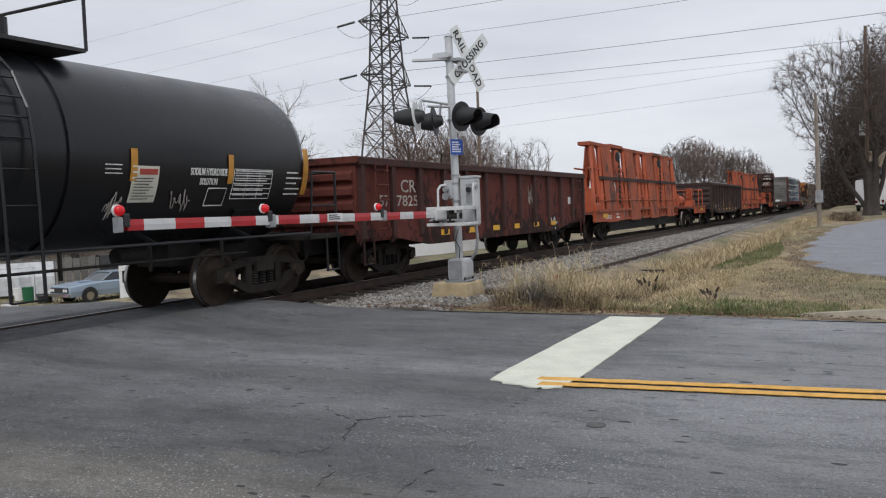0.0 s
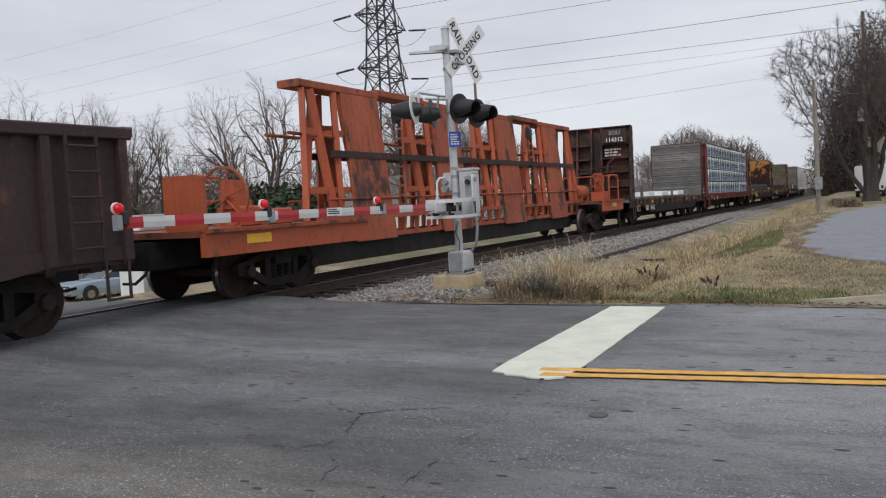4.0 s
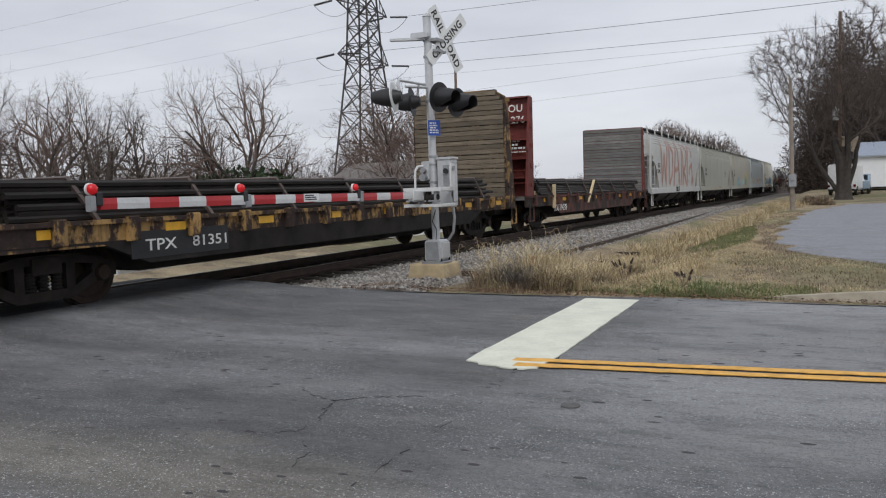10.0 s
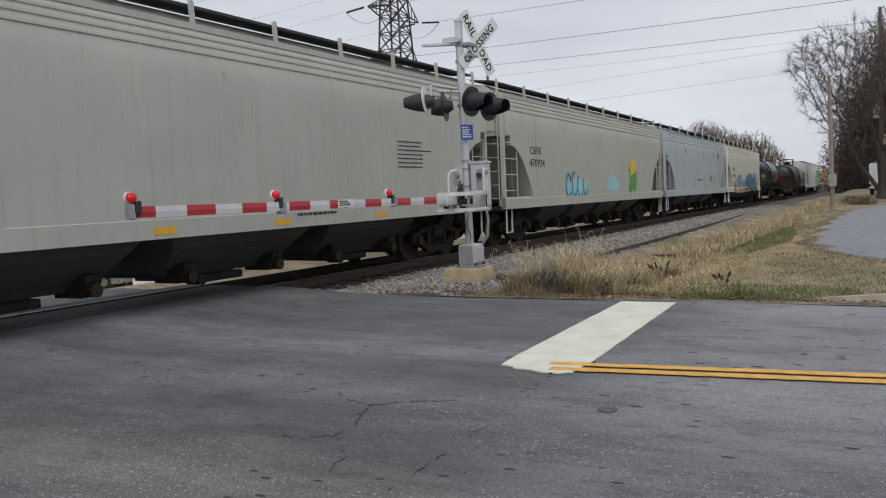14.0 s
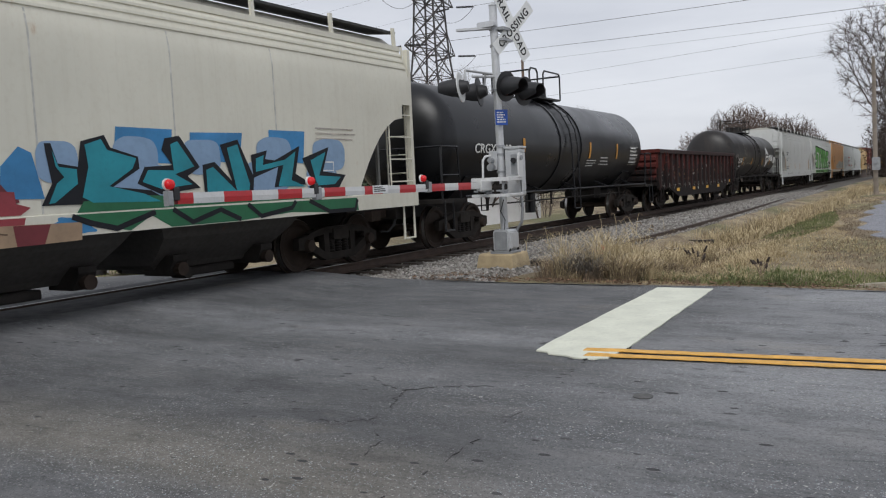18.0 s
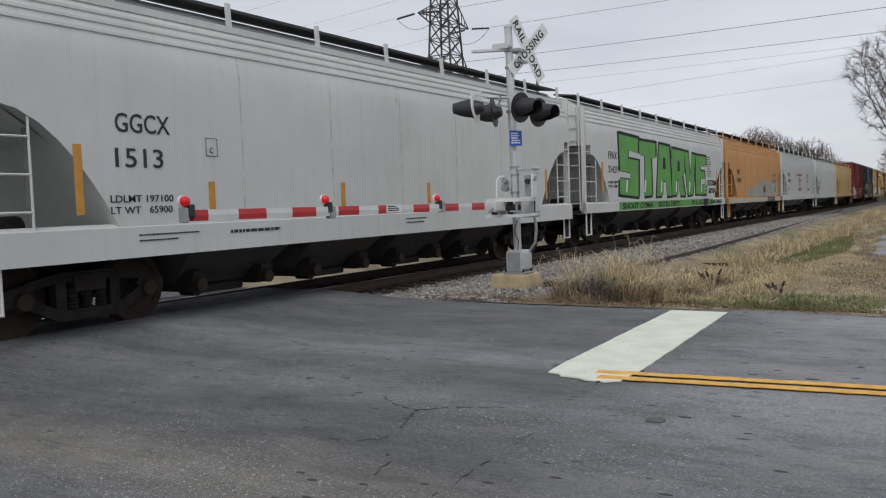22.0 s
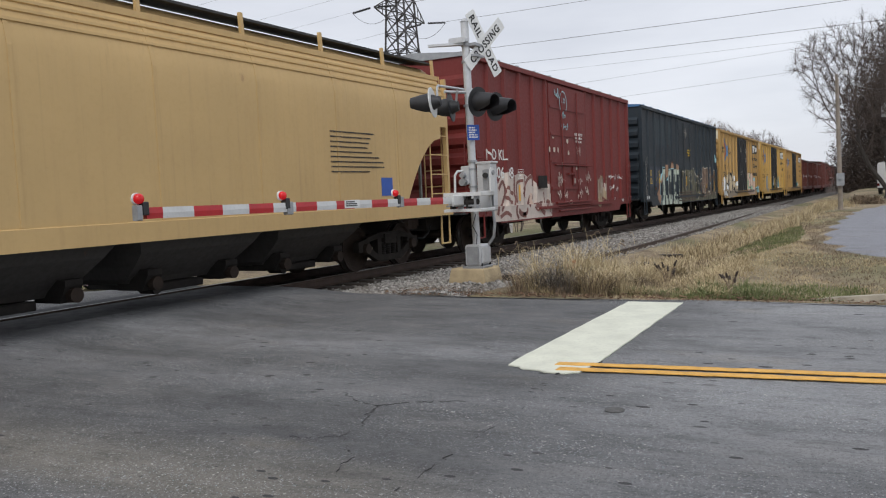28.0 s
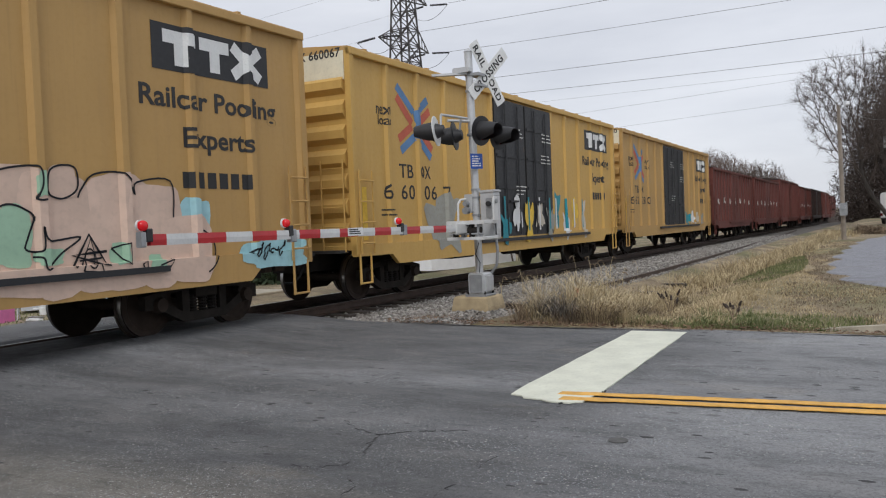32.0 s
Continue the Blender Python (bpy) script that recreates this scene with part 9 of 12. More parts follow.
c22 = joins(hopper_car(14.85, HOP_PALE, "white hopper car with red stencilled warnings", 3, under=SHADED_GREY), 377.95)
c23 = joins(hopper_car(14.3, HOP_PALE, "white smooth hopper car", 4), 393.83)
c24 = joins(hopper_car(14.7, HOP_BUFF, "buff yellow hopper car", 3, ribs=6), 408.92)
c25 = joins(boxcar(13.42, BOX_RED, "red boxcar with pale graffiti along its foot", door_w=3.3, posts=5, top=4.75), 423.85)
for piece_ in c25.children:
    piece_.matrix_basis = Matrix.Translation((0, 0.98, 0)) @ piece_.matrix_basis
c26 = joins(boxcar(16.25, BOX_GREEN, "dark green boxcar with cream block graffiti", door_w=3.2, posts=6, top=4.75, roof=BLUE_EDGE), 440.18)
PALE = plain("pale_end_panel", (0.72, 0.66, 0.5), 0.6, 0, 0.1, 2)
YB = dict(top=4.72, door=DOOR_BLACK, door_w=3.9, posts=5, double=True, end_panel=PALE, roof=BOX_YELLOW)
c27 = joins(boxcar(16.5, BOX_YELLOW, "tan-yellow boxcar with black doors and pink graffiti", **YB), 457.72)
c28 = joins(boxcar(16.3, BOX_YELLOW2, "yellow boxcar with black double doors", **YB), 475.55)
c29 = joins(boxcar(16.3, BOX_YELLOW, "yellow boxcar with black double doors", **YB), 492.96)
c30 = joins(boxcar(14.6, BOX_OXIDE, "oxide-red boxcar streaked with white", top=4.1, posts=6, door_w=2.6, roof=DARK_BROWN), 510.4)
c31 = joins(boxcar(14.6, BOX_OXIDE, "oxide-red boxcar streaked with white", top=4.1, posts=6, door_w=2.6, roof=DARK_BROWN), 526.2)
c32 = joins(boxcar(16.3, BOX_OXIDE, "dark oxide-red boxcar far down the train", top=4.5, posts=6, door_w=2.6, roof=DARK_BROWN), 542.0)
c33 = joins(boxcar(14.6, BOX_OXIDE, "dark oxide-red boxcar far down the train", top=4.3, posts=6, door_w=2.6, roof=DARK_BROWN), 559.5)
c34 = joins(boxcar(15.5, DARK_BROWN, "dark brown boxcar far down the train", top=4.4, posts=6, door_w=2.6), 575.5)
c35 = joins(boxcar(16.3, BOX_OXIDE, "dark oxide-red boxcar far down the train", top=4.4, posts=6, door_w=2.6, roof=DARK_BROWN), 592.5)
c36 = joins(boxcar(15.5, BOX_OXIDE, "oxide-red boxcar at the far end", top=4.2, posts=6, door_w=2.6), 610.0)
# loads
PALE_BOARD = plain("pale_boards", (0.42, 0.37, 0.29), 0.85, 0, 0.25, 3, 0.3)
for k in range(9):
    part("board", Shape().cbox(-1.3 + 0.3 * k, -1.04 + 0.3 * k, 2.6 + 0.2 * (k % 3), 15.2 - 0.3 * (k % 2), 1.18, 1.27 + 0.02 * (k % 2), 0.008), PALE_BOARD if k % 2 else WOODGREY, c6)
for y in (4.6, 7.4, 11.4):
    part("white_pack", Shape().cbox(-1.1, 1.2, y, y + 1.1 + 0.3 * (y > 7), 1.28, 1.5, 0.02), WRAP, c6, "low white wrapped pack")
for y in (2.2, 8.6, 12.6):
    part("stake", Shape().cbox(1.36, 1.46, y, y + 0.14, 1.1, 1.75 if y < 3 else 1.5, 0.01), WOODBROWN, c6, "short brown timber stake")
lumber_load(c7, 0.69, 19.6, 1.22)
rod_load(c8, 1.2, 15.2, 1.2, 0.5, 1)
rod_load(c9, 1.2, 16.2, 1.2, 0.5, 2)
rod_load(c10, 1.2, 16.2, 1.2, 0.5, 3)
FRESH = plain("fresh_timber", (0.62, 0.5, 0.3), 0.8, 0, 0.15, 3, 0.3)
for car_y, (x, a, b, z) in ((c8, (1.2, 14.9, 17.0, 1.36)), (c8, (0.95, 15.2, 17.1, 1.42)), (c8, (1.3, 1.2, 2.4, 1.3)), (c9, (0.9, 1.0, 2.6, 1.3)), (c10, (1.2, 1.0, 1.9, 1.3))):
    part("dunnage", Shape().beam((x, a, z - 0.05), (x + 0.15, b, z + 0.03), 0.1, 0.12), FRESH, car_y, "pale fresh timber offcut")
    part("bunk", Shape().cbox(-1.3, 1.35, a + 0.3, a + 0.45, 1.18, z - 0.1, 0.01), WOODBROWN, car_y)
    part("bunk", Shape().cbox(-1.3, 1.35, b - 0.45, b - 0.3, 1.18, z - 0.1, 0.01), WOODBROWN, car_y)
part("stake", Shape().cbox(1.5, 1.58, 2.55, 2.69, 0.75, 1.55, 0.01), FRESH, c10, "pale timber stake")
part("stake", Shape().beam((1.54, 6.8, 0.85), (1.5, 7.85, 1.7), 0.09, 0.05), FRESH, c10, "pale leaning timber stake")


# ---- lettering, stickers and graffiti on the cars' sides ----
def fit(ob, bend):
    if bend:
        m = ob.matrix_basis
        inv = m.inverted()
        for v in ob.data.vertices:
            w = m @ v.co
            w.x = bend(w.z) + 0.007 + v.co.z
            v.co = inv @ w
    return ob


def sign(words, car, y0, y1, z0, z1, mat, x=1.607, thick=0.006, bend=None, up=0.0, name="lettering"):
    """Words that fill the rectangle y0..y1, z0..z1 on the near side."""
    me = text_mesh(words, 1.0, mat, 1.0, thick)
    vs = [v.co for v in me.vertices]
    a, b = min(v.x for v in vs), max(v.x for v in vs)
    c, d = min(v.y for v in vs), max(v.y for v in vs)
    me.transform(Matrix.Diagonal(((y1 - y0) / (b - a), (z1 - z0) / (d - c), 1, 1)) @ Matrix.Translation((-a, -c, 0)))
    return fit(put(name, me, car, Matrix.Translation((x + up, y0, z0)) @ SIDE), (lambda z: bend(z) + up) if bend else None)


def sticker(car, mat, y0, y1, z0, z1, x=1.607, bend=None, name="sticker", label=""):
    if not bend:
        return decal(name, mat, car, x, y0, z0, rect(y1 - y0, z1 - z0), label=label)
    sh = Shape().rings([[(bend(z) + e, y, z) for e, y in ((0.0, y0), (0.008, y0), (0.008, y1), (0.0, y1))] for z in [z0 + (z1 - z0) * i / 6 for i in range(7)]])
    return part(name, sh, mat, car, label)


def dashes(car, mat, y0, y1, z0, z1, rows, seed=1, x=1.607, bend=None):
    h = (z1 - z0) / (rows * 2.2)
    return fit(bars(car, mat, x, y0, z1 - h, y1 - y0, rows, h * 0.62, h * 1.58, seed), bend)


def spray(car, mat, y, z, w, h, seed, x=1.606, rough=0.22, bend=None):
    LAYER[0] += 1
    return fit(decal("graffiti_fill", mat, car, x + 0.0003 * (LAYER[0] % 9), y, z, blob(w, h, seed, 34, rough), t=0.0001), bend)


LAYER = [0]


def rounded(p, n=5):
    """A smooth curve through the points."""
    q = [p[0]] + list(p) + [p[-1]]
    out = []
    for a, b, c, d in zip(q, q[1:], q[2:], q[3:]):
        for i in range(n):
            t = i / n
            out.append(tuple(0.5 * (2 * b[k] + (c[k] - a[k]) * t + (2 * a[k] - 5 * b[k] + 4 * c[k] - d[k]) * t * t + (3 * b[k] - a[k] - 3 * c[k] + d[k]) * t ** 3) for k in (0, 1)))
    return out + [p[-1]]


def line(car, mat, pts, r, x=1.611, bend=None):
    fine = []
    x += 0.0003 * (LAYER[0] % 9)
    if bend:
        k0, bend0 = 0.0003 * (LAYER[0] % 9), bend
        bend = lambda z: bend0(z) + k0
    LAYER[0] += 1
    if 6 <= len(pts) < 24:
        pts = rounded(pts)
    for (a, b), (c, d) in zip(pts, pts[1:]):
        n = max(1, int(math.hypot(c - a, d - b) / 0.22))
        fine += [(a + (c - a) * i / n, b + (d - b) * i / n) for i in range(n)]
    return fit(stroke(fine + [pts[-1]], r, mat, car, x, 0, 0), bend)


def curl(cy, cz, w, h, a0, a1, n=14):
    return [(cy + w * math.cos(radians(a0 + (a1 - a0) * i / n)), cz + h * math.sin(radians(a0 + (a1 - a0) * i / n))) for i in range(n + 1)]


def scribble(car, mat, y0, y1, z0, z1, seed, r=0.015, x=1.611, bend=None, n=18):
    rnd_ = random.Random(seed)
    pts, m = [], n * 3
    w, h, turns = y1 - y0, z1 - z0, n / 4
    p1, p2 = rnd_.uniform(0, 6), rnd_.uniform(0, 6)
    for i in range(m):
        k = i / (m - 1)
        a = 2 * math.pi * turns * k + 0.8 * math.sin(7 * k + p2)
        pts.append((y0 + w * (0.08 + 0.84 * k + 0.09 * math.cos(a + p1)), z0 + h * (0.5 + (0.26 + 0.22 * math.sin(9 * k + p1)) * math.sin(a) + 0.08 * math.sin(3.1 * a))))
    return line(car, mat, pts, r, x, bend)


TK = round_x
HX = hop_x
# 1: black tank
sign("SODIUM HYDROXIDE", c1, 9.34, 10.12, 2.09, 2.2, WHITE_MARK, bend=TK, thick=0.02)
sign("SOLUTION", c1, 9.55, 9.92, 1.95, 2.05, WHITE_MARK, bend=TK, thick=0.02)
for a, b, z0, z1 in ((8.23, 8.34, 1.99, 2.43), (10.15, 10.26, 1.97, 2.42), (12.07, 12.20, 1.8, 2.6)):
    sticker(c1, ORANGE_STRIP, a, b, z0, z1, bend=TK, name="reflector")
sticker(c1, HOP_CREAM, 8.26, 8.73, 1.7, 2.2, bend=TK, label="pale notice sheet with a red heading")
sticker(c1, RED_MARK, 8.38, 8.7, 2.08, 2.16, bend=lambda z: TK(z) + 0.006, name="red_heading")
dashes(c1, BLACK_MARK, 8.30, 8.70, 1.72, 2.04, 8, 5, bend=lambda z: TK(z) + 0.006)
for z in (1.74, 1.82, 1.9, 1.98, 2.06, 2.14, 2.2):
    line(c1, WHITE_MARK, [(10.28, z), (11.22, z)], 0.006, bend=TK)
for y in (10.28, 10.60, 10.90, 11.22):
    line(c1, WHITE_MARK, [(y, 1.74), (y, 2.2)], 0.006, bend=TK)
dashes(c1, WHITE_MARK, 10.32, 11.20, 1.75, 2.2, 6, 2, bend=TK)
line(c1, WHITE_MARK, [(9.75, 1.64), (10.16, 1.64), (10.16, 1.9), (9.75, 1.9), (9.75, 1.64)], 0.01, bend=TK)
dashes(c1, WHITE_MARK, 7.80, 8.22, 2.05, 2.22, 3, 1, bend=TK)
dashes(c1, WHITE_MARK, 11.60, 12.05, 1.75, 2.2, 5, 3, bend=TK)
scribble(c1, FADED_MARK, 9.00, 9.45, 1.55, 1.88, 4, 0.008, bend=TK)
scribble(c1, FADED_MARK, 7.90, 8.15, 1.45, 1.85, 5, 0.008, bend=TK)
# 2: oxide gondola
sign("CR", c2, 1.7, 2.35, 1.83, 2.1, FADED_MARK, 1.517)
sign("57", c2, 0.82, 1.22, 1.54, 1.77, FADED_MARK, 1.517)
sign("7825", c2, 1.52, 2.42, 1.54, 1.77, FADED_MARK, 1.517)
scribble(c2, WHITE_MARK, 10.8, 11.35, 0.72, 1.1, 7, 0.03, 1.56, n=26)
sticker(c2, WHITE_MARK, 12.6, 12.95, 1.5, 1.72, 1.517)
scribble(c2, FADED_MARK, 9.0, 9.5, 1.4, 2.1, 8, 0.025, 1.52)
# 4: dark gondola
sign("60466 3", c4, 1.44, 3.35, 0.98, 1.27, FADED_MARK, 1.517)
for y in (1.0, 5.2, 8.0):
    sticker(c4, REFLECT, y, y + 0.08, 1.1, 1.45, 1.56, name="reflector")
# 6, 7, 9, 10: flats
sign("SOU", c6, 2.52, 3.05, 0.66, 0.88, WHITE_MARK, 1.508)
sign("114312", c6, 3.46, 4.24, 0.66, 0.88, WHITE_MARK, 1.508)
sign("AOK", c7, 2.33, 2.83, 0.82, 1.0, WHITE_MARK, 1.508)
sign("29276", c7, 3.28, 4.03, 0.82, 1.0, WHITE_MARK, 1.508)
for c, y in ((c7, 17.6), (c6, 1.0)):
    sticker(c, SIGN_WHITE, y, y + 0.5, 0.66, 0.9, 1.507, name="data_plate")
    sticker(c, BLACK_MARK, y + 0.03, y + 0.47, 0.68, 0.88, 1.512, name="data_plate_face")
sticker(c9, DOOR_BLACK, 3.06, 5.05, 0.62, 1.0, 1.506, name="number_panel")
sign("TPX", c9, 3.32, 3.92, 0.72, 0.88, WHITE_MARK, 1.512)
sign("81351", c9, 4.25, 5.0, 0.72, 0.88, WHITE_MARK, 1.512)
sticker(c8, DOOR_BLACK, 3.4, 5.4, 0.62, 1.0, 1.506, name="number_panel")
sign("TTPX 82279", c8, 3.6, 5.2, 0.7, 0.9, WHITE_MARK, 1.512)
sign("SOU 114278", c10, 2.69, 4.15, 0.64, 0.86, WHITE_MARK, 1.508)
lettering("SOU", 0.32, WHITE_MARK, c10, 0.62, 0.43, 3.85, turn=FRONT)
lettering("1 276", 0.3, WHITE_MARK, c10, 0.62, 0.43, 3.5, turn=FRONT)
lettering("AOK 29276", 0.18, WHITE_MARK, c7, 0.12, 0.17, 3.72, turn=FRONT)
lettering("CAUTION", 0.12, WHITE_MARK, c7, -0.85, 0.17, 4.1, turn=FRONT)
sticker(c7, REFLECT, -0.06, 0.06, 1.5, 2.15, 1.56, name="reflector")
sticker(c8, SIGN_WHITE, 15.82, 16.26, 0.6, 0.92, 1.508, name="data_plate")
sticker(c8, DOOR_BLACK, 15.84, 16.24, 0.68, 0.9, 1.513, name="data_plate_face")
part("number_panel", Shape().box(0.3, 1.35, 0.2, 0.22, 3.62, 4.2), DARK_BROWN, c6, "dark painted number panel")
lettering("SOU", 0.24, FADED_MARK, c6, 0.6, 0.19, 3.95, turn=FRONT)
lettering("114312", 0.24, WHITE_MARK, c6, 0.45, 0.19, 3.66, turn=FRONT)
bars(c6, FADED_MARK, 0.4, 0.2, 3.3, 0.75, 3, 0.07, 0.05, 6, FRONT)
sticker(c6, SIGN_WHITE, 16.9, 17.36, 1.3, 1.58, 1.57, name="data_plate")
sticker(c6, DOOR_BLACK, 16.93, 17.33, 1.33, 1.55, 1.575, name="data_plate_face")
sticker(c6, REFLECT, 16.95, 17.4, 1.0, 1.16, 1.52, name="reflector")
for k, c in enumerate((c10, c7)):
    bars(c, WHITE_MARK, 0.6 - 0.15 * k, 0.43 - 0.26 * k, 2.9 + k * 0.62, 0.8 - 0.25 * k, 4 - k, 0.06 - 0.02 * k, 0.05 - 0.015 * k, 3 + k, FRONT)
# 11: washed red letters
sign("GPLX", c11, 1.55, 2.2, 2.4, 2.63, BLACK_MARK)
sign("76195", c11, 1.5, 2.25, 2.08, 2.3, BLACK_MARK)
lettering("GPLX", 0.19, BLACK_MARK, c11, 0.35, 0.05, 3.5, turn=FRONT)
lettering("76195", 0.19, BLACK_MARK, c11, 0.35, 0.05, 3.28, turn=FRONT)
for pts in ([(2.4, 3.9), (2.75, 1.5), (3.3, 3.2), (3.8, 1.5), (4.3, 3.9)], [(4.75, 3.9), (4.9, 1.5)], [(4.75, 3.9), (5.9, 3.3), (5.9, 2.2), (4.9, 1.5)], [(6.3, 1.4), (6.9, 3.85), (7.3, 3.85), (8.3, 1.4)], [(6.5, 2.3), (7.8, 2.45)],
            [(8.95, 1.45), (8.85, 3.95)], [(8.85, 3.95), (9.3, 4.0), (10.4, 3.7), (10.6, 3.2), (10.2, 2.6), (9.5, 2.3)], [(8.9, 3.9), (9.4, 3.0), (9.5, 1.45)], [(9.5, 2.3), (10.3, 1.9), (10.8, 1.4)],
            [(11.0, 1.4), (10.95, 2.6), (11.2, 3.6), (11.9, 3.95), (12.4, 3.7), (12.45, 3.2)], [(11.7, 2.1), (11.9, 2.5), (12.7, 2.75), (12.75, 2.9)], [(12.7, 2.8), (12.9, 2.0), (12.5, 1.45)], [(12.9, 2.0), (13.3, 1.45)]):
    line(c11, G_PINK_FAINT, pts, 0.2, bend=HX)
    line(c11, G_PINK, pts, 0.12, 1.6135, bend=lambda z: HX(z) + 0.004)
line(c11, BLACK_MARK, curl(7.15, 1.35, 0.1, 0.1, 170, -80), 0.03, 1.63)
sign("S2K17", c11, 6.95, 8.1, 1.06, 1.36, BLACK_MARK, 1.63, 0.03)
for y, z0, z1 in ((1.3, 1.5, 2.3), (7.85, 1.5, 2.1), (10.3, 1.55, 2.05), (14.85, 1.5, 2.3)):
    sticker(c11, ORANGE_STRIP, y, y + 0.11, z0, z1, name="reflector")
for k, (y, w) in enumerate(((7.6, 0.7), (8.1, 0.8), (10.8, 1.2), (12.3, 0.5))):
    dashes(c11, FADED_MARK, y, y + w, 1.6, 1.75, 2, k + 3)
# 12 to 15: hoppers
sign("INEX", c12, 2.0, 2.7, 2.42, 2.62, BLACK_MARK)
sign("0056", c12, 2.0, 2.7, 2.12, 2.32, BLACK_MARK)
dashes(c12, BLACK_MARK, 12.95, 14.4, 2.0, 2.6, 7, 4)
for y in (3.4, 6.5, 9.0, 12.0, 15.0):
    sticker(c12, REFLECT, y, y + 0.4, 1.08, 1.18, 1.624, name="reflector")
dashes(c12, BLACK_MARK, 9.6, 11.2, 1.12, 1.28, 1, 4, 1.624)
sign("CBFX", c13, 1.75, 2.6, 2.5, 2.72, BLACK_MARK)
sign("470934", c13, 1.7, 2.85, 2.15, 2.37, BLACK_MARK)
for k in range(4):
    line(c13, G_TEAL, curl(4.9 + k * 0.55, 1.6 + 0.06 * (k % 2), 0.24, 0.36, 30 + 40 * k, 330), 0.05)
spray(c13, G_SKY, 4.7, 1.3, 2.2, 0.5, 6)
spray(c13, G_GREEN, 11.9, 1.3, 1.2, 1.1, 7)
spray(c13, YELLOW_MARK, 12.1, 2.0, 0.8, 0.6, 8, 1.609)
spray(c13, G_SKY, 9.0, 1.4, 1.4, 0.5, 9)
sign("DO NOT HAMMER SIDES OF CAR", c14, 7.14, 8.7, 1.76, 1.86, RED_MARK)
for y in (1.5, 4.0, 6.6, 9.3, 12.0, 15.0):
    sticker(c14, ORANGE_STRIP, y, y + 0.12, 1.45, 2.05, name="reflector")
for c, y, z in ((c14, 11.03, 1.72), (c21, 12.3, 1.55), (c11, 12.9, 1.6), (c15, 12.9, 1.55), (c20, 13.45, 1.55)):
    sticker(c, BLACK_MARK, y, y + 0.45, z, z + 0.35, name="data_plate")
    line(c, WHITE_MARK, [(y + 0.03, z + 0.03), (y + 0.42, z + 0.03), (y + 0.42, z + 0.32), (y + 0.03, z + 0.32), (y + 0.03, z + 0.03)], 0.012)
    line(c, WHITE_MARK, [(y + 0.03, z + 0.18), (y + 0.42, z + 0.18)], 0.01)
dashes(c14, BLACK_MARK, 12.1, 12.8, 1.6, 1.95, 3, 6)
dashes(c14, BLACK_MARK, 14.0, 14.6, 1.6, 2.3, 6, 7)
BLOOM = plain("rust_bloom", (0.42, 0.27, 0.12), 0.8, 0, 0.4, 3)
rb = random.Random(77)
for y, z, w, h, n in ((13.4, 2.85, 0.75, 0.5, 34), (12.0, 3.1, 0.3, 0.2, 8), (4.1, 3.0, 0.5, 0.4, 14), (8.9, 3.0, 0.3, 0.25, 7), (13.2, 2.5, 0.25, 0.25, 6)):
    for k in range(n):
        a_, b_ = rb.gauss(0.4, 0.25), rb.gauss(0.6, 0.22)
        u = rb.uniform(0.03, 0.13)
        spray(c14, BLOOM_DARK if abs(b_ - 0.75) < 0.08 else BLOOM, y + a_ * w, z + b_ * h, u * 1.3, u, rb.randrange(999), 1.606, 0.45)
sign("ACFX", c15, 1.83, 2.75, 2.42, 2.65, BLACK_MARK)
sign("69273", c15, 1.83, 2.95, 1.98, 2.22, BLACK_MARK)
def piece(car, mat, pts, x=1.608):
    """One flat sprayed shape of a lettered piece."""
    LAYER[0] += 1
    return decal("graffiti_fill", mat, car, x + 0.0002 * (LAYER[0] % 5), 0, 0, pts, t=0.0001)


G_LILAC = plain("spray_lilac", (0.24, 0.36, 0.52), 0.6, 0, 0.15, 1.2, 0)
piece(c15, G_BLUE, [(9.03, 2.32), (9.91, 2.31), (9.87, 1.86), (8.96, 1.89)], 1.606)
piece(c15, G_BLUE, [(10.22, 2.28), (11.21, 2.3), (11.13, 1.86), (10.18, 1.91)], 1.606)
piece(c15, G_BLUE, [(11.78, 2.36), (12.62, 2.36), (12.55, 1.85), (11.75, 1.91)], 1.606)
piece(c15, G_BLUE, [(7.52, 1.84), (7.74, 2.06), (7.89, 1.99), (8.01, 1.47), (7.64, 1.48), (7.5, 1.65)], 1.606)
for y, z, w, h in ((8.2, 1.89, 0.27, 0.24), (9.3, 1.92, 0.35, 0.28), (10.41, 1.95, 0.34, 0.24), (11.88, 1.99, 0.39, 0.26), (13.22, 1.99, 0.43, 0.26), (9.4, 1.6, 0.5, 0.25), (11.7, 1.65, 0.5, 0.25), (13.0, 1.6, 0.4, 0.2)):
    spray(c15, G_LILAC, y - w, z - h, 2 * w, 2 * h, int(y * 9), 1.6085, 0.02)
piece(c15, G_DARK, [(8.05, 2.1), (8.13, 2.1), (8.2, 1.87), (8.46, 1.83), (8.52, 2.13), (8.85, 2.21), (8.93, 2.06), (9.33, 1.95), (9.34, 1.8), (8.93, 1.58), (9.5, 1.52), (9.82, 1.35), (8.3, 1.39), (7.96, 1.39), (8.11, 1.64), (8.06, 1.99)], 1.612)
piece(c15, G_DARK, [(9.77, 2.19), (10.02, 2.23), (10.35, 1.81), (10.12, 1.69), (10.34, 1.53), (9.66, 1.46), (9.29, 1.61), (9.42, 1.82), (9.87, 1.84), (9.71, 2.04)], 1.612)
piece(c15, G_DARK, [(10.4, 1.84), (10.63, 1.88), (10.94, 1.61), (10.75, 2.12), (11.1, 2.2), (11.4, 1.65), (11.35, 1.35), (10.69, 1.43), (10.41, 1.39)], 1.612)
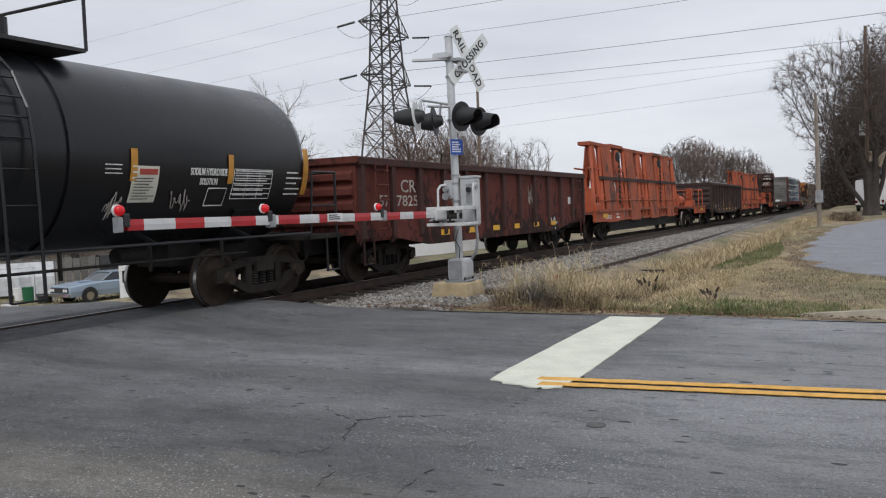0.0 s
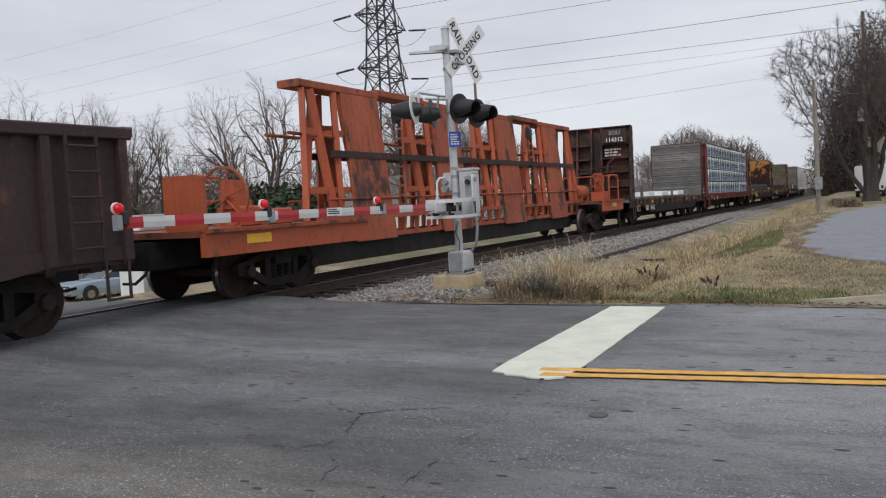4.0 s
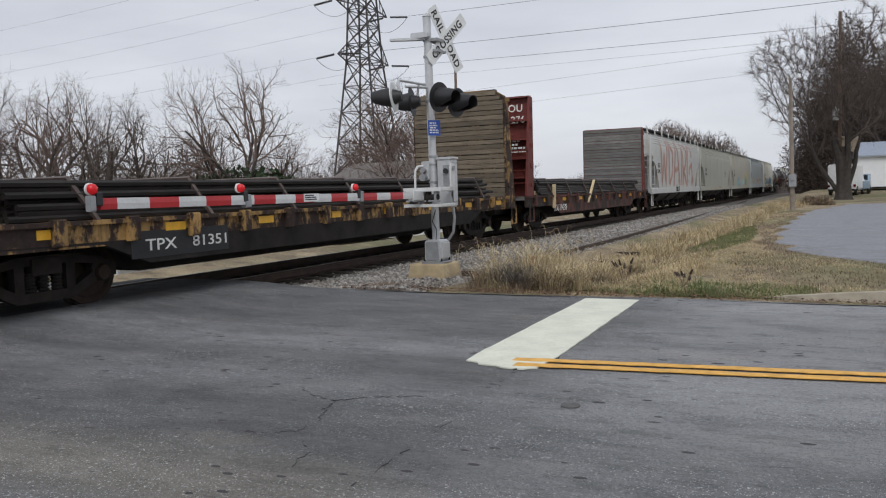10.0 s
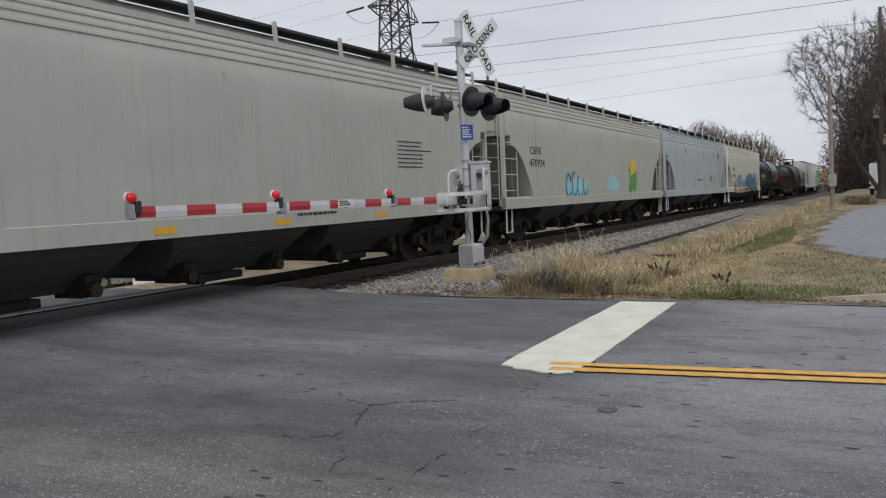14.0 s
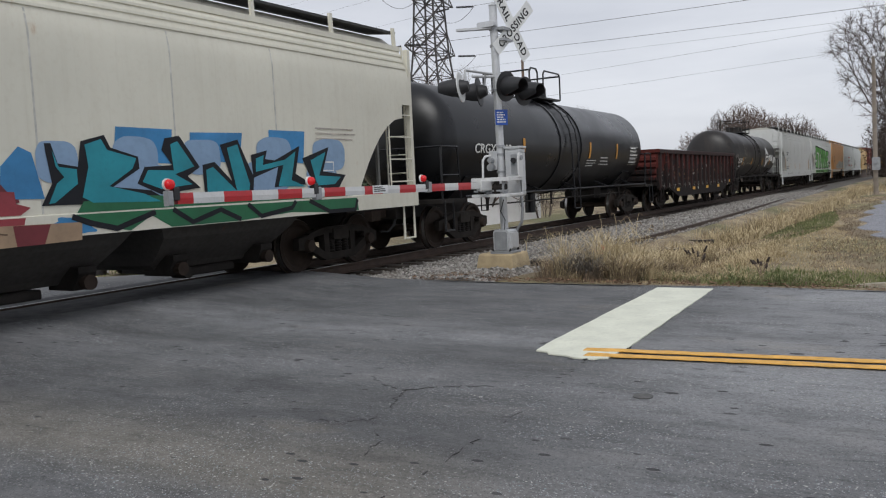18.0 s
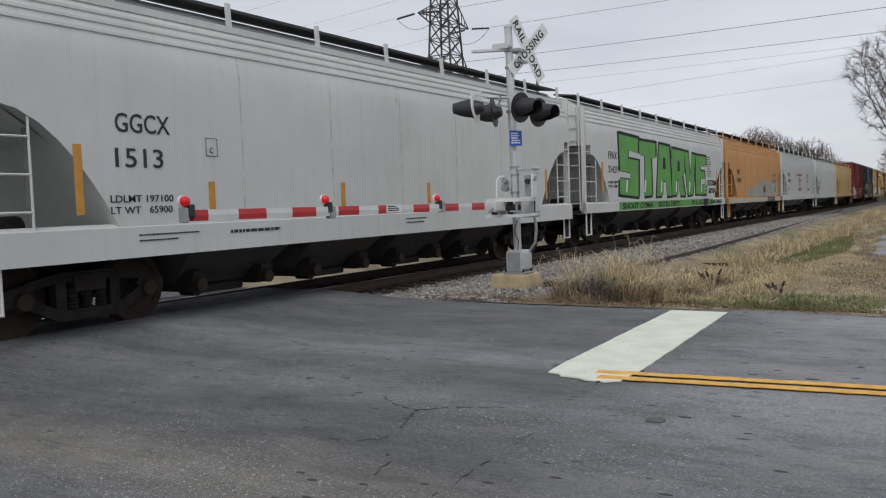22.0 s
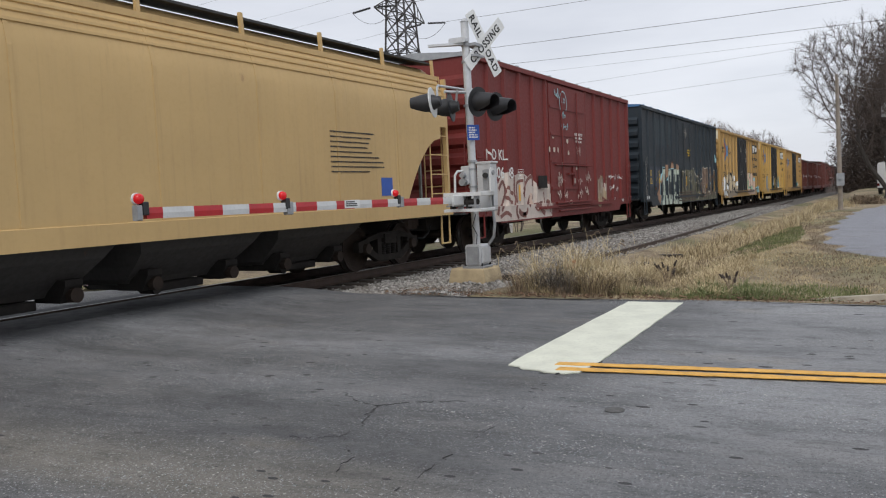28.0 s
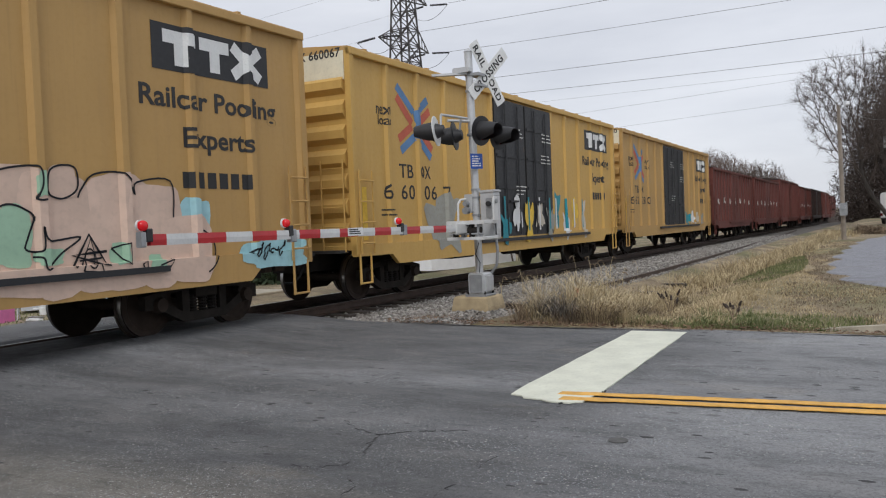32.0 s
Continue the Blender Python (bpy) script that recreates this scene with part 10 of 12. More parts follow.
piece(c15, G_DARK, [(11.36, 1.98), (11.71, 2.05), (11.66, 1.92), (11.87, 1.9), (12.47, 2.13), (12.34, 1.69), (12.72, 1.52), (11.83, 1.49), (11.94, 1.8), (11.38, 1.64)], 1.612)
piece(c15, G_DARK, [(12.52, 1.93), (13.21, 2.12), (13.03, 1.72), (13.64, 1.65), (13.43, 1.43), (12.81, 1.45), (12.66, 1.69)], 1.612)
piece(c15, G_TEAL, [(8.57, 2.09), (8.8, 2.16), (8.88, 2.03), (9.3, 1.93), (9.23, 1.8), (8.87, 1.59), (9.39, 1.48), (9.65, 1.37), (8.63, 1.4), (8.49, 1.47), (8.6, 1.83)], 1.615)
piece(c15, G_TEAL, [(8.14, 2.01), (8.21, 1.83), (8.44, 1.8), (8.44, 1.63), (8.13, 1.42), (8.05, 1.41), (8.17, 1.64), (8.27, 1.71), (8.17, 1.83)], 1.615)
piece(c15, G_TEAL, [(9.86, 2.11), (9.98, 2.16), (10.25, 1.82), (9.91, 1.72), (10.2, 1.58), (9.67, 1.53), (9.37, 1.63), (9.47, 1.78), (9.89, 1.77)], 1.615)
piece(c15, G_TEAL, [(10.46, 1.77), (10.59, 1.81), (11.03, 1.46), (10.88, 2.08), (11.09, 2.13), (11.3, 1.56), (11.27, 1.41), (10.69, 1.47), (10.46, 1.44)], 1.615)
piece(c15, G_TEAL, [(11.46, 1.93), (11.63, 1.98), (11.6, 1.83), (12.1, 1.91), (12.36, 2.04), (12.23, 1.59), (12.58, 1.48), (11.92, 1.5), (12.06, 1.83), (11.44, 1.73)], 1.615)
piece(c15, G_TEAL, [(12.72, 1.9), (13.12, 2.04), (12.92, 1.65), (13.5, 1.62), (13.32, 1.5), (12.86, 1.49)], 1.615)
piece(c15, G_GREEN2, [(8.4, 1.29), (8.5, 1.42), (9.4, 1.46), (10.6, 1.4), (12.0, 1.42), (13.4, 1.4), (13.8, 1.29)], 1.6135)
piece(c15, G_GREEN2, [(8.33, 1.27), (13.92, 1.25), (13.95, 1.03), (13.31, 1.03), (12.19, 1.09), (11.05, 1.03), (10.33, 1.03), (9.78, 1.03), (9.47, 1.2), (9.13, 1.03), (8.74, 1.1), (8.36, 1.22)], 1.624)
for pts in ([(8.32, 1.25), (8.56, 1.16), (8.93, 1.07), (9.53, 1.24)], [(9.82, 1.26), (10.15, 1.07), (10.67, 1.21), (11.06, 1.05)], [(11.22, 1.26), (11.49, 1.07), (12.19, 1.16), (12.29, 1.26)], [(12.62, 1.25), (13.13, 1.05), (13.85, 1.05), (13.92, 1.22)]):
    line(c15, G_DARK, pts, 0.035, 1.628)
piece(c15, G_RED, [(7.0, 1.6), (7.65, 1.56), (7.66, 1.43), (7.83, 1.38), (7.7, 1.3), (7.0, 1.3)], 1.608)
piece(c15, G_RED, [(7.0, 1.27), (7.75, 1.27), (7.68, 1.05), (7.0, 1.05)], 1.624)
spray(c15, G_BLUE, 8.05, 1.04, 0.55, 0.2, 33, 1.623, 0.2)
# the longer piece: teal letters edged in white on dark red, woodgrain along the sill
G_WINE = plain("spray_wine", (0.15, 0.022, 0.028), 0.55, 0, 0.2, 1.5, 0)
G_WOOD = plain("spray_wood_tan", (0.34, 0.235, 0.15), 0.6, 0, 0.2, 3, 0)
G_WOODLINE = plain("spray_wood_brown", (0.13, 0.08, 0.05), 0.6, 0, 0.2, 3, 0)
piece(c15, G_WINE, [(2.05, 1.36), (2.25, 1.41), (2.62, 1.67), (2.78, 1.7), (3.04, 1.85), (3.25, 1.99), (3.36, 1.96), (3.39, 1.83), (3.91, 1.96), (4.22, 2.09), (4.47, 2.19), (4.57, 2.1), (4.84, 1.99), (4.98, 2.13), (5.21, 2.29), (5.32, 2.14), (5.54, 2.05), (5.81, 2.03), (5.94, 1.94), (6.29, 1.97), (6.8, 1.93), (6.95, 1.88), (6.89, 1.78), (7.21, 1.71), (7.67, 1.75), (7.7, 1.44), (7.3, 1.42), (7.17, 1.34), (4.77, 1.34), (2.9, 1.34)], 1.606)
piece(c15, G_WINE, [(2.08, 1.26), (2.32, 1.17), (2.56, 1.2), (2.58, 1.06), (2.66, 0.96), (2.87, 0.93), (2.92, 1.26)], 1.6235)
piece(c15, SIGN_WHITE, [(2.96, 1.44), (2.97, 1.74), (3.41, 1.83), (3.48, 2.04), (3.76, 1.95), (3.95, 1.99), (4.44, 1.96), (4.61, 2.1), (4.76, 2.22), (4.86, 1.99), (4.89, 1.77), (5.04, 1.94), (5.18, 2.04), (5.53, 1.97), (5.8, 1.91), (6.29, 2), (6.65, 2.01), (6.68, 1.81), (7.17, 1.82), (7.2, 1.59), (7.04, 1.37), (4.46, 1.38)], 1.609)
for pts in ([(3.38, 1.44), (3.53, 1.73), (3.52, 1.93), (3.76, 1.91), (3.91, 1.94), (3.74, 1.73), (3.62, 1.6), (3.83, 1.52), (3.78, 1.43)],
            [(3.87, 1.6), (4.05, 1.91), (4.39, 1.94), (4.42, 1.8), (4.04, 1.42), (3.89, 1.43)],
            [(4.15, 1.42), (4.51, 1.94), (4.76, 2.17), (4.83, 1.91), (4.73, 1.72), (4.85, 1.39)],
            [(4.95, 1.39), (5.01, 1.8), (5.22, 1.96), (5.62, 1.94), (5.64, 1.65), (5.43, 1.39)],
            [(5.7, 1.38), (5.98, 1.82), (6.29, 1.94), (6.59, 1.97), (6.31, 1.72), (6.23, 1.38)],
            [(6.38, 1.38), (6.59, 1.75), (7.16, 1.8), (7.09, 1.62), (6.85, 1.38)],
            [(3.02, 1.57), (3.07, 1.74), (3.37, 1.79), (3.32, 1.61)]):
    piece(c15, G_TEAL, pts, 1.612)
for pts in ([(3.51, 1.53), (3.61, 1.71), (3.6, 1.86)], [(4.13, 1.54), (4.3, 1.75)], [(4.47, 1.5), (4.7, 1.77), (4.77, 1.99)], [(5.21, 1.45), (5.24, 1.74), (5.47, 1.85)], [(5.99, 1.46), (6.21, 1.7)], [(3.07, 1.62), (3.22, 1.66)]):
    line(c15, G_DARK, pts, 0.016, 1.615)
piece(c15, G_WOOD, [(2.91, 1.26), (5.26, 1.23), (8.45, 1.18), (8.43, 0.97), (6.16, 0.94), (3.79, 0.94), (2.91, 0.94)], 1.6245)
for pts in ([(3.36, 1.25), (3.61, 1.25), (3.58, 0.97), (3.51, 1.13), (3.32, 0.97), (3.46, 1.15)], [(4.08, 1.24), (4.66, 1.23), (4.41, 0.95), (4.22, 1.13)], [(5.66, 1.21), (6.04, 1.21), (5.83, 0.95), (5.64, 0.97)], [(2.92, 1.26), (3, 1.26), (2.92, 0.96), (2.87, 0.95)]):
    piece(c15, SIGN_WHITE, pts, 1.627)
piece(c15, G_WINE, [(7.59, 1.19), (8.04, 1.18), (7.95, 0.96), (7.62, 0.96)], 1.627)
for k in range(9):
    y = 4.3 + 0.36 * k
    line(c15, G_WOODLINE, [(y, 1.1 + 0.04 * (k % 3)), (y + 0.16, 1.13 + 0.03 * (k % 2)), (y + 0.34, 1.1 + 0.05 * (k % 2))], 0.007, 1.628)
sign("2 INCH HF COMP SHOES", c15, 2.15, 3.05, 1.12, 1.17, BLACK_MARK, 1.6225)
line(c15, BLACK_MARK, [(3.42, 2.36), (3.62, 2.36), (3.62, 2.62), (3.42, 2.62), (3.42, 2.36)], 0.006)
sign("LD LMT  196700", c15, 1.8, 2.72, 1.62, 1.69, FADED_MARK)
sign("LT WT   66300", c15, 1.8, 2.7, 1.46, 1.53, FADED_MARK)
dashes(c15, FADED_MARK, 12.9, 14.2, 2.2, 2.45, 3, 9)
# 16, 18: tanks
sign("CRGX 8183", c16, 1.8, 3.7, 2.08, 2.3, WHITE_MARK, bend=TK, thick=0.01)
for y in (4.4, 9.23, 11.77):
    sticker(c16, ORANGE_STRIP, y, y + 0.12, 2.0, 2.48, bend=TK, name="reflector")
dashes(c16, WHITE_MARK, 9.1, 9.9, 1.72, 1.96, 3, 2, bend=TK)
dashes(c16, WHITE_MARK, 10.3, 11.2, 1.75, 2.05, 3, 3, bend=TK)
for z in (1.8, 1.92, 2.04, 2.16, 2.28, 2.4):
    line(c16, WHITE_MARK, [(13.2, z), (14.1, z)], 0.006, bend=TK)
dashes(c16, WHITE_MARK, 13.25, 14.1, 1.8, 2.4, 5, 4, bend=TK)
sign("25770", c18, 1.75, 2.72, 1.87, 2.13, WHITE_MARK, bend=TK, thick=0.012)
for y in (2.98, 5.71, 9.4, 12.0):
    sticker(c18, ORANGE_STRIP, y, y + 0.14, 1.78, 2.2, bend=TK, name="reflector")
fit(decal("emblem", SIGN_WHITE, c18, 1.4, 10.35, 1.6, [(0.0, 0.65), (0.15, 0.45), (0.62, 0.0), (0.95, 0.35), (1.12, 0.7), (0.8, 1.0), (0.42, 1.35), (0.12, 1.0)], label="pale pointed leaf emblem"), TK)
for a, b in ((0.35, 0.55), (0.65, 0.55), (0.5, 0.75), (0.5, 0.4), (0.75, 0.72)):
    fit(decal("emblem_dot", BLACK_OLD, c18, 1.4, 10.35 + a, 1.6 + b, blob(0.1, 0.1, 1, 14, 0.0)), lambda z: TK(z) + 0.005)
for k in range(3):
    fit(decal("emblem_bar", SIGN_WHITE, c18, 1.4, 11.65 + k * 0.5, 2.03, [(0, 0), (0.36, 0), (0.4, 0.4), (0.06, 0.4)]), TK)
for seed, (a, b, z0, z1) in enumerate(((3.2, 3.8, 1.7, 1.95), (4.2, 5.6, 1.75, 2.0), (8.3, 9.0, 1.7, 1.9), (0.9, 1.6, 1.9, 2.4))):
    scribble(c18, FADED_MARK, a, b, z0, z1, seed + 41, 0.011, bend=TK, n=22)
sign("84900 KG", c18, 1.95, 2.75, 1.65, 1.75, WHITE_MARK, bend=TK)
sign("34400 KG", c18, 1.95, 2.75, 1.5, 1.6, WHITE_MARK, bend=TK)
for pts_ in ([(3.3, 2.35), (3.45, 2.85), (3.6, 2.9), (3.62, 2.6), (3.45, 2.5), (3.7, 2.3)], [(3.75, 2.3), (3.8, 2.7), (4.0, 2.75), (4.05, 2.45), (3.85, 2.3)], [(3.25, 2.2), (3.6, 2.15), (4.1, 2.22)]):
    line(c18, FADED_MARK, pts_, 0.012, bend=TK)
sticker(c18, SIGN_WHITE, 13.4, 14.2, 1.9, 2.3, bend=TK)
for pts_ in ([(6.13, 1.08), (6.14, 0.74)], [(6.02, 0.86), (6.14, 0.74), (6.27, 0.86)]):
    line(c17, WHITE_MARK, pts_, 0.018, 1.556)
mk = random.Random(6)
for k in range(16):
    y = 0.36 + k * 0.806
    scribble(c17, FADED_MARK, y + 0.08, y + 0.4, 0.82, 1.08, 60 + k, 0.004, 1.556, n=12)
    for _ in range(5):
        w = mk.uniform(0.03, 0.12)
        spray(c17, mk.choice((FADED_MARK, GRIME, GRIME, BLOOM_DARK)), y + mk.uniform(0, 0.4), mk.uniform(1.15, 1.95), w, w * mk.uniform(0.3, 1.4), mk.randrange(999), 1.513, 0.5)
dashes(c17, FADED_MARK, 11.6, 12.1, 0.98, 1.04, 1, 5, 1.556)
# 19, 20: white hoppers
sign("GGCX", c19, 1.95, 2.78, 2.45, 2.69, BLACK_MARK)
sign("1513", c19, 1.93, 2.65, 2.02, 2.26, BLACK_MARK)
dashes(c19, BLACK_MARK, 3.75, 5.2, 1.05, 1.2, 1, 4, 1.627)
sign("LDLMT 197100", c19, 1.83, 2.78, 1.59, 1.68, BLACK_MARK)
sign("LT WT   65900", c19, 1.83, 2.76, 1.45, 1.54, BLACK_MARK)
line(c19, BLACK_MARK, [(3.38, 2.2), (3.58, 2.2), (3.58, 2.44), (3.38, 2.44), (3.38, 2.2)], 0.006)
sign("C", c19, 3.45, 3.51, 2.24, 2.32, BLACK_MARK)
for y, z1 in ((1.36, 2.28), (3.4, 1.85), (6.3, 1.85), (9.0, 1.85), (14.6, 2.2)):
    sticker(c19, ORANGE_STRIP, y, y + 0.11, 1.45, z1, name="reflector")
for y in (2.2, 8.2, 11.8):
    dashes(c19, BLACK_MARK, y, y + 1.0, 1.06, 1.2, 2, int(y), 1.627)
sign("FPAX", c20, 1.85, 2.6, 2.62, 2.85, BLACK_MARK)
sign("214219", c20, 1.83, 2.8, 2.2, 2.42, BLACK_MARK)
sign("LD LMT 220200", c20, 1.8, 2.62, 1.88, 1.96, BLACK_MARK)
sign("LT WT   65800", c20, 1.8, 2.6, 1.75, 1.83, BLACK_MARK)
lettering("FPAX", 0.2, BLACK_MARK, c20, 0.3, 0.05, 3.6, turn=FRONT)
lettering("214219", 0.19, BLACK_MARK, c20, 0.3, 0.05, 3.38, turn=FRONT)
BLOCK = {"S": [(0, 1), (1, 0.97), (1, 0.72), (0.42, 0.74), (0.42, 0.62), (1, 0.6), (0.98, 0), (0, 0.02), (0, 0.28), (0.55, 0.28), (0.55, 0.38), (0.02, 0.4)],
         "T": [(0, 0.98), (1, 0.96), (1, 0.7), (0.72, 0.7), (0.74, 0), (0.3, 0), (0.32, 0.7), (0, 0.72)], "A": [(0.2, 1), (0.85, 0.98), (1, 0), (0.64, 0), (0.61, 0.28), (0.42, 0.28), (0.38, 0), (0, 0)],
         "R": [(0, 1), (0.95, 0.97), (1, 0.5), (0.82, 0.42), (1, 0), (0.62, 0), (0.47, 0.33), (0.4, 0.33), (0.4, 0), (0, 0)], "V": [(0, 0.98), (0.36, 0.97), (0.52, 0.42), (0.64, 0.96), (1, 0.94), (0.74, 0), (0.28, 0)],
         "E": [(0, 1), (1, 0.96), (1, 0.74), (0.42, 0.74), (0.42, 0.62), (0.85, 0.6), (0.85, 0.42), (0.42, 0.42), (0.42, 0.27), (1, 0.25), (1, 0), (0, 0)]}
rl = random.Random(4)
for ch, a, b in (("S", 2.78, 4.72), ("T", 4.74, 6.62), ("A", 6.6, 8.62), ("R", 8.62, 10.4), ("V", 10.3, 12.05), ("E", 12.05, 13.8)):
    high = 3.5 - 0.037 * ((a + b) / 2 - 2.75)
    pts = [(a + (b - a) * u + rl.uniform(-0.04, 0.04), 1.46 + (high - 1.46) * v + rl.uniform(-0.03, 0.03)) for u, v in BLOCK[ch]]
    my, mz = (a + b) / 2, (1.46 + high) / 2
    for grow, dy, dz, x_ in ((1.1, 0.0, 0.0, 1.6035), (1.04, 0.12, 0.05, 1.6045)):
        decal("graffiti_letter", G_DARK, c20, x_, 0, 0, [(my + (u - my) * grow + dy, mz + (v - mz) * (1 + (grow - 1) * 0.7) + dz) for u, v in pts], t=0.0001)
    decal("graffiti_letter", G_GREEN, c20, 1.611, 0, 0, [(my + (u - my) * 0.97, mz + (v - mz) * 0.975) for u, v in pts], t=0.0001)
    if ch in "AR":
        decal("graffiti_letter", G_DARK, c20, 1.614, 0, 0, [(a + (b - a) * u, 1.46 + (high - 1.46) * v) for u, v in ((0.42, 0.52), (0.6, 0.52), (0.58, 0.74), (0.44, 0.74))], t=0.0001)
for k in range(6):
    line(c20, SIGN_WHITE, [(3.4 + k * 1.9, 1.6), (3.5 + k * 1.9, 2.0)], 0.07, 1.622)
sticker(c20, G_GREEN, 2.7, 14.9, 1.05, 1.3, 1.624, name="graffiti_band")
sign("SHOUT COMA", c20, 3.0, 6.2, 1.08, 1.26, G_DARK, 1.63, 0.02)
sign("DUCKS DIRTY", c20, 6.8, 9.6, 1.08, 1.26, G_DARK, 1.63, 0.02)
sign("P.I.G", c20, 11.4, 13.0, 1.08, 1.26, G_DARK, 1.63, 0.02)
sticker(c20, G_DARK, 13.2, 14.0, 1.04, 1.31, 1.632, name="graffiti_band")
sign("LOOK IT MOMMA", c20, 14.0, 15.7, 1.85, 2.1, G_DARK, thick=0.015)
sign("BABY BOY", c20, 14.2, 15.4, 1.52, 1.76, G_DARK, thick=0.015)
sign("LIKE ME GRANDS", c20, 14.3, 16.5, 1.08, 1.25, G_DARK, 1.63, 0.02)
dashes(c20, BLACK_MARK, 14.0, 14.7, 2.2, 3.1, 9, 3)
for y, z1 in ((1.25, 2.5), (13.6, 2.1), (15.6, 2.6)):
    sticker(c20, ORANGE_STRIP, y, y + 0.13, 1.6, z1, name="reflector")
# 21 to 24
GREYPATCH = paint("grey_overpaint", (0.36, 0.36, 0.32), 0.04, 0.35, 0.6, (0.26, 0.22, 0.16))
decal("overpaint", GREYPATCH, c21, 1.605, 4.5, 1.34, [(0, 0), (9.0, 0), (8.9, 0.9), (8.3, 0.85), (8.2, 0.72), (5.8, 0.78), (5.7, 0.86), (3.4, 0.84), (3.3, 0.7), (2.0, 0.62), (1.9, 0.5), (0.3, 0.45)])
sticker(c21, HOP_GREY, 0.2, 14.3, 1.04, 1.26, 1.622, name="overpaint")
sign("SHPX", c21, 1.87, 2.72, 2.45, 2.68, BLACK_MARK)
sign("454601", c21, 1.85, 2.92, 2.05, 2.28, BLACK_MARK)
lettering("SHPX", 0.24, BLACK_MARK, c21, 0.4, 0.05, 3.5, turn=FRONT)
lettering("454601", 0.24, BLACK_MARK, c21, 0.3, 0.05, 3.22, turn=FRONT)
dashes(c21, BLACK_MARK, 11.64, 13.0, 2.05, 2.62, 8, 6)
for k in range(3):
    scribble(c21, G_BLUE if k == 2 else G_DARK, 8.75, 9.6, 1.48 - 0.3 * (k == 2), 1.95 - 0.45 * (k == 2), 70 + k, 0.013)
sign("SAECH.", c21, 9.95, 10.95, 0.97, 1.3, G_DARK, 1.636, 0.01)
sign("RIO GEPD.", c21, 11.05, 12.3, 0.93, 1.28, G_DARK, 1.636, 0.01)
sign("SHQX", c22, 2.05, 2.9, 2.52, 2.77, BLACK_MARK)
sign("40081", c22, 2.05, 3.05, 2.17, 2.4, BLACK_MARK)
dashes(c22, BLACK_MARK, 2.05, 3.0, 1.6, 1.85, 2, 4)
sign("DO NOT HAMMER ON CAR", c22, 6.1, 8.18, 2.63, 2.79, RED_MARK)
sign("WARNING", c22, 6.6, 7.1, 2.42, 2.52, RED_MARK)
sign("DO NOT APPLY VIBRATORS", c22, 6.5, 7.9, 2.28, 2.37, RED_MARK)
dashes(c22, RED_MARK, 6.3, 8.0, 2.0, 2.25, 3, 7)
sign("EACH HOPPER MUST BE", c22, 6.5, 7.95, 1.75, 1.84, RED_MARK)
sign("VENTED BEFORE DISCHARGE", c22, 6.4, 7.95, 1.62, 1.71, RED_MARK)
sign("EACH HOPPER MUST BE", c22, 10.9, 12.0, 1.72, 1.8, RED_MARK)
sign("VENTED BEFORE DISCHARGE", c22, 10.76, 12.1, 1.62, 1.7, RED_MARK)
dashes(c22, BLACK_MARK, 6.3, 7.8, 1.9, 1.97, 1, 7)
dashes(c22, BLACK_MARK, 10.48, 11.7, 2.16, 2.85, 8, 9)
line(c22, BLACK_MARK, [(9.63, 1.79), (9.75, 1.69), (9.87, 1.79), (9.75, 1.89), (9.63, 1.79)], 0.01)
sticker(c22, REFLECT, 9.0, 9.5, 1.08, 1.2, 1.624, name="reflector")
sign("AEX", c23, 1.92, 2.5, 2.12, 2.4, BLACK_MARK)
sign("8073", c23, 1.92, 2.6, 1.75, 1.98, BLACK_MARK)
for y in (1.6, 5.0, 8.0):
    sticker(c23, ORANGE_STRIP, y, y + 0.1, 1.5, 2.0, name="reflector")
dashes(c24, BLACK_MARK, 10.2, 12.0, 1.9, 2.7, 9, 9)
sticker(c24, SIGN_BLUE, 11.8, 12.2, 1.5, 1.85, name="data_plate")
dashes(c24, BLACK_MARK, 1.9, 2.9, 2.1, 2.6, 2, 4)
for c, ch in ((c13, BLACK_MARK), (c14, BLACK_MARK), (c15, BLACK_MARK), (c22, BLACK_MARK), (c23, BLACK_MARK)):
    bars(c, ch, 0.25, 0.05, 3.6, 0.8, 2, 0.14, 0.1, 5, FRONT)
# 25: red boxcar
RX = 1.577
sign("NO KL", c25, 1.87, 3.02, 2.3, 2.57, WHITE_MARK, RX)
sign("57 06 08", c25, 1.87, 3.5, 1.83, 2.13, WHITE_MARK, RX)
sign("CLOSE AND LOCK", c25, 8.15, 8.9, 3.17, 3.25, WHITE_MARK, 1.606)
sign("DOORS BEFORE", c25, 8.2, 8.85, 3.06, 3.13, WHITE_MARK, 1.606)
sign("MOVING CAR", c25, 8.25, 8.8, 2.95, 3.02, WHITE_MARK, 1.606)
MAUVE = plain("spray_faded_mauve", (0.21, 0.085, 0.07), 0.6, 0, 0.3, 2, 0)
piece(c25, G_WASH, [(2.05, 0.74), (6.05, 0.74), (6.32, 1.25), (5.97, 1.62), (5.75, 1.84), (5.45, 1.55), (5.05, 1.5), (4.85, 1.8), (4.7, 1.96), (4.45, 1.88), (4.25, 1.95), (3.82, 1.96), (3.5, 1.9), (3.3, 1.82), (3.06, 2.0), (2.75, 1.95), (2.5, 1.7), (2.2, 1.75), (1.95, 1.3)], RX)
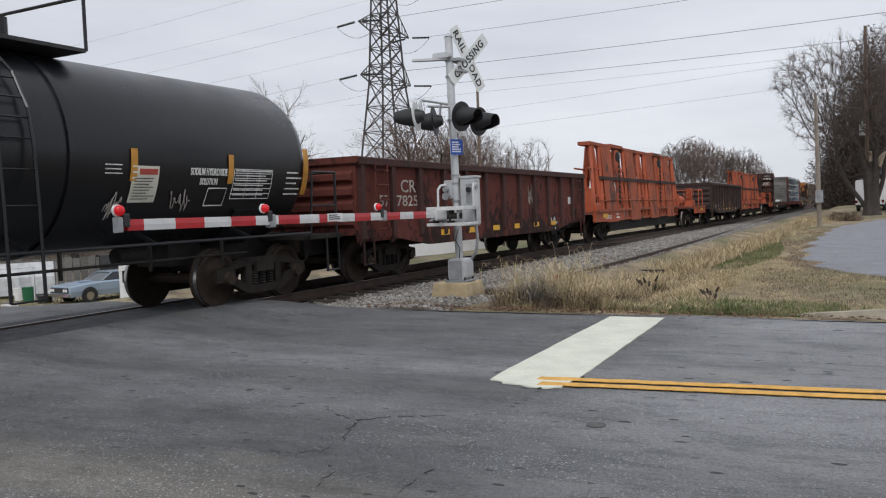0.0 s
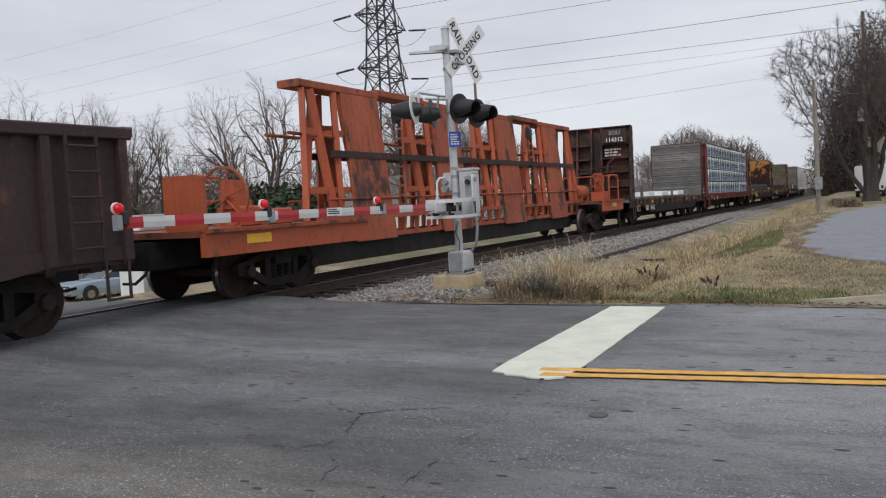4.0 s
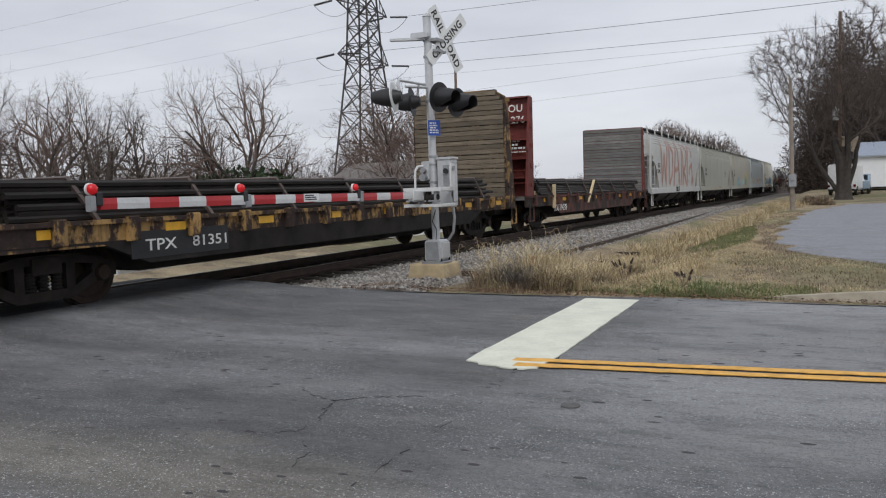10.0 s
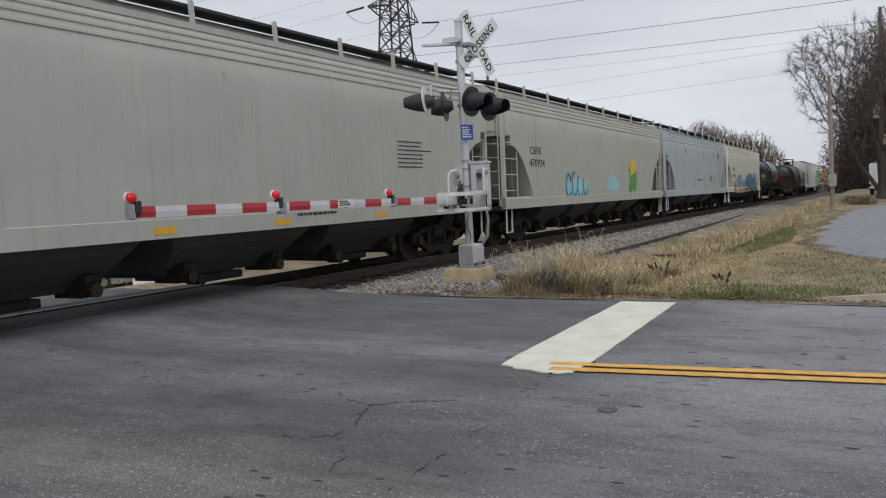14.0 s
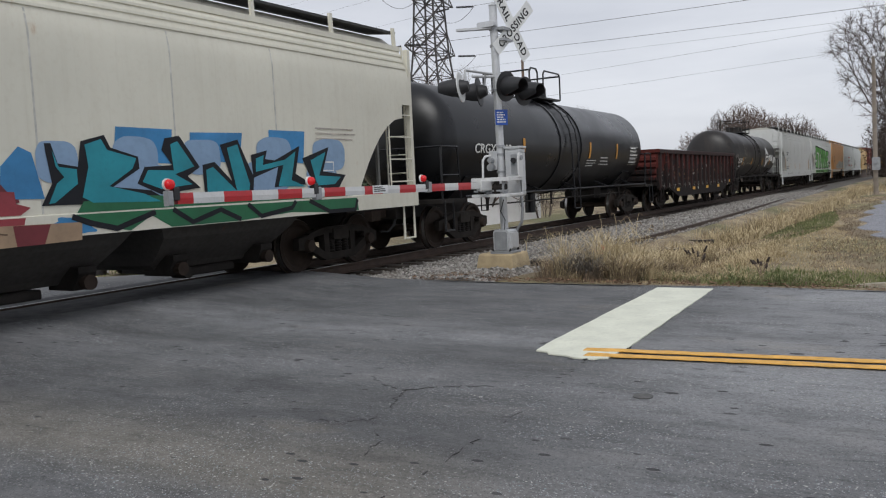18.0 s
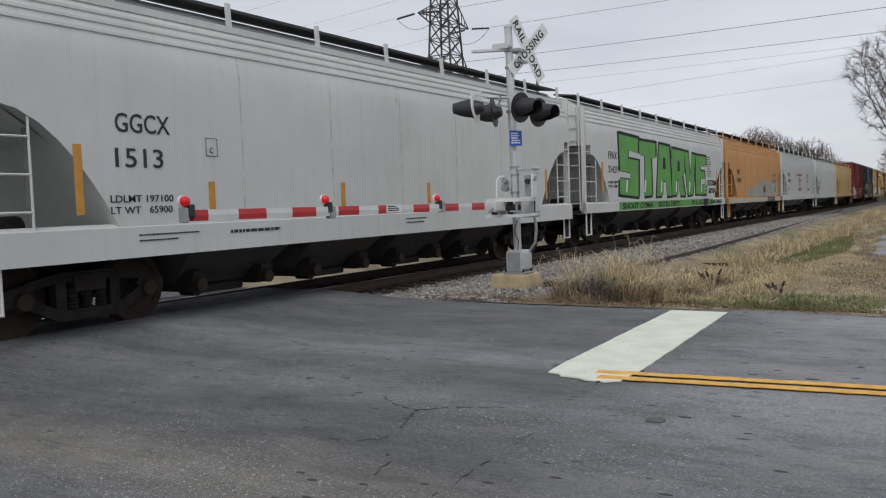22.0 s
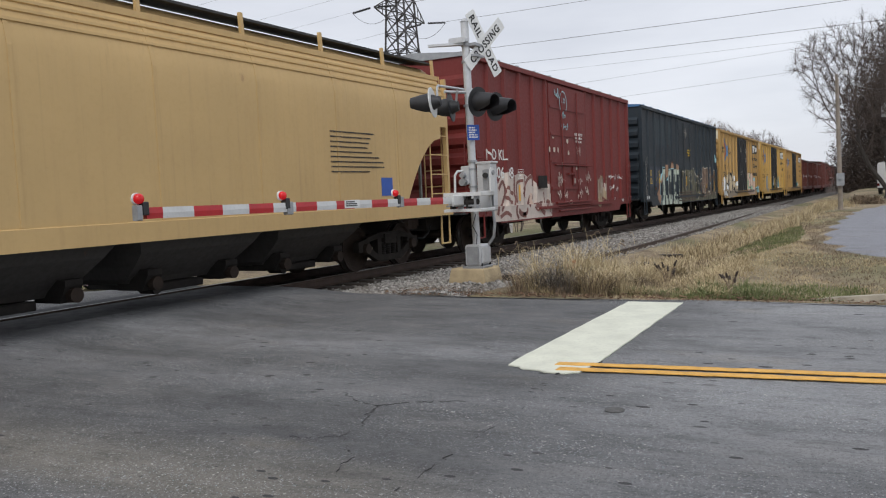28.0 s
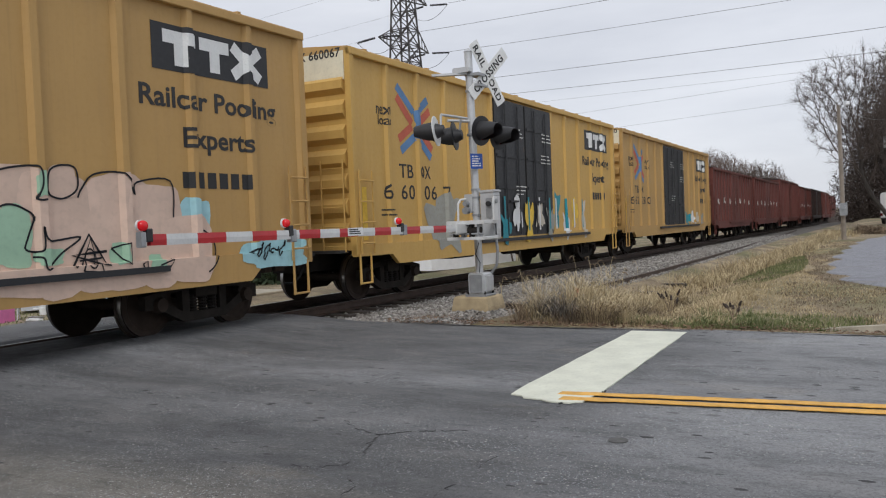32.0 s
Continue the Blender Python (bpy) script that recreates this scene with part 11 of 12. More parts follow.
for r_, pts_ in ((0.05, [(2.95, 1.6), (3.08, 1.57), (3.24, 1.48), (3.43, 1.43)]), (0.045, [(2.9, 1.36), (3.03, 1.28), (3.16, 1.24), (3.38, 1.2)]), (0.05, [(3.53, 1.89), (3.5, 1.45), (3.58, 1.26), (3.45, 0.98), (3.57, 0.76)]),
                 (0.04, [(3.96, 1.78), (3.8, 1.75), (3.68, 1.7), (3.64, 1.57), (3.66, 1.33), (3.68, 1.18)]), (0.07, [(3.61, 1.0), (3.73, 0.9), (3.9, 0.86), (4.09, 0.85)]), (0.05, [(4.25, 1.68), (4.48, 1.83), (4.71, 1.88), (4.79, 1.77), (4.77, 1.62)]),
                 (0.07, [(4.35, 1.07), (4.54, 1.29), (4.75, 1.33)]), (0.075, [(4.83, 1.07), (5.09, 1.08), (5.31, 0.91), (5.5, 0.83)]), (0.03, [(4.73, 1.05), (5.01, 0.94), (5.25, 1.13), (5.49, 1.17)]), (0.035, [(5.67, 1.78), (5.87, 1.72), (5.97, 1.61), (5.96, 1.4)]),
                 (0.05, [(6.22, 1.3), (6.1, 0.95), (6.0, 0.8)]), (0.05, [(3.97, 1.59), (4.09, 1.5), (3.99, 1.43), (4.11, 1.31)]), (0.045, [(4.22, 1.91), (4.22, 1.55), (4.15, 1.42)]), (0.05, [(4.21, 1.03), (4.13, 0.9), (3.86, 0.87)]),
                 (0.06, [(2.2, 1.6), (2.35, 1.2), (2.25, 0.9)]), (0.05, [(2.5, 1.55), (2.75, 1.75), (2.9, 1.5), (2.7, 1.2), (2.5, 1.0)]), (0.05, [(2.4, 0.85), (2.8, 0.95), (3.1, 0.85)]), (0.03, [(5.6, 1.45), (5.7, 1.0), (5.85, 1.2), (5.9, 0.85)])):
    line(c25, MAUVE, rounded(pts_, 6), r_, RX + 0.006)
spray(c25, G_PALE, 4.52, 1.12, 0.2, 0.3, 5, RX + 0.012, 0.3)
line(c25, WHITE_MARK, [(3.77, 1.82), (4.0, 1.82), (4.0, 2.07), (3.77, 2.07), (3.77, 1.82)], 0.008, RX + 0.012)
sign("PLATE", c25, 3.8, 3.97, 1.98, 2.02, WHITE_MARK, RX + 0.012)
sign("F", c25, 3.85, 3.92, 1.86, 1.96, WHITE_MARK, RX + 0.012)
sticker(c25, REFLECT, 3.79, 3.89, 1.23, 1.66, RX + 0.014, name="reflector")
for y, z in ((6.5, 1.15), (7.0, 1.2), (8.3, 1.1), (9.0, 1.25), (6.6, 1.7), (9.3, 1.75)):
    scribble(c25, G_WASH, y, y + 0.35, z, z + 0.35, int(y * 10), 0.02, 1.612, n=8)
for pts_ in ([(10.45, 0.9), (10.5, 2.02), (10.62, 2.05), (10.7, 1.8), (10.82, 1.85), (10.9, 1.2), (10.75, 0.86)], [(10.9, 1.0), (10.95, 1.95), (11.2, 1.92), (11.3, 1.5), (11.4, 1.96), (11.62, 1.95), (11.65, 1.3), (11.4, 1.05), (11.2, 1.25)]):
    piece(c25, G_TAN, pts_, RX)
for k in range(7):
    scribble(c25, G_WASH, 10.5 + 0.16 * k, 10.62 + 0.16 * k, 0.95, 1.95, 70 + k, 0.012, RX + 0.006, n=6)
for y, z, w, h in ((11.9, 1.78, 0.45, 0.22), (12.45, 1.74, 0.35, 0.25), (12.9, 1.78, 0.5, 0.2), (11.95, 1.42, 0.4, 0.2), (12.75, 1.36, 0.3, 0.22), (13.2, 0.98, 0.3, 0.14), (12.3, 1.06, 0.12, 0.12)):
    scribble(c25, WHITE_MARK, y, y + w, z, z + h, int(y * 31 + z * 7), 0.012, RX + 0.01, n=14)
for y, z, w, h in ((6.5, 1.55, 0.4, 0.4), (8.35, 1.62, 0.42, 0.25), (9.1, 1.68, 0.3, 0.3), (8.4, 1.3, 0.4, 0.2), (7.3, 1.02, 0.6, 0.16), (8.3, 2.55, 0.4, 0.3), (7.0, 1.6, 0.1, 0.3)):
    scribble(c25, G_WASH, y, y + w, z, z + h, int(y * 17 + z * 9), 0.01, 1.612, n=14)
for z, y0, y1 in ((2.22, 6.4, 9.58), (1.09, 6.42, 9.6), (0.97, 6.42, 9.65), (0.85, 6.65, 9.7)):
    part("door_rail", Shape().cbox(1.565, 1.64, y0, y1, z, z + 0.045, 0.008), BOX_RED, c25, "narrow red door rail")
lock = part("lock_plate", Shape().cbox(1.57, 1.63, 7.88, 8.12, 1.62, 2.2, 0.02), BOX_RED, c25)
part("lock_wheel", Shape().tube((1.63, 8.0, 1.98), (1.655, 8.0, 1.98), 0.07, 14), BOX_RED, lock)
part("tag_card", Shape().box(1.63, 1.634, 7.94, 8.06, 1.68, 1.84), FADED_MARK, lock, "pale paper tag")
scribble(c25, G_SKY, 6.45, 6.95, 4.1, 4.5, 3, 0.016, 1.61, n=12)
line(c25, G_SKY, curl(7.2, 4.1, 0.3, 0.34, -40, 220), 0.016, 1.61)
for y in (7.08, 7.3):
    line(c25, G_SKY, [(y - 0.05, 4.1), (y + 0.05, 4.24)], 0.014, 1.61)
    line(c25, G_SKY, [(y + 0.05, 4.1), (y - 0.05, 4.24)], 0.014, 1.61)
scribble(c25, G_SKY, 7.0, 7.4, 3.6, 3.85, 5, 0.02, 1.61, n=12)
scribble(c25, G_SKY, 6.95, 7.6, 3.3, 3.5, 15, 0.016, 1.61, n=14)
for y, z in ((6.2, 3.0), (6.25, 2.6), (5.9, 2.6), (7.4, 2.9), (7.5, 2.55), (6.6, 2.6), (8.2, 2.1), (7.0, 2.2)):
    spray(c25, G_CREAM, y, z, 0.07 + 0.12 * ((y * 7) % 1), 0.05 + 0.12 * ((z * 3) % 1), int(y * 10), 1.606, 0.15)
sticker(c25, STEEL, 5.02, 5.7, 1.56, 1.91, RX + 0.02, name="routing_board")
# 26: dark green boxcar
MINT = plain("spray_grey_mint", (0.5, 0.56, 0.47), 0.6, 0, 0.2, 1.2, 0)
PANEL_BLUE = paint("faded_blue_panel", (0.05, 0.062, 0.09), 0.05, 0.2, 0.6)
sign("K", c26, 1.5, 1.7, 1.95, 2.2, YELLOW_MARK, RX)
sign("C", c26, 2.25, 2.45, 1.95, 2.2, YELLOW_MARK, RX)
sign("S", c26, 2.88, 3.05, 1.95, 2.2, YELLOW_MARK, RX)
sign("12", c26, 1.45, 1.75, 1.62, 1.87, YELLOW_MARK, RX)
sign("96", c26, 2.2, 2.52, 1.62, 1.87, YELLOW_MARK, RX)
sign("09", c26, 2.85, 3.15, 1.62, 1.87, YELLOW_MARK, RX + 0.009)
TAN_SPRAY = plain("spray_faded_tan", (0.33, 0.2, 0.13), 0.7, 0, 0.35, 2.5, 0)
piece(c26, TAN_SPRAY, [(2.35, 1.14), (2.82, 1.37), (2.94, 1.87), (3.18, 2.04), (3.27, 1.91), (3.06, 1.25), (2.76, 0.73), (2.4, 0.95)], RX + 0.003)
piece(c26, TAN_SPRAY, [(4.13, 2.49), (4.61, 2.37), (4.52, 2.16), (4.09, 1.78)], RX + 0.003)
piece(c26, TAN_SPRAY, [(5.25, 2.6), (5.68, 2.31), (5.08, 2.28)], RX + 0.003)
piece(c26, TAN_SPRAY, [(6.13, 2.27), (6.25, 2.57), (6.52, 2.39), (6.51, 2.27)], RX + 0.003)
line(c26, G_SKY, [(2.81, 0.7), (3.05, 1.13), (3.14, 1.63), (3.21, 2.06), (3.41, 2.32), (4.03, 2.35)], 0.02, RX + 0.006)
line(c26, G_SKY, [(4.24, 1.77), (4.33, 2.07), (4.5, 2.24), (5.36, 2.3), (5.72, 2.34)], 0.018, RX + 0.006)
line(c26, FADED_MARK, [(1.0, 2.76), (0.75, 2.55), (0.67, 2.39), (0.93, 2.43), (0.79, 2.14), (0.98, 1.98), (0.74, 2.05), (0.83, 1.79), (0.65, 1.95), (0.9, 1.63), (0.73, 1.47), (0.83, 1.37), (0.68, 1.22), (0.86, 1.17)], 0.013, RX + 0.004)
line(c26, FADED_MARK, [(1.01, 2.7), (0.93, 2.4), (1.02, 2.18), (0.93, 1.79), (0.92, 1.4), (0.85, 1.17)], 0.013, RX + 0.004)
# block letter
piece(c26, MINT, [(3.41, 2.26), (4.05, 2.26), (4.0, 2.05), (3.38, 1.98)], RX + 0.008)
piece(c26, MINT, [(3.49, 2.02), (3.74, 2.03), (3.48, 0.7), (3.24, 0.72)], RX + 0.008)
piece(c26, MINT, [(3.71, 2.03), (3.91, 2.03), (4.03, 0.71), (3.77, 0.72)], RX + 0.008)
piece(c26, MINT, [(3.1, 0.89), (3.56, 0.89), (3.53, 0.69), (3.09, 0.7)], RX + 0.008)
piece(c26, MINT, [(3.8, 0.96), (4.2, 0.97), (4.2, 0.69), (3.79, 0.7)], RX + 0.008)
piece(c26, MINT, [(3.45, 1.26), (3.93, 1.24), (3.91, 1.09), (3.41, 1.13)], RX + 0.008)
# block letter
piece(c26, MINT, [(4.42, 2.03), (4.71, 2.14), (4.61, 0.74), (4.37, 0.87)], RX + 0.008)
piece(c26, MINT, [(4.56, 2.2), (5.18, 2.23), (5.16, 2.01), (4.6, 1.99)], RX + 0.008)
piece(c26, MINT, [(4.98, 2.23), (5.22, 2.23), (5.13, 1.67), (5.0, 1.7)], RX + 0.008)
piece(c26, MINT, [(4.38, 0.96), (4.99, 0.89), (4.94, 0.7), (4.45, 0.69)], RX + 0.008)
piece(c26, MINT, [(4.84, 1.1), (5.01, 1.09), (4.98, 0.78), (4.81, 0.79)], RX + 0.008)
# block letter
piece(c26, MINT, [(5.46, 2.22), (5.78, 2.22), (5.61, 0.73), (5.32, 0.73)], RX + 0.008)
piece(c26, MINT, [(5.39, 2.24), (6.29, 2.3), (6.26, 2.06), (5.37, 2.03)], RX + 0.008)
piece(c26, MINT, [(6.05, 2.27), (6.25, 2.28), (6.15, 1.7), (5.96, 1.7)], RX + 0.008)
piece(c26, MINT, [(5.58, 1.57), (5.95, 1.56), (5.93, 1.37), (5.56, 1.39)], RX + 0.008)
piece(c26, MINT, [(5.23, 0.85), (6.07, 0.89), (6.09, 0.67), (5.21, 0.69)], RX + 0.008)
piece(c26, MINT, [(5.88, 1.23), (6.11, 1.25), (6.07, 0.79), (5.87, 0.81)], RX + 0.008)
# block letter
piece(c26, MINT, [(6.13, 2.25), (6.97, 2.3), (6.91, 2.06), (6.11, 2.04)], RX + 0.008)
piece(c26, MINT, [(6.49, 2.08), (6.86, 2.08), (6.74, 0.78), (6.4, 0.79)], RX + 0.008)
piece(c26, MINT, [(6.08, 2.06), (6.24, 2.06), (6.18, 1.74), (6.06, 1.76)], RX + 0.008)
piece(c26, MINT, [(6.22, 0.9), (6.93, 0.87), (6.91, 0.65), (6.2, 0.67)], RX + 0.008)
OLIVE = plain("spray_olive_grey", (0.135, 0.13, 0.085), 0.7, 0, 0.6, 3.2, 0)
FAWN = plain("spray_faded_fawn", (0.19, 0.13, 0.095), 0.7, 0, 0.45, 2.2, 0)
RUSTSPOT = plain("rust_spot", (0.12, 0.05, 0.028), 0.85, 0, 0.4, 6, 0.2)
SLATE = plain("spray_slate", (0.045, 0.055, 0.06), 0.6, 0, 0.3, 3, 0)
piece(c26, OLIVE, [(6.95, 0.74), (9.7, 0.74), (9.7, 2.28), (9.2, 2.32), (8.6, 2.25), (7.9, 2.3), (7.3, 2.24), (6.97, 2.27)], 1.606)
piece(c26, OLIVE, [(9.68, 0.74), (16.1, 0.74), (16.1, 1.2), (15.1, 1.28), (14.0, 1.2), (12.9, 1.3), (11.7, 1.22), (11.3, 1.45), (11.0, 1.86), (10.5, 2.08), (10.0, 2.24), (9.68, 2.32)], RX + 0.002)
for q in ([(11.75, 1.1), (11.85, 1.65), (12.1, 2.15), (12.5, 2.46), (13.1, 2.42), (13.6, 2.45), (13.9, 2.42), (13.95, 1.7), (13.85, 1.0), (13.35, 0.9), (13.2, 1.5), (13.0, 1.5), (12.9, 0.9), (12.2, 0.85)],
          [(14.2, 2.2), (14.35, 2.42), (14.75, 2.44), (14.95, 1.9), (14.9, 1.0), (14.3, 1.0)], [(15.4, 2.1), (15.6, 2.32), (15.95, 2.28), (15.98, 0.95), (15.5, 0.95)]):
    piece(c26, FAWN, q, RX + 0.005)
for q, x in (([(9.75, 2.18), (10.3, 2.06), (10.85, 1.87), (10.55, 1.62), (10.3, 1.8), (10.0, 1.9)], RX + 0.006), ([(12.95, 1.1), (13.1, 2.2), (13.3, 2.25), (13.25, 1.2)], RX + 0.008), ([(10.2, 0.85), (10.35, 1.25), (10.55, 1.3), (10.4, 0.95), (10.8, 1.1), (10.7, 0.85)], RX + 0.006),
             ([(7.15, 1.45), (7.5, 1.45), (7.5, 1.95), (7.15, 1.95)], 1.612), ([(8.0, 1.3), (8.15, 2.1), (8.3, 2.15), (8.25, 1.3)], 1.612), ([(8.7, 1.35), (8.75, 1.75), (9.15, 2.1), (9.3, 2.05), (9.0, 1.6), (9.3, 1.5), (9.2, 1.35)], 1.612), ([(14.0, 1.0), (14.05, 1.5), (14.2, 1.55), (14.2, 1.0)], RX + 0.006)):
    piece(c26, SLATE, q, x)
for q, x, w in (([(9.55, 2.3), (9.8, 2.36), (10.1, 2.24), (10.5, 2.1), (11.0, 1.88), (10.85, 1.7), (10.55, 1.58)], RX + 0.012, 0.02), ([(12.5, 2.48), (12.8, 2.46), (12.85, 2.4), (13.2, 2.45), (13.9, 2.45)], RX + 0.012, 0.022), ([(11.8, 1.75), (12.0, 2.1), (12.45, 2.45)], RX + 0.012, 0.012),
                ([(14.25, 2.3), (14.4, 2.45), (14.75, 2.46)], RX + 0.012, 0.02), ([(15.42, 2.15), (15.6, 2.34), (15.9, 2.3)], RX + 0.012, 0.02), ([(7.0, 2.2), (7.6, 2.15), (7.75, 2.25), (7.7, 1.4), (7.85, 1.3)], 1.616, 0.018), ([(8.4, 2.05), (8.9, 2.2), (9.3, 2.25), (9.0, 2.0), (8.5, 1.95)], 1.616, 0.014),
                ([(10.7, 0.8), (10.95, 0.95), (11.05, 1.15), (10.95, 1.3)], RX + 0.012, 0.03), ([(12.05, 1.2), (12.0, 1.6), (12.1, 2.0)], RX + 0.012, 0.012), ([(8.4, 1.8), (8.9, 1.7), (9.25, 1.75)], 1.616, 0.012), ([(9.9, 1.0), (10.05, 1.4), (10.15, 1.0)], RX + 0.012, 0.014)):
    line(c26, G_CREAM, q, w, x)
for k, (a, b, z0, z1) in enumerate(((11.15, 11.55, 1.35, 2.05), (11.65, 11.8, 1.5, 2.4), (14.3, 14.7, 1.9, 2.2), (14.2, 14.7, 1.45, 1.7), (15.55, 15.9, 1.2, 2.2), (10.1, 10.8, 1.05, 1.5), (8.3, 9.3, 0.95, 1.3), (7.1, 7.7, 0.9, 1.3))):
    scribble(c26, (G_CREAM, G_CREAM, SIGN_WHITE, G_SKY, RUSTSPOT, GRIME, GRIME, FAWN)[k], a, b, z0, z1, 66 + k, 0.014, RX + 0.014 if b > 9.7 else 1.618, n=10)
rs_ = random.Random(31)
for k in range(64):
    y, z, u = rs_.uniform(6.9, 15.8), rs_.uniform(0.8, 2.3) if k % 5 else rs_.uniform(2.3, 4.4), rs_.uniform(0.05, 0.3) if k % 5 else rs_.uniform(0.03, 0.12)
    spray(c26, RUSTSPOT, y, z, u * 0.45, 0.5 * u * rs_.uniform(0.5, 1.3), 300 + k, 1.613 if y < 9.7 else RX + 0.009, 0.4)
for k, z in enumerate((0.8, 0.93, 1.06, 1.18)):
    part("door_rail", Shape().cbox(1.57, 1.63 + 0.01 * (k % 2), 6.4, 9.9, z, z + 0.04, 0.006), GRIME, c26, "grimy lower door rail")
part("handle_box", Shape().cbox(1.58, 1.66, 7.95, 8.3, 1.55, 2.25, 0.02), OLIVE, c26, "sprayed-over door lock box")
scribble(c26, G_SKY, 15.85, 16.15, 2.5, 3.3, 5, 0.02, RX + 0.01, n=9)
for y, z0 in ((7.85, 1.5), (10.95, 1.1), (13.3, 1.1), (15.6, 1.2)):
    sticker(c26, REFLECT, y, y + 0.1, z0, z0 + 0.5, RX + 0.02 if y > 9.7 else 1.62, name="reflector")
for a, b in ((1.32, 2.0), (2.14, 2.62), (2.78, 3.12)):
    sticker(c26, PANEL_BLUE, a, b, 1.52, 2.34, RX - 0.003, name="overpaint")
OLDBLUE = paint("blue_overpaint", (0.026, 0.047, 0.06), 0.05, 0.2, 0.5)
for k in range(5):
    sticker(c26, OLDBLUE, 2.35 + k * 0.62, 2.75 + k * 0.62, 3.3 - 0.1 * (k % 2), 4.4, 1.503, name="overpaint")
sign("CLOSE AND LOCK", c26, 8.3, 9.0, 3.18, 3.26, YELLOW_MARK, 1.606)
sign("DOORS BEFORE", c26, 8.3, 9.0, 3.06, 3.14, YELLOW_MARK, 1.606)
sign("MOVING CAR", c26, 8.4, 8.9, 2.94, 3.02, YELLOW_MARK, 1.606)
scribble(c26, FADED_MARK, 7.6, 8.2, 3.7, 4.3, 9, 0.03, 1.61, n=10)
for a, z0, z1 in ((0.25, 1.2, 1.8), (3.4, 1.2, 1.7), (15.9, 1.2, 2.2)):
    sticker(c26, REFLECT, a, a + 0.12, z0, z1, RX, name="reflector")
sticker(c26, SIGN_WHITE, 0.55, 0.95, 1.0, 1.15, RX)


# 27 to 29: yellow boxcars
mk = random.Random(29)
for k in range(70):
    y, z = mk.uniform(6.9, 15.9), mk.uniform(0.75, 2.0)
    h, w = mk.uniform(0.1, 0.5), mk.uniform(0.01, 0.035)
    piece(c26, mk.choice((SLATE, SLATE, GRIME, RUSTSPOT, G_DARK)), [(y, z), (y + w * 0.6, z - h * 0.5), (y + w, z + 0.02), (y + w * 0.7, z + h), (y + 0.1 * w, z + h * 0.8)], 1.6135 if y < 9.8 else RX + 0.013)
for k in range(12):
    y = 10.0 + 0.48 * k
    scribble(c26, (SLATE, G_DARK, G_CREAM)[k % 3], y, y + 0.5, 0.8, 1.5 + 0.4 * (k % 2), 500 + k, 0.013, RX + 0.015, n=9)
mk = random.Random(9)
for _ in range(120):
    y, z = mk.uniform(0.4, 15.9), 0.72 + 2.6 * mk.random() ** 2.0
    w = mk.uniform(0.012, 0.05)
    on_door = 6.4 < y < 9.8
    spray(c26, mk.choice((RUSTSPOT, RUSTSPOT, GRIME, SLATE)), y, z, w, w * mk.uniform(0.4, 2.2), mk.randrange(9999), 1.614 if on_door and z > 1.12 else RX + 0.016, 0.45)


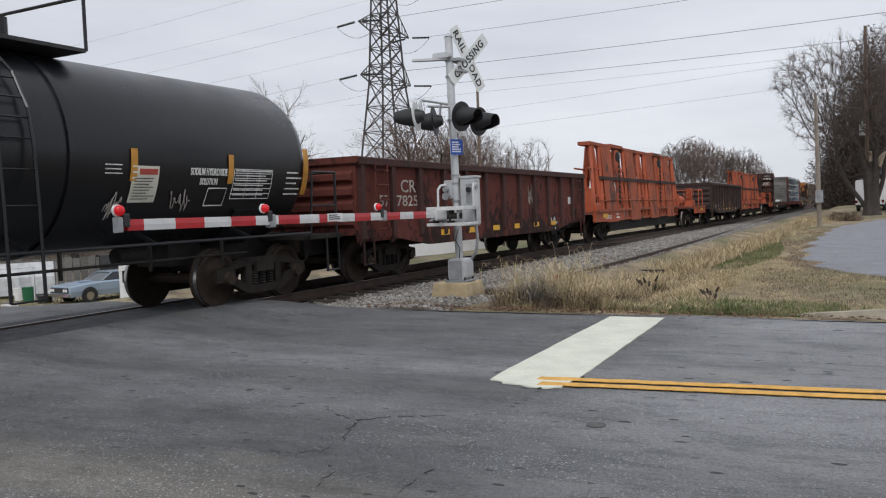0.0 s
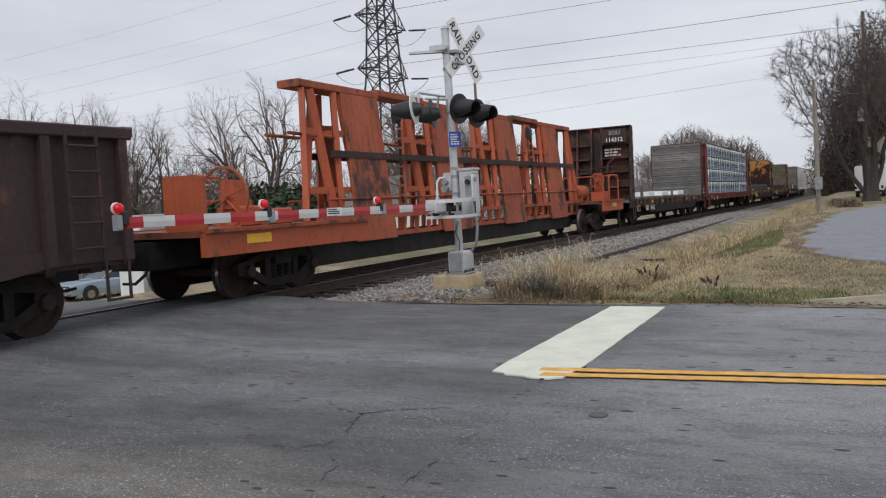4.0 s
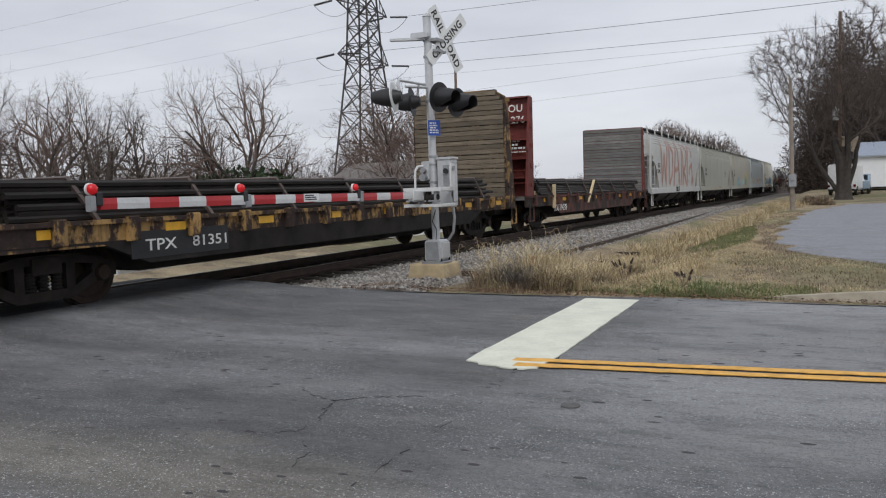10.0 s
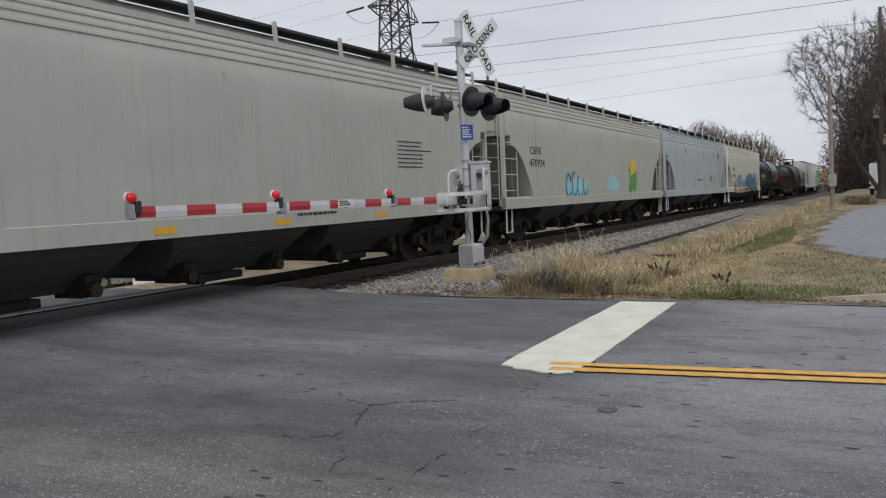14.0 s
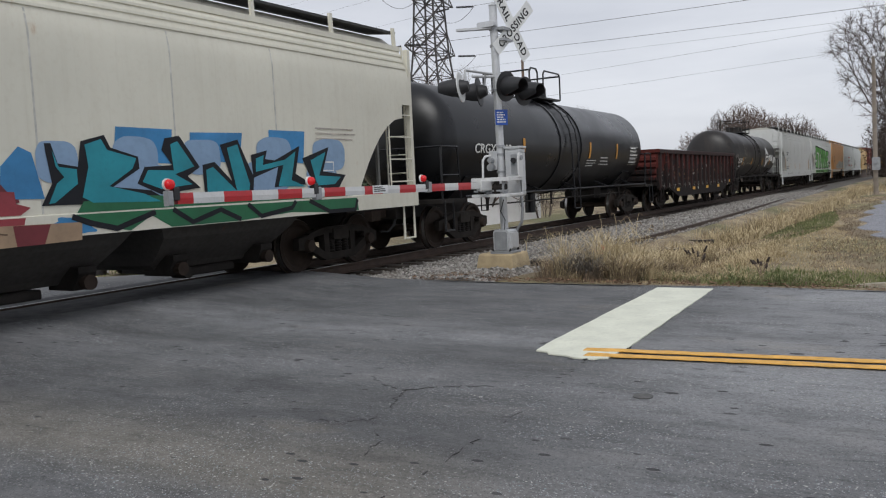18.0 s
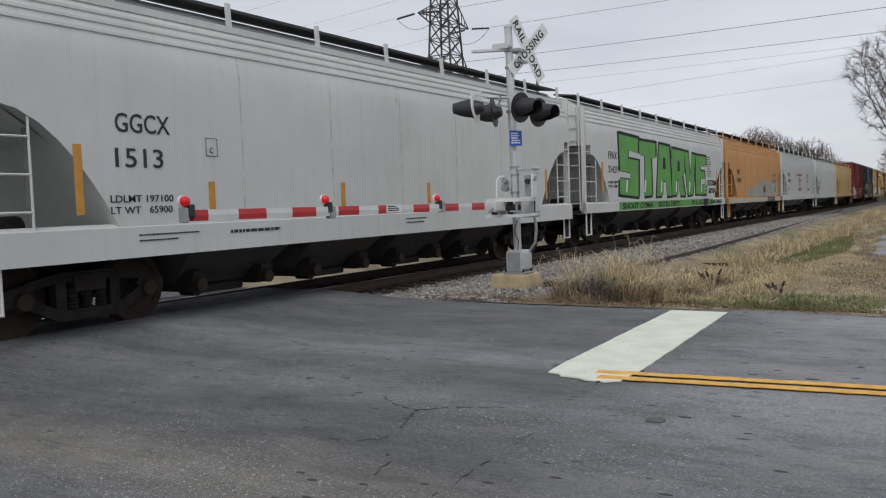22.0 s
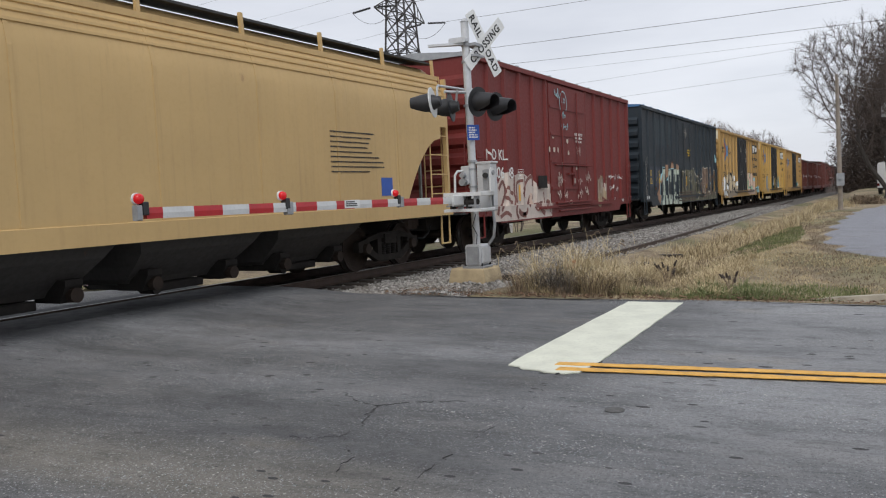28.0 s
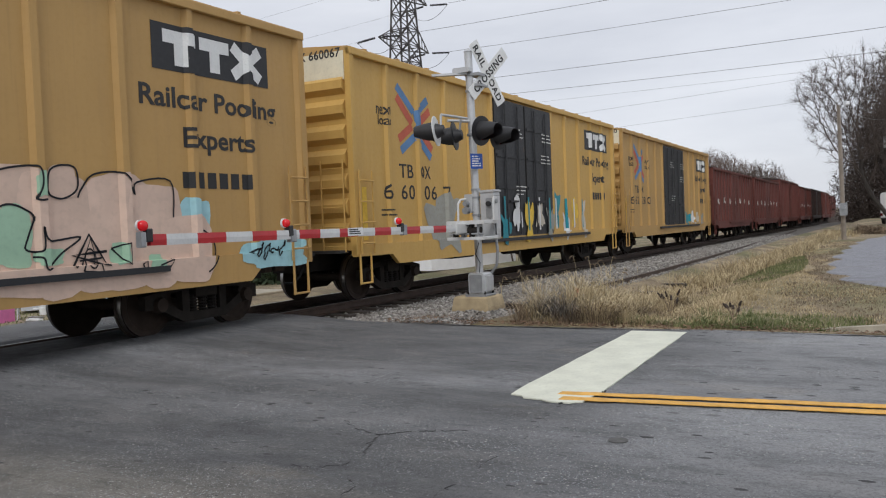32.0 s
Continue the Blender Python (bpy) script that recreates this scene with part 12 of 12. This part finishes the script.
def yellow_marks(c, num, any_road=True):
    sign("next", c, 0.95, 1.4, 3.63, 3.82, BLACK_MARK, RX)
    sign("load", c, 1.0, 1.43, 3.43, 3.62, BLACK_MARK, RX)
    if any_road:
        sign("any", c, 3.3, 3.66, 3.58, 3.78, BLACK_MARK, RX)
        sign("road", c, 3.3, 3.74, 3.4, 3.58, BLACK_MARK, RX)
    for m, arms in ((EMBLEM_RED, ((1.71, 4.05, 2.29, 3.56), (3.05, 3.89, 2.58, 3.59), (1.75, 3.2, 2.29, 3.5), (3.11, 3.06, 2.58, 3.47))), (EMBLEM_BLUE, ((1.72, 4.27, 2.36, 3.8), (2.97, 4.12, 2.51, 3.81), (1.82, 2.97, 2.38, 3.29), (3.05, 2.88, 2.54, 3.26)))):
        for a, b, d, e in arms:
            line(c, m, [(a, b), (d, e)], 0.085, RX)
    line(c, EMBLEM_BLUE, [(2.42, 3.84), (2.5, 3.55), (2.42, 3.26)], 0.08, RX + 0.002)
    sign("TB", c, 1.72, 2.28, 2.42, 2.7, BLACK_MARK, RX)
    sign("OX", c, 2.48, 3.0, 2.42, 2.7, BLACK_MARK, RX)
    for ch, y in zip(num, (1.12, 1.78, 2.08, 2.72, 3.02, 3.55)):
        sign(ch, c, y, y + (0.09 if ch == "1" else 0.23), 1.98, 2.28, BLACK_MARK, RX)
    dashes(c, BLACK_MARK, 1.0, 1.6, 1.6, 1.8, 2, 5, RX)
    L = 16.3
    sticker(c, DOOR_BLACK, 13.3, 15.65, 3.72, 4.36, RX, name="emblem_panel")
    for k, (w, top_) in enumerate(((0.6, True), (0.6, True), (0.6, False))):
        y = 13.5 + k * 0.68
        if top_:
            sticker(c, SIGN_WHITE, y, y + w, 4.1, 4.28, RX + 0.006, name="emblem_bar")
            sticker(c, SIGN_WHITE, y + 0.2, y + 0.4, 3.8, 4.1, RX + 0.006, name="emblem_bar")
        else:
            line(c, SIGN_WHITE, [(y, 3.82), (y + w, 4.26)], 0.09, RX + 0.006)
            line(c, SIGN_WHITE, [(y, 4.26), (y + w, 3.82)], 0.09, RX + 0.008)
    sign("Railcar Pooling", c, 13.05, 15.8, 3.12, 3.5, BLACK_MARK, RX, 0.02)
    sign("Experts", c, 13.8, 15.2, 2.58, 2.96, BLACK_MARK, RX, 0.02)
    for k in range(6):
        sticker(c, BLACK_MARK, 13.75 + k * 0.24, 13.92 + k * 0.24, 2.1, 2.33, RX, name="address_bar")
    lettering("TBOX " + num, 0.23, BLACK_MARK, c, -0.05, -0.004, 4.6, turn=FRONT)
    for z, y in ((3.9, 7.3), (3.3, 9.2), (3.9, 9.3), (2.4, 7.4)):
        dashes(c, WHITE_MARK, y, y + 0.7, z - 0.3, z, 3, int(y * 3), 1.606)
    sticker(c, YELLOW_MARK, 0.35, 0.5, 1.2, 2.2, RX, name="reflector")


yellow_marks(c27, "670614")
yellow_marks(c28, "660067", False)
yellow_marks(c29, "662280")
# the wide lettered piece: cream above, taupe below, black shadows, white eyes
G_SAND = plain("spray_sand", (0.5, 0.41, 0.28), 0.65, 0, 0.12, 1.2, 0)
G_TAUPE = plain("spray_taupe", (0.3, 0.245, 0.18), 0.65, 0, 0.15, 1.2, 0)
piece(c27, G_SAND, [(2.13, 1.81), (2.24, 1.98), (2.37, 2.08), (2.72, 2.17), (2.98, 2.09), (3.09, 1.93), (3.14, 2.02), (3.32, 2.18), (3.61, 2.21), (3.81, 2.02), (3.84, 1.91), (4.03, 2.05), (4.37, 2.2), (4.5, 2.15), (4.57, 2.32), (4.7, 2.37), (4.83, 2.25), (4.88, 2.03), (4.88, 1.77), (5.12, 1.84), (5.46, 1.79), (5.56, 1.6), (5.97, 1.64), (6.18, 1.53), (6.15, 0.86), (5.89, 0.77), (4.58, 0.78), (3.79, 0.73), (2.91, 0.68), (2.54, 0.66), (2.32, 0.94), (2.12, 1.12), (2.1, 1.45)], RX)
piece(c27, G_TAUPE, [(2.29, 1.15), (2.94, 1.01), (3.82, 1.13), (4.35, 1.26), (5.21, 1.19), (6.15, 1.22), (6.15, 0.86), (5.89, 0.77), (4.58, 0.78), (3.79, 0.73), (2.91, 0.68), (2.54, 0.66), (2.32, 0.94)], RX + 0.002)
for pts in ([(1.99, 1.78), (2.13, 1.84), (2.09, 1.57), (2.11, 1.28), (2.19, 1.13), (2.31, 1.15), (2.23, 0.99), (2.03, 0.92), (2, 1.13), (1.88, 1.3), (1.98, 1.41)],
            [(2.49, 1.77), (2.57, 1.91), (2.71, 1.97), (2.82, 1.9), (2.86, 1.76), (2.76, 1.71), (2.69, 1.81), (2.59, 1.76), (2.54, 1.55), (2.62, 1.29), (2.77, 1.15), (2.92, 1.34), (2.92, 1.19), (2.75, 0.99), (2.59, 1.17), (2.47, 1.43)],
            [(3.02, 1.89), (3.13, 2.02), (3.11, 1.8), (3.19, 1.62), (3.16, 1.31), (3.3, 1.12), (3.46, 1.16), (3.39, 1.03), (3.15, 0.94), (3.07, 1.13), (3.06, 1.58)],
            [(4.13, 1.71), (4.34, 1.81), (4.61, 1.85), (4.69, 1.74), (4.47, 1.75), (4.2, 1.63)],
            [(3.83, 1.74), (3.9, 1.88), (3.84, 1.5), (3.81, 1.29), (3.95, 1.11), (3.78, 1)],
            [(4.89, 1.36), (5.13, 1.2), (5.22, 0.98), (5, 0.97), (4.88, 1.16)],
            [(4.31, 1.49), (4.6, 1.5), (4.63, 1.27), (4.51, 1.16), (4.36, 1.31)],
            [(4.94, 1.49), (5.17, 1.57), (5.27, 1.5), (5.08, 1.46)]):
    piece(c27, G_DARK, pts, RX + 0.004)
for pts in ([(4.5, 2.15), (4.57, 2.32), (4.7, 2.37), (4.81, 2.27), (4.83, 2.03), (4.9, 1.72), (5.12, 1.83), (5.46, 1.79), (5.54, 1.6)],
            [(3.43, 2.14), (3.61, 2.21), (3.78, 2.05), (3.82, 1.88)],
            [(2.75, 2.17), (2.98, 2.09), (3.02, 1.89)],
            [(3.83, 1.79), (3.96, 1.95), (4.17, 2.1), (4.51, 2.18)],
            [(5.9, 1.75), (5.85, 1.89), (5.99, 1.95), (6.08, 1.83), (5.99, 1.67), (5.9, 1.75)],
            [(3.44, 2.23), (3.62, 2.24), (3.76, 2.19)],
            [(2.12, 1.93), (2.24, 2), (2.36, 2.02)],
            [(2.32, 1.65), (2.32, 1.48), (2.4, 1.27), (2.54, 1.17), (2.56, 1.34), (2.42, 1.6), (2.32, 1.65)]):
    line(c27, G_DARK, rounded(pts, 5), 0.022, RX + 0.006)
for pts in ([(2.33, 1.58), (2.42, 1.61), (2.46, 1.47), (2.57, 1.3), (2.55, 1.18), (2.44, 1.22), (2.34, 1.39)],
            [(2.72, 1.62), (3, 1.68), (3.02, 1.62), (2.75, 1.57)],
            [(3.23, 1.62), (3.31, 1.73), (3.49, 1.76), (3.64, 1.7), (3.59, 1.58), (3.41, 1.61), (3.29, 1.53)],
            [(1.47, 1.92), (1.71, 1.94), (2.01, 1.83), (2.03, 1.6), (1.92, 1.48), (1.92, 1.32), (1.83, 1.21), (1.91, 1.05), (2.17, 0.93), (2.36, 0.83), (2.03, 0.81), (1.69, 0.85), (1.46, 0.85), (1.25, 0.91), (1.35, 0.74), (1.1, 0.78), (0.95, 1), (1, 1.3), (0.85, 1.5), (1, 1.85), (1.3, 2), (1.55, 1.95)],
            [(5.55, 1.52), (5.77, 1.65), (6.19, 1.71), (6.33, 1.58), (6.28, 1.41), (5.62, 1.44)],
            [(4.88, 2.05), (4.99, 2.1), (5.01, 1.92), (5.2, 1.86), (4.89, 1.72)],
            [(2.63, 1.12), (2.8, 1.15), (2.76, 1.03)]):
    piece(c27, SIGN_WHITE, pts, RX + 0.008)
for y, z in ((3.34, 1.61), (3.54, 1.67)):
    line(c27, G_DARK, curl(y, z, 0.07, 0.08, 0, 360, 12), 0.013, RX + 0.011)
scribble(c27, G_DARK, 1.2, 1.75, 1.0, 1.3, 12, 0.012, RX + 0.012)
# long pale piece with thin outlines
for k, (y, w, h) in enumerate(((10.6, 1.1, 1.52), (11.2, 1.0, 1.5), (11.7, 1.1, 1.3), (12.1, 1.1, 1.5), (12.7, 1.0, 1.38), (13.3, 0.95, 0.95))):
    spray(c27, G_PALE, y, 0.78, w, h, 120 + k, RX + 0.0006 * k, 0.05)
spray(c27, G_PALE, 11.62, 1.94, 0.4, 0.4, 129, RX + 0.004, 0.03)
for k, (y, z, w, h) in enumerate(((10.85, 1.15, 0.55, 0.7), (11.45, 1.95, 0.18, 0.3), (12.45, 1.1, 0.28, 0.28), (11.4, 1.15, 0.4, 0.2), (13.05, 1.0, 0.25, 0.2))):
    spray(c27, G_MINT, y, z, w, h, 140 + k, RX + 0.008, 0.12)
for pts in ([(10.7, 2.1), (10.99, 2.24), (11.25, 2.3), (11.49, 2.3), (11.52, 2.1), (11.45, 1.93), (11.6, 1.93)],
            [(11.62, 2.05), (11.66, 2.27), (11.83, 2.34), (12.01, 2.3), (12.02, 2.06), (11.83, 1.94), (11.66, 1.97), (11.62, 2.05)],
            [(12.02, 1.95), (12.08, 2.06), (12.26, 2.24), (12.65, 2.28), (12.82, 2.14), (12.89, 2.0), (12.93, 2.16), (13.5, 2.19), (13.53, 1.69)],
            [(10.85, 1.75), (11.0, 1.84), (11.14, 1.87), (11.3, 1.82), (11.42, 1.72), (11.34, 1.5), (11.3, 1.35), (11.49, 1.34), (11.5, 1.61), (11.58, 1.44), (12.03, 1.47), (11.75, 1.28), (11.54, 1.1), (11.48, 1.24), (11.38, 1.26)],
            [(12.0, 1.05), (12.17, 1.44), (12.29, 1.03), (12.0, 1.05)], [(12.0, 1.18), (12.32, 1.2)], [(12.47, 1.31), (12.73, 1.37), (12.73, 1.09), (12.47, 1.31)],
            [(12.9, 1.08), (12.98, 1.12), (12.98, 0.96), (12.9, 1.08)], [(13.2, 1.05), (13.45, 1.12), (13.35, 1.0)]):
    line(c27, G_DARK, pts, 0.012, RX + 0.014)
line(c27, G_DARK, curl(12.15, 1.2, 0.07, 0.12, 0, 360, 10), 0.01, RX + 0.014)
line(c27, G_DARK, curl(13.85, 1.2, 0.45, 0.35, -60, 60, 8), 0.012, RX + 0.014)
spray(c27, G_SKY, 13.5, 1.2, 0.75, 0.75, 150, RX - 0.001, 0.15)
spray(c27, G_SKY, 14.9, 0.86, 1.5, 0.5, 151, RX + 0.001, 0.15)
line(c27, G_DARK, [(11.9, 1.1), (12.15, 1.5), (12.4, 1.1), (11.9, 1.25), (12.4, 1.28)], 0.016, RX + 0.014)
scribble(c27, G_DARK, 15.0, 15.9, 1.0, 1.3, 6, 0.014, RX + 0.012)
scribble(c27, RED_MARK, 0.35, 0.75, 2.9, 3.4, 8, 0.014, RX)
for k in range(9):
    y = 6.4 + k * 0.78
    x = 1.606 if y < 10.2 else RX
    spray(c28, (G_TEAL, SIGN_WHITE, YELLOW_MARK, G_CREAM, GREYPATCH)[k % 5], y, 0.98 + 0.3 * (k % 2), 0.5, 0.6 + 0.2 * (k % 3), 160 + k, x, 0.4)
    line(c28, SIGN_WHITE if k % 2 else G_TEAL, [(y + 0.2, 2.1), (y + 0.22, 1.2)], 0.05, x + 0.006)
spray(c28, GREYPATCH, 2.9, 0.9, 1.3, 1.2, 170, RX, 0.3)
for k in range(4):
    spray(c29, (G_TEAL, SIGN_WHITE, G_CREAM, GREYPATCH)[k], 10.5 + k * 1.1, 1.1, 0.9, 0.5, 180 + k, RX, 0.4)
for c in (c30, c31, c33):
    for k in range(7):
        scribble(c, WHITE_MARK, 1.2 + k * 1.9, 1.8 + k * 1.9, 2.1, 2.5, k, 0.05, RX, n=8)


def lay_on_posts(car, shift=0.0):
    """Press the flat paint of a ribbed side on its posts and into the panels between them."""
    posts = sorted(y + shift for y in POSTS[car.name])
    cuts = [y + d for y in posts for d in (-0.1, -0.05, 0.05, 0.1)]
    knots = [(y + d, v) for y in posts for d, v in ((-0.1, 1.5), (-0.05, 1.572), (0.05, 1.572), (0.1, 1.5))]
    ky, kx = [a for a, _ in knots], [b for _, b in knots]
    for ob in list(car.children):
        if ob.type != "MESH" or ob.name.split(".")[0] not in PAINTED:
            continue
        m = ob.matrix_basis.copy()
        ws = [m @ v.co for v in ob.data.vertices]
        if not ws or not 1.56 < ws[0].x < 1.6 or max(w.x for w in ws) - min(w.x for w in ws) > 0.02:
            continue
        y0, y1 = min(w.y for w in ws), max(w.y for w in ws)
        bm = bmesh.new()
        bm.from_mesh(ob.data)
        bmesh.ops.transform(bm, matrix=m, verts=bm.verts)
        for c in cuts:
            if y0 + 0.002 < c < y1 - 0.002:
                bmesh.ops.bisect_plane(bm, geom=bm.verts[:] + bm.edges[:] + bm.faces[:], dist=0.0005, plane_co=(0, c, 0), plane_no=(0, 1, 0))
        for z in (1.121, 1.126):
            bmesh.ops.bisect_plane(bm, geom=bm.verts[:] + bm.edges[:] + bm.faces[:], dist=0.0005, plane_co=(0, 0, z), plane_no=(0, 0, 1))
        for v in bm.verts:
            if v.co.z > 1.123:
                v.co.x += float(np.interp(v.co.y, ky, kx)) - 1.572
        bmesh.ops.transform(bm, matrix=m.inverted(), verts=bm.verts)
        bm.to_mesh(ob.data)
        bm.free()


PAINTED = {"graffiti_fill", "graffiti_line", "lettering", "overpaint", "sticker", "reflector", "emblem_panel", "emblem_bar", "address_bar", "stencil_block"}
for c, shift in ((c25, 0.98), (c26, 0), (c27, 0), (c28, 0), (c29, 0)):
    lay_on_posts(c, shift)
bpy.data.scenes.remove(type_case)


# ---- what moves ----
def way_gone(t):
    """Metres that the train has moved after t seconds; it slows a little."""
    k = t / 32
    return 482.12 * k - 19.07 * k * k


def on_track(y):
    """A car whose front stands at y, tilted with the track's fall."""
    a, b = fall(y + 2), fall(y + 14)
    return pose(XC, y, ZR - a + (b - a) / 6, math.degrees(math.atan2(a - b, 12)))


def motions():
    for car, y in TRAIN:
        walk(car, [(t, on_track(y - way_gone(t))) for t in range(33)])


motions()
